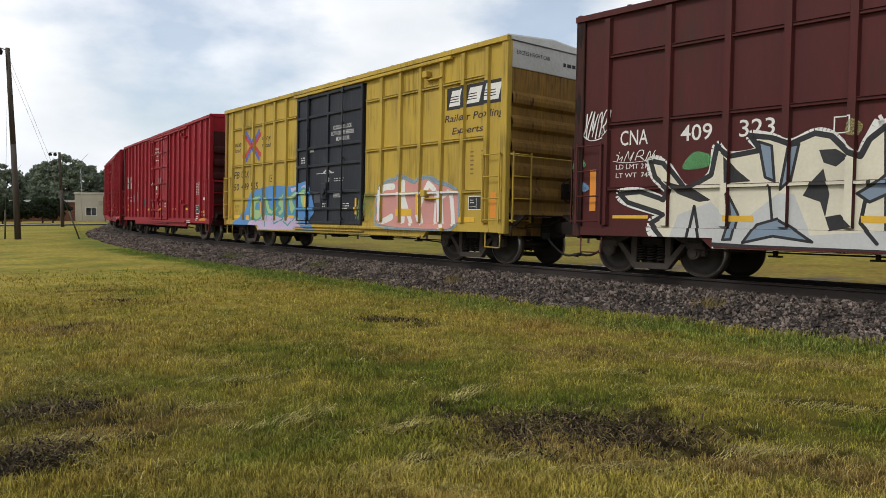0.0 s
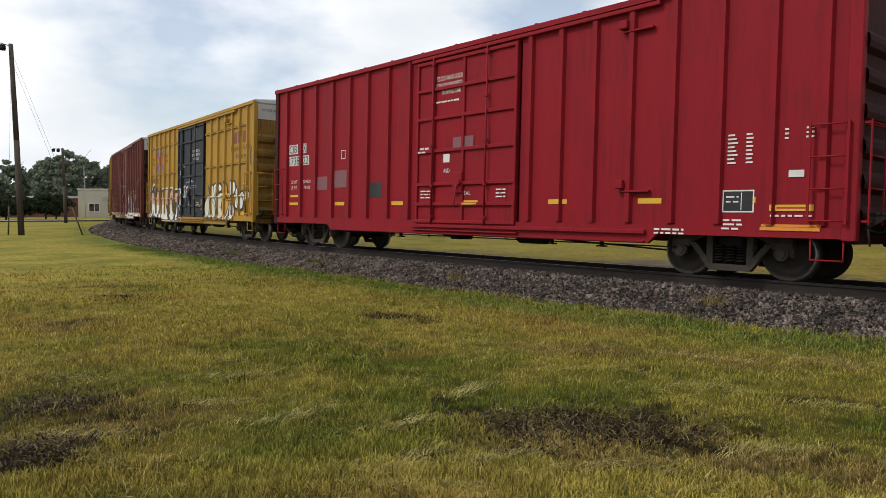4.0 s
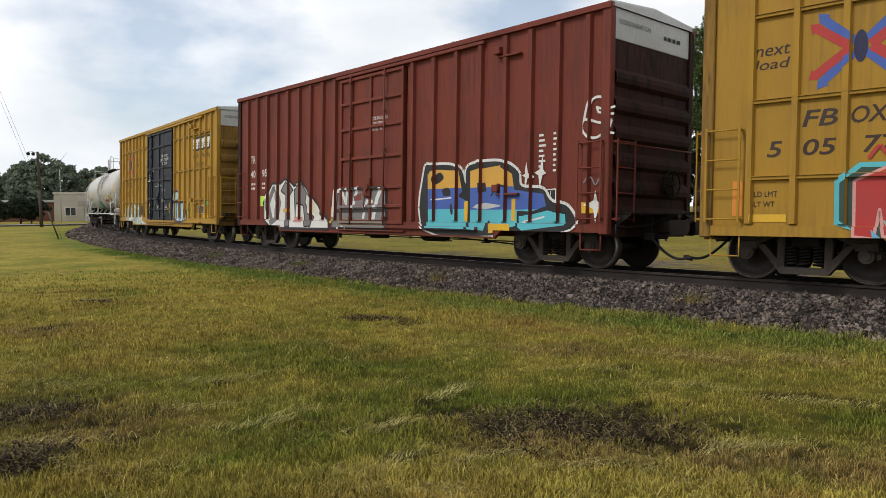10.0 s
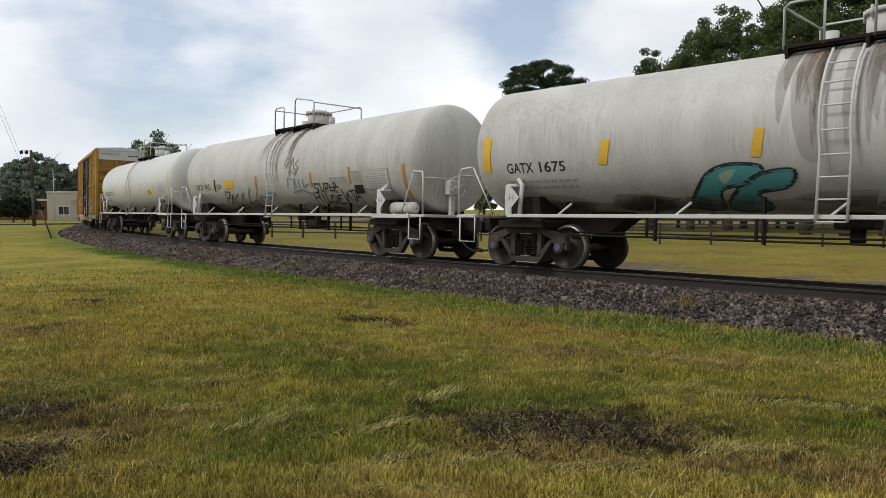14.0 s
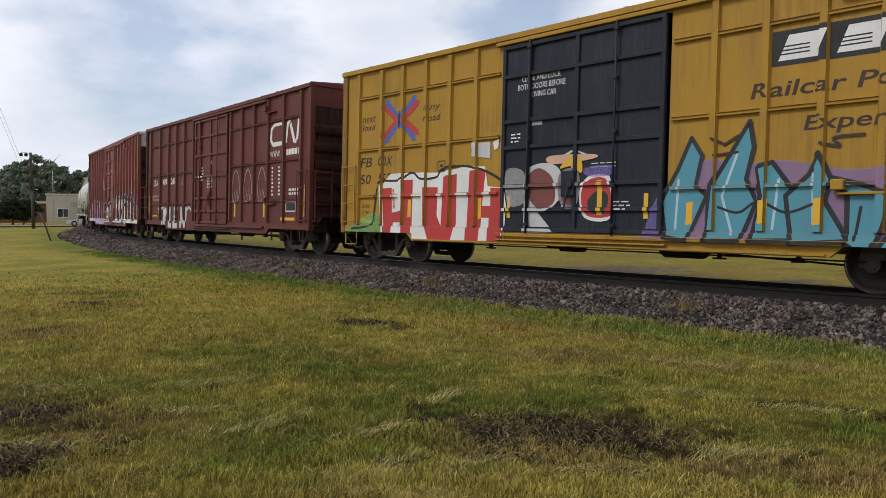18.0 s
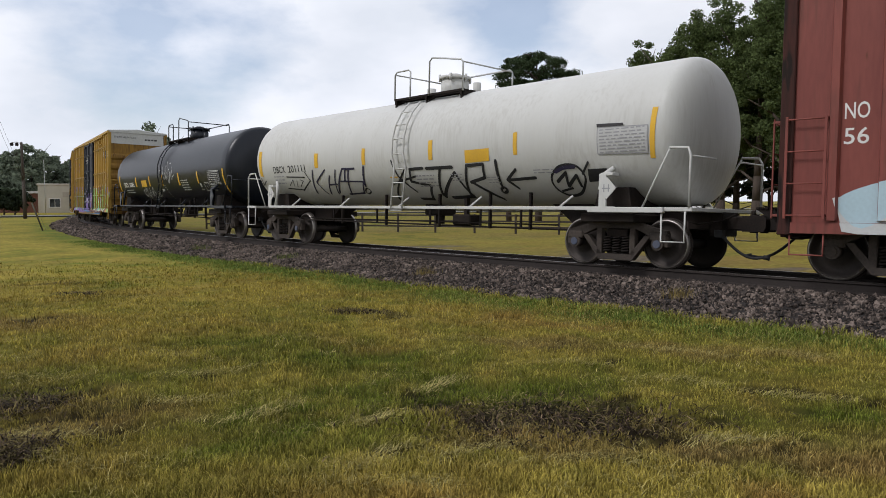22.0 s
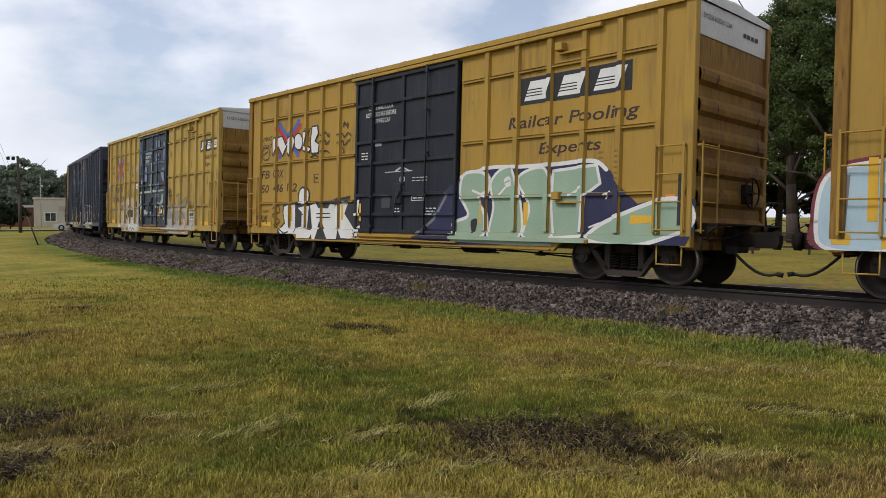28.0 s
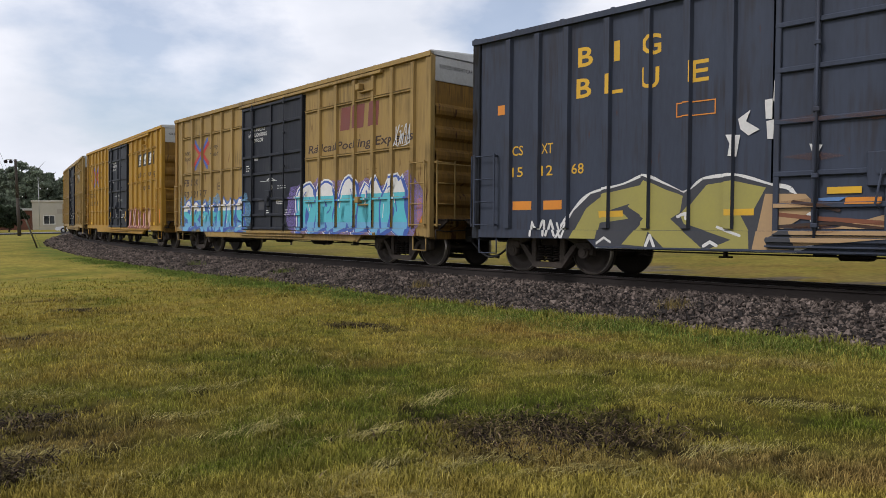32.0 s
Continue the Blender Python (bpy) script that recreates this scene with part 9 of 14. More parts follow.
def painted_h_rear(m):
    fill(m, "white", [(-5.93, 1.46), (-5.32, 2.07), (-4.80, 2.05), (-4.41, 2.23), (-3.93, 1.95), (-3.49, 2.08), (-3.12, 1.78), (-2.53, 1.34), (-2.37, 1.15), (-1.91, 0.87), (-1.90, 0.66), (-5.29, 0.64), (-5.74, 0.85)], "black", 0.075)
    dash(m, "ash", 0.2, [(-5.26, 1.88), (-5.60, 1.43), (-5.34, 0.83), (-5.00, 0.96), (-4.84, 1.45), (-5.10, 1.92)], True)
    fill(m, "ash", [(-4.75, 1.82), (-4.41, 2.17), (-4.00, 1.83), (-4.21, 1.67), (-4.17, 0.71), (-4.43, 0.70), (-4.45, 1.67)], "black", 0.045)
    fill(m, "ash", [(-3.93, 1.83), (-3.48, 2.01), (-3.20, 1.73), (-3.28, 1.43), (-3.02, 1.12), (-2.77, 1.01), (-2.92, 0.73), (-3.26, 0.72), (-3.38, 1.34), (-3.65, 1.42), (-3.73, 0.95), (-3.86, 0.95)], "black", 0.045)
    bubble(m, "cream", [(-3.04, 1.50), (-2.63, 1.38), (-2.54, 1.04), (-2.87, 1.19)])
    fill(m, "yellow", [(-4.60, 1.26), (-4.18, 1.26), (-4.18, 1.15), (-4.60, 1.16)])
    fill(m, "rose", [(-3.91, 1.00), (-3.42, 1.01), (-3.41, 0.84), (-3.91, 0.84)])
    fill(m, "yellow", [(-1.84, 1.29), (-1.72, 1.29), (-1.73, 0.84), (-1.85, 0.83)])
    fill(m, "ash", [(-1.44, 1.79), (0.84, 1.78), (0.87, 0.68), (-1.77, 0.69), (-1.57, 1.32)], "black", 0.06)
    dash(m, "white", 0.1, [(-1.63, 1.05), (-1.56, 1.73), (-1.23, 1.76), (-1.00, 1.37), (-0.95, 1.77)])
    dash(m, "white", 0.12, [(-0.69, 1.25), (-0.45, 1.79)])
    dash(m, "white", 0.14, [(0.25, 0.86), (0.44, 1.48), (0.60, 1.73)])
    dash(m, "white", 0.08, [(-1.45, 0.70), (-1.29, 0.98), (-1.07, 0.71)])
    dash(m, "white", 0.1, [(-0.18, 0.98), (-0.01, 1.43), (0.22, 1.42)])
    dash(m, "white", 0.066, [(-0.87, 0.78), (-0.81, 0.98)])
    fill(m, "darkred", [(-0.60, 1.57), (-0.26, 1.66), (-0.25, 1.47), (-0.63, 1.44)])
    fill(m, "coal", [(-1.56, 1.22), (0.86, 1.23), (0.86, 1.14), (-1.56, 1.12)])
    fill(m, "dirtink", [(-1.56, 1.01), (0.86, 0.93), (0.87, 0.75), (-1.55, 0.77)])


def painted_h_front(m):
    curl(m, "white", 0.12, [(2.32, 2.12), (2.66, 2.25), (3.57, 2.16), (3.80, 1.76), (3.90, 2.18), (4.89, 2.22), (5.41, 1.99), (5.52, 1.67), (6.10, 1.60), (6.33, 1.36), (6.79, 1.22), (6.88, 0.82), (5.40, 0.67), (2.42, 0.73)], True)
    bubble(m, "black", [(2.32, 2.12), (2.66, 2.25), (3.57, 2.16), (3.80, 1.78), (3.90, 2.18), (4.89, 2.22), (5.41, 1.99), (5.52, 1.67), (6.10, 1.60), (6.33, 1.36), (6.79, 1.22), (6.88, 0.80), (5.40, 0.65), (2.42, 0.71)])
    fill(m, ("cyan", "blue", "gold2"), [(2.42, 2.07), (2.78, 2.17), (3.58, 2.11), (3.72, 1.59), (3.61, 1.51), (3.89, 1.40), (3.91, 0.72), (2.46, 0.73)], "black", 0.06)
    fill(m, ("cyan", "blue", "gold2"), [(3.92, 2.09), (4.89, 2.17), (5.27, 1.96), (5.34, 1.63), (6.15, 1.53), (6.25, 1.23), (5.83, 1.11), (5.43, 1.13), (5.44, 0.81), (4.77, 0.69), (4.56, 0.92), (4.45, 0.69), (3.94, 0.72)], "black", 0.06)
    fill(m, "cyan", [(5.43, 1.07), (5.83, 1.11), (6.24, 1.19), (6.73, 1.11), (6.76, 0.84), (5.58, 0.71), (5.44, 0.79)], "black", 0.06)
    bubble(m, "black", [(3.00, 1.67), (3.23, 1.69), (3.28, 1.53), (3.05, 1.52)])
    bubble(m, "black", [(2.67, 1.94), (2.90, 2.07), (3.04, 1.93), (2.79, 1.80)])
    fill(m, "black", [(4.27, 1.77), (4.44, 1.79), (4.48, 1.59), (4.29, 1.56)])
    bubble(m, "black", [(3.27, 1.29), (3.40, 1.35), (3.47, 1.11), (3.33, 1.06)])
    fill(m, "pale", [(4.03, 1.24), (4.43, 1.34), (5.01, 1.27), (4.44, 1.19)])
    dash(m, "black", 0.044, [(4.63, 1.49), (4.81, 1.73), (5.10, 1.68)])
    dash(m, "white", 0.033, [(2.68, 1.43), (3.37, 1.47)])
    dash(m, "white", 0.033, [(5.57, 0.91), (6.16, 1.03)])
    fill(m, "white", [(7.43, 1.55), (7.49, 1.32), (7.69, 1.25), (7.50, 1.18), (7.44, 0.91), (7.39, 1.18), (7.22, 1.26), (7.39, 1.35)])
    fill(m, "yellow", [(7.17, 1.31), (7.69, 1.30), (7.70, 1.11), (7.18, 1.10)])
    fill(m, "white", [(7.43, 1.55), (7.49, 1.32), (7.69, 1.25), (7.50, 1.18), (7.44, 0.91), (7.39, 1.18), (7.22, 1.26), (7.39, 1.35)])
    fill(m, "white", [(5.73, 2.16), (5.78, 1.93), (5.89, 1.85), (5.77, 1.82), (5.71, 1.61), (5.67, 1.82), (5.54, 1.90), (5.68, 1.94)])
    fill(m, "white", [(6.10, 2.28), (6.12, 1.99), (6.20, 1.91), (6.10, 1.88), (6.03, 1.61), (5.99, 1.88), (5.88, 1.94), (6.02, 2.00)])
    curl(m, "white", 0.05, [(7.19, 2.87), (7.31, 3.26), (7.57, 3.27), (7.66, 3.02), (7.59, 2.63), (7.33, 2.54), (7.15, 2.71), (7.21, 2.89), (7.53, 2.81), (7.61, 2.97)])
    dash(m, "white", 0.044, [(7.42, 3.11), (7.61, 3.05), (7.83, 3.08)])
    dash(m, "white", 0.044, [(7.42, 3.11), (7.47, 3.01), (7.80, 2.95)])
    curl(m, "white", 0.044, [(7.64, 2.78), (7.77, 2.84), (7.71, 2.64), (7.82, 2.59)])
    curl(m, "ash", 0.033, [(7.22, 1.69), (7.32, 1.79), (7.43, 1.64), (7.53, 1.77), (7.65, 1.67)])
    fill(m, "black", [(3.77, 1.37), (3.89, 1.39), (3.88, 0.94), (3.77, 0.92)])
    fill(m, "yellow", [(3.77, 1.37), (3.89, 1.39), (3.88, 0.94), (3.77, 0.92)])
    fill(m, "yellow", [(5.25, 1.41), (5.36, 1.41), (5.36, 0.94), (5.25, 0.94)])
    fill(m, "yellow", [(4.59, 0.88), (5.23, 0.88), (5.24, 0.69), (4.60, 0.67)])


def painted_i_rear(m):
    bubble(m, "mossy", [(-6.37, 0.96), (-5.93, 1.52), (-5.52, 1.33), (-5.05, 1.48), (-4.69, 1.60), (-3.99, 1.46), (-3.34, 1.57), (-3.28, 1.09), (-3.01, 0.80), (-2.66, 0.55), (-4.13, 0.57), (-5.22, 0.75), (-5.90, 0.72)])
    bubble(m, "pale", [(-3.50, 1.08), (-3.03, 0.80), (-2.02, 0.56), (-3.97, 0.52)])
    dash(m, "teal", 0.07, [(-5.82, 1.44), (-5.93, 1.06), (-5.75, 0.82)])
    curl(m, "white", 0.066, [(-5.60, 1.48), (-5.71, 1.00), (-5.22, 0.75), (-5.40, 1.07), (-4.92, 0.82), (-4.57, 1.23)])
    curl(m, "white", 0.066, [(-4.67, 1.50), (-4.06, 1.29), (-3.49, 1.52), (-3.56, 1.08), (-3.32, 0.87)])
    dash(m, "teal", 0.055, [(-4.32, 1.46), (-3.99, 1.23), (-4.14, 0.78)])
    curl(m, "teal", 0.055, [(-4.03, 1.19), (-3.87, 1.29), (-3.72, 1.19), (-3.82, 1.04), (-3.97, 1.04)], True)
    curl(m, "teal", 0.055, [(-4.58, 0.84), (-4.49, 0.92), (-4.42, 0.77)], True)
    dash(m, "teal", 0.066, [(-3.86, 1.08), (-3.57, 0.86), (-3.64, 0.68)])
    dash(m, "white", 0.066, [(-3.18, 0.94), (-2.80, 0.60)])
    dash(m, "teal", 0.055, [(-3.33, 0.79), (-3.02, 0.59)])
    fill(m, "coal", [(-3.35, 1.48), (-2.74, 1.47), (-2.69, 1.05), (-3.34, 1.06)])
    curl(m, "black", 0.044, [(-2.29, 1.43), (-2.19, 1.54), (-2.08, 1.33), (-1.99, 1.53), (-1.92, 1.33)])
    curl(m, "black", 0.044, [(-2.25, 1.26), (-2.11, 1.23), (-2.14, 1.15), (-2.01, 1.18)])
    curl(m, "black", 0.044, [(-1.85, 1.43), (-1.76, 1.49), (-1.78, 1.26), (-1.66, 1.46), (-1.62, 1.23), (-1.81, 1.10)])
    fill(m, "yellow", [(-4.78, 1.48), (-4.66, 1.48), (-4.66, 1.07), (-4.77, 1.07)])
    fill(m, "yellow", [(-5.16, 0.62), (-4.26, 0.63), (-4.30, 0.53), (-5.16, 0.53)])
    fill(m, "white", [(-2.26, 2.49), (-1.95, 2.48), (-1.95, 2.39), (-2.25, 2.40)])


def painted_i_front(m):
    bubble(m, "ice", [(2.28, 1.69), (2.40, 2.01), (2.76, 2.03), (2.86, 1.79), (2.59, 1.62)], "nightblue", 0.075)
    fill(m, "ice", [(2.30, 1.56), (2.59, 1.59), (2.65, 0.87), (2.33, 0.85), (2.25, 1.04)], "nightblue", 0.075)
    bubble(m, "ice", [(2.63, 0.85), (2.66, 1.49), (2.90, 1.59), (3.18, 1.50), (3.26, 0.84)], "nightblue", 0.075)
    bubble(m, "ice", [(3.20, 0.83), (3.18, 1.48), (3.41, 1.58), (3.60, 1.39), (3.66, 0.84)], "nightblue", 0.075)
    bubble(m, "ice", [(3.60, 0.83), (3.62, 1.18), (3.78, 1.24), (3.89, 1.01), (3.85, 0.82)], "nightblue", 0.075)
    dash(m, "white", 0.044, [(2.80, 1.40), (2.81, 1.00)])
    dash(m, "white", 0.044, [(3.37, 1.39), (3.43, 1.01)])
    bubble(m, "mist_yellow", [(4.11, 1.56), (4.68, 1.52), (4.70, 1.02), (4.13, 1.02)])
    curl(m, "black", 0.044, [(4.28, 1.26), (4.32, 1.44), (4.45, 1.34), (4.32, 1.26), (4.55, 1.22), (4.56, 1.44), (4.67, 1.42)])
    dash(m, "brownink", 0.044, [(3.91, 1.26), (4.05, 1.10), (3.96, 1.05)])
    curl(m, "olive", 0.033, [(4.17, 1.83), (4.30, 1.93), (4.44, 1.79), (4.57, 1.89)])
    curl(m, "mossy", 0.033, [(4.96, 1.80), (4.99, 1.99), (5.16, 1.83), (5.24, 1.96), (5.40, 1.86)])
    bubble(m, "green", [(6.47, 1.57), (6.66, 1.58), (6.68, 1.44), (6.51, 1.44)])
    m.text("XNH50", 4.87, 1.17, 0.12, "brownink", 0.50)
    fill(m, "white", [(-1.53, 2.71), (-1.11, 2.76), (-1.10, 2.58), (-1.52, 2.57)])


def painted_m_rear(m):
    bubble(m, "mist_green", [(-7.43, 0.78), (-6.40, 1.20), (-5.94, 1.11), (-5.87, 0.59), (-7.30, 0.74)])
    fill(m, "white", [(-6.02, 1.90), (-5.64, 2.21), (-4.81, 2.21), (-3.76, 2.17), (-2.98, 2.28), (-2.38, 2.25), (-2.29, 1.81), (-1.78, 1.76), (-1.70, 1.37), (-1.76, 0.62), (-5.93, 0.57)])
    fill(m, "red", [(-5.96, 1.85), (-5.58, 1.86), (-5.56, 1.24), (-5.14, 1.28), (-5.16, 2.04), (-4.78, 2.04), (-4.80, 0.60), (-5.17, 0.59), (-5.16, 0.99), (-5.50, 0.99), (-5.60, 0.62), (-5.87, 0.62)])
    fill(m, "red", [(-4.35, 1.84), (-3.89, 1.83), (-3.91, 1.16), (-3.77, 0.92), (-3.71, 2.07), (-3.26, 2.12), (-3.26, 0.97), (-3.40, 0.60), (-4.17, 0.58), (-4.33, 0.96)])
    fill(m, "red", [(-2.86, 2.17), (-2.36, 2.18), (-2.45, 1.38), (-2.20, 1.38), (-2.21, 1.77), (-1.78, 1.76), (-1.78, 0.62), (-2.25, 0.60), (-2.24, 1.12), (-2.46, 1.12), (-2.52, 0.59), (-2.93, 0.60)])
    dash(m, "mist_red", 0.08, [(-5.52, 1.80), (-5.49, 1.37)])
    curl(m, "black", 0.055, [(-7.18, 0.81), (-6.39, 0.93), (-6.27, 1.38), (-6.08, 1.99), (-5.32, 2.04), (-4.81, 2.21), (-4.51, 2.05), (-3.94, 2.07), (-3.76, 2.25), (-3.05, 2.29), (-2.34, 2.14), (-1.80, 1.88)])
    fill(m, "pale", [(-2.83, 2.79), (-2.24, 2.78), (-2.23, 2.42), (-2.78, 2.49)])
    fill(m, "white", [(-2.16, 2.77), (-1.98, 2.83), (-2.01, 2.62), (-2.12, 2.59)])
    fill(m, "yellow", [(-4.95, 1.55), (-4.83, 1.56), (-4.84, 1.13), (-4.96, 1.12)])
    fill(m, "yellow", [(-2.57, 1.55), (-2.47, 1.56), (-2.48, 1.11), (-2.57, 1.09)])
    bubble(m, "mist_white", [(-1.73, 2.11), (-1.24, 2.08), (-1.19, 1.47), (-1.64, 1.40)])
    bubble(m, "pale", [(-1.20, 2.01), (-1.01, 2.19), (-0.62, 2.23), (-0.30, 2.08), (-0.20, 1.64), (-0.62, 1.26), (-1.08, 1.36)])
    bubble(m, "darkred", [(-1.15, 1.94), (-0.84, 2.14), (-0.48, 1.92), (-0.42, 1.45), (-0.81, 1.31), (-1.12, 1.59)])
    bubble(m, "peach", [(-0.56, 2.37), (0.47, 2.35), (0.48, 2.26), (-0.49, 2.20)])
    bubble(m, "ash", [(-0.32, 1.97), (-0.03, 2.11), (0.18, 1.94), (0.15, 1.44), (-0.06, 1.29), (-0.30, 1.48)])
    bubble(m, "darkred", [(-0.25, 1.90), (-0.03, 2.03), (0.11, 1.87), (0.08, 1.48), (-0.07, 1.37), (-0.24, 1.51)])
    bubble(m, "yellow", [(-0.30, 2.11), (-0.04, 2.34), (0.21, 2.25), (0.22, 2.00), (-0.03, 2.14)])
    bubble(m, "white", [(0.19, 1.63), (0.38, 1.92), (0.79, 1.94), (0.90, 1.79), (0.92, 1.13), (0.32, 1.13)])
    bubble(m, "red", [(0.23, 1.60), (0.41, 1.86), (0.76, 1.88), (0.90, 1.61), (0.92, 1.18), (0.36, 1.18)])
    bubble(m, "black", [(0.38, 1.44), (0.61, 1.65), (0.84, 1.55), (0.78, 1.25), (0.51, 1.22)])
    fill(m, "yellow", [(0.60, 1.85), (0.71, 1.84), (0.71, 1.18), (0.60, 1.18)])
    fill(m, "pale", [(-1.21, 1.47), (-1.01, 1.40), (-0.40, 0.82), (-1.21, 0.80)])
    bubble(m, "mist_purple", [(0.29, 2.09), (0.89, 2.12), (0.89, 1.94), (0.38, 1.93)])


def painted_m_front(m):
    bubble(m, "mist_purple", [(1.61, 0.82), (1.94, 1.61), (2.72, 2.11), (3.41, 2.02), (4.05, 2.05), (4.95, 1.87), (5.92, 1.91), (6.18, 1.61), (6.74, 1.38), (7.15, 0.86), (7.07, 0.69), (5.45, 0.58), (1.77, 0.78)])
    fill(m, "steel", [(2.03, 0.80), (1.92, 1.42), (2.24, 1.99), (2.47, 2.51), (2.67, 2.20), (2.57, 1.70), (2.77, 1.51), (2.43, 0.74)], "black", 0.075)
    fill(m, "steel", [(2.77, 0.75), (2.85, 1.69), (3.18, 2.22), (3.47, 2.71), (3.55, 2.29), (3.44, 1.77), (3.62, 1.41), (3.37, 0.77)], "black", 0.075)
    fill(m, "steel", [(3.54, 0.77), (3.70, 1.49), (3.61, 1.95), (3.85, 2.03), (4.19, 1.57), (4.17, 0.79)], "black", 0.075)
    fill(m, "steel", [(4.18, 0.74), (4.07, 1.49), (4.42, 1.82), (4.55, 2.13), (4.73, 1.73), (4.65, 1.40), (5.00, 0.80)], "black", 0.075)
    fill(m, "steel", [(4.97, 0.76), (4.96, 1.48), (4.74, 1.75), (5.14, 1.64), (5.57, 1.47), (5.45, 0.99), (5.27, 0.57)], "black", 0.075)
    fill(m, "steel", [(5.34, 0.57), (5.61, 1.07), (6.11, 1.23), (5.85, 1.62), (5.69, 2.18), (5.86, 2.55), (6.06, 2.08), (6.16, 1.61), (6.13, 1.31), (6.30, 1.08), (5.71, 0.59)], "black", 0.075)
    fill(m, "azure", [(6.17, 0.69), (6.36, 1.08), (6.74, 1.38), (7.15, 0.86), (7.07, 0.69)], "black", 0.06)
    dash(m, "ice", 0.044, [(2.25, 1.80), (2.21, 0.95)])
    dash(m, "ice", 0.044, [(3.29, 2.22), (3.04, 1.50), (3.23, 0.87)])
    dash(m, "ice", 0.044, [(3.96, 1.75), (3.88, 0.97)])
    dash(m, "ice", 0.044, [(4.47, 1.82), (4.49, 1.06)])
    dash(m, "ice", 0.044, [(5.92, 2.16), (5.98, 1.54)])
    curl(m, "black", 0.044, [(2.98, 1.32), (3.33, 1.23), (3.65, 1.41), (4.08, 1.23), (4.48, 1.36)])
    dash(m, "black", 0.044, [(5.15, 1.31), (5.08, 0.82)])
    dash(m, "brownink", 0.044, [(2.85, 2.47), (3.06, 2.36), (3.29, 2.49)])
    dash(m, "brownink", 0.044, [(2.90, 2.19), (3.29, 2.22)])
    curl(m, "brownink", 0.044, [(4.57, 2.28), (4.84, 2.22), (4.74, 2.35), (5.16, 2.37)])
    fill(m, "yellow", [(2.41, 1.40), (2.53, 1.42), (2.52, 1.03), (2.40, 1.01)])
    fill(m, "yellow", [(3.67, 1.42), (3.79, 1.44), (3.78, 1.06), (3.67, 1.04)])
    fill(m, "yellow", [(4.51, 1.44), (4.63, 1.46), (4.62, 1.05), (4.50, 1.03)])
    fill(m, "yellow", [(6.24, 1.22), (6.71, 1.23), (6.73, 1.09), (6.26, 1.07)])
    bubble(m, "mist_white", [(7.14, 2.74), (7.42, 2.82), (7.47, 2.43), (7.19, 2.42)])


def painted_o_rear(m):
    fill(m, "pale", [(-6.95, 1.26), (-6.35, 1.43), (-5.40, 1.94), (-4.24, 2.05), (-3.20, 1.89), (-2.37, 1.87), (-1.54, 1.99), (-1.49, 0.62), (-5.68, 0.58), (-6.82, 0.77)])
    bubble(m, "rose", [(-6.23, 1.00), (-5.29, 1.67), (-5.09, 1.58), (-5.58, 1.09)])
    bubble(m, "ice", [(-6.90, 1.25), (-6.13, 1.53), (-5.91, 1.30), (-6.56, 0.82)])
    dash(m, "dullred", 0.14, [(-3.87, 1.71), (-3.53, 1.85), (-3.19, 1.69)])
    dash(m, "dullred", 0.12, [(-1.54, 1.84), (-1.08, 1.89), (-0.88, 1.55)])
    fill(m, "lilac", [(-5.66, 0.65), (-5.29, 1.68), (-4.68, 1.75), (-4.95, 0.92), (-4.01, 0.86), (-4.05, 0.59)], "purple", 0.075)
    fill(m, "lilac", [(-4.97, 0.87), (-4.61, 1.79), (-4.17, 1.77), (-3.83, 0.86), (-3.56, 0.66), (-4.06, 0.64), (-4.12, 0.88), (-4.49, 0.83), (-4.53, 0.59)], "purple", 0.075)
    bubble(m, "lilac", [(-3.73, 0.65), (-3.75, 1.32), (-3.52, 1.64), (-3.09, 1.54), (-3.04, 1.24), (-3.16, 1.16), (-2.95, 0.94), (-3.06, 0.63)], "purple", 0.075)
    bubble(m, "lilac", [(-2.95, 1.39), (-2.71, 1.61), (-2.42, 1.59), (-2.41, 1.31), (-2.56, 1.24), (-2.40, 1.02), (-2.51, 0.61), (-2.91, 0.60), (-2.77, 0.94), (-3.01, 1.16)], "purple", 0.075)
    fill(m, "purple", [(-3.52, 1.39), (-3.31, 1.43), (-3.33, 1.28), (-3.49, 1.26)])
    curl(m, "red", 0.044, [(-3.37, 0.75), (-3.21, 0.85), (-3.08, 0.76), (-2.92, 0.86), (-2.76, 0.76), (-2.59, 0.86), (-2.41, 0.79)])
    dash(m, "red", 0.066, [(-2.17, 1.30), (-2.19, 0.95), (-1.99, 0.88)])
    curl(m, "red", 0.066, [(-2.02, 1.23), (-1.74, 1.30), (-1.94, 1.02), (-1.78, 0.95)])
    bubble(m, "red", [(-1.74, 0.89), (-1.63, 1.13), (-1.56, 0.67)])
    dash(m, "dullred", 0.055, [(-2.15, 0.81), (-1.93, 0.74), (-2.07, 0.67)])
    fill(m, "ash", [(-2.41, 1.84), (-1.72, 1.83), (-1.74, 1.47), (-2.39, 1.45)], "black", 0.045)
    fill(m, "pale", [(-0.83, 1.92), (0.63, 1.88), (0.67, 0.67), (-1.31, 0.68), (-1.38, 1.03), (-0.87, 1.22)])
    dash(m, "sky", 0.13, [(-0.69, 1.55), (-0.45, 1.78), (-0.27, 1.63), (-0.09, 1.75), (0.14, 1.55), (0.36, 1.75), (0.64, 1.71)])
    dash(m, "dullred", 0.1, [(-0.61, 1.09), (-0.37, 1.16), (-0.42, 0.65)])
    dash(m, "cream", 0.14, [(-1.25, 1.03), (-0.61, 0.96), (0.66, 1.21)])
    dash(m, "dirtink", 0.066, [(-1.31, 0.92), (-0.25, 0.91), (0.67, 0.86)])
    dash(m, "dirtink", 0.055, [(-1.29, 1.23), (-0.87, 1.16), (-0.02, 1.13)])
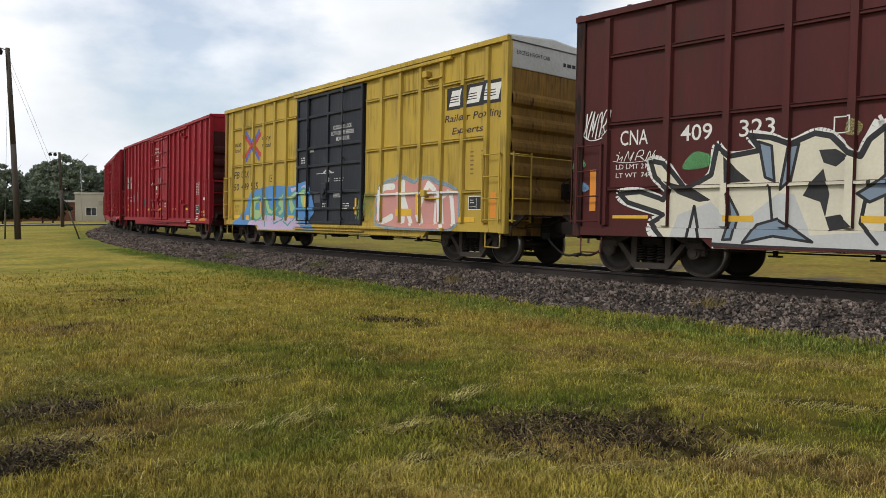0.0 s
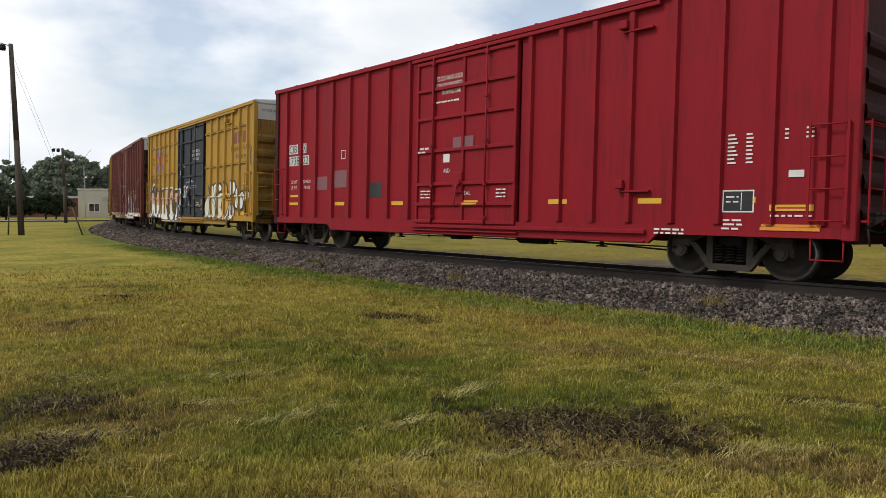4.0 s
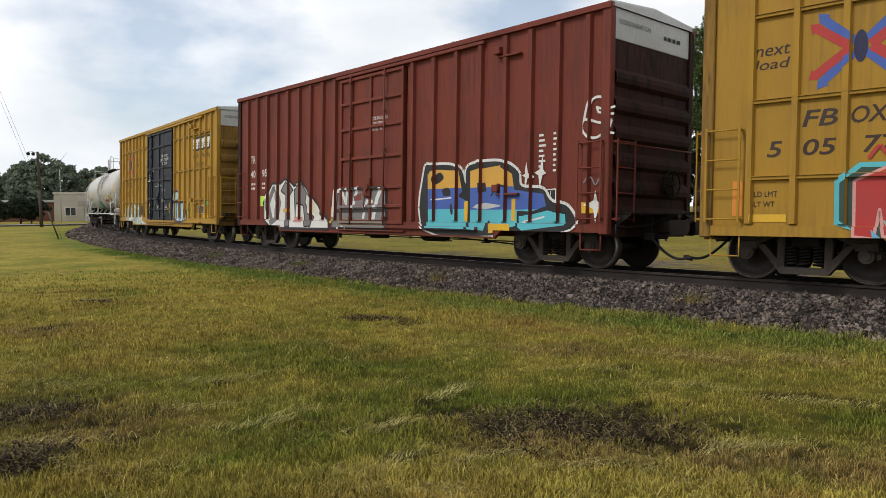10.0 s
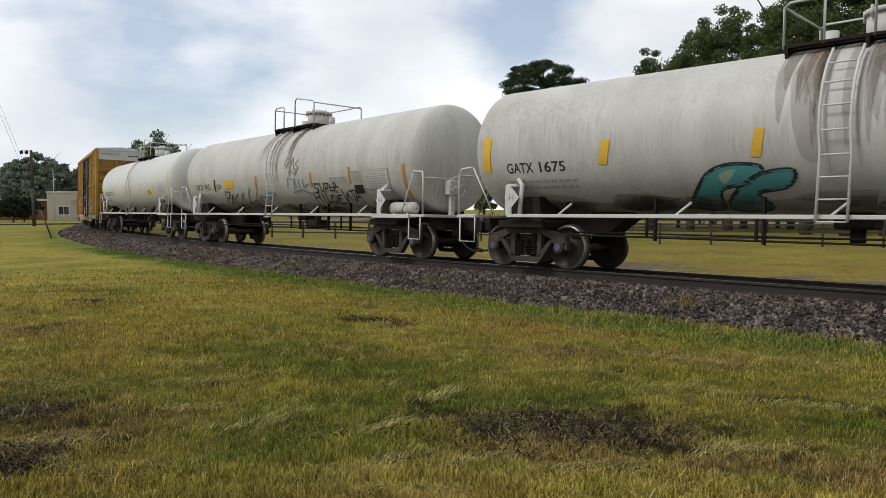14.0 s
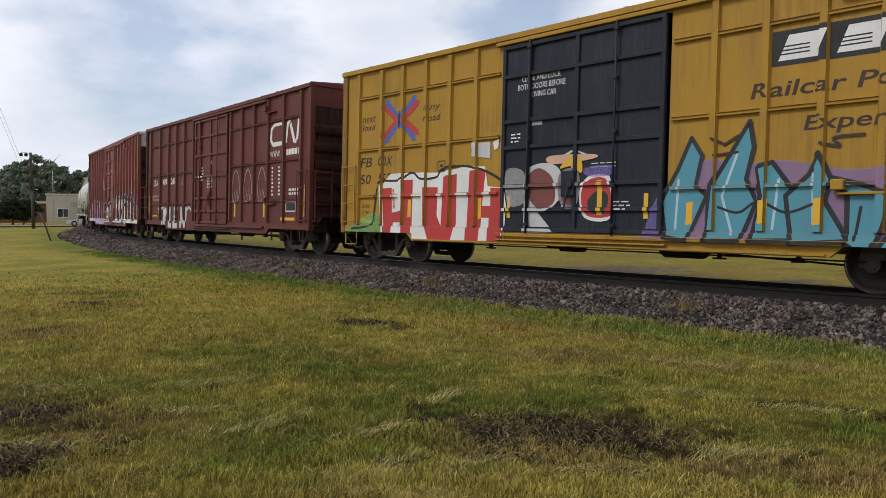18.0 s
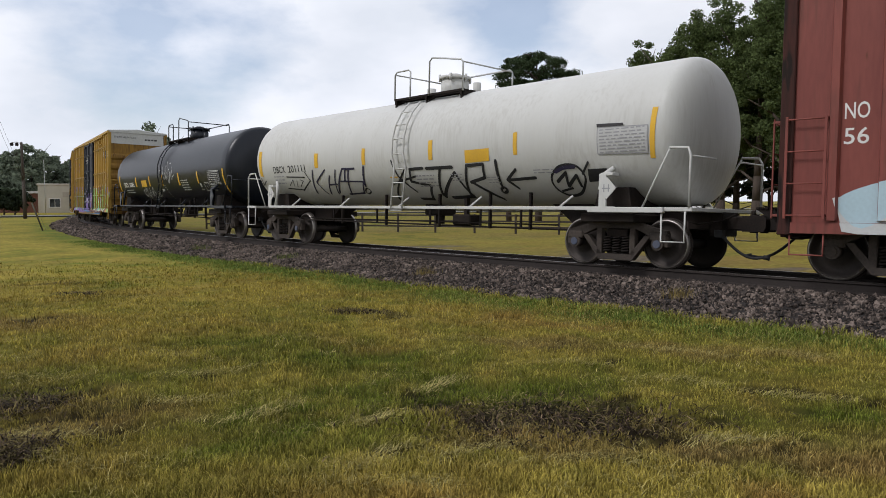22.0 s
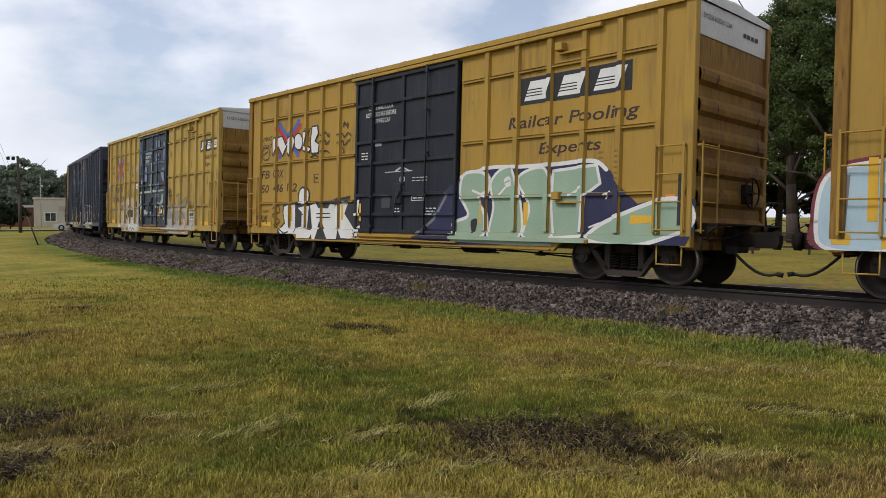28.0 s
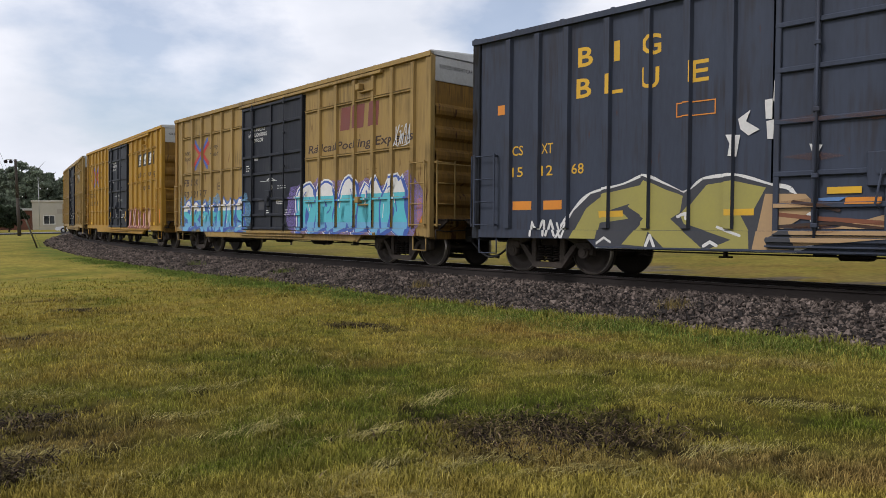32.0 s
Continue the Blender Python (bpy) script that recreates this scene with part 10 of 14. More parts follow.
    dash(m, "red", 0.044, [(-1.45, 0.69), (-1.45, 0.86), (-1.34, 0.82)])
    fill(m, "white", [(-1.62, 2.66), (-1.60, 3.10), (-1.50, 3.15), (-1.52, 2.78)])
    fill(m, "white", [(-1.71, 2.77), (-1.52, 2.68), (-1.60, 2.60)])
    fill(m, "white", [(-1.47, 3.25), (-1.39, 3.27), (-1.41, 2.94), (-1.48, 2.94)])
    fill(m, "white", [(-2.65, 2.75), (-2.47, 2.76), (-2.47, 2.70), (-2.65, 2.69)])
    fill(m, "white", [(-2.64, 2.62), (-2.47, 2.63), (-2.47, 2.56), (-2.64, 2.55)])
    fill(m, "white", [(-1.16, 2.63), (-0.90, 2.63), (-0.90, 2.54), (-1.15, 2.54)])


def painted_o_front(m):
    curl(m, "sky", 0.14, [(1.76, 1.84), (2.50, 2.07), (3.60, 2.05), (4.59, 2.17), (4.96, 2.18), (5.18, 1.99), (5.65, 2.07), (5.98, 1.95), (6.60, 2.00), (6.71, 1.79), (6.61, 1.47)], True)
    fill(m, "black", [(1.47, 1.58), (1.88, 1.83), (2.50, 2.05), (3.60, 2.02), (4.59, 2.15), (4.96, 2.16), (5.18, 1.97), (5.65, 2.05), (5.98, 1.93), (6.58, 1.98), (6.69, 1.76), (6.56, 1.40), (6.49, 1.18), (6.86, 1.17), (6.87, 0.76), (1.50, 0.79)])
    fill(m, "pale", [(1.55, 0.83), (3.21, 0.82), (7.84, 0.83), (7.81, 0.71), (5.70, 0.62), (4.25, 0.72), (1.56, 0.73)])
    fill(m, "ice", [(6.98, 1.39), (7.32, 1.59), (7.79, 1.58), (7.82, 0.80), (7.00, 0.75)])
    fill(m, "cream", [(7.05, 1.24), (7.80, 1.04), (7.81, 0.73), (6.93, 0.73)])
    fill(m, "white", [(1.51, 1.56), (1.90, 1.95), (2.47, 1.98), (2.56, 0.81), (1.93, 0.84), (1.92, 1.48)])
    fill(m, "white", [(2.57, 1.65), (3.07, 1.99), (3.63, 1.93), (3.69, 1.53), (3.49, 1.36), (3.76, 0.83), (3.21, 0.77), (3.09, 1.28), (2.75, 1.37)])
    fill(m, "white", [(4.00, 1.90), (4.71, 1.96), (4.81, 1.67), (4.43, 1.60), (4.72, 1.43), (5.04, 1.42), (5.06, 0.84), (4.03, 0.87), (4.23, 1.18), (4.03, 1.52)])
    fill(m, "white", [(5.08, 1.82), (5.53, 1.93), (5.75, 1.69), (6.06, 1.86), (6.43, 1.85), (6.33, 1.47), (6.17, 1.33), (6.34, 0.86), (5.82, 0.70), (5.16, 0.65), (5.34, 1.10), (5.59, 1.26), (5.42, 1.49)])
    fill(m, "black", [(3.18, 1.79), (3.35, 1.80), (3.32, 1.58), (3.19, 1.59)])
    fill(m, "black", [(5.50, 1.63), (5.71, 1.53), (5.59, 1.41)])
    dash(m, "black", 0.044, [(2.15, 1.75), (2.20, 1.01)])
    dash(m, "white", 0.055, [(6.56, 1.83), (6.64, 1.82)])
    dash(m, "white", 0.055, [(6.55, 1.25), (6.66, 1.23)])
    fill(m, "yellow", [(1.96, 1.52), (2.07, 1.52), (2.09, 1.08), (1.98, 1.08)])
    fill(m, "yellow", [(5.06, 1.50), (5.17, 1.50), (5.17, 1.04), (5.05, 1.04)])
    fill(m, "yellow", [(7.50, 1.47), (7.69, 1.46), (7.69, 1.07), (7.52, 1.07)])
    fill(m, "neon", [(5.33, 1.31), (5.53, 1.31), (5.54, 1.12), (5.34, 1.12)])
    curl(m, "white", 0.055, [(7.39, 1.83), (7.48, 1.92), (7.55, 1.76), (7.64, 1.89)])
    curl(m, "white", 0.055, [(7.48, 1.69), (7.61, 1.72), (7.68, 1.55), (7.78, 1.58)])
    fill(m, "grey", [(7.08, 1.46), (7.13, 1.46), (7.14, 0.85), (7.08, 0.85)])


def painted_r_front(m):
    fill(m, "purple", [(-7.75, 0.71), (-7.73, 2.23), (-7.13, 2.35), (-1.39, 2.19), (-1.44, 0.61), (-7.48, 0.68)])
    bubble(m, "purple", [(-1.27, 0.69), (-1.21, 1.83), (-0.70, 1.95), (-0.26, 1.81), (1.05, 1.77), (1.73, 1.89), (1.49, 1.27), (0.97, 0.56), (-0.85, 0.51)])
    fill(m, "azure", [(-7.70, 1.03), (-1.44, 0.79), (-0.85, 0.51), (4.91, 0.58), (4.91, 0.69), (0.94, 0.73), (-1.44, 0.87), (-7.49, 1.12)])
    fill(m, "mossgreen", [(-7.19, 1.87), (-5.77, 2.20), (-5.94, 1.45), (-5.24, 1.06), (-6.22, 0.70), (-7.11, 1.33)], "wine", 0.06)
    fill(m, "mossgreen", [(-5.35, 1.96), (-3.86, 2.18), (-3.85, 1.43), (-4.14, 0.67), (-5.06, 1.19)], "wine", 0.06)
    fill(m, "mossgreen", [(-3.69, 1.79), (-2.23, 2.17), (-2.58, 1.41), (-2.20, 1.18), (-2.79, 0.75), (-3.57, 0.94)], "wine", 0.06)
    fill(m, "mossgreen", [(-2.43, 1.64), (-1.36, 2.13), (-1.42, 1.29), (-2.06, 0.93)], "wine", 0.06)
    dash(m, "white", 0.033, [(-6.86, 1.87), (-6.00, 2.11)])
    dash(m, "white", 0.033, [(-5.08, 1.92), (-4.00, 2.06), (-4.20, 1.43)])
    dash(m, "white", 0.033, [(-3.49, 1.78), (-2.44, 2.10)])
    dash(m, "white", 0.033, [(-2.25, 1.64), (-1.47, 2.06)])
    bubble(m, "leaf", [(-6.98, 1.26), (-5.99, 1.19), (-5.74, 0.80), (-6.71, 0.86)])
    bubble(m, "lilac", [(-7.65, 2.16), (-7.31, 2.31), (-7.25, 1.88), (-7.55, 1.33)])
    curl(m, "gold2", 0.1, [(1.08, 0.70), (1.46, 1.37), (1.89, 2.10), (2.68, 2.16), (4.40, 2.12), (5.32, 2.18), (6.32, 2.24), (7.00, 2.13)])
    fill(m, "wine", [(1.08, 0.71), (1.46, 1.37), (1.89, 2.09), (2.45, 2.16), (3.68, 2.07), (4.40, 2.10), (5.24, 2.16), (5.84, 2.18), (6.32, 2.23), (6.87, 2.16), (7.02, 1.95), (7.85, 1.85), (7.92, 1.57), (7.66, 1.37), (7.74, 0.92), (7.68, 0.70), (1.08, 0.66)])
    bubble(m, "purple", [(6.90, 1.96), (7.15, 2.07), (7.57, 1.99), (7.50, 1.86), (7.09, 1.73)])
    bubble(m, "gold2", [(7.37, 1.86), (7.64, 1.92), (7.90, 1.76), (7.78, 1.67)])
    fill(m, "leaf2", [(1.96, 2.04), (2.71, 2.09), (2.83, 1.72), (2.48, 1.63), (2.37, 1.36), (2.85, 1.17), (3.03, 0.84), (1.71, 0.82), (1.92, 1.27), (1.69, 1.46)], "white", 0.053)
    fill(m, "leaf2", [(2.80, 2.04), (3.16, 2.05), (3.40, 1.35), (3.27, 2.07), (3.81, 2.04), (3.88, 1.34), (4.35, 0.81), (3.72, 0.76), (3.39, 1.08), (2.82, 1.35)], "white", 0.053)
    fill(m, "leaf2", [(3.95, 2.03), (4.42, 2.05), (4.39, 1.33), (4.73, 1.25), (4.89, 1.99), (5.26, 2.09), (5.35, 1.96), (5.19, 1.16), (4.93, 0.78), (4.33, 0.85), (4.02, 1.25)], "white", 0.053)
    fill(m, "leaf2", [(5.31, 1.88), (6.32, 2.18), (6.87, 2.13), (6.51, 1.61), (6.04, 1.62), (5.88, 1.32), (6.67, 1.53), (6.61, 1.00), (5.79, 0.76), (5.25, 0.91), (5.43, 1.40)], "white", 0.053)
    fill(m, "leaf2", [(7.01, 1.59), (7.50, 1.86), (7.88, 1.74), (7.86, 1.57), (7.31, 1.44), (7.67, 1.16), (7.65, 0.72), (7.04, 0.71), (7.19, 1.09), (6.87, 1.23)], "white", 0.053)
    bubble(m, "sage", [(2.21, 2.00), (2.69, 2.03), (2.75, 1.81), (2.34, 1.64)])
    bubble(m, "cyan", [(3.82, 1.06), (4.23, 1.00), (4.18, 0.81), (3.87, 0.82)])
    bubble(m, "cyan", [(4.05, 1.95), (4.35, 1.96), (4.31, 1.76), (4.09, 1.75)])
    bubble(m, "cyan", [(6.41, 2.02), (6.79, 2.07), (6.61, 1.79)])
    bubble(m, "mossgreen", [(5.35, 1.28), (5.86, 1.24), (5.79, 0.85), (5.40, 0.93)])
    bubble(m, "sage", [(4.71, 1.21), (5.08, 1.33), (5.00, 0.88), (4.81, 0.84)])
    bubble(m, "cyan", [(7.44, 1.80), (7.81, 1.72), (7.64, 1.61), (7.37, 1.65)])
    bubble(m, "mossgreen", [(1.98, 1.22), (2.47, 1.22), (2.71, 0.90), (1.99, 0.87)])
    bubble(m, "purple", [(3.27, 1.26), (3.44, 1.30), (3.48, 1.08), (3.33, 1.04)])
    dash(m, "purple", 0.055, [(4.90, 1.17), (4.82, 0.80)])
    dash(m, "wine", 0.055, [(5.60, 1.56), (5.85, 1.63)])
    fill(m, "gold2", [(6.48, 0.73), (6.74, 0.99), (7.06, 0.71)])
    fill(m, "gold2", [(2.10, 1.22), (2.59, 1.17), (2.47, 1.08), (2.17, 1.10)])
    fill(m, "gold2", [(1.93, 0.65), (2.30, 0.75), (2.72, 0.62)])
    bubble(m, "mist_purple", [(4.87, 2.19), (5.14, 2.25), (5.19, 2.09), (4.92, 2.06)])


def painted_s_rear(m):
    curl(m, "maroon", 0.1, [(-7.91, 1.16), (-7.76, 1.85), (-7.15, 2.05), (-6.57, 2.02), (-6.10, 2.00), (-5.70, 1.69), (-5.56, 2.16), (-5.15, 1.77), (-4.84, 2.13), (-4.56, 1.81), (-4.14, 2.02), (-3.85, 2.16), (-3.50, 2.09), (-3.40, 1.77), (-2.86, 2.08), (-2.35, 1.86), (-2.23, 1.57), (-1.95, 1.61), (-1.69, 1.34), (-1.70, 1.04), (-1.91, 0.65), (-2.81, 0.52), (-5.12, 0.56), (-5.80, 0.69), (-7.73, 0.76)], True)
    bubble(m, "ice", [(-7.88, 1.16), (-7.74, 1.83), (-7.15, 2.01), (-6.55, 1.99), (-6.35, 1.55), (-6.43, 1.00), (-7.00, 0.73), (-7.74, 0.77)], "white", 0.06)
    bubble(m, "ice", [(-6.30, 1.39), (-6.36, 1.87), (-6.09, 1.99), (-5.81, 1.70), (-5.42, 1.38), (-5.40, 0.93), (-5.80, 0.68), (-6.21, 0.84)], "white", 0.06)
    fill(m, "brick", [(-5.67, 1.62), (-5.58, 2.15), (-5.47, 1.84), (-5.14, 1.75), (-5.04, 1.38), (-4.64, 1.05), (-4.62, 0.56), (-5.12, 0.62), (-5.27, 0.86), (-5.03, 1.01), (-5.48, 1.46)], "white", 0.06)
    bubble(m, "brick", [(-5.04, 1.68), (-4.84, 2.12), (-4.59, 1.95), (-4.54, 1.74), (-4.14, 2.02), (-4.20, 1.65), (-3.83, 1.37), (-3.81, 0.88), (-4.18, 0.54), (-4.49, 0.64), (-4.65, 1.09), (-4.90, 1.38)], "white", 0.06)
    bubble(m, "cream", [(-4.09, 1.93), (-3.87, 2.14), (-3.50, 2.08), (-3.49, 1.70), (-3.62, 1.57), (-3.51, 1.30), (-3.46, 0.74), (-3.68, 0.56), (-3.91, 0.60), (-3.92, 1.44)], "white", 0.075)
    bubble(m, "deepblue", [(-3.45, 1.77), (-3.24, 1.88), (-2.86, 2.06), (-2.59, 1.88), (-2.35, 1.84), (-2.31, 1.60), (-2.58, 1.42), (-2.50, 1.03), (-2.31, 0.57), (-2.81, 0.52), (-3.48, 0.53)], "white", 0.06)
    bubble(m, "cream", [(-3.36, 1.36), (-3.10, 1.46), (-2.76, 1.29), (-2.72, 0.90), (-2.94, 0.55), (-3.28, 0.67), (-3.43, 1.02)])
    bubble(m, "deepblue", [(-2.39, 1.48), (-2.00, 1.60), (-1.73, 1.40), (-1.70, 1.04), (-1.92, 0.65), (-2.22, 0.67), (-2.38, 1.03)], "white", 0.09)
    curl(m, "brick", 0.055, [(-7.04, 1.48), (-6.79, 1.40), (-6.93, 1.16), (-6.63, 1.00)])
    bubble(m, "white", [(-7.03, 1.81), (-6.90, 1.89), (-6.85, 1.73), (-6.96, 1.69)])
    dash(m, "brick", 0.033, [(-6.90, 1.85), (-6.75, 1.80)])
    fill(m, "ash", [(-7.57, 1.83), (-7.43, 1.84), (-7.48, 1.03), (-7.62, 1.03)])
    fill(m, "slate", [(-3.36, 1.40), (-2.79, 1.39), (-2.75, 1.06), (-3.36, 1.06)], "black", 0.03)
    dash(m, "deepblue", 0.055, [(-3.78, 1.64), (-3.74, 1.37), (-3.56, 1.40)])
    bubble(m, "sky", [(-2.60, 1.87), (-2.36, 1.83), (-2.42, 1.70)])
    fill(m, "white", [(-2.98, 1.75), (-2.75, 1.68), (-2.91, 1.55)])
    dash(m, "white", 0.055, [(-5.01, 1.01), (-4.65, 1.05), (-4.49, 0.80)])
    fill(m, "yellow", [(-7.20, 2.08), (-7.07, 2.08), (-7.07, 1.16), (-7.20, 1.16)])
    fill(m, "yellow", [(-4.77, 1.50), (-4.66, 1.50), (-4.68, 1.05), (-4.79, 1.05)])
    fill(m, "yellow", [(-2.49, 1.50), (-2.39, 1.50), (-2.40, 1.04), (-2.50, 1.04)])
    fill(m, "yellow", [(-7.00, 0.95), (-6.54, 0.96), (-6.53, 0.80), (-7.00, 0.77)])
    fill(m, "yellow", [(-7.66, 0.97), (-7.41, 0.97), (-7.40, 0.82), (-7.65, 0.82)])


def painted_t_rear(m):
    fill(m, "mossgreen", [(-2.26, 1.65), (-2.00, 1.48), (-1.98, 0.94), (-2.35, 1.11)])
    fill(m, "coal", [(-5.57, 1.60), (-4.71, 1.66), (-4.76, 1.90), (-4.63, 2.07), (-4.34, 2.10), (-4.14, 1.95), (-4.13, 1.61), (-3.03, 1.70), (-2.15, 1.80), (-2.21, 1.59), (-1.65, 1.74), (-1.70, 1.21), (-1.61, 1.01), (-1.64, 0.63), (-4.96, 0.57), (-5.80, 0.65), (-5.81, 0.86), (-5.51, 1.07), (-5.61, 1.40)])
    fill(m, "white", [(-5.51, 1.54), (-4.89, 1.61), (-4.88, 0.91), (-4.49, 0.95), (-4.44, 0.74), (-4.97, 0.60), (-5.55, 0.64), (-5.75, 0.84), (-5.44, 1.03), (-5.54, 1.36)])
    bubble(m, "white", [(-4.71, 1.86), (-4.61, 2.05), (-4.36, 2.08), (-4.16, 1.95), (-4.20, 1.65), (-4.48, 1.56), (-4.69, 1.66)], "coal", 0.06)
    fill(m, "white", [(-4.75, 1.50), (-4.15, 1.55), (-4.23, 0.88), (-3.88, 0.84), (-4.05, 0.62), (-4.87, 0.62), (-4.51, 0.87), (-4.48, 1.34)])
    fill(m, "white", [(-4.08, 1.56), (-3.79, 1.62), (-3.66, 1.48), (-3.18, 1.47), (-3.07, 1.60), (-2.86, 1.57), (-2.76, 0.63), (-3.16, 0.62), (-3.49, 1.11), (-3.77, 0.60), (-3.91, 0.60)])
    fill(m, "white", [(-2.82, 1.49), (-2.43, 1.65), (-2.23, 1.61), (-2.39, 1.32), (-1.98, 0.94), (-1.86, 0.90), (-1.92, 0.65), (-2.48, 0.66), (-2.64, 0.90), (-2.70, 0.63), (-2.84, 0.63)])
    fill(m, "white", [(-1.90, 1.64), (-1.66, 1.68), (-1.73, 1.31), (-1.83, 1.13), (-1.94, 1.31)])
    fill(m, "white", [(-1.86, 0.94), (-1.62, 1.01), (-1.64, 0.64), (-1.96, 0.63)])
    dash(m, "coal", 0.033, [(-5.37, 1.40), (-5.31, 0.99)])
    dash(m, "coal", 0.033, [(-4.52, 1.30), (-4.34, 1.30)])
    dash(m, "coal", 0.033, [(-3.74, 1.32), (-3.08, 1.33)])
    dash(m, "coal", 0.033, [(-3.74, 1.22), (-3.08, 1.22)])
    dash(m, "coal", 0.033, [(-4.52, 1.15), (-4.88, 0.79)])
    dash(m, "coal", 0.044, [(-5.70, 0.86), (-5.45, 0.74), (-5.21, 0.79)])
    dash(m, "coal", 0.044, [(-1.93, 0.87), (-1.79, 0.77), (-1.82, 0.65)])
    fill(m, "yellow", [(-5.18, 1.53), (-5.05, 1.54), (-5.03, 1.11), (-5.15, 1.11)])
    fill(m, "yellow", [(-2.54, 1.56), (-2.45, 1.56), (-2.45, 1.14), (-2.54, 1.14)])
    fill(m, "white", [(-6.24, 3.13), (-6.07, 3.63), (-5.69, 3.67), (-5.49, 3.40), (-5.11, 3.64), (-4.96, 3.50), (-5.19, 3.03), (-5.41, 3.37), (-5.65, 3.07), (-5.91, 3.36), (-6.11, 3.07)], "coal", 0.045)
    bubble(m, "white", [(-4.98, 3.57), (-4.75, 3.68), (-4.55, 3.49), (-4.63, 3.21), (-4.93, 3.26)], "coal", 0.045)
    fill(m, "white", [(-4.50, 3.68), (-4.24, 3.69), (-4.37, 3.29), (-4.10, 3.21), (-4.19, 3.09), (-4.51, 3.16)], "coal", 0.045)
    fill(m, "white", [(-4.05, 3.81), (-3.78, 3.81), (-3.73, 3.58), (-3.89, 3.39), (-3.68, 3.29), (-3.72, 3.04), (-4.07, 3.04), (-4.12, 3.40)], "coal", 0.045)
    dash(m, "coal", 0.044, [(-4.11, 2.94), (-3.90, 3.00), (-3.69, 2.92)])
    curl(m, "coal", 0.033, [(-6.90, 3.21), (-6.71, 3.38), (-6.43, 3.29), (-6.48, 3.04), (-6.76, 3.02)], True)
    dash(m, "coal", 0.033, [(-6.82, 3.16), (-6.54, 3.26)])
    curl(m, "coal", 0.033, [(-3.50, 3.51), (-3.38, 3.60), (-3.22, 3.45), (-3.19, 3.56)])
    curl(m, "coal", 0.033, [(-3.54, 3.33), (-3.38, 3.38), (-3.34, 3.25), (-3.16, 3.34)])
    dash(m, "coal", 0.033, [(-3.53, 3.07), (-3.29, 3.08), (-3.17, 3.00)])
    curl(m, "coal", 0.033, [(-2.51, 3.66), (-2.48, 3.80), (-2.39, 3.68), (-2.32, 3.77), (-2.32, 3.63)])
    curl(m, "coal", 0.033, [(-2.73, 3.45), (-2.55, 3.49), (-2.47, 3.38), (-2.30, 3.49), (-2.16, 3.40)])
    curl(m, "coal", 0.033, [(-2.70, 3.23), (-2.54, 3.30), (-2.47, 3.17), (-2.22, 3.31)])
    dash(m, "coal", 0.033, [(-2.54, 3.11), (-2.46, 2.99), (-2.52, 2.96)])
    curl(m, "brownink", 0.033, [(-7.06, 1.11), (-6.89, 1.29), (-6.77, 1.07), (-6.61, 1.24), (-6.55, 1.02)])
    curl(m, "brownink", 0.033, [(-6.13, 1.45), (-5.87, 1.57), (-5.77, 1.40), (-6.07, 1.28), (-5.76, 1.11), (-6.01, 0.98)])


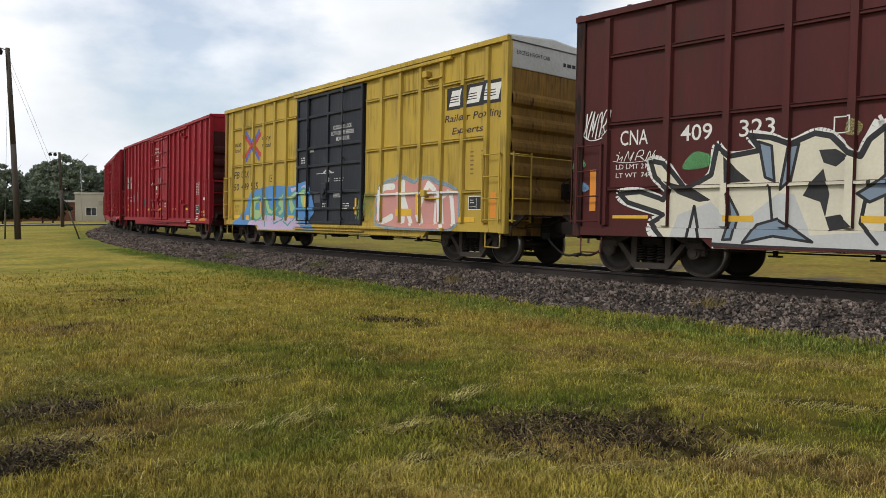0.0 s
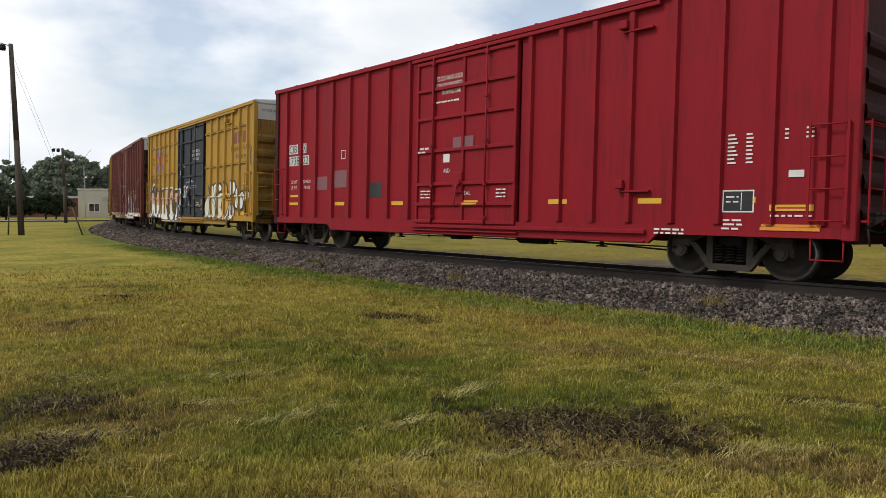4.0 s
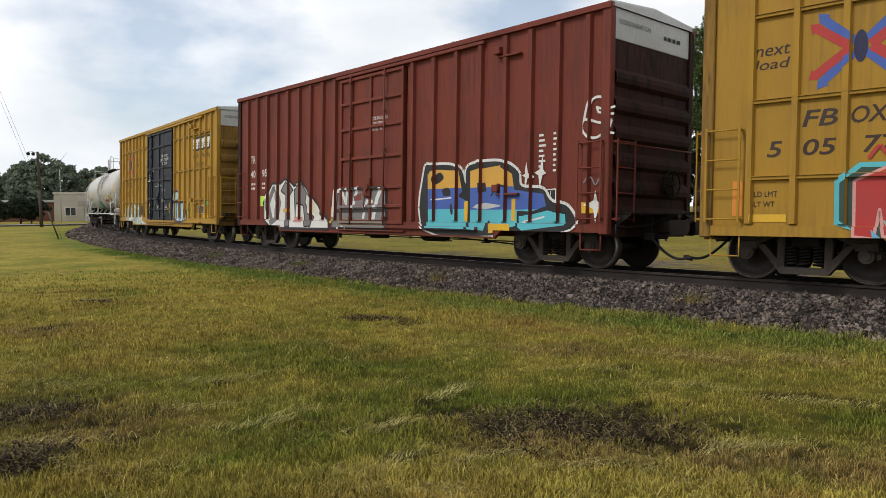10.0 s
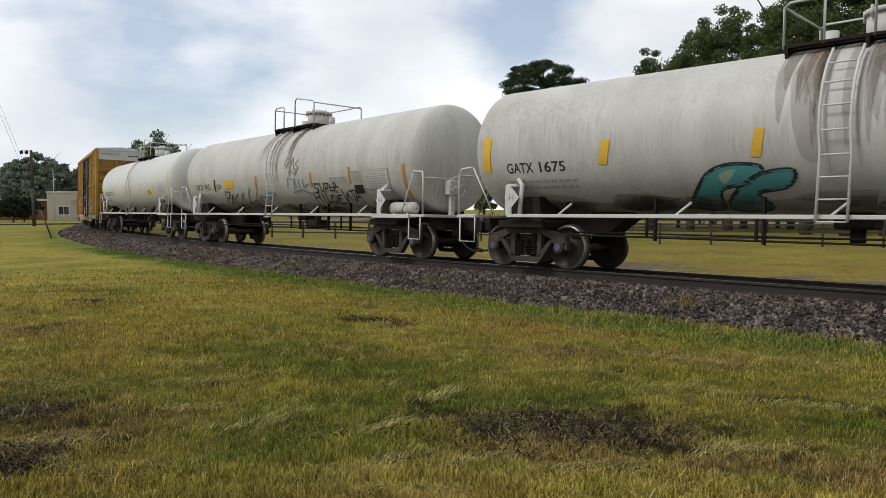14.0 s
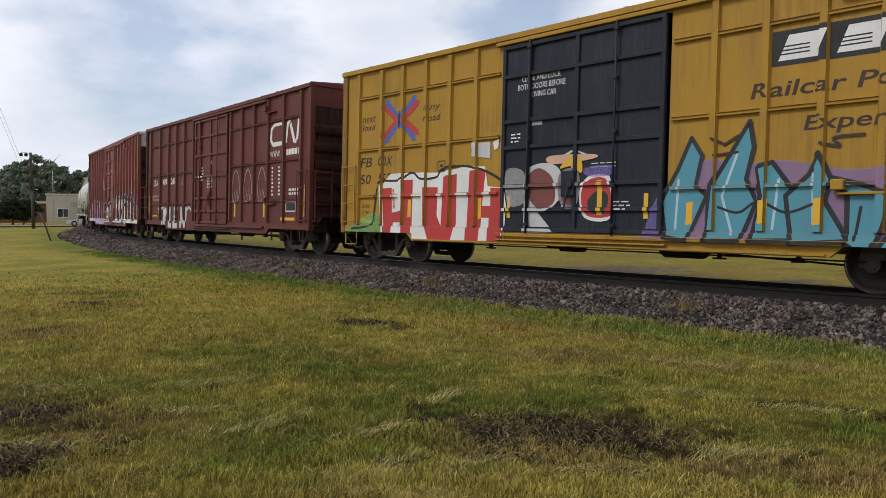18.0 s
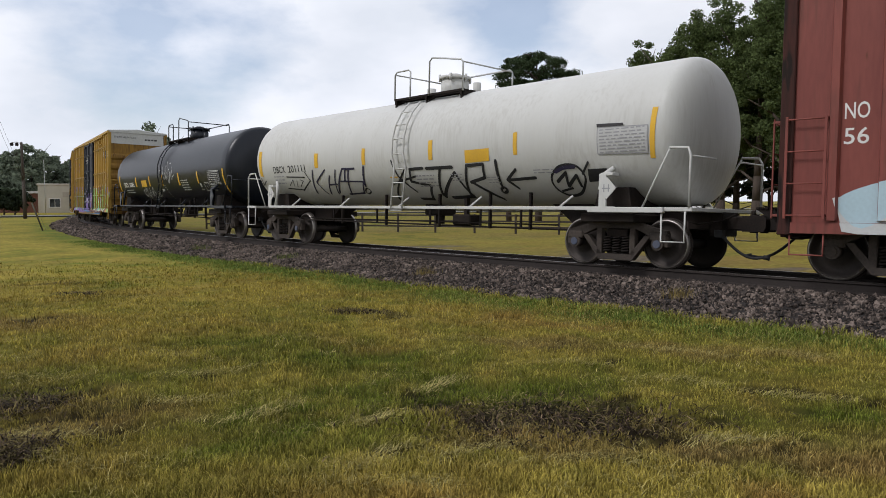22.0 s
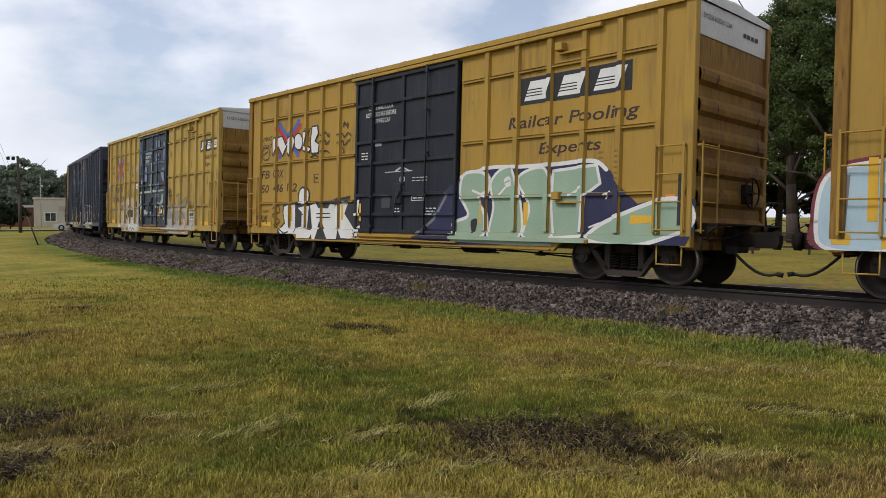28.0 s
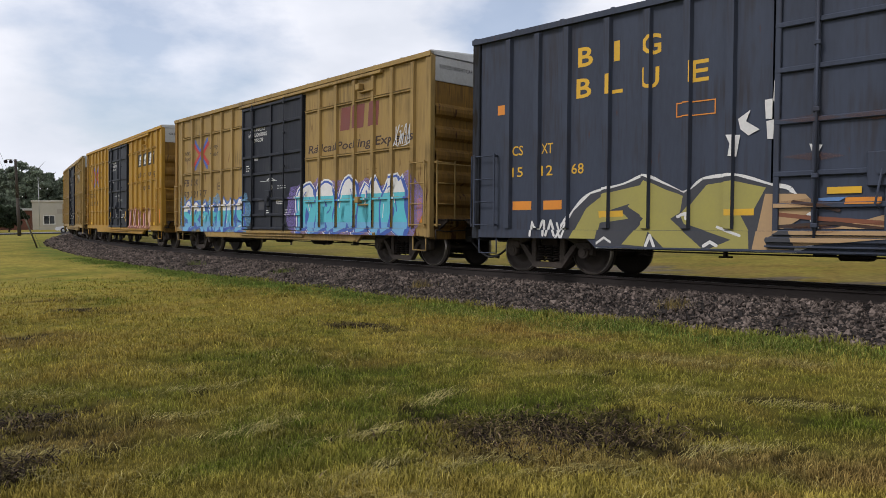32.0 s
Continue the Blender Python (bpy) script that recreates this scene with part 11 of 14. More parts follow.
def painted_t_front(m):
    fill(m, "nightblue", [(0.49, 0.71), (1.14, 1.16), (1.64, 1.84), (2.08, 2.12), (2.97, 2.29), (3.78, 2.29), (4.71, 2.28), (5.63, 2.30), (6.04, 2.08), (6.27, 1.77), (6.63, 1.46), (7.16, 1.58), (7.75, 1.53), (7.74, 0.97), (7.59, 0.74), (1.77, 0.60)])
    dash(m, "ash", 0.066, [(0.62, 0.79), (1.26, 1.18), (1.68, 1.74)])
    curl(m, "white", 0.08, [(2.08, 2.12), (2.97, 2.29), (3.78, 2.27), (4.71, 2.27), (5.63, 2.29), (5.95, 2.11)])
    bubble(m, "sage", [(2.07, 1.73), (2.20, 2.19), (2.89, 2.16), (2.95, 1.80), (2.68, 1.63), (2.91, 1.27), (2.82, 0.81), (2.12, 0.75), (1.90, 1.09), (2.34, 1.27)], "white", 0.075)
    bubble(m, "sage", [(3.01, 1.97), (3.38, 2.27), (3.71, 2.11), (3.89, 0.83), (3.01, 0.77), (3.10, 1.44)], "white", 0.06)
    bubble(m, "sage", [(3.77, 2.02), (4.35, 2.23), (4.65, 1.98), (4.73, 0.85), (3.97, 0.83), (4.10, 1.43)], "white", 0.06)
    fill(m, "sage", [(4.70, 2.14), (5.73, 2.21), (5.82, 1.86), (5.46, 1.64), (5.41, 0.86), (4.74, 0.81), (4.67, 1.42)], "white", 0.06)
    bubble(m, "sage", [(5.58, 0.79), (5.75, 1.03), (6.34, 1.29), (7.17, 1.54), (7.63, 1.45), (7.70, 1.12), (7.32, 0.90), (6.51, 0.70)], "white", 0.075)
    fill(m, "sage", [(1.79, 0.86), (2.80, 0.81), (5.59, 0.82), (5.60, 0.65), (3.83, 0.64), (1.83, 0.67)])
    bubble(m, "black", [(2.43, 1.14), (2.62, 1.18), (2.57, 0.90), (2.46, 0.91)])
    dash(m, "white", 0.055, [(2.46, 1.81), (2.88, 1.67)])
    dash(m, "white", 0.044, [(3.50, 1.91), (3.25, 1.70)])
    dash(m, "white", 0.055, [(5.12, 1.65), (5.40, 1.80)])
    bubble(m, "white", [(3.39, 2.02), (3.54, 2.08), (3.60, 1.90), (3.45, 1.87)])
    dash(m, "sage", 0.033, [(3.41, 1.95), (3.54, 1.99)])
    dash(m, "white", 0.033, [(5.92, 1.63), (6.03, 1.70), (5.96, 1.57)])
    dash(m, "white", 0.044, [(7.46, 1.39), (7.68, 1.35)])
    dash(m, "white", 0.033, [(5.59, 1.03), (5.82, 1.11)])
    fill(m, "coal", [(7.42, 2.00), (7.55, 1.99), (7.59, 1.08), (7.41, 1.08)])
    fill(m, "yellow", [(2.69, 1.56), (2.81, 1.55), (2.80, 1.08), (2.68, 1.08)])
    fill(m, "yellow", [(3.95, 1.53), (4.07, 1.53), (4.06, 1.06), (3.95, 1.06)])
    fill(m, "yellow", [(6.49, 1.26), (7.00, 1.25), (7.00, 1.12), (6.49, 1.10)])


def painted_u_rear(m):
    bubble(m, "mist_white", [(-5.57, 0.61), (-5.16, 1.91), (-3.84, 2.07), (-3.16, 2.10), (-2.21, 1.89), (-1.90, 1.46), (-1.95, 0.54), (-5.34, 0.57)])
    bubble(m, "pale", [(-3.73, 1.04), (-3.14, 1.12), (-2.73, 0.97), (-2.04, 0.83), (-1.96, 0.59), (-3.46, 0.59)])
    fill(m, "ash", [(-6.97, 1.63), (-6.22, 1.65), (-6.21, 1.52), (-6.96, 1.51)])
    fill(m, "ash", [(-5.16, 1.83), (-4.67, 1.85), (-4.56, 1.57), (-5.05, 1.54)])
    curl(m, "coal", 0.055, [(-5.10, 1.56), (-4.96, 1.73), (-4.71, 1.61)])
    curl(m, "coal", 0.066, [(-3.57, 1.64), (-3.47, 1.79), (-3.35, 1.69)])
    curl(m, "coal", 0.044, [(-4.94, 0.63), (-4.69, 0.76), (-4.55, 0.64), (-4.36, 0.73)])
    curl(m, "coal", 0.044, [(-4.17, 0.65), (-4.04, 0.77), (-3.90, 0.64), (-3.72, 0.75)])
    curl(m, "coal", 0.044, [(-3.46, 0.66), (-3.29, 0.76), (-3.13, 0.63), (-2.88, 0.73), (-2.64, 0.63)])
    curl(m, "white", 0.066, [(-5.39, 0.79), (-5.24, 1.00), (-5.09, 0.96), (-5.29, 0.71)])
    curl(m, "coal", 0.044, [(-4.05, 1.40), (-3.96, 1.47), (-3.91, 1.20), (-4.00, 1.16)])
    bubble(m, "coal", [(-2.55, 1.91), (-2.45, 1.96), (-2.43, 1.69), (-2.54, 1.62)])
    curl(m, "coal", 0.033, [(-2.58, 1.37), (-2.43, 1.47), (-2.49, 1.26), (-2.31, 1.40)])
    fill(m, "yellow", [(-4.49, 1.51), (-4.36, 1.51), (-4.37, 1.06), (-4.50, 1.06)])
    fill(m, "black", [(-4.32, 1.35), (-4.08, 1.36), (-4.07, 1.17), (-4.32, 1.17)])
    fill(m, "coal", [(-3.72, 1.60), (-3.02, 1.59), (-3.01, 1.19), (-3.72, 1.18)], "pale", 0.06)
    curl(m, "dirtink", 0.039, [(-6.80, 2.29), (-6.57, 2.54), (-6.39, 2.23), (-6.23, 2.48), (-5.95, 2.25)])
    curl(m, "dirtink", 0.033, [(-6.12, 2.51), (-5.80, 2.58), (-5.95, 2.33), (-5.58, 2.43)])
    curl(m, "dirtink", 0.039, [(-4.48, 2.24), (-4.30, 2.47), (-4.20, 2.19), (-3.98, 2.41), (-3.84, 2.20)])
    curl(m, "dirtink", 0.033, [(-3.63, 2.38), (-3.49, 2.15), (-3.33, 2.40), (-3.03, 2.16)])
    curl(m, "dirtink", 0.039, [(-2.88, 2.33), (-2.76, 2.54), (-2.68, 2.24), (-2.56, 2.45)])
    curl(m, "dirtink", 0.033, [(-2.49, 2.37), (-2.37, 2.49), (-2.28, 2.36), (-2.38, 2.22)], True)
    curl(m, "dirtink", 0.044, [(-3.61, 3.56), (-3.44, 3.65), (-3.31, 3.44), (-3.11, 3.60), (-2.90, 3.47)])
    curl(m, "ash", 0.066, [(-3.56, 3.25), (-3.35, 3.30), (-3.18, 3.13), (-2.94, 3.24)])
    fill(m, "white", [(-2.65, 2.75), (-2.30, 2.74), (-2.30, 2.64), (-2.65, 2.65)])
    fill(m, "white", [(-2.65, 2.62), (-2.32, 2.61), (-2.31, 2.51), (-2.64, 2.52)])
    fill(m, "white", [(-2.10, 2.94), (-1.93, 2.94), (-1.95, 2.58), (-1.98, 2.23), (-2.11, 2.23)])
    bubble(m, "mist_white", [(-2.67, 3.51), (-2.40, 3.53), (-2.32, 3.28), (-2.58, 3.28)])
    bubble(m, "mist_white", [(-7.79, 2.81), (-7.17, 3.04), (-7.04, 2.58), (-7.65, 2.43)])


def painted_u_front(m):
    bubble(m, "mist_white", [(2.00, 0.72), (2.05, 1.41), (2.25, 1.58), (2.60, 1.66), (3.37, 1.63), (3.98, 1.64), (4.47, 1.62), (5.00, 1.62), (5.28, 1.53), (5.30, 0.61), (3.11, 0.55)])
    bubble(m, "ash2", [(2.11, 0.80), (2.05, 1.21), (2.13, 1.45), (2.50, 1.76), (2.80, 1.78), (3.01, 1.71), (3.07, 1.62), (2.80, 1.58), (2.46, 1.51), (2.61, 1.19), (2.67, 0.81)])
    fill(m, "ash2", [(2.62, 0.79), (2.66, 1.11), (3.10, 1.20), (3.29, 1.06), (3.56, 1.03), (3.99, 1.00), (4.25, 0.80)])
    fill(m, "ash2", [(4.34, 0.81), (4.39, 1.01), (4.62, 1.05), (5.09, 1.03), (5.03, 0.93), (5.16, 0.79)])
    bubble(m, "ash", [(2.17, 1.48), (2.48, 1.74), (2.78, 1.80), (2.99, 1.73), (3.06, 1.63), (2.72, 1.60), (2.40, 1.56)])
    fill(m, "ash", [(2.17, 1.15), (2.16, 1.39), (2.32, 1.52), (2.47, 1.47), (2.59, 1.19), (2.43, 1.15)])
    fill(m, "ash", [(2.65, 1.39), (2.75, 1.49), (2.79, 1.37), (3.09, 1.48), (3.11, 1.42), (2.98, 1.29), (3.14, 1.18), (3.16, 1.12), (2.94, 1.28), (2.81, 1.16), (2.69, 1.16)])
    bubble(m, "ash", [(3.15, 2.03), (3.25, 2.12), (3.45, 2.12), (3.54, 2.02)])
    fill(m, "ash", [(3.31, 1.91), (3.34, 1.96), (3.57, 1.98), (3.59, 1.86), (3.34, 1.87)])
    bubble(m, "ash", [(3.31, 1.87), (3.56, 1.88), (3.61, 1.73), (3.60, 1.61), (3.35, 1.61), (3.30, 1.73)])
    fill(m, "ash", [(3.17, 1.49), (3.37, 1.50), (3.39, 1.41), (3.30, 1.27), (3.19, 1.38)])
    fill(m, "ash", [(3.59, 1.55), (3.34, 1.09), (3.30, 1.18), (3.50, 1.46)])
    fill(m, "ash", [(3.69, 1.64), (3.74, 1.71), (4.01, 1.90), (4.27, 1.97), (4.30, 1.92), (4.28, 1.68), (3.98, 1.63)])
    fill(m, "ash", [(3.65, 1.53), (3.88, 1.47), (4.17, 1.31), (4.15, 1.27), (4.02, 1.26), (3.73, 1.41)])
    fill(m, "ash", [(3.69, 1.30), (4.00, 1.31), (3.99, 1.21), (3.71, 1.18)])
    bubble(m, "ash", [(4.45, 1.64), (4.54, 1.75), (4.70, 1.81), (4.90, 1.79), (4.97, 1.68), (4.97, 1.63), (4.82, 1.63), (4.84, 1.77), (4.70, 1.75), (4.59, 1.63)])
    fill(m, "ash", [(4.41, 1.61), (4.52, 1.59), (4.56, 1.30), (4.46, 1.28), (4.41, 1.35)])
    curl(m, "coal", .028, [(2.16, 0.80), (2.06, 1.00), (2.07, 1.23), (2.16, 1.45), (2.46, 1.74)])
    dash(m, "coal", .026, [(2.67, 1.45), (2.68, 1.17)])
    curl(m, "coal", .028, [(2.97, 1.27), (3.12, 1.07), (3.16, 0.94), (3.06, 1.01), (2.86, 0.94)])
    curl(m, "coal", .028, [(3.71, 1.42), (4.09, 1.29), (4.28, 0.93), (4.34, 0.79)])
    curl(m, "coal", .026, [(3.70, 0.92), (3.91, 1.01), (3.99, 1.01), (4.02, 0.93)])
    curl(m, "coal", .028, [(3.26, 1.36), (3.30, 1.06), (3.51, 1.36), (3.59, 1.48)])
    curl(m, "coal", .026, [(3.15, 2.04), (3.26, 2.13), (3.45, 2.12), (3.54, 2.04)])
    dash(m, "coal", .028, [(4.44, 1.64), (4.62, 1.78), (4.89, 1.81)])
    dash(m, "coal", .026, [(5.15, 1.04), (5.06, 0.90), (5.13, 0.78)])
    dash(m, "coal", .028, [(3.70, 1.69), (4.06, 1.93), (4.28, 1.98)])
    dash(m, "peach", .09, [(4.14, 1.03), (4.25, 0.81)])
    fill(m, "peach", [(3.99, 1.10), (4.16, 1.12), (4.26, 0.79), (4.08, 0.77)])
    dash(m, "tan", .05, [(2.89, 1.13), (3.06, 1.11)])
    dash(m, "tan", .05, [(3.70, 1.07), (4.01, 1.08)])
    dash(m, "coal", .05, [(2.80, 0.94), (2.88, 0.82)])
    fill(m, "yellow", [(4.29, 1.49), (4.38, 1.51), (4.39, 1.10), (4.30, 1.09)])
    fill(m, "coal", [(4.71, 1.41), (5.13, 1.42), (5.13, 1.16), (4.71, 1.15)], "white", .035)
    dash(m, "white", .03, [(4.92, 1.41), (4.92, 1.23)])
    dash(m, "white", .03, [(4.71, 1.23), (5.13, 1.24)])
    curl(m, "brownink", .035, [(2.12, 2.38), (2.19, 2.20), (2.31, 2.39), (2.35, 2.19)])
    dash(m, "brownink", .035, [(2.14, 2.23), (2.49, 2.30), (2.47, 2.20)])
    curl(m, "brownink", .035, [(2.21, 1.97), (2.27, 2.20), (2.23, 2.08), (2.71, 2.15)])
    dash(m, "brownink", .035, [(2.31, 2.17), (2.36, 1.96), (2.52, 1.97)])
    dash(m, "brownink", .03, [(2.56, 2.06), (2.75, 2.05)])
    dash(m, "brownink", .03, [(2.35, 1.90), (2.42, 1.85)])
    fill(m, "ash2", [(2.42, 0.65), (3.58, 0.65), (3.74, 0.57), (2.63, 0.56)])
    fill(m, "ash2", [(4.43, 0.69), (4.72, 0.68), (4.84, 0.58), (4.53, 0.58)])
    fill(m, "peach", [(4.04, 0.65), (4.37, 0.67), (4.45, 0.57), (3.98, 0.58)])
    fill(m, "pale", [(1.56, 0.79), (3.38, 0.80), (3.38, 0.76), (1.56, 0.74)])
    dash(m, "rust2", .05, [(-1.29, 0.88), (0.49, 0.87), (1.89, 0.80)])
    fill(m, "skyblue", [(-1.58, 4.60), (-1.47, 4.59), (-1.48, 3.57), (-1.59, 3.56)])
    fill(m, "skyblue", [(-0.93, 4.10), (-0.03, 4.18), (-0.02, 3.91), (-0.93, 3.95)])
    fill(m, "skyblue", [(-0.02, 4.52), (0.15, 4.56), (0.11, 3.56), (-0.04, 3.55)])
    fill(m, "skyblue", [(0.60, 4.50), (1.07, 4.41), (1.07, 4.15), (0.58, 4.16)])
    fill(m, "skyblue", [(0.53, 3.88), (1.05, 3.92), (1.05, 3.62), (0.57, 3.61)])
    fill(m, "skyblue", [(1.59, 4.32), (1.74, 4.29), (1.73, 3.55), (1.58, 3.60)])
    fill(m, "skyblue", [(-1.04, 3.43), (-0.68, 3.41), (-0.68, 2.78), (-1.06, 2.78)])
    fill(m, "skyblue", [(0.70, 3.38), (0.76, 3.22), (0.92, 3.20), (0.70, 2.95)])
    fill(m, "skyblue", [(1.25, 3.04), (1.40, 3.24), (1.69, 3.31), (1.70, 2.71), (1.50, 2.75)])
    fill(m, "skyblue", [(0.69, 2.62), (1.01, 2.78), (1.19, 2.58), (0.86, 2.37), (0.67, 2.37)])
    fill(m, "skyblue", [(-1.81, 4.58), (-1.70, 4.59), (-1.70, 2.74), (-1.81, 2.72)])
    fill(m, "slate2", [(-1.72, 3.60), (1.75, 3.54), (1.76, 3.46), (-1.71, 3.49)])
    fill(m, "mossy2", [(-0.12, 3.54), (0.11, 3.55), (0.11, 2.41), (-0.16, 2.39)])
    fill(m, "mossy2", [(-1.85, 2.36), (1.65, 2.37), (1.65, 2.30), (-1.85, 2.26)])
    fill(m, "mossy2", [(-1.69, 2.20), (-1.52, 2.21), (-1.49, 1.82), (-1.30, 1.66), (-1.68, 1.55)])
    fill(m, "mossy2", [(-1.23, 1.62), (-0.51, 1.44), (-0.51, 1.35), (-1.23, 1.34)])
    fill(m, "mossy2", [(0.60, 1.86), (1.06, 1.86), (1.06, 1.76)])
    fill(m, "mossy2", [(1.42, 2.18), (1.65, 2.20), (1.64, 1.62), (1.20, 1.71), (1.20, 1.88), (1.41, 1.93)])
    fill(m, "yellow", [(1.15, 1.69), (1.26, 1.67), (1.27, 1.20), (1.15, 1.20)])
    fill(m, "white", [(1.32, 1.55), (1.49, 1.54), (1.50, 1.40), (1.33, 1.40)])
    dash(m, "brick", .03, [(1.75, 2.76), (1.73, 2.29)])


def painted_v_rear(m):
    curl(m, "white", 0.07, [(-5.70, 0.65), (-5.27, 1.27), (-4.90, 1.58), (-4.20, 1.73), (-3.78, 1.87), (-3.38, 1.70), (-2.99, 1.54), (-2.70, 1.76), (-2.14, 1.80), (-1.61, 1.63), (-1.22, 1.48), (-1.20, 0.59), (-5.55, 0.57)], True)
    fill(m, "slatedark", [(-5.70, 0.65), (-5.27, 1.27), (-4.90, 1.58), (-4.20, 1.73), (-3.78, 1.87), (-3.38, 1.70), (-2.99, 1.54), (-2.70, 1.76), (-2.14, 1.80), (-1.61, 1.63), (-1.22, 1.48), (-1.20, 0.59), (-5.55, 0.57)])
    fill(m, "olive2", [(-5.43, 0.61), (-4.99, 1.31), (-4.59, 1.58), (-3.80, 1.72), (-3.84, 1.44), (-4.63, 1.23), (-4.26, 1.26), (-4.09, 1.11), (-4.69, 1.03), (-4.80, 0.62)])
    fill(m, "olive2", [(-4.20, 0.64), (-3.75, 1.11), (-4.11, 1.33), (-3.76, 1.79), (-3.36, 1.61), (-3.01, 1.49), (-3.05, 1.24), (-3.28, 1.10), (-2.67, 0.59), (-3.36, 0.58), (-3.68, 0.88), (-3.76, 0.61)])
    fill(m, "olive2", [(-3.06, 1.17), (-2.63, 1.67), (-2.19, 1.72), (-1.66, 1.59), (-1.85, 1.23), (-2.06, 1.16), (-1.91, 0.88), (-1.90, 0.61), (-2.54, 0.60), (-2.19, 0.75), (-2.98, 1.01)])
    fill(m, "tanwood", [(-1.67, 1.49), (-1.05, 1.47), (-0.87, 1.28), (-1.16, 1.06), (-1.66, 0.76), (-1.59, 0.62), (-1.20, 0.61), (-1.85, 0.59)])
    dash(m, "white", 0.044, [(-4.75, 0.64), (-4.57, 0.76), (-4.44, 0.68)])
    dash(m, "white", 0.055, [(-3.72, 0.62), (-3.64, 0.81), (-3.56, 0.62)])
    dash(m, "white", 0.055, [(-3.14, 1.14), (-2.95, 1.19), (-2.95, 1.10)])
    dash(m, "white", 0.055, [(-2.65, 0.64), (-2.54, 0.71), (-2.43, 0.65)])
    dash(m, "white", 0.044, [(-2.44, 0.96), (-2.05, 0.82)])
    fill(m, "tanwood", [(-1.28, 0.90), (-0.63, 0.95), (0.05, 1.15), (0.06, 0.79), (-1.21, 0.66)])
    dash(m, "rust2", 0.066, [(-1.47, 1.16), (-0.86, 1.09), (0.05, 1.02)])
    dash(m, "brownink", 0.055, [(-1.53, 0.96), (-0.63, 1.02), (0.05, 0.93)])
    dash(m, "brownink", 0.055, [(-1.23, 1.35), (-0.81, 1.28), (-0.58, 1.21)])
    fill(m, "skyink", [(-0.93, 1.40), (-0.47, 1.41), (-0.58, 1.35), (-0.93, 1.35)])
    fill(m, "yellow", [(-4.72, 1.25), (-4.21, 1.26), (-4.20, 1.15), (-4.71, 1.13)])
    fill(m, "yellow", [(-2.30, 1.25), (-1.84, 1.26), (-1.84, 1.15), (-2.30, 1.15)])
    fill(m, "yellow", [(-0.75, 1.56), (-0.28, 1.56), (-0.28, 1.46), (-0.75, 1.46)])
    curl(m, "white", 0.055, [(-6.29, 0.78), (-6.25, 1.08), (-6.11, 0.91), (-5.98, 1.09), (-5.97, 0.79)])
    dash(m, "white", 0.055, [(-5.90, 0.79), (-5.81, 1.08), (-5.70, 0.79)])
    dash(m, "white", 0.044, [(-5.66, 1.03), (-5.55, 0.71), (-5.41, 1.03)])
    fill(m, "white", [(-2.12, 2.72), (-1.92, 2.85), (-1.99, 2.67), (-1.77, 2.52), (-1.95, 2.44), (-2.08, 2.55)])
    fill(m, "white", [(-2.29, 2.47), (-2.08, 2.46), (-2.14, 2.11), (-2.25, 2.12), (-2.22, 2.32)])
    fill(m, "white", [(-1.70, 2.98), (-1.58, 2.99), (-1.58, 2.67), (-1.68, 2.68)])
    fill(m, "white", [(-1.56, 3.27), (-1.50, 3.27), (-1.52, 2.95), (-1.57, 2.94)])
    fill(m, "white", [(-1.67, 2.64), (-1.55, 2.66), (-1.56, 2.35), (-1.65, 2.36)])
    fill(m, "white", [(-1.01, 2.23), (-0.82, 2.20), (-0.88, 2.08), (-0.97, 2.11)])


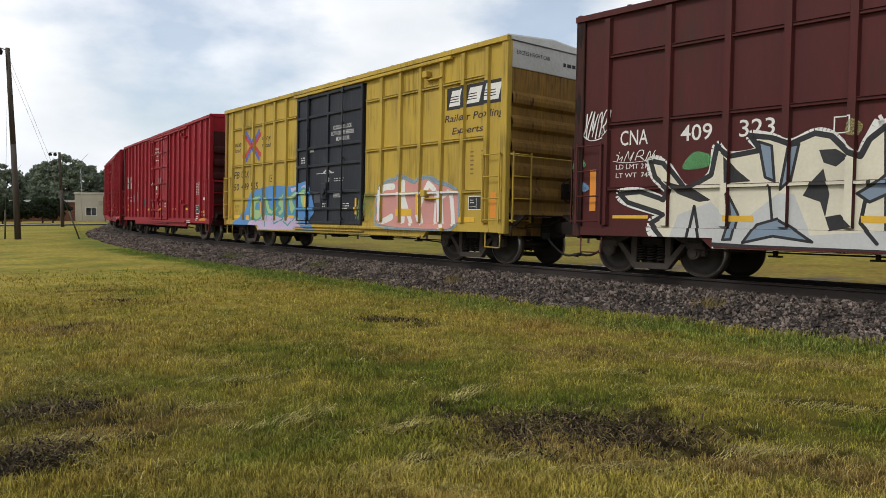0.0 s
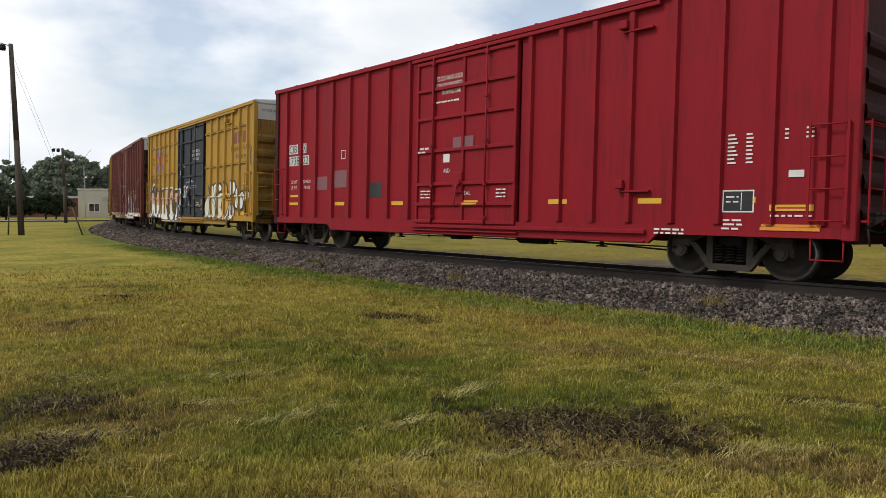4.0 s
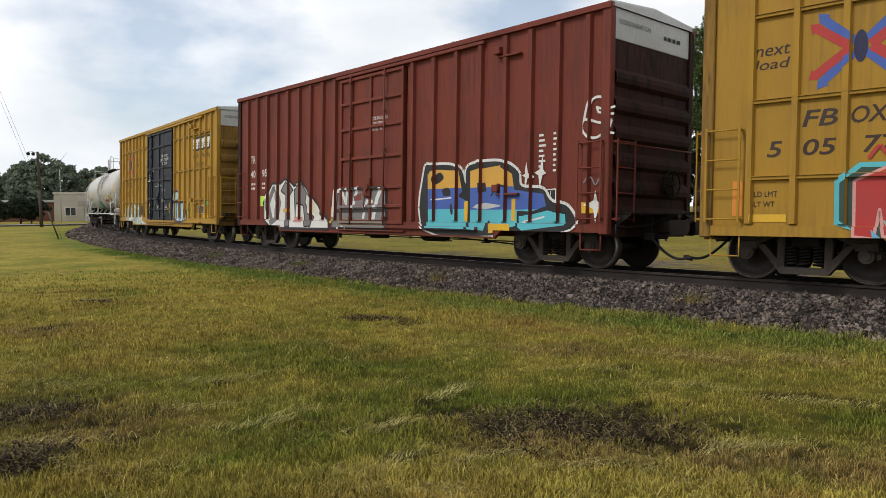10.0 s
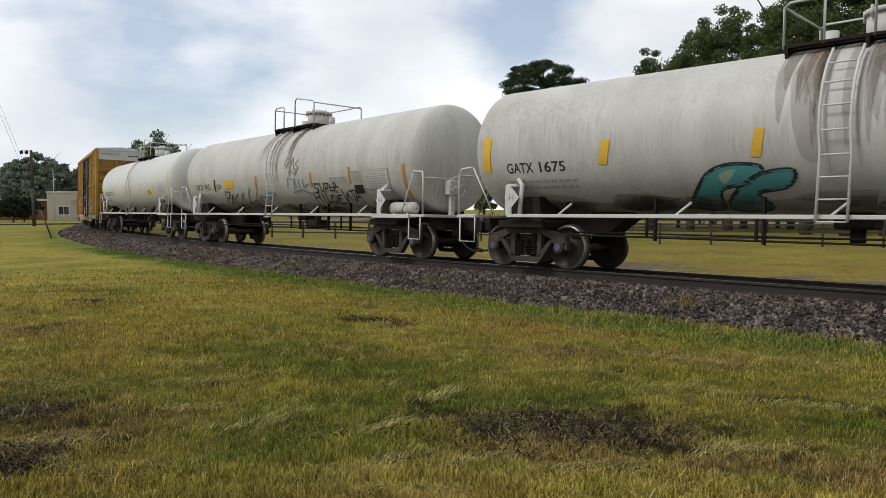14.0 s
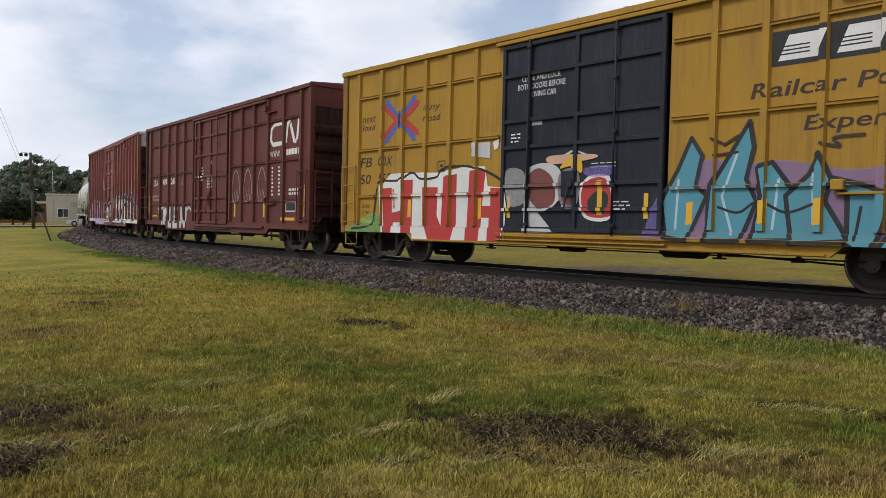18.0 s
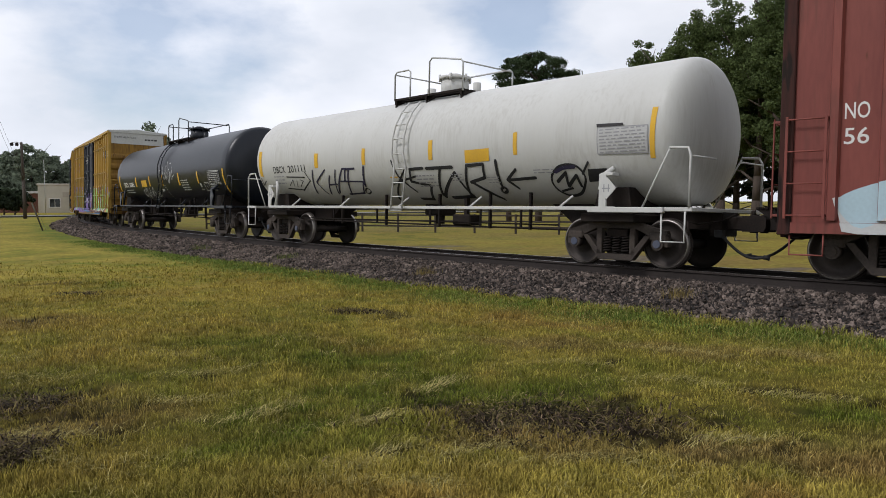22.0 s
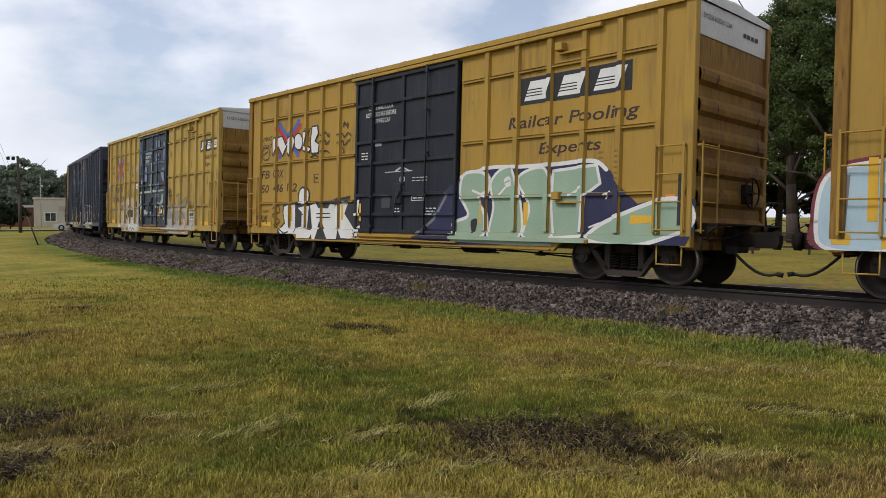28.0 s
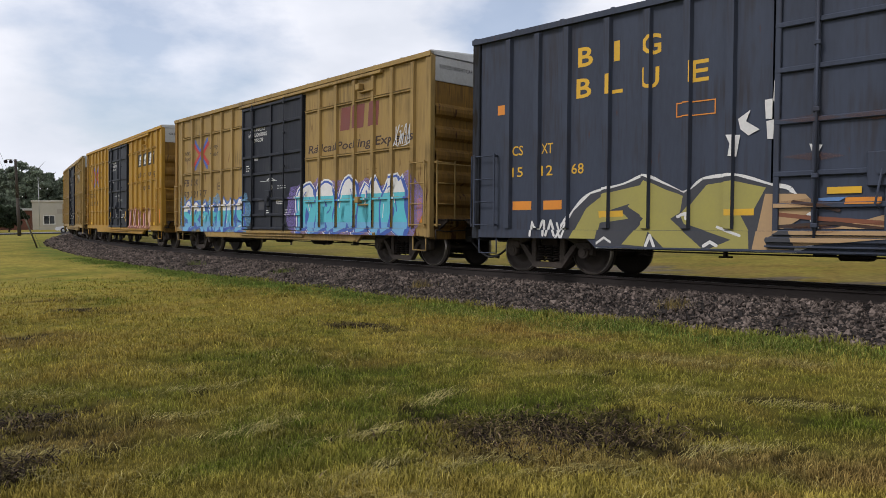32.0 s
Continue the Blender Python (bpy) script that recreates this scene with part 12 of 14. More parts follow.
def painted_v_front(m):
    curl(m, "white", 0.066, [(1.87, 1.70), (2.40, 1.92), (3.25, 1.91), (4.03, 1.89), (4.49, 1.63), (4.98, 1.50), (4.74, 0.74), (4.64, 0.60), (2.09, 0.73), (2.02, 1.24)], True)
    fill(m, "coal", [(1.90, 1.70), (2.40, 1.91), (3.25, 1.90), (4.03, 1.88), (4.49, 1.62), (4.96, 1.48), (4.72, 0.74), (4.64, 0.60), (2.09, 0.73), (2.05, 1.24)])
    fill(m, "cream", [(1.98, 1.63), (2.29, 1.74), (2.54, 1.59), (2.55, 1.24), (2.33, 0.82), (2.08, 0.86), (2.26, 1.33)])
    bubble(m, "cream", [(2.60, 1.68), (2.84, 1.82), (3.02, 1.32), (3.08, 0.83), (2.62, 0.82)])
    fill(m, "cream", [(3.01, 0.96), (3.20, 1.76), (3.43, 1.31), (3.51, 0.87), (3.29, 0.83), (3.21, 1.15)])
    bubble(m, "cream", [(3.50, 1.65), (3.89, 1.82), (4.14, 1.67), (4.01, 1.30), (3.85, 1.18), (4.11, 0.84), (3.65, 0.83)])
    fill(m, "cream", [(4.17, 1.54), (4.44, 1.62), (4.53, 1.41), (4.94, 1.45), (4.78, 0.80), (4.14, 0.80), (4.27, 1.14), (4.58, 1.21), (4.40, 1.38), (4.20, 1.30)])
    fill(m, "olive2", [(2.08, 0.84), (4.76, 0.82), (4.66, 0.64), (2.08, 0.74)])
    dash(m, "coal", 0.033, [(2.76, 1.59), (2.83, 1.06)])
    dash(m, "coal", 0.055, [(3.79, 1.64), (3.83, 1.43)])
    fill(m, "yellow", [(1.94, 1.26), (2.39, 1.27), (2.39, 1.15), (1.94, 1.15)])
    fill(m, "yellow", [(3.53, 1.25), (4.02, 1.25), (4.02, 1.14), (3.53, 1.14)])
    fill(m, "yellow", [(5.98, 1.40), (6.43, 1.39), (6.43, 1.19), (5.98, 1.18)])
    fill(m, "yellow", [(6.64, 1.32), (7.12, 1.31), (7.12, 1.12), (6.64, 1.11)])
    dash(m, "pale", 0.033, [(5.99, 1.60), (6.14, 1.56), (6.28, 1.63)])
    dash(m, "pale", 0.033, [(6.06, 1.49), (6.24, 1.56), (6.35, 1.52)])
    curl(m, "pale", 0.033, [(7.32, 1.32), (7.42, 1.38), (7.45, 1.15), (7.57, 1.36)])
    curl(m, "ash", 0.055, [(5.05, 1.29), (5.17, 1.40), (5.30, 1.17), (5.46, 1.36)])
    curl(m, "ash", 0.055, [(5.05, 1.05), (5.22, 1.09), (5.34, 0.94), (5.46, 1.07)])
    curl(m, "ash", 0.044, [(5.06, 0.74), (5.18, 0.86), (5.31, 0.71), (5.42, 0.90)])


def painted_n_rear(m):
    curl(m, "pale", 0.09, [(-6.04, 1.27), (-5.84, 1.39), (-5.52, 1.45), (-5.24, 1.46)])
    fill(m, "pale", [(-5.45, 1.41), (-4.96, 1.48), (-4.89, 1.22), (-5.07, 1.03), (-4.90, 0.63), (-5.18, 0.60), (-5.28, 0.98), (-5.30, 0.60), (-5.52, 0.62), (-5.38, 1.14)], "coal", 0.03)
    fill(m, "pale", [(-4.59, 1.49), (-4.40, 1.51), (-4.41, 0.83), (-4.18, 0.83), (-4.17, 0.61), (-4.63, 0.60)], "coal", 0.03)
    fill(m, "pale", [(-4.03, 1.48), (-3.55, 1.49), (-3.54, 1.33), (-3.81, 1.30), (-3.80, 1.14), (-3.59, 1.16), (-3.59, 1.02), (-3.80, 0.99), (-3.79, 0.82), (-3.48, 0.85), (-3.47, 0.60), (-4.04, 0.58)], "coal", 0.03)
    fill(m, "pale", [(-3.26, 1.48), (-3.04, 1.49), (-3.01, 0.95), (-2.89, 1.28), (-2.75, 0.95), (-2.66, 1.48), (-2.45, 1.49), (-2.53, 0.63), (-2.74, 0.62), (-2.88, 0.90), (-3.01, 0.61), (-3.19, 0.61)], "coal", 0.03)
    fill(m, "white", [(-5.30, 1.35), (-5.04, 1.39), (-5.11, 1.22), (-5.28, 1.16)])
    dash(m, "white", 0.033, [(-4.52, 1.40), (-4.52, 0.73)])
    dash(m, "white", 0.033, [(-3.92, 1.39), (-3.93, 0.69)])
    curl(m, "pale", 0.1, [(-2.42, 1.37), (-2.28, 1.45), (-2.15, 1.43), (-2.01, 1.35)])


# 0: maroon car
c = boxcar("C", "maroon", "maroon", "dark maroon boxcar with ribbed sides and pale graffiti", False)
mk, rnd = Marks(), random.Random(1)
codes(mk, "C", [(("CNA", "409", "323"), 2.42)], (-6.72, -5.50, -4.45), h=0.28)
mk.text("LD LMT 211600", -6.8, 1.98, 0.09, "white", 0.95).text("LT WT  74400", -6.8, 1.82, 0.09, "white", 0.90)
mk.frame_rect(-3.0, -2.75, 2.36, 2.62, 0.02, "white")
mk.rect(-6.85, -6.1, 1.06, 1.12, "yellow").rect(-7.38, -7.24, 1.2, 2.0, "orange").rect(-4.8, -4.35, 1.12, 1.22, "orange").rect(-3.2, -2.8, 1.12, 1.22, "orange")
mark_part("stencil", mk, c, "C", "white stencilled code and number")
sprayed_part(c, "C", "pale cream and black sprayed letters with a white rim", painted_a_rear, lambda m: scrawl(m, -7.55, -6.95, 2.62, 3.1, 4, "white", 0.03),
             lambda m: scrawl(m, -6.85, -5.95, 2.12, 2.3, 5, "white", 0.02), lambda m: sprayed(m, 1.9, 6.4, 0.58, 2.2, 5, 8, ("pale", "cream", "white"), "black", None, 0.34, bands=False, halo="white", sharp=0.9))
enter(c, 8.59, 6.2)
# 1: yellow car
c = boxcar("Y", "lemon", "black", "yellow boxcar with a black door and blue graffiti")
yellow_marks(c, ("50", "49", "55"), "panel", (5.57, 7.55, 3.60, 4.12), (("Railcar Pooling", 5.50, 3.26, 0.22, 2.05), ("Experts", 5.78, 2.96, 0.21, 1.10)), 1, (0.25, 3.60), plate=(6.44, 1.25))
sprayed_part(c, "Y", "green and lilac letters on blue, and white ones on pink", painted_b_rear, painted_b_front, lambda m: scrawl(m, 1.75, 2.45, 1.0, 1.7, 13, "mossgreen", 0.03))
end_marks(c, "Y")
enter(c, -8.57, 6.1)
# 2 and 3: long red cars
for off, number in ((-26.72, "173 833"), (-46.45, "1738 22")):
    c = boxcar("X", "red", "red", "long bright red boxcar with plain ribbed sides", False)
    mk, rnd = Marks(), random.Random(2)
    for u, a, b in ((-8.10, "CIB", number.split()[0]), (-7.22, "X", number.split()[1])):
        for t, z in ((a, 2.95), (b, 2.58)):
            mk.rect(u - 0.03, u + 0.17 * len(t) + 0.03, z - 0.03, z + 0.27, "pale")
            mk.text(t, u, z, 0.24, "black", 0.16 * len(t))
    for i, w in enumerate(("CLOSE AND LOCK", "BOTH DOORS BEFORE", "MOVING CAR")):
        mk.text(w, -0.75 + (0.1 if i == 0 else 0.3 if i == 2 else 0), 4.28 - 0.17 * i, 0.11, "white", 0.068 * len(w))
    mk.bars(-0.7, 3.75, 0.9, 1, 0.1, 0.04, "white", rnd).bars(-1.28, 2.65, 0.35, 2, 0.1, 0.05, "white", rnd)
    mk.text("LD LMT", -7.95, 1.98, 0.10, "white", 0.40).text("209900", -7.2, 1.98, 0.10, "white", 0.46).text("LT WT", -7.95, 1.80, 0.10, "white", 0.36).text("76100", -7.15, 1.80, 0.10, "white", 0.40)
    mk.rect(-8.0, -7.45, 1.55, 1.62, "yellow").rect(-8.05, -7.4, 1.3, 1.38, "yellow")
    mk.rect(-6.35, -5.75, 1.75, 2.15, "dull").rect(-5.35, -4.7, 1.80, 2.30, "dull").frame_rect(-5.0, -4.78, 2.62, 2.88, 0.02, "white")
    mk.rect(-3.55, -2.95, 1.50, 1.90, "black")
    for u in (-5.3, -2.5, 0.4, 3.0, 5.2, 6.95):
        mk.rect(u, u + 0.5, 1.28, 1.38, "yellow")
    mk.blob(0.55, 2.75, 0.11, 0.11, "white", 16).rect(-0.35, -0.12, 2.3, 2.5, "white")
    mk.text("ASD", -0.35, 2.05, 0.10, "white", 0.24).text("SEAL", 0.35, 1.50, 0.10, "white", 0.30)
    small_plates(mk, 6.90, 1.15, rnd, cols=(6.94, 7.38, 1.93, 2.42))
    mk.rect(7.97, 8.21, 1.68, 1.79, "white").rect(7.72, 8.37, 1.15, 1.25, "yellow").rect(7.80, 8.30, 1.185, 1.215, "red").rect(7.56, 8.49, 0.84, 0.94, "orange").bars(7.74, 1.06, 0.62, 1, 0.05, 0.03, "white", rnd)
    for i in range(3):
        mk.rect(7.89, 7.95, 2.28 + 0.07 * i, 2.31 + 0.07 * i, "white").rect(8.22, 8.34, 2.28 + 0.07 * i, 2.31 + 0.07 * i, "white")
    mk.rect(0.0, 0.72, 2.62, 2.88, "dull").bars(5.6, 0.80, 0.6, 2, 0.07, 0.035, "white", rnd).bars(-1.2, 1.60, 0.4, 3, 0.08, 0.03, "white", rnd).bars(1.5, 1.60, 0.3, 3, 0.08, 0.03, "white", rnd)
    mark_part("stencil", mk, c, "X", "stencilled code, number and notices")
    enter(c, off, 6.8)
# 4: yellow car
c = boxcar("Y", "gold", "black", "golden yellow boxcar with a black door and white graffiti")
yellow_marks(c, ("50", "54", "94"), "red", (5.42, 6.86, 3.61, 4.03), (("Railcar Pooling", 5.38, 3.28, 0.22, 2.10), ("Experts", 5.73, 3.00, 0.21, 1.06)), 4, (0.22, 3.60), over=0.045, plate=(6.56, 1.80))
sprayed_part(c, "Y", "white and peach bubble letters edged in black", painted_e_rear, painted_e_front)
end_marks(c, "Y")
enter(c, -64.85, 6.1)
# 5: brown car
c = boxcar("R", "brown", "brown", "oxide brown boxcar with white bubble graffiti")
mk, rnd = Marks(), random.Random(5)
codes(mk, "R", [(("NS",), 2.38), (("473", "053"), 2.0)], (-6.85, -6.15))
mk.bars(-1.0, 3.25, 0.45, 2, 0.12, 0.08, "white", rnd).bars(-0.2, 2.52, 1.3, 1, 0.1, 0.05, "white", rnd).rect(0.1, 0.32, 1.85, 2.05, "white")
small_plates(mk, 6.0, 1.15, rnd)
mark_part("stencil", mk, c, "R", "white stencilled code and number")
sprayed_part(c, "R", "dark wine letters edged in yellow, and white ones on dark blue", painted_f_rear, painted_f_front)
end_marks(c, "R")
enter(c, -82.05, 6.1)
# 6: yellow car
c = boxcar("S", "gold", "black", "golden yellow boxcar with a black door and red graffiti")
yellow_marks(c, ("5", "05", "77", "0"), "red", (3.77, 5.75, 3.52, 4.13), (("RailcarPooling Experts", 2.56, 2.94, 0.33, 4.70),), 6, (0.3, 2.36), "S", plate=(5.75, 1.12))
sprayed_part(c, "S", "red letters edged in cyan, and a cyan and purple pair", painted_g_rear, painted_g_front)
end_marks(c, "S")
enter(c, -99.3, 6.1)
# 7: oxide red car
c = boxcar("R", "oxide", "oxide", "oxide red boxcar with blue and yellow graffiti")
mk, rnd = Marks(), random.Random(7)
codes(mk, "R", [(("TR",), 2.78), (("406", "905"), 2.30)], (-6.85, -6.05))
mk.bars(-6.8, 2.05, 0.4, 2, 0.14, 0.07, "white", rnd).bars(-6.05, 2.05, 0.4, 2, 0.14, 0.07, "white", rnd).rect(-6.15, -5.7, 1.35, 1.68, "neon")
for i, w in enumerate(("CLOSE AND LOCK", "DOORS BEFORE", "MOVING CAR")):
    mk.text(w, 0.1, 3.55 - 0.14 * i, 0.09, "white", 0.055 * len(w))
small_plates(mk, 6.0, 1.25, rnd)
mark_part("stencil", mk, c, "R", "white stencilled code and number")
sprayed_part(c, "R", "grey and white letters, and letters in gold, blue and cyan bands", painted_h_rear, painted_h_front)
end_marks(c, "R")
enter(c, -116.42, 6.1)
# 8: yellow car
c = boxcar("S", "gold", "black", "golden yellow boxcar with a black door and faint white tags")
yellow_marks(c, ("5", "02", "11", "5"), "panel", (4.83, 6.88, 3.56, 4.10), (("Railcar Pooling", 4.85, 3.22, 0.24, 2.0), ("Experts", 5.25, 2.90, 0.24, 1.1)), 8, (0.25, 3.60), "S", plate=(5.66, 1.12))
sprayed_part(c, "S", "sage and white letters, and pale blue ones", painted_i_rear, painted_i_front)
end_marks(c, "S")
enter(c, -133.65, 6.1)


# 9 to 11: white tank cars
def painted_j_shell(m):
    fill(m, "yellow", [(-4.06, 2.54), (-3.88, 2.53), (-3.98, 2.08), (-4.17, 2.08)])
    fill(m, "yellow", [(-1.18, 2.53), (-1.02, 2.52), (-1.10, 2.07), (-1.27, 2.08)])
    fill(m, "yellow", [(2.04, 2.55), (2.18, 2.54), (2.10, 2.08), (1.97, 2.08)])
    fill(m, "yellow", [(4.48, 2.41), (4.59, 2.40), (4.53, 1.98), (4.41, 1.98)])
    fill(m, "yellow", [(6.82, 2.89), (6.96, 2.89), (6.91, 1.99), (6.78, 2.00)])
    fill(m, "yellow", [(-7.04, 2.78), (-6.83, 2.77), (-6.90, 2.02), (-7.10, 2.05)])
    fill(m, "yellow", [(3.64, 2.19), (4.41, 2.19), (4.35, 1.94), (3.58, 1.93)])
    fill(m, "black", [(5.03, 1.81), (5.48, 1.80), (5.38, 1.58), (4.93, 1.59)])
    bubble(m, "teal", [(-1.99, 1.88), (-1.58, 1.98), (-1.11, 1.91), (-1.37, 1.67), (-1.87, 1.57), (-2.01, 1.28), (-2.51, 1.31), (-2.29, 1.61)], "black", 0.06)
    bubble(m, "teal", [(-1.28, 1.76), (-0.63, 1.85), (-0.76, 1.60), (-1.27, 1.50), (-1.17, 1.27), (-1.89, 1.27)], "black", 0.06)
    bubble(m, "sage", [(-1.85, 1.82), (-1.55, 1.89), (-1.78, 1.66)])
    bubble(m, "brickpale", [(1.84, 1.88), (3.35, 1.85), (3.04, 1.27), (2.34, 1.21), (1.35, 1.23), (1.70, 1.60)], "darkred", 0.06)
    fill(m, "darkred", [(1.49, 2.00), (1.93, 1.91), (2.57, 1.98), (3.25, 1.94), (3.65, 1.98), (3.57, 1.90), (2.98, 1.83), (1.88, 1.80)])
    dash(m, "darkred", 0.039, [(1.94, 1.60), (1.73, 1.34), (2.17, 1.50), (1.99, 1.27)])
    dash(m, "darkred", 0.039, [(2.11, 1.27), (2.53, 1.57), (2.83, 1.57), (2.42, 1.27)])
    dash(m, "darkred", 0.039, [(2.95, 1.58), (2.84, 1.27)])
    bubble(m, "mist_red", [(3.14, 1.40), (3.75, 1.36), (3.50, 1.23), (2.93, 1.23)])
    fill(m, "pale", [(2.17, 1.87), (3.16, 1.82), (3.04, 1.60), (2.02, 1.62)])
    fill(m, "pale", [(0.70, 1.85), (1.41, 1.85), (0.65, 1.21), (0.43, 1.32)])
    fill(m, "pale", [(3.32, 1.79), (4.05, 1.79), (3.99, 1.67), (3.29, 1.66)])
    fill(m, "pale", [(5.75, 2.45), (6.26, 2.44), (6.22, 2.01), (5.72, 2.01)])
    dash(m, "black", 0.027, [(4.44, 1.90), (4.54, 2.03), (4.62, 1.94), (4.48, 1.88)])
    dash(m, "black", 0.027, [(4.63, 1.88), (4.72, 2.04), (4.77, 1.94), (4.65, 1.91)])
    dash(m, "black", 0.027, [(4.79, 1.87), (4.86, 2.01), (4.89, 1.89)])
    dash(m, "black", 0.031, [(5.05, 2.10), (4.94, 1.91)])
    dash(m, "black", 0.023, [(3.81, 1.25), (4.07, 1.38), (4.02, 1.25), (4.31, 1.38), (4.26, 1.27), (4.64, 1.35)])
    dash(m, "redink", 0.031, [(4.41, 1.31), (4.69, 1.30)])
    m.text("FRA AIP", 4.96, 2.18, 0.15, "black", 0.59, 0, 0.01)
    m.bars(5.82, 2.49, 0.43, 6, 0.045, 0.020, "grey", random.Random(6))
    m.bars(6.43, 1.84, 0.41, 3, 0.057, 0.022, "grey", random.Random(3))
    m.bars(-6.46, 1.79, 1.75, 2, 0.125, 0.048, "grey", random.Random(2))
    m.bars(3.70, 2.09, 0.61, 2, 0.095, 0.036, "brownink", random.Random(2))
    bubble(m, "mist_dirt", [(0.42, 3.48), (1.16, 3.51), (1.67, 2.94), (1.47, 2.51), (1.26, 2.28), (0.97, 2.79)])
    bubble(m, "mist_dirt", [(-0.69, 3.25), (-0.55, 3.47), (-0.14, 2.14), (-0.48, 2.05)])
    bubble(m, "mist_dirt", [(1.33, 3.28), (2.25, 3.44), (3.04, 3.30), (2.44, 3.07), (1.87, 2.92)])
    bubble(m, "mist_rust", [(0.92, 2.30), (1.38, 2.23), (1.21, 1.90), (0.77, 1.86)])


def painted_k_shell(m):
    fill(m, "orange2", [(-1.26, 2.35), (-1.13, 2.34), (-1.30, 1.89), (-1.43, 1.90)])
    fill(m, "orange2", [(2.34, 2.33), (2.46, 2.33), (2.36, 1.92), (2.24, 1.90)])
    fill(m, "orange2", [(4.45, 2.39), (4.55, 2.40), (4.47, 1.95), (4.37, 1.94)])
    fill(m, "orange2", [(6.91, 2.36), (7.02, 2.36), (6.89, 1.52), (6.77, 1.51)])
    fill(m, "yellow", [(-3.73, 2.29), (-2.99, 2.27), (-3.09, 2.00), (-3.84, 2.00)])
    fill(m, "coal", [(-4.63, 2.35), (-4.51, 2.34), (-4.67, 1.91), (-4.79, 1.92)])
    dash(m, "coal", 0.031, [(-4.48, 1.99), (-4.33, 2.17), (-4.11, 2.10), (-4.36, 2.01)])
    dash(m, "black", 0.039, [(-3.95, 1.90), (-4.32, 1.45)])
    dash(m, "black", 0.039, [(-3.95, 1.90), (-3.57, 1.87), (-3.85, 1.68), (-4.07, 1.66)])
    dash(m, "black", 0.039, [(-4.09, 1.43), (-3.46, 1.79), (-3.69, 1.47)])
    dash(m, "black", 0.039, [(-2.98, 1.80), (-3.40, 1.65), (-3.38, 1.39)])
    dash(m, "ash", 0.039, [(-3.57, 1.28), (-2.55, 1.83), (-3.03, 1.33)])
    dash(m, "ash", 0.047, [(-1.89, 1.97), (-2.56, 1.44), (-1.84, 1.59), (-2.31, 1.33)])
    dash(m, "ash", 0.039, [(-1.46, 1.85), (-2.10, 1.33), (-1.21, 1.74), (-1.59, 1.35)])
    dash(m, "ash", 0.039, [(-0.67, 1.83), (-1.13, 1.64), (-1.05, 1.43), (-1.68, 1.27)])
    dash(m, "ash", 0.035, [(0.87, 2.62), (0.97, 2.86), (1.19, 2.74), (0.88, 2.52)])
    dash(m, "ash", 0.035, [(1.21, 2.50), (1.37, 2.83), (1.46, 2.44)])
    dash(m, "ash", 0.035, [(1.70, 2.75), (1.52, 2.62), (1.72, 2.52), (1.55, 2.38)])
    dash(m, "ash", 0.035, [(1.12, 2.26), (1.21, 2.45), (1.51, 2.29), (1.59, 2.48)])
    dash(m, "slate", 0.039, [(0.83, 1.94), (0.98, 2.22), (1.23, 2.16)])
    dash(m, "slate", 0.039, [(1.20, 1.88), (1.39, 2.20), (1.38, 1.92)])
    dash(m, "slate", 0.039, [(1.61, 2.15), (1.56, 1.92)])
    dash(m, "slate", 0.039, [(1.86, 2.15), (1.80, 1.94), (2.18, 2.01)])
    dash(m, "slate", 0.047, [(1.07, 1.77), (1.63, 1.85), (2.12, 1.72)])
    dash(m, "black", 0.039, [(2.73, 1.99), (2.47, 2.00), (2.43, 1.89), (2.61, 1.84), (2.51, 1.74), (2.32, 1.76)])
    dash(m, "black", 0.039, [(2.80, 2.01), (2.73, 1.79), (2.88, 1.79), (3.01, 2.02)])
    dash(m, "black", 0.039, [(2.98, 1.76), (3.09, 2.00), (3.24, 1.99), (3.17, 1.86), (3.04, 1.86)])
    dash(m, "black", 0.039, [(3.32, 1.97), (3.22, 1.78), (3.39, 1.79)])
    dash(m, "black", 0.039, [(3.27, 1.88), (3.41, 1.88)])
    dash(m, "black", 0.039, [(3.42, 1.75), (3.54, 2.00), (3.65, 1.97), (3.58, 1.88), (3.49, 1.86), (3.57, 1.73)])
    dash(m, "black", 0.039, [(3.61, 1.89), (3.74, 1.87)])
    dash(m, "black", 0.039, [(2.22, 1.76), (2.11, 1.45)])
    dash(m, "black", 0.039, [(2.51, 1.80), (2.34, 1.44)])
    dash(m, "black", 0.039, [(2.19, 1.60), (2.45, 1.63)])
    dash(m, "black", 0.039, [(2.71, 1.75), (2.53, 1.44)])
    dash(m, "black", 0.039, [(2.88, 1.74), (2.72, 1.47), (2.90, 1.48)])
    curl(m, "black", 0.039, [(3.22, 1.67), (3.00, 1.55), (3.06, 1.44), (3.28, 1.55)], True)
    dash(m, "black", 0.039, [(3.67, 1.66), (3.45, 1.64), (3.26, 1.43), (3.58, 1.43)])
    dash(m, "black", 0.039, [(3.38, 1.56), (3.55, 1.56)])
    dash(m, "black", 0.039, [(3.83, 1.82), (3.75, 1.45), (4.05, 1.73), (4.05, 1.51)])
    dash(m, "black", 0.039, [(4.15, 1.75), (4.44, 1.78)])
    dash(m, "black", 0.039, [(4.29, 1.76), (4.20, 1.48)])
    dash(m, "black", 0.039, [(4.26, 1.48), (4.51, 1.77), (4.58, 1.44)])
    dash(m, "black", 0.039, [(4.34, 1.58), (4.56, 1.60)])
    fill(m, "black", [(4.57, 1.91), (5.00, 1.91), (4.92, 1.68), (4.49, 1.68)])
    fill(m, "pale2", [(5.18, 2.28), (6.28, 2.28), (6.21, 1.78), (5.10, 1.80)], "grey", 0.02)
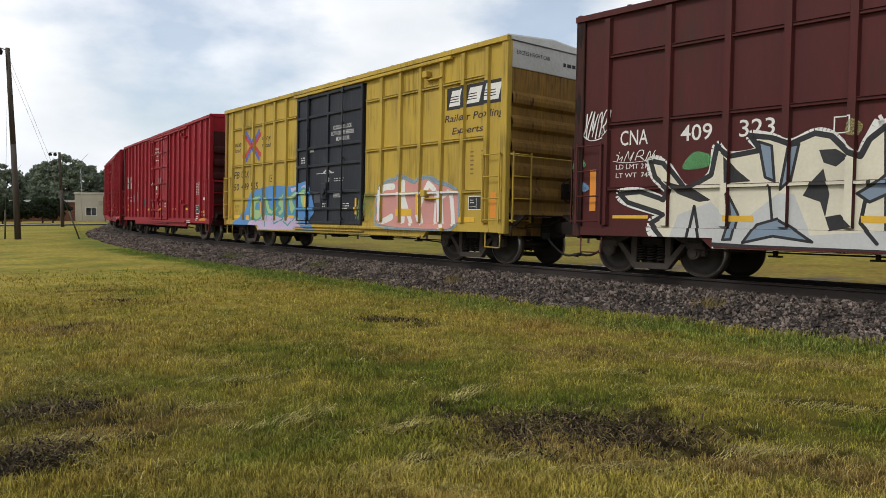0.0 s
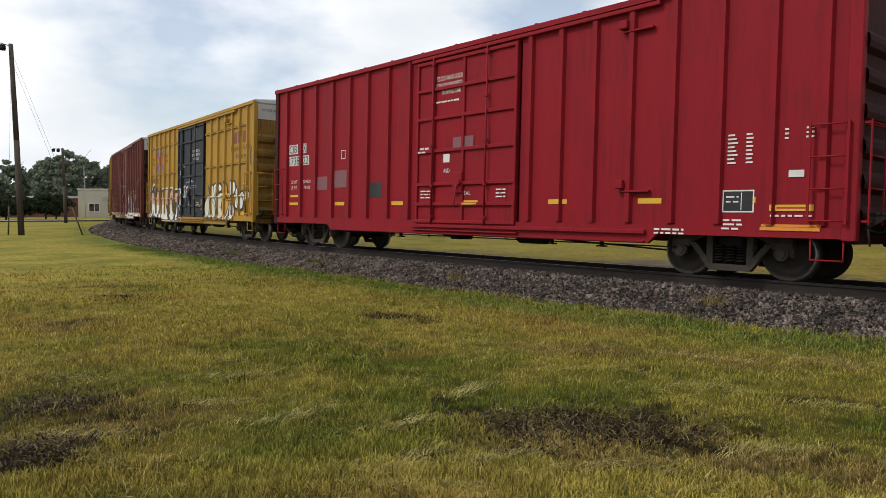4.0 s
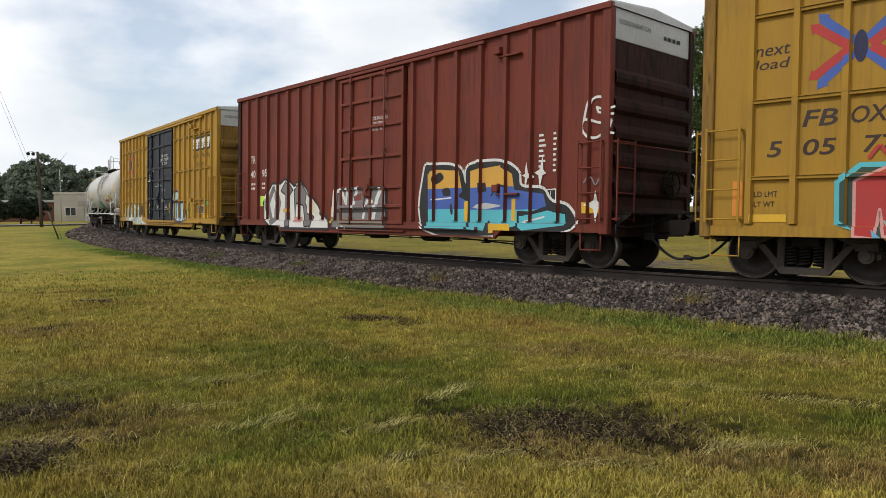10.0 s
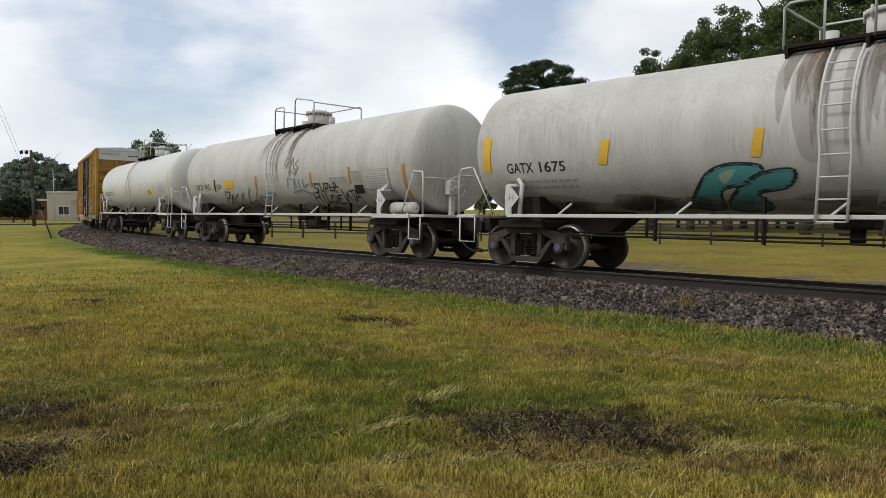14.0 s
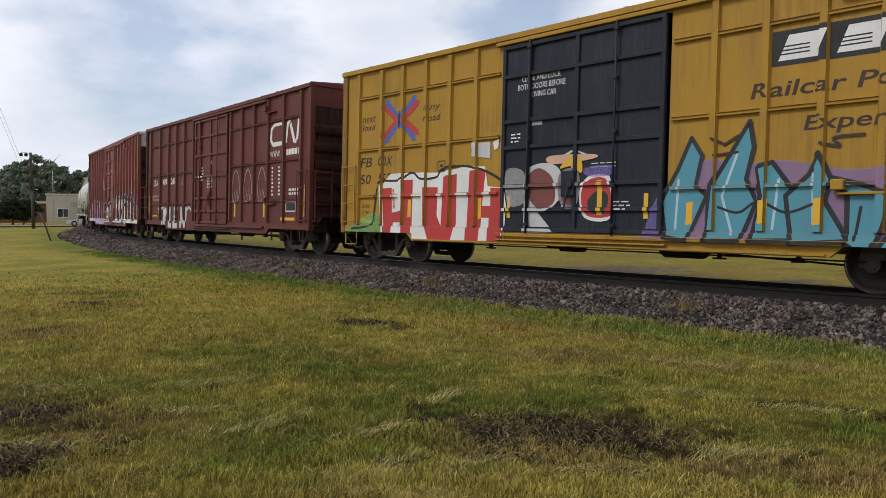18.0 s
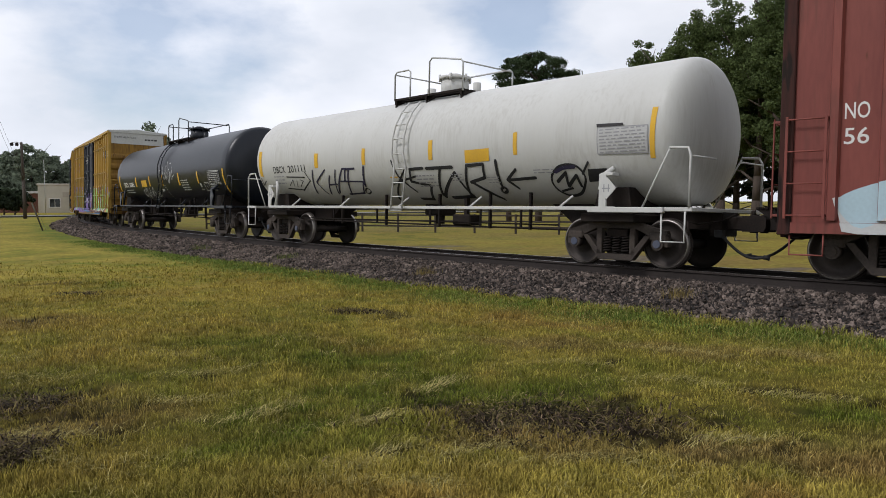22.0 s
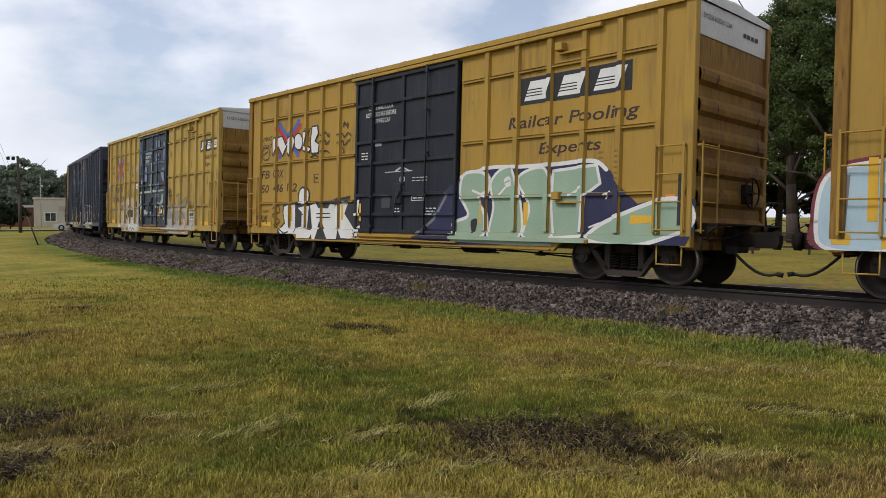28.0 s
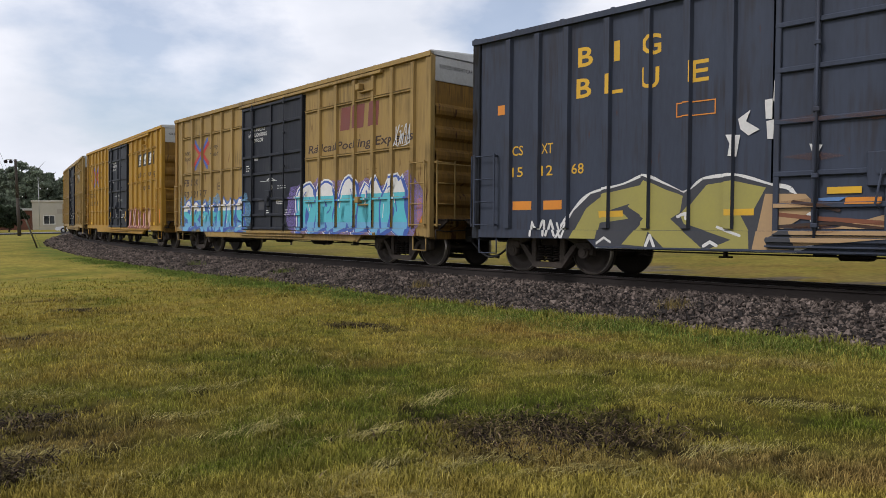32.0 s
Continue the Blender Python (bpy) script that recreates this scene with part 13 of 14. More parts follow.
    m.bars(5.25, 2.22, 0.92, 7, 0.063, 0.024, "grey", random.Random(7))
    m.bars(4.60, 2.24, 0.45, 3, 0.100, 0.038, "grey", random.Random(3))
    m.bars(3.40, 2.11, 0.86, 2, 0.100, 0.038, "grey", random.Random(2))
    m.bars(5.17, 1.64, 0.77, 1, 0.070, 0.027, "grey", random.Random(1))
    m.bars(-6.51, 1.81, 1.33, 3, 0.083, 0.032, "grey", random.Random(3))
    fill(m, "slate", [(-0.76, 1.82), (-0.46, 1.81), (-0.57, 1.57), (-0.88, 1.57)])
    fill(m, "slate", [(-0.46, 1.81), (-0.09, 1.80), (-0.16, 1.70), (-0.53, 1.71)])


def painted_p_shell(m):
    fill(m, "yellow", [(-3.86, 2.62), (-3.69, 2.61), (-3.73, 2.21), (-3.91, 2.21)])
    fill(m, "yellow", [(-1.59, 2.64), (-1.45, 2.63), (-1.48, 2.21), (-1.63, 2.21)])
    fill(m, "yellow", [(1.06, 2.68), (1.20, 2.68), (1.17, 2.22), (1.03, 2.22)])
    fill(m, "yellow", [(3.74, 2.67), (3.85, 2.68), (3.83, 2.21), (3.72, 2.21)])
    fill(m, "yellow", [(7.01, 2.89), (7.12, 2.89), (7.05, 2.00), (6.95, 2.00)])
    fill(m, "yellow", [(-7.09, 2.84), (-6.91, 2.83), (-6.94, 2.04), (-7.10, 2.06)])
    fill(m, "yellow", [(2.28, 2.38), (3.03, 2.39), (3.00, 2.12), (2.24, 2.10)])
    fill(m, "black", [(5.53, 1.86), (5.97, 1.86), (5.90, 1.63), (5.46, 1.62)])
    dash(m, "black", 0.035, [(-5.57, 2.00), (-4.59, 1.97)])
    dash(m, "black", 0.035, [(-4.51, 2.13), (-4.34, 1.86), (-5.01, 1.59)])
    dash(m, "black", 0.035, [(-5.79, 1.67), (-4.96, 1.61)])
    dash(m, "black", 0.023, [(-5.59, 1.75), (-5.27, 1.91), (-5.36, 1.71)])
    dash(m, "black", 0.023, [(-5.06, 1.90), (-5.19, 1.71)])
    dash(m, "black", 0.023, [(-4.87, 1.90), (-4.73, 1.86), (-5.02, 1.71)])
    dash(m, "night", 0.058, [(-4.06, 2.14), (-4.38, 1.52)])
    dash(m, "night", 0.047, [(-3.43, 2.14), (-4.05, 1.81), (-3.86, 1.49)])
    dash(m, "night", 0.047, [(-3.28, 1.97), (-3.70, 1.49)])
    dash(m, "night", 0.047, [(-2.91, 2.12), (-3.33, 1.48)])
    dash(m, "night", 0.047, [(-3.47, 1.73), (-3.07, 1.74)])
    dash(m, "night", 0.055, [(-3.23, 1.51), (-2.58, 2.14), (-2.28, 2.13), (-2.68, 1.50)])
    dash(m, "night", 0.047, [(-2.85, 1.81), (-2.41, 1.80)])
    dash(m, "night", 0.058, [(-2.02, 2.13), (-2.45, 2.12), (-2.63, 1.81)])
    dash(m, "night", 0.043, [(-2.63, 1.81), (-1.82, 1.78), (-2.10, 1.49), (-2.81, 1.47)])
    dash(m, "night", 0.07, [(-1.59, 2.16), (-1.82, 1.68)])
    curl(m, "black", 0.039, [(-1.84, 1.61), (-1.73, 1.54), (-1.92, 1.47), (-1.99, 1.52)], True)
    dash(m, "black", 0.055, [(-0.39, 2.26), (-0.26, 1.88), (0.12, 1.50)])
    dash(m, "black", 0.047, [(-0.66, 1.69), (0.40, 1.86)])
    dash(m, "black", 0.047, [(0.15, 2.09), (-0.88, 1.32)])
    dash(m, "black", 0.07, [(0.75, 2.04), (0.26, 2.03), (0.15, 1.74)])
    dash(m, "black", 0.062, [(0.15, 1.74), (0.81, 1.63), (0.46, 1.32), (0.03, 1.33)])
    dash(m, "black", 0.078, [(0.88, 2.03), (1.77, 2.03)])
    dash(m, "black", 0.07, [(1.35, 2.00), (0.97, 1.41)])
    dash(m, "black", 0.07, [(0.99, 1.37), (1.82, 1.91), (1.99, 1.37), (1.23, 1.35)])
    dash(m, "black", 0.07, [(1.91, 1.37), (2.26, 2.05)])
    dash(m, "black", 0.07, [(2.26, 2.04), (2.78, 2.06), (2.71, 1.77), (2.22, 1.68)])
    dash(m, "black", 0.07, [(2.27, 1.67), (2.83, 1.31)])
    dash(m, "black", 0.078, [(3.18, 2.11), (3.10, 1.61)])
    curl(m, "black", 0.055, [(3.10, 1.56), (3.19, 1.51), (3.06, 1.44), (2.99, 1.48)], True)
    dash(m, "black", 0.062, [(4.16, 1.73), (3.35, 1.70)])
    dash(m, "black", 0.062, [(3.69, 1.91), (3.35, 1.70), (3.55, 1.53)])
    curl(m, "black", 0.047, [(4.59, 1.74), (4.88, 1.94), (5.27, 1.93), (5.41, 1.70), (5.14, 1.43), (4.78, 1.37), (4.56, 1.51)], True)
    dash(m, "black", 0.062, [(4.69, 1.64), (4.98, 1.81), (4.91, 1.55), (5.22, 1.75), (5.22, 1.55)])
    curl(m, "night", 0.07, [(4.73, 1.83), (4.96, 1.90), (5.22, 1.91)])
    dash(m, "black", 0.047, [(5.58, 1.98), (5.38, 1.77)])
    dash(m, "black", 0.039, [(4.67, 1.46), (4.98, 1.51)])
    fill(m, "pale2", [(5.87, 2.61), (6.94, 2.58), (6.92, 2.10), (5.85, 2.12)], "grey", 0.02)
    m.bars(5.91, 2.55, 0.97, 8, 0.059, 0.022, "grey", random.Random(8))
    fill(m, "coal", [(5.85, 2.68), (6.44, 2.66), (6.44, 2.61), (5.86, 2.62)])
    m.bars(0.42, 1.85, 0.67, 4, 0.080, 0.030, "grey", random.Random(4))
    m.bars(1.66, 1.85, 0.39, 3, 0.063, 0.024, "grey", random.Random(3))
    m.bars(2.79, 1.76, 0.35, 3, 0.053, 0.020, "grey", random.Random(3))
    m.bars(4.18, 1.87, 0.52, 2, 0.055, 0.021, "grey", random.Random(2))
    m.bars(-6.26, 2.00, 0.57, 3, 0.100, 0.038, "grey", random.Random(3))
    m.bars(-0.57, 1.84, 0.29, 1, 0.090, 0.034, "yellow", random.Random(1))
    dash(m, "black", 0.039, [(-7.08, 1.98), (-7.09, 1.78), (-6.84, 1.91)])


def painted_q_shell(m):
    fill(m, "yellow", [(-4.04, 2.41), (-3.87, 2.40), (-4.03, 1.97), (-4.19, 1.97)])
    fill(m, "yellow", [(-1.93, 2.40), (-1.80, 2.39), (-1.92, 1.97), (-2.05, 1.97)])
    fill(m, "yellow", [(-0.08, 2.40), (0.04, 2.41), (-0.08, 1.96), (-0.21, 1.95)])
    fill(m, "yellow", [(2.06, 2.42), (2.19, 2.42), (2.10, 1.94), (1.96, 1.94)])
    fill(m, "yellow", [(4.25, 2.40), (4.37, 2.40), (4.30, 1.97), (4.18, 1.96)])
    fill(m, "yellow", [(6.85, 2.42), (6.96, 2.42), (6.85, 1.56), (6.74, 1.56)])
    fill(m, "yellow", [(-6.79, 2.53), (-6.62, 2.52), (-6.96, 1.75), (-7.10, 1.78)])
    fill(m, "yellow", [(-3.15, 2.24), (-2.36, 2.24), (-2.46, 1.96), (-3.27, 1.95)])
    dash(m, "pale", 0.034, [(-3.17, 1.86), (-3.49, 1.58), (-3.19, 1.60)])
    curl(m, "pale", 0.034, [(-3.10, 1.73), (-2.76, 1.92), (-3.02, 1.49), (-3.05, 1.66)])
    curl(m, "pale", 0.034, [(-2.67, 1.85), (-3.01, 1.46), (-2.57, 1.71), (-2.58, 1.48)])
    curl(m, "pale", 0.034, [(-2.30, 1.90), (-2.43, 1.56), (-2.08, 1.76), (-2.35, 1.45)])
    curl(m, "pale", 0.034, [(-2.06, 1.70), (-1.79, 1.92), (-1.90, 1.57), (-2.19, 1.47)])
    curl(m, "pale", 0.034, [(-3.49, 1.58), (-3.08, 1.43), (-2.68, 1.39), (-2.04, 1.42)])
    dash(m, "pale", 0.034, [(-1.58, 1.69), (-1.79, 1.47), (-1.42, 1.68)])
    curl(m, "pale", 0.034, [(-1.57, 1.46), (-1.30, 1.70), (-1.38, 1.49), (-1.14, 1.72), (-1.30, 1.41)])
    dash(m, "pale", 0.034, [(-0.29, 2.56), (-0.05, 2.66), (-0.19, 2.37)])
    dash(m, "pale", 0.034, [(-0.13, 2.75), (-0.01, 2.54)])
    curl(m, "pale", 0.034, [(0.14, 2.73), (0.27, 2.20), (0.42, 2.48), (0.55, 2.19), (0.51, 2.76)])
    dash(m, "pale", 0.034, [(0.64, 2.69), (0.66, 2.24)])
    dash(m, "pale", 0.034, [(0.69, 2.97), (0.82, 2.56), (0.75, 2.45)])
    curl(m, "pale", 0.034, [(0.75, 2.04), (0.87, 2.33), (0.98, 2.60), (1.11, 2.46), (0.96, 2.16), (0.78, 2.04)])
    dash(m, "pale", 0.034, [(1.05, 2.84), (1.20, 2.85)])
    curl(m, "pale", 0.034, [(1.19, 2.53), (1.27, 2.17), (1.40, 2.35), (1.34, 2.68)])
    dash(m, "pale", 0.034, [(1.40, 2.27), (1.61, 2.36)])
    fill(m, "black", [(4.79, 1.98), (5.27, 1.98), (5.17, 1.67), (4.69, 1.66)])
    dash(m, "pale", 0.023, [(4.81, 1.97), (5.24, 1.96), (5.16, 1.68), (4.72, 1.68)], True)
    dash(m, "pale", 0.016, [(5.03, 1.96), (4.94, 1.68)])
    m.bars(2.28, 2.10, 0.81, 5, 0.092, 0.035, "pale", random.Random(5))
    m.bars(0.06, 1.94, 0.10, 7, 0.089, 0.034, "pale", random.Random(7))
    fill(m, "coal", [(5.43, 2.38), (6.52, 2.36), (6.47, 1.90), (5.38, 1.89)], "pale", 0.02)
    m.bars(5.49, 2.32, 0.94, 7, 0.066, 0.025, "pale", random.Random(7))
    m.bars(5.38, 1.82, 0.47, 3, 0.070, 0.027, "pale", random.Random(3))
    m.bars(-6.06, 1.82, 1.20, 2, 0.110, 0.042, "pale", random.Random(2))
    m.bars(4.25, 1.73, 0.32, 1, 0.070, 0.027, "pale", random.Random(1))
    fill(m, "pale", [(-0.48, 1.82), (-0.19, 1.83), (-0.25, 1.74), (-0.55, 1.72)])
    fill(m, "pale", [(4.38, 1.96), (4.54, 1.97), (4.49, 1.82), (4.34, 1.81)])
    dash(m, "pale", 0.023, [(1.27, 1.07), (1.28, 1.06)])


def tank_marks(code, number, tags, ink="black", at=-6.3, z=2.06, seed=0):
    """Code and number in one line on the rear half, and on a car seen only from afar the plain plates too."""
    def draw(mk):
        mk.text(code, at, z, 0.21, ink, 0.175 * len(code), 0, 0.014).text(number, at + 0.175 * len(code) + 0.16, z, 0.21, ink, 0.160 * len(number), 0, 0.014)
        if seed:
            rnd = random.Random(seed)
            for x in (-7.05, 6.95):
                mk.rect(x, x + 0.14, 2.0, 2.85, "yellow")
            for x in (-4.05, -1.3, 2.0, 4.4):
                mk.rect(x, x + 0.10, 2.08, 2.5, "yellow")
            mk.rect(3.3, 4.0, 1.95, 2.18, "yellow").bars(3.36, 2.1, 0.6, 2, 0.08, 0.04, "brownink", rnd)
            mk.rect(5.0, 5.45, 1.6, 1.8, "black").bars(5.3, 2.4, 1.1, 7, 0.07, 0.02, "grey", rnd).bars(at, 1.9, 1.0, 2, 0.1, 0.04, "grey", rnd)
    return draw, tags


def stains(seed, u0, u1, n=14):
    """Dirt run down from the platform, and thrown up along the belly."""
    def draw(m):
        rnd = random.Random(seed)
        for i in range(n):
            u, w, z = rnd.uniform(u0, u1), rnd.uniform(0.03, 0.16), rnd.uniform(2.1, 3.1)
            m.poly([(u - w, 3.92), (u + w, 3.92), (u + w * 0.7, (3.9 + z) / 2), (u + w * 0.15, z), (u - w * 0.2, z + 0.1), (u - w * 0.8, (3.9 + z) / 2)], "mist_rust" if i % 4 == 0 else "mist_dirt")
        for i in range(40):
            u = rnd.uniform(-6.3, 6.3)
            m.blob(u, rnd.uniform(1.24, 1.42), rnd.uniform(0.3, 0.8), rnd.uniform(0.06, 0.16), "mist_dirt", 12, 0.15, rnd)
    return draw


c = tank_car("tankwhite", "tankclean", "dirty white tank car with rust and dirt streaks", tank_marks("GATX", "1675", [stains(1, -0.9, 1.8, 26), painted_j_shell], at=-6.45, z=1.99), tank=True)
enter(c, -150.5, 5.75)
c = tank_car("tankwhite", "tankclean", "white tank car with black tags and dirt below its platform", tank_marks("DBCX", "915", [stains(2, -0.9, 1.2, 18), painted_k_shell], at=-6.45, z=1.99), tank=True)
enter(c, -167.2, 5.75)
c = tank_car("tankclean", "tankclean", "clean white tank car with a round dome", tank_marks("DBCX", "201122", [], seed=11))
enter(c, -183.9, 5.75)
# 12: yellow car
c = boxcar("Y", "gold", "black", "golden yellow boxcar with red and blue graffiti")
yellow_marks(c, ("50", "53", "43"), "panel", (3.78, 6.44, 3.53, 4.08), (("Railcar Pooling", 3.46, 2.98, 0.32, 3.15), ("Experts", 4.30, 2.42, 0.30, 1.50)), 12, plate=(5.42, 1.11))
sprayed_part(c, "Y", "red letters on white, rounds of colour and blue spikes", painted_m_rear, painted_m_front)
end_marks(c, "Y")
enter(c, -200.82, 6.1)
# 13: maroon car
c = boxcar("C", "cocoa", "cocoa", "brownish maroon boxcar with a large white emblem", False)
mk, rnd = Marks(), random.Random(13)
codes(mk, "C", [(("CNA", "409", "287"), 2.42)], (-6.72, -5.50, -4.45), h=0.26)
mk.text("LD LMT 211500", -6.85, 1.92, 0.09, "white", 0.95).text("LT WT  74500", -6.85, 1.76, 0.09, "white", 0.90).frame_rect(-3.1, -2.85, 2.36, 2.62, 0.02, "white")
mk.rect(-7.4, -7.28, 1.2, 2.0, "yellow").rect(-6.85, -6.2, 1.08, 1.14, "yellow")
for u in (-4.95, -2.95, 2.2, 4.55):
    mk.rect(u, u + 0.12, 1.10, 1.58, "yellow")
mk.rect(7.32, 7.44, 1.10, 2.05, "yellow").rect(5.85, 6.75, 1.00, 1.09, "yellow")
for shape in ([(5.95, 4.0), (5.30, 3.99), (5.10, 3.88), (5.06, 3.52), (5.22, 3.38), (5.95, 3.39)], [(6.12, 3.39), (6.22, 3.99), (6.36, 3.99)], [(6.40, 3.92), (6.66, 3.39), (6.78, 3.39)], [(6.84, 3.44), (6.92, 4.02)]):
    ribbon(mk, shape, 0.12, 0.0, ("white",), None, 0.01)
mk.text("WWW.", 5.02, 2.98, 0.20, "white", 0.72, 0, 0.006).bars(6.15, 3.0, 0.8, 1, 0.1, 0.18, "white", rnd)
for i in range(8):
    mk.bars(5.15, 2.62 - 0.12 * i, 0.14, 1, 0.1, 0.06, "white", rnd).bars(5.62, 2.62 - 0.12 * i, 0.14, 1, 0.1, 0.06, "white", rnd)
mk.bars(6.35, 1.9, 0.6, 2, 0.12, 0.07, "white", rnd).rect(6.2, 6.8, 1.30, 1.55, "black").frame_rect(6.17, 6.83, 1.27, 1.58, 0.03, "white")
mk.bars(-1.0, 2.9, 0.4, 5, 0.11, 0.05, "white", rnd).bars(-0.2, 2.5, 0.5, 4, 0.11, 0.05, "white", rnd).blob(0.15, 3.1, 0.08, 0.08, "white", 14)
mark_part("stencil", mk, c, "C", "white stencilled code, number and emblem")
sprayed_part(c, "C", "white lettered piece and three looped outlines", painted_n_rear,
             *[lambda m, u=u: m.stroke([(u + 0.26 * math.cos(a * 0.35) * (1.2 - 0.3 * math.sin(a * 0.35)), 2.15 + 0.55 * math.sin(a * 0.35)) for a in range(19)], 0.02, "pale")
               .stroke([(u - 0.15, 2.0), (u, 1.65), (u + 0.1, 2.05), (u + 0.2, 1.7)], 0.02, "pale") for u in (2.35, 3.35, 4.45)])
enter(c, -217.8, 6.2)
# 14: oxide red car
c = boxcar("R", "fadedred", "fadedred", "oxide red boxcar with white and lilac graffiti")
mk, rnd = Marks(), random.Random(14)
codes(mk, "R", [(("NO", "KL"), 2.42), (("56", "08", "56"), 2.05)], (-6.85, -6.15, -5.45))
for i, w in enumerate(("CLOSE AND LOCK", "DOORS BEFORE", "MOVING CAR")):
    mk.text(w, 0.1, 3.5 - 0.14 * i, 0.09, "white", 0.055 * len(w))
mk.poly([(-2.0, 2.9), (-1.85, 3.2), (-1.75, 2.8)], "white").rect(-1.45, -1.2, 2.72, 2.8, "white").rect(-2.9, -2.6, 2.72, 2.8, "white")
small_plates(mk, 6.0, 1.25, rnd)
mark_part("stencil", mk, c, "R", "white stencilled code and number")
sprayed_part(c, "R", "lilac letters and broad white ones edged in black", painted_o_rear, painted_o_front)
end_marks(c, "R")
enter(c, -234.63, 6.1)
# 15: white tank car with black tags, 16: black tank car
c = tank_car("tankclean", "tankclean", "cream white tank car with large black sprayed letters", tank_marks("DBCX", "201111", [painted_p_shell], at=-6.25, z=2.12))
enter(c, -251.5, 5.75)
c = tank_car("tankblack", "tankblack", "glossy black tank car with white scrawled tags", tank_marks("DBCX", "20045", [painted_q_shell], "white", at=-6.15, z=1.98), capped=False)
enter(c, -268.25, 5.75)
# 17: yellow car with green graffiti
c = boxcar("Y", "hazegold", "black", "golden yellow boxcar covered below in green and purple graffiti")
yellow_marks(c, ("50", "43", "97"), "panel", (5.75, 7.60, 3.60, 4.03), (("Railcar Pooling", 6.28, 3.28, 0.19, 1.30), ("Experts", 6.28, 3.03, 0.19, 0.62)), 17, plate=(6.3, 1.2))
sprayed_part(c, "Y", "bright green letters on wine red and purple", painted_r_front, lambda m: m.text("LOW DOWN", -1.35, 1.22, 0.34, "white", 2.4, 0.1, 0.0))
end_marks(c, "Y")
enter(c, -284.93, 6.1)
# 18: yellow car with red, white and blue graffiti
c = boxcar("Y", "hazegold", "black", "golden yellow boxcar with rounded red, white and blue graffiti")
yellow_marks(c, ("5", "02", "48", "41"), "panel", (3.78, 6.44, 3.53, 4.08), (("Railcar Pooling", 3.46, 2.98, 0.32, 3.15), ("Experts", 4.30, 2.42, 0.30, 1.50)), 18, over=0.045, plate=(5.6, 1.12))
sprayed_part(c, "Y", "rounded red, cream and blue letters", painted_s_rear, lambda m: sprayed(m, 2.2, 6.2, 0.80, 1.70, 6, 103, ("peach", "pink"), "darkred", None, 0.22))
end_marks(c, "Y")
enter(c, -302.2, 6.1)
# 19: yellow car with white and sage graffiti
c = boxcar("Y", "hazegold", "black", "golden yellow boxcar with pale sage bubble graffiti")
yellow_marks(c, ("50", "46", "12"), "panel", (3.78, 6.44, 3.53, 4.08), (("Railcar Pooling", 3.46, 2.98, 0.32, 3.15), ("Experts", 4.30, 2.42, 0.30, 1.50)), 19, plate=(5.72, 1.12))
sprayed_part(c, "Y", "white lettered piece and sage bubbles", painted_t_rear, painted_t_front)
end_marks(c, "Y")
enter(c, -319.6, 6.1)
# 20: yellow car with a blue-white door
c = boxcar("Y", "straw", "bluedoor", "dirty golden boxcar with a blue and white stained door")
yellow_marks(c, ("5", "04", "12", "4"), "panel", (5.75, 7.60, 3.60, 4.03), (("Railcar Pooling", 6.28, 3.28, 0.19, 1.30), ("Experts", 6.28, 3.03, 0.19, 0.62)), 20, over=0.045, plate=(4.68, 1.14))
sprayed_part(c, "Y", "whitewashed band with grey letters, and a patched door", painted_u_rear, painted_u_front)
end_marks(c, "Y")
enter(c, -337.2, 6.1)
# 21: slate blue car
c = boxcar("K", "navy", "navy", "dark slate blue boxcar with orange lettering and olive graffiti", False)
mk, rnd = Marks(), random.Random(21)
for w, us, z in (("BIG", (-5.22, -4.44, -3.83), 4.01), ("BLUE", (-5.25, -4.58, -3.86, -2.96), 3.42)):
    for ch, u in zip(w, us):
        mk.text(ch, u, z, 0.37, "yellow", 0.12 if ch == "I" else 0.33, 0, 0.02)
for u in (2.72, 3.52, 4.28):
    mk.rect(u - 0.02, u + 0.46, 3.40, 3.47, "yellow")
    mk.poly([(u + 0.02, 3.58), (u + 0.12, 3.53), (u + 0.32, 3.53), (u + 0.42, 3.62), (u + 0.42, 3.88), (u + 0.32, 3.97), (u + 0.12, 3.97), (u + 0.02, 3.90)], "yellow")
codes(mk, "K", [(("CS", "XT"), 2.42), (("15", "12", "68"), 1.98)], (-6.80, -6.06, -5.34), "yellow", 0.20)
mk.rect(-6.78, -6.3, 1.30, 1.48, "orange").rect(-6.0, -5.5, 1.30, 1.48, "orange").rect(6.35, 6.95, 1.08, 1.25, "orange").rect(5.6, 6.1, 1.20, 1.38, "orange")
for u in (-4.4, -2.6, -0.5, 2.0, 3.7):
    mk.rect(u, u + 0.48, 1.30, 1.40, "orange")
mk.rect(-7.2, -7.0, 3.3, 3.5, "orange").rect(7.15, 7.45, 3.42, 3.55, "red").rect(7.15, 7.45, 3.28, 3.41, "orange").frame_rect(-3.2, -2.5, 2.85, 3.1, 0.02, "orange")
mk.bars(0.1, 4.3, 0.75, 3, 0.10, 0.05, "orange", rnd)
small_plates(mk, 6.35, 1.60, rnd, "yellow")
mark_part("stencil", mk, c, "K", "orange stencilled words, code and number")
sprayed_part(c, "K", "olive and cream letters, and torn white paper", painted_v_rear, painted_v_front,
             lambda m: [m.poly([(u, z), (u + 0.5, z + 0.05), (u + 0.9, z - 0.03), (u + 0.5, z - 0.09)], "mist_rust") for u, z in ((-1.45, 2.62), (-0.6, 2.60), (-1.4, 2.05), (0.2, 2.1), (-1.3, 0.95), (-0.4, 1.0), (0.5, 0.95), (-1.5, 1.35), (0.6, 1.3))] and None)
enter(c, -354.7, 6.1)
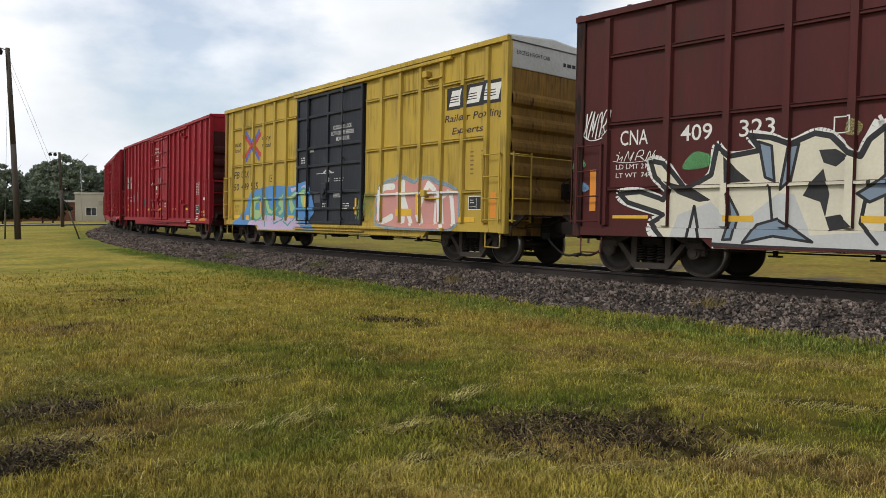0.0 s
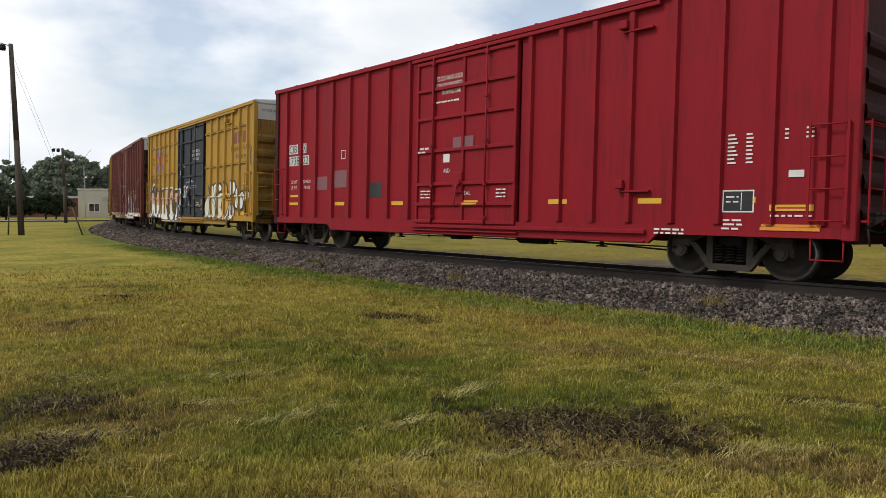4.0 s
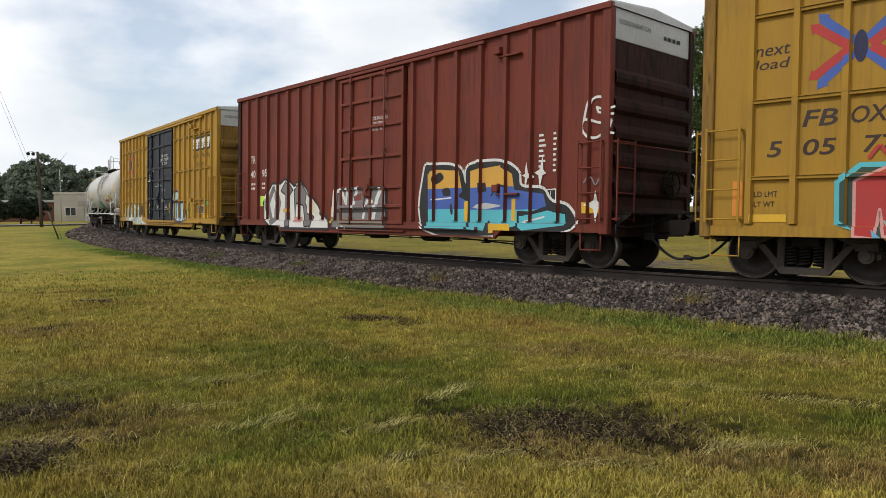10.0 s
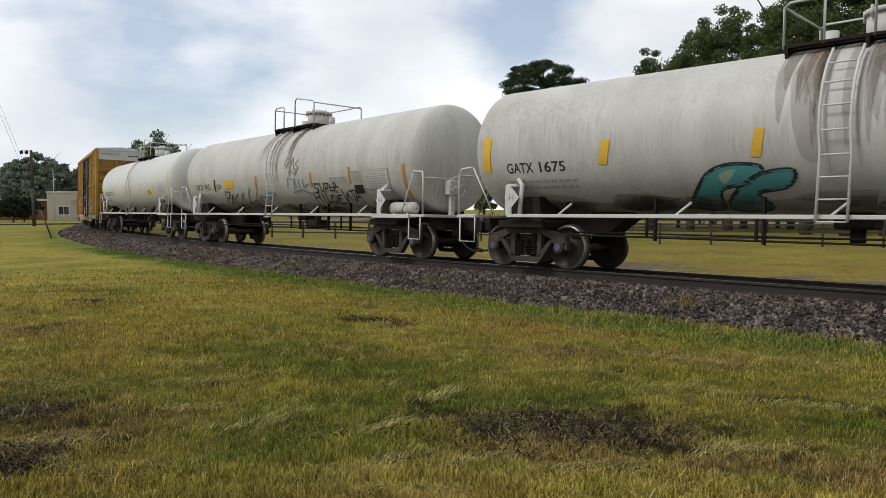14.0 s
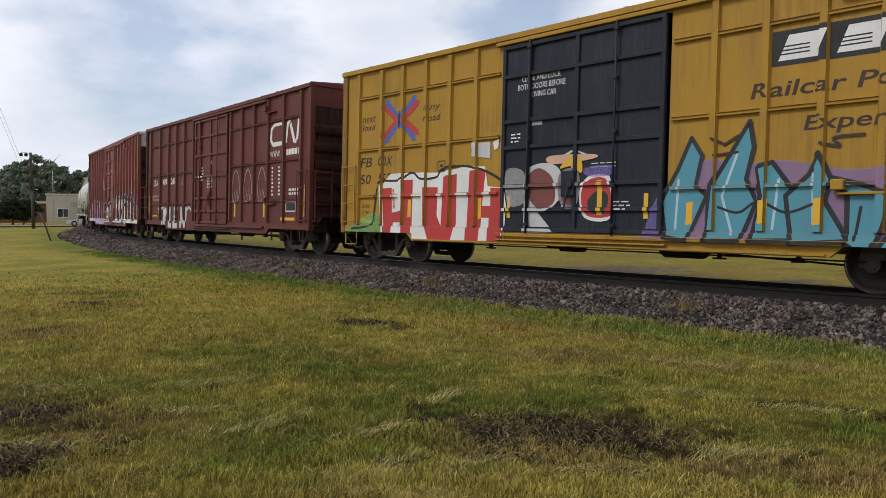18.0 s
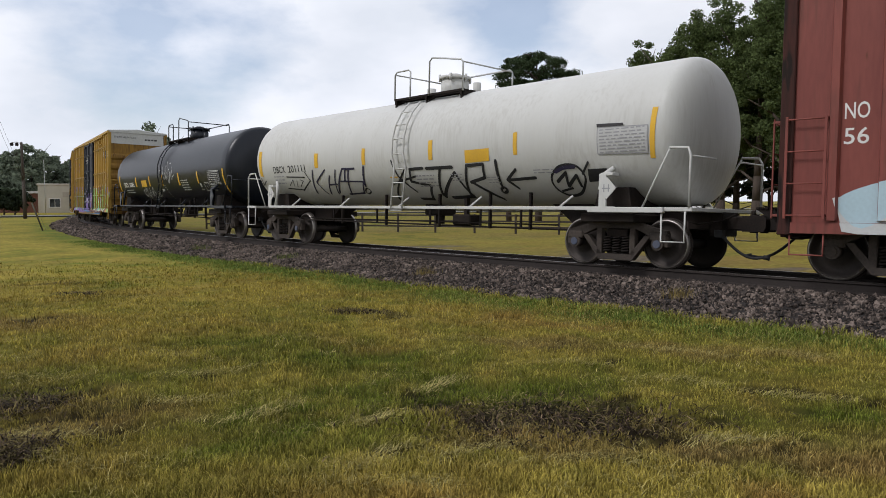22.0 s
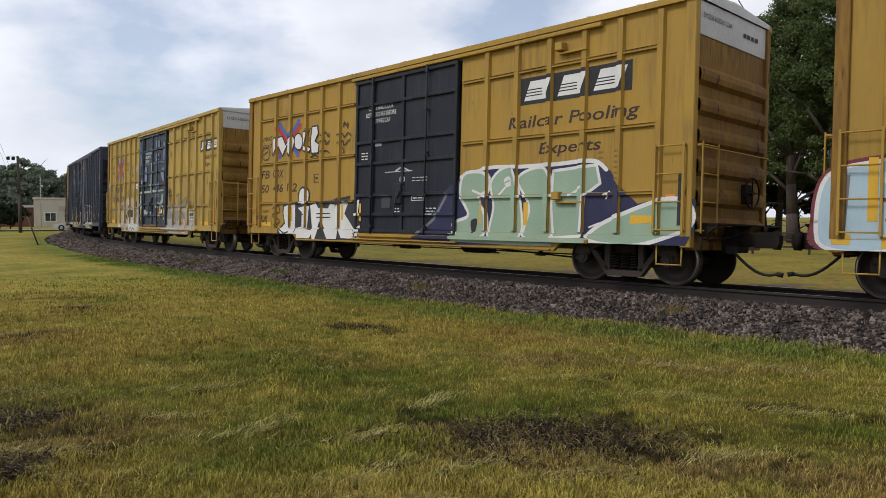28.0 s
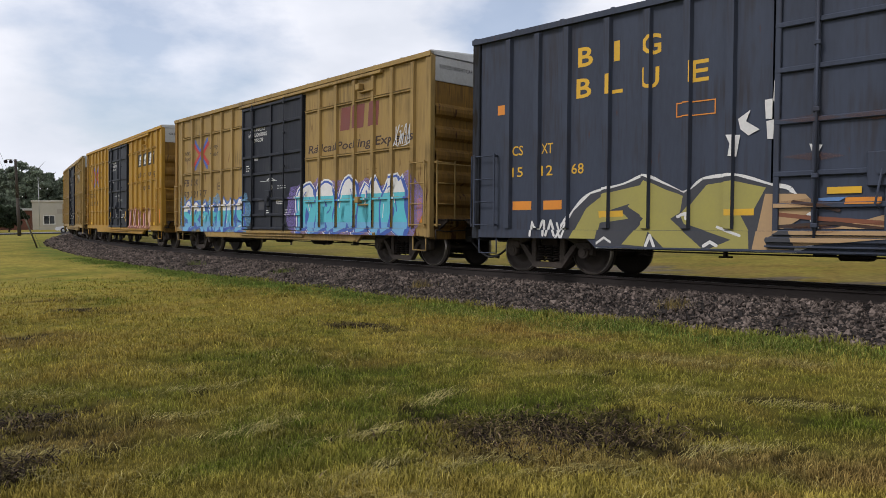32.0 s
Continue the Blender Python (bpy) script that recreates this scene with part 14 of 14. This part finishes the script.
# 22 to 25: faded yellow cars
for off, col, number, seed, pal in ((-371.5, "tan", ("50", "21", "77"), 22, ("sky", "cyan", "white")), (-388.4, "gold", ("50", "30", "18"), 23, ("pink", "peach")),
                                    (-405.5, "tan", ("50", "17", "60"), 24, ("pale", "cream")), (-422.6, "gold", ("50", "26", "35"), 25, ("pale", "cream"))):
    c = boxcar("Y", col, "black", "faded tan boxcar with cyan graffiti" if seed == 22 else "faded yellow boxcar with a dark door")
    yellow_marks(c, number, "red" if seed == 22 else "panel", (3.77, 5.75, 3.52, 4.13) if seed == 22 else (3.78, 6.44, 3.53, 4.08),
                 (("RailcarPooling Experts", 2.2, 2.94, 0.30, 4.9),) if seed == 22 else (("Railcar Pooling", 3.46, 2.98, 0.32, 3.15), ("Experts", 4.30, 2.42, 0.30, 1.50)), seed)
    if seed == 22:
        sprayed_part(c, "Y", "cyan and white sprayed forms", lambda m: sprayed(m, -6.9, -1.7, 0.72, 1.85, 7, 112, pal, "blue", "mist_sky", 0.34, bands=True, sharp=0.5), lambda m: sprayed(m, 1.7, 6.8, 0.70, 2.15, 5, 113, ("sky", "cyan", "cyan", "white"), "blue", "mist_purple", 0.40, bands=True, sharp=0.4, halo="white"),
                     lambda m: scrawl(m, 6.3, 7.0, 2.95, 3.4, 114, "pale", 0.04))
    elif seed == 23:
        sprayed_part(c, "Y", "faded pink sprayed forms", lambda m: sprayed(m, 2.2, 5.9, 0.80, 1.70, 6, 115, pal, "darkred", None, 0.2))
    end_marks(c, "Y")
    enter(c, off, 6.1)

# ---- what moves ----
STATIONS = [(0.0, 0.0, 10.98), (2.0, 21.95, 10.92), (4.5, 48.95, 10.95), (7.0, 76.75, 11.27), (10.0, 110.85, 11.40), (11.5, 127.97, 11.41), (20.0, 224.95, 11.40)]


def travelled(t):
    """How far the train has come at t seconds."""
    if t >= STATIONS[-1][0]:
        return STATIONS[-1][1] + (t - STATIONS[-1][0]) * 11.388
    if t <= 0:
        return t * 10.98
    for (a, p, v), (b, q, w) in zip(STATIONS, STATIONS[1:]):
        if t <= b:
            h, u = b - a, (t - a) / (b - a)
            return p * (1 + 2 * u) * (1 - u) ** 2 + q * u * u * (3 - 2 * u) + h * (v * u * (1 - u) ** 2 - w * u * u * (1 - u))


def motions():
    steps = [0.5 * i for i in range(65)]
    place = {}
    for thing, off, half in TRAIN:
        walk(thing, [(t, track_pose(off + travelled(t), half)) for t in steps])
        place[thing] = off
    frames = [i / FPS for i in range(32 * FPS + 1)]
    for w, thing, x in WHEELSETS:
        off, rows = place[thing], []
        # the wheels turn while the car is on the curve before the camera
        for t in frames:
            s = off + travelled(t)
            if -48 < s < 24 or t in (0.0, 32.0):
                c = min(max(s, -48), 24)
                rows.append((t, pose(x, 0, WHEEL_R, 0, math.degrees(c / WHEEL_R) % 360, 0)))
        if len(rows) < 3:
            continue
        walk(w, rows)
    # the pickup on the far road comes out from behind the train and goes back
    road_rows = []
    for t, u in ((0, 60), (15.0, 50), (16.5, 14), (17.5, 6.0), (18.2, 5.4), (20.0, 8.0), (22.0, 10), (24.5, -18), (26.5, -8), (28.0, 5.4), (32.0, 5.8)):
        p = ROAD @ Vector((u, -1.5, 0.06))
        road_rows.append((t, pose(p.x, p.y, p.z, 0, 0, 24 + 180)))
    walk(ROAD_CAR, road_rows)


motions()
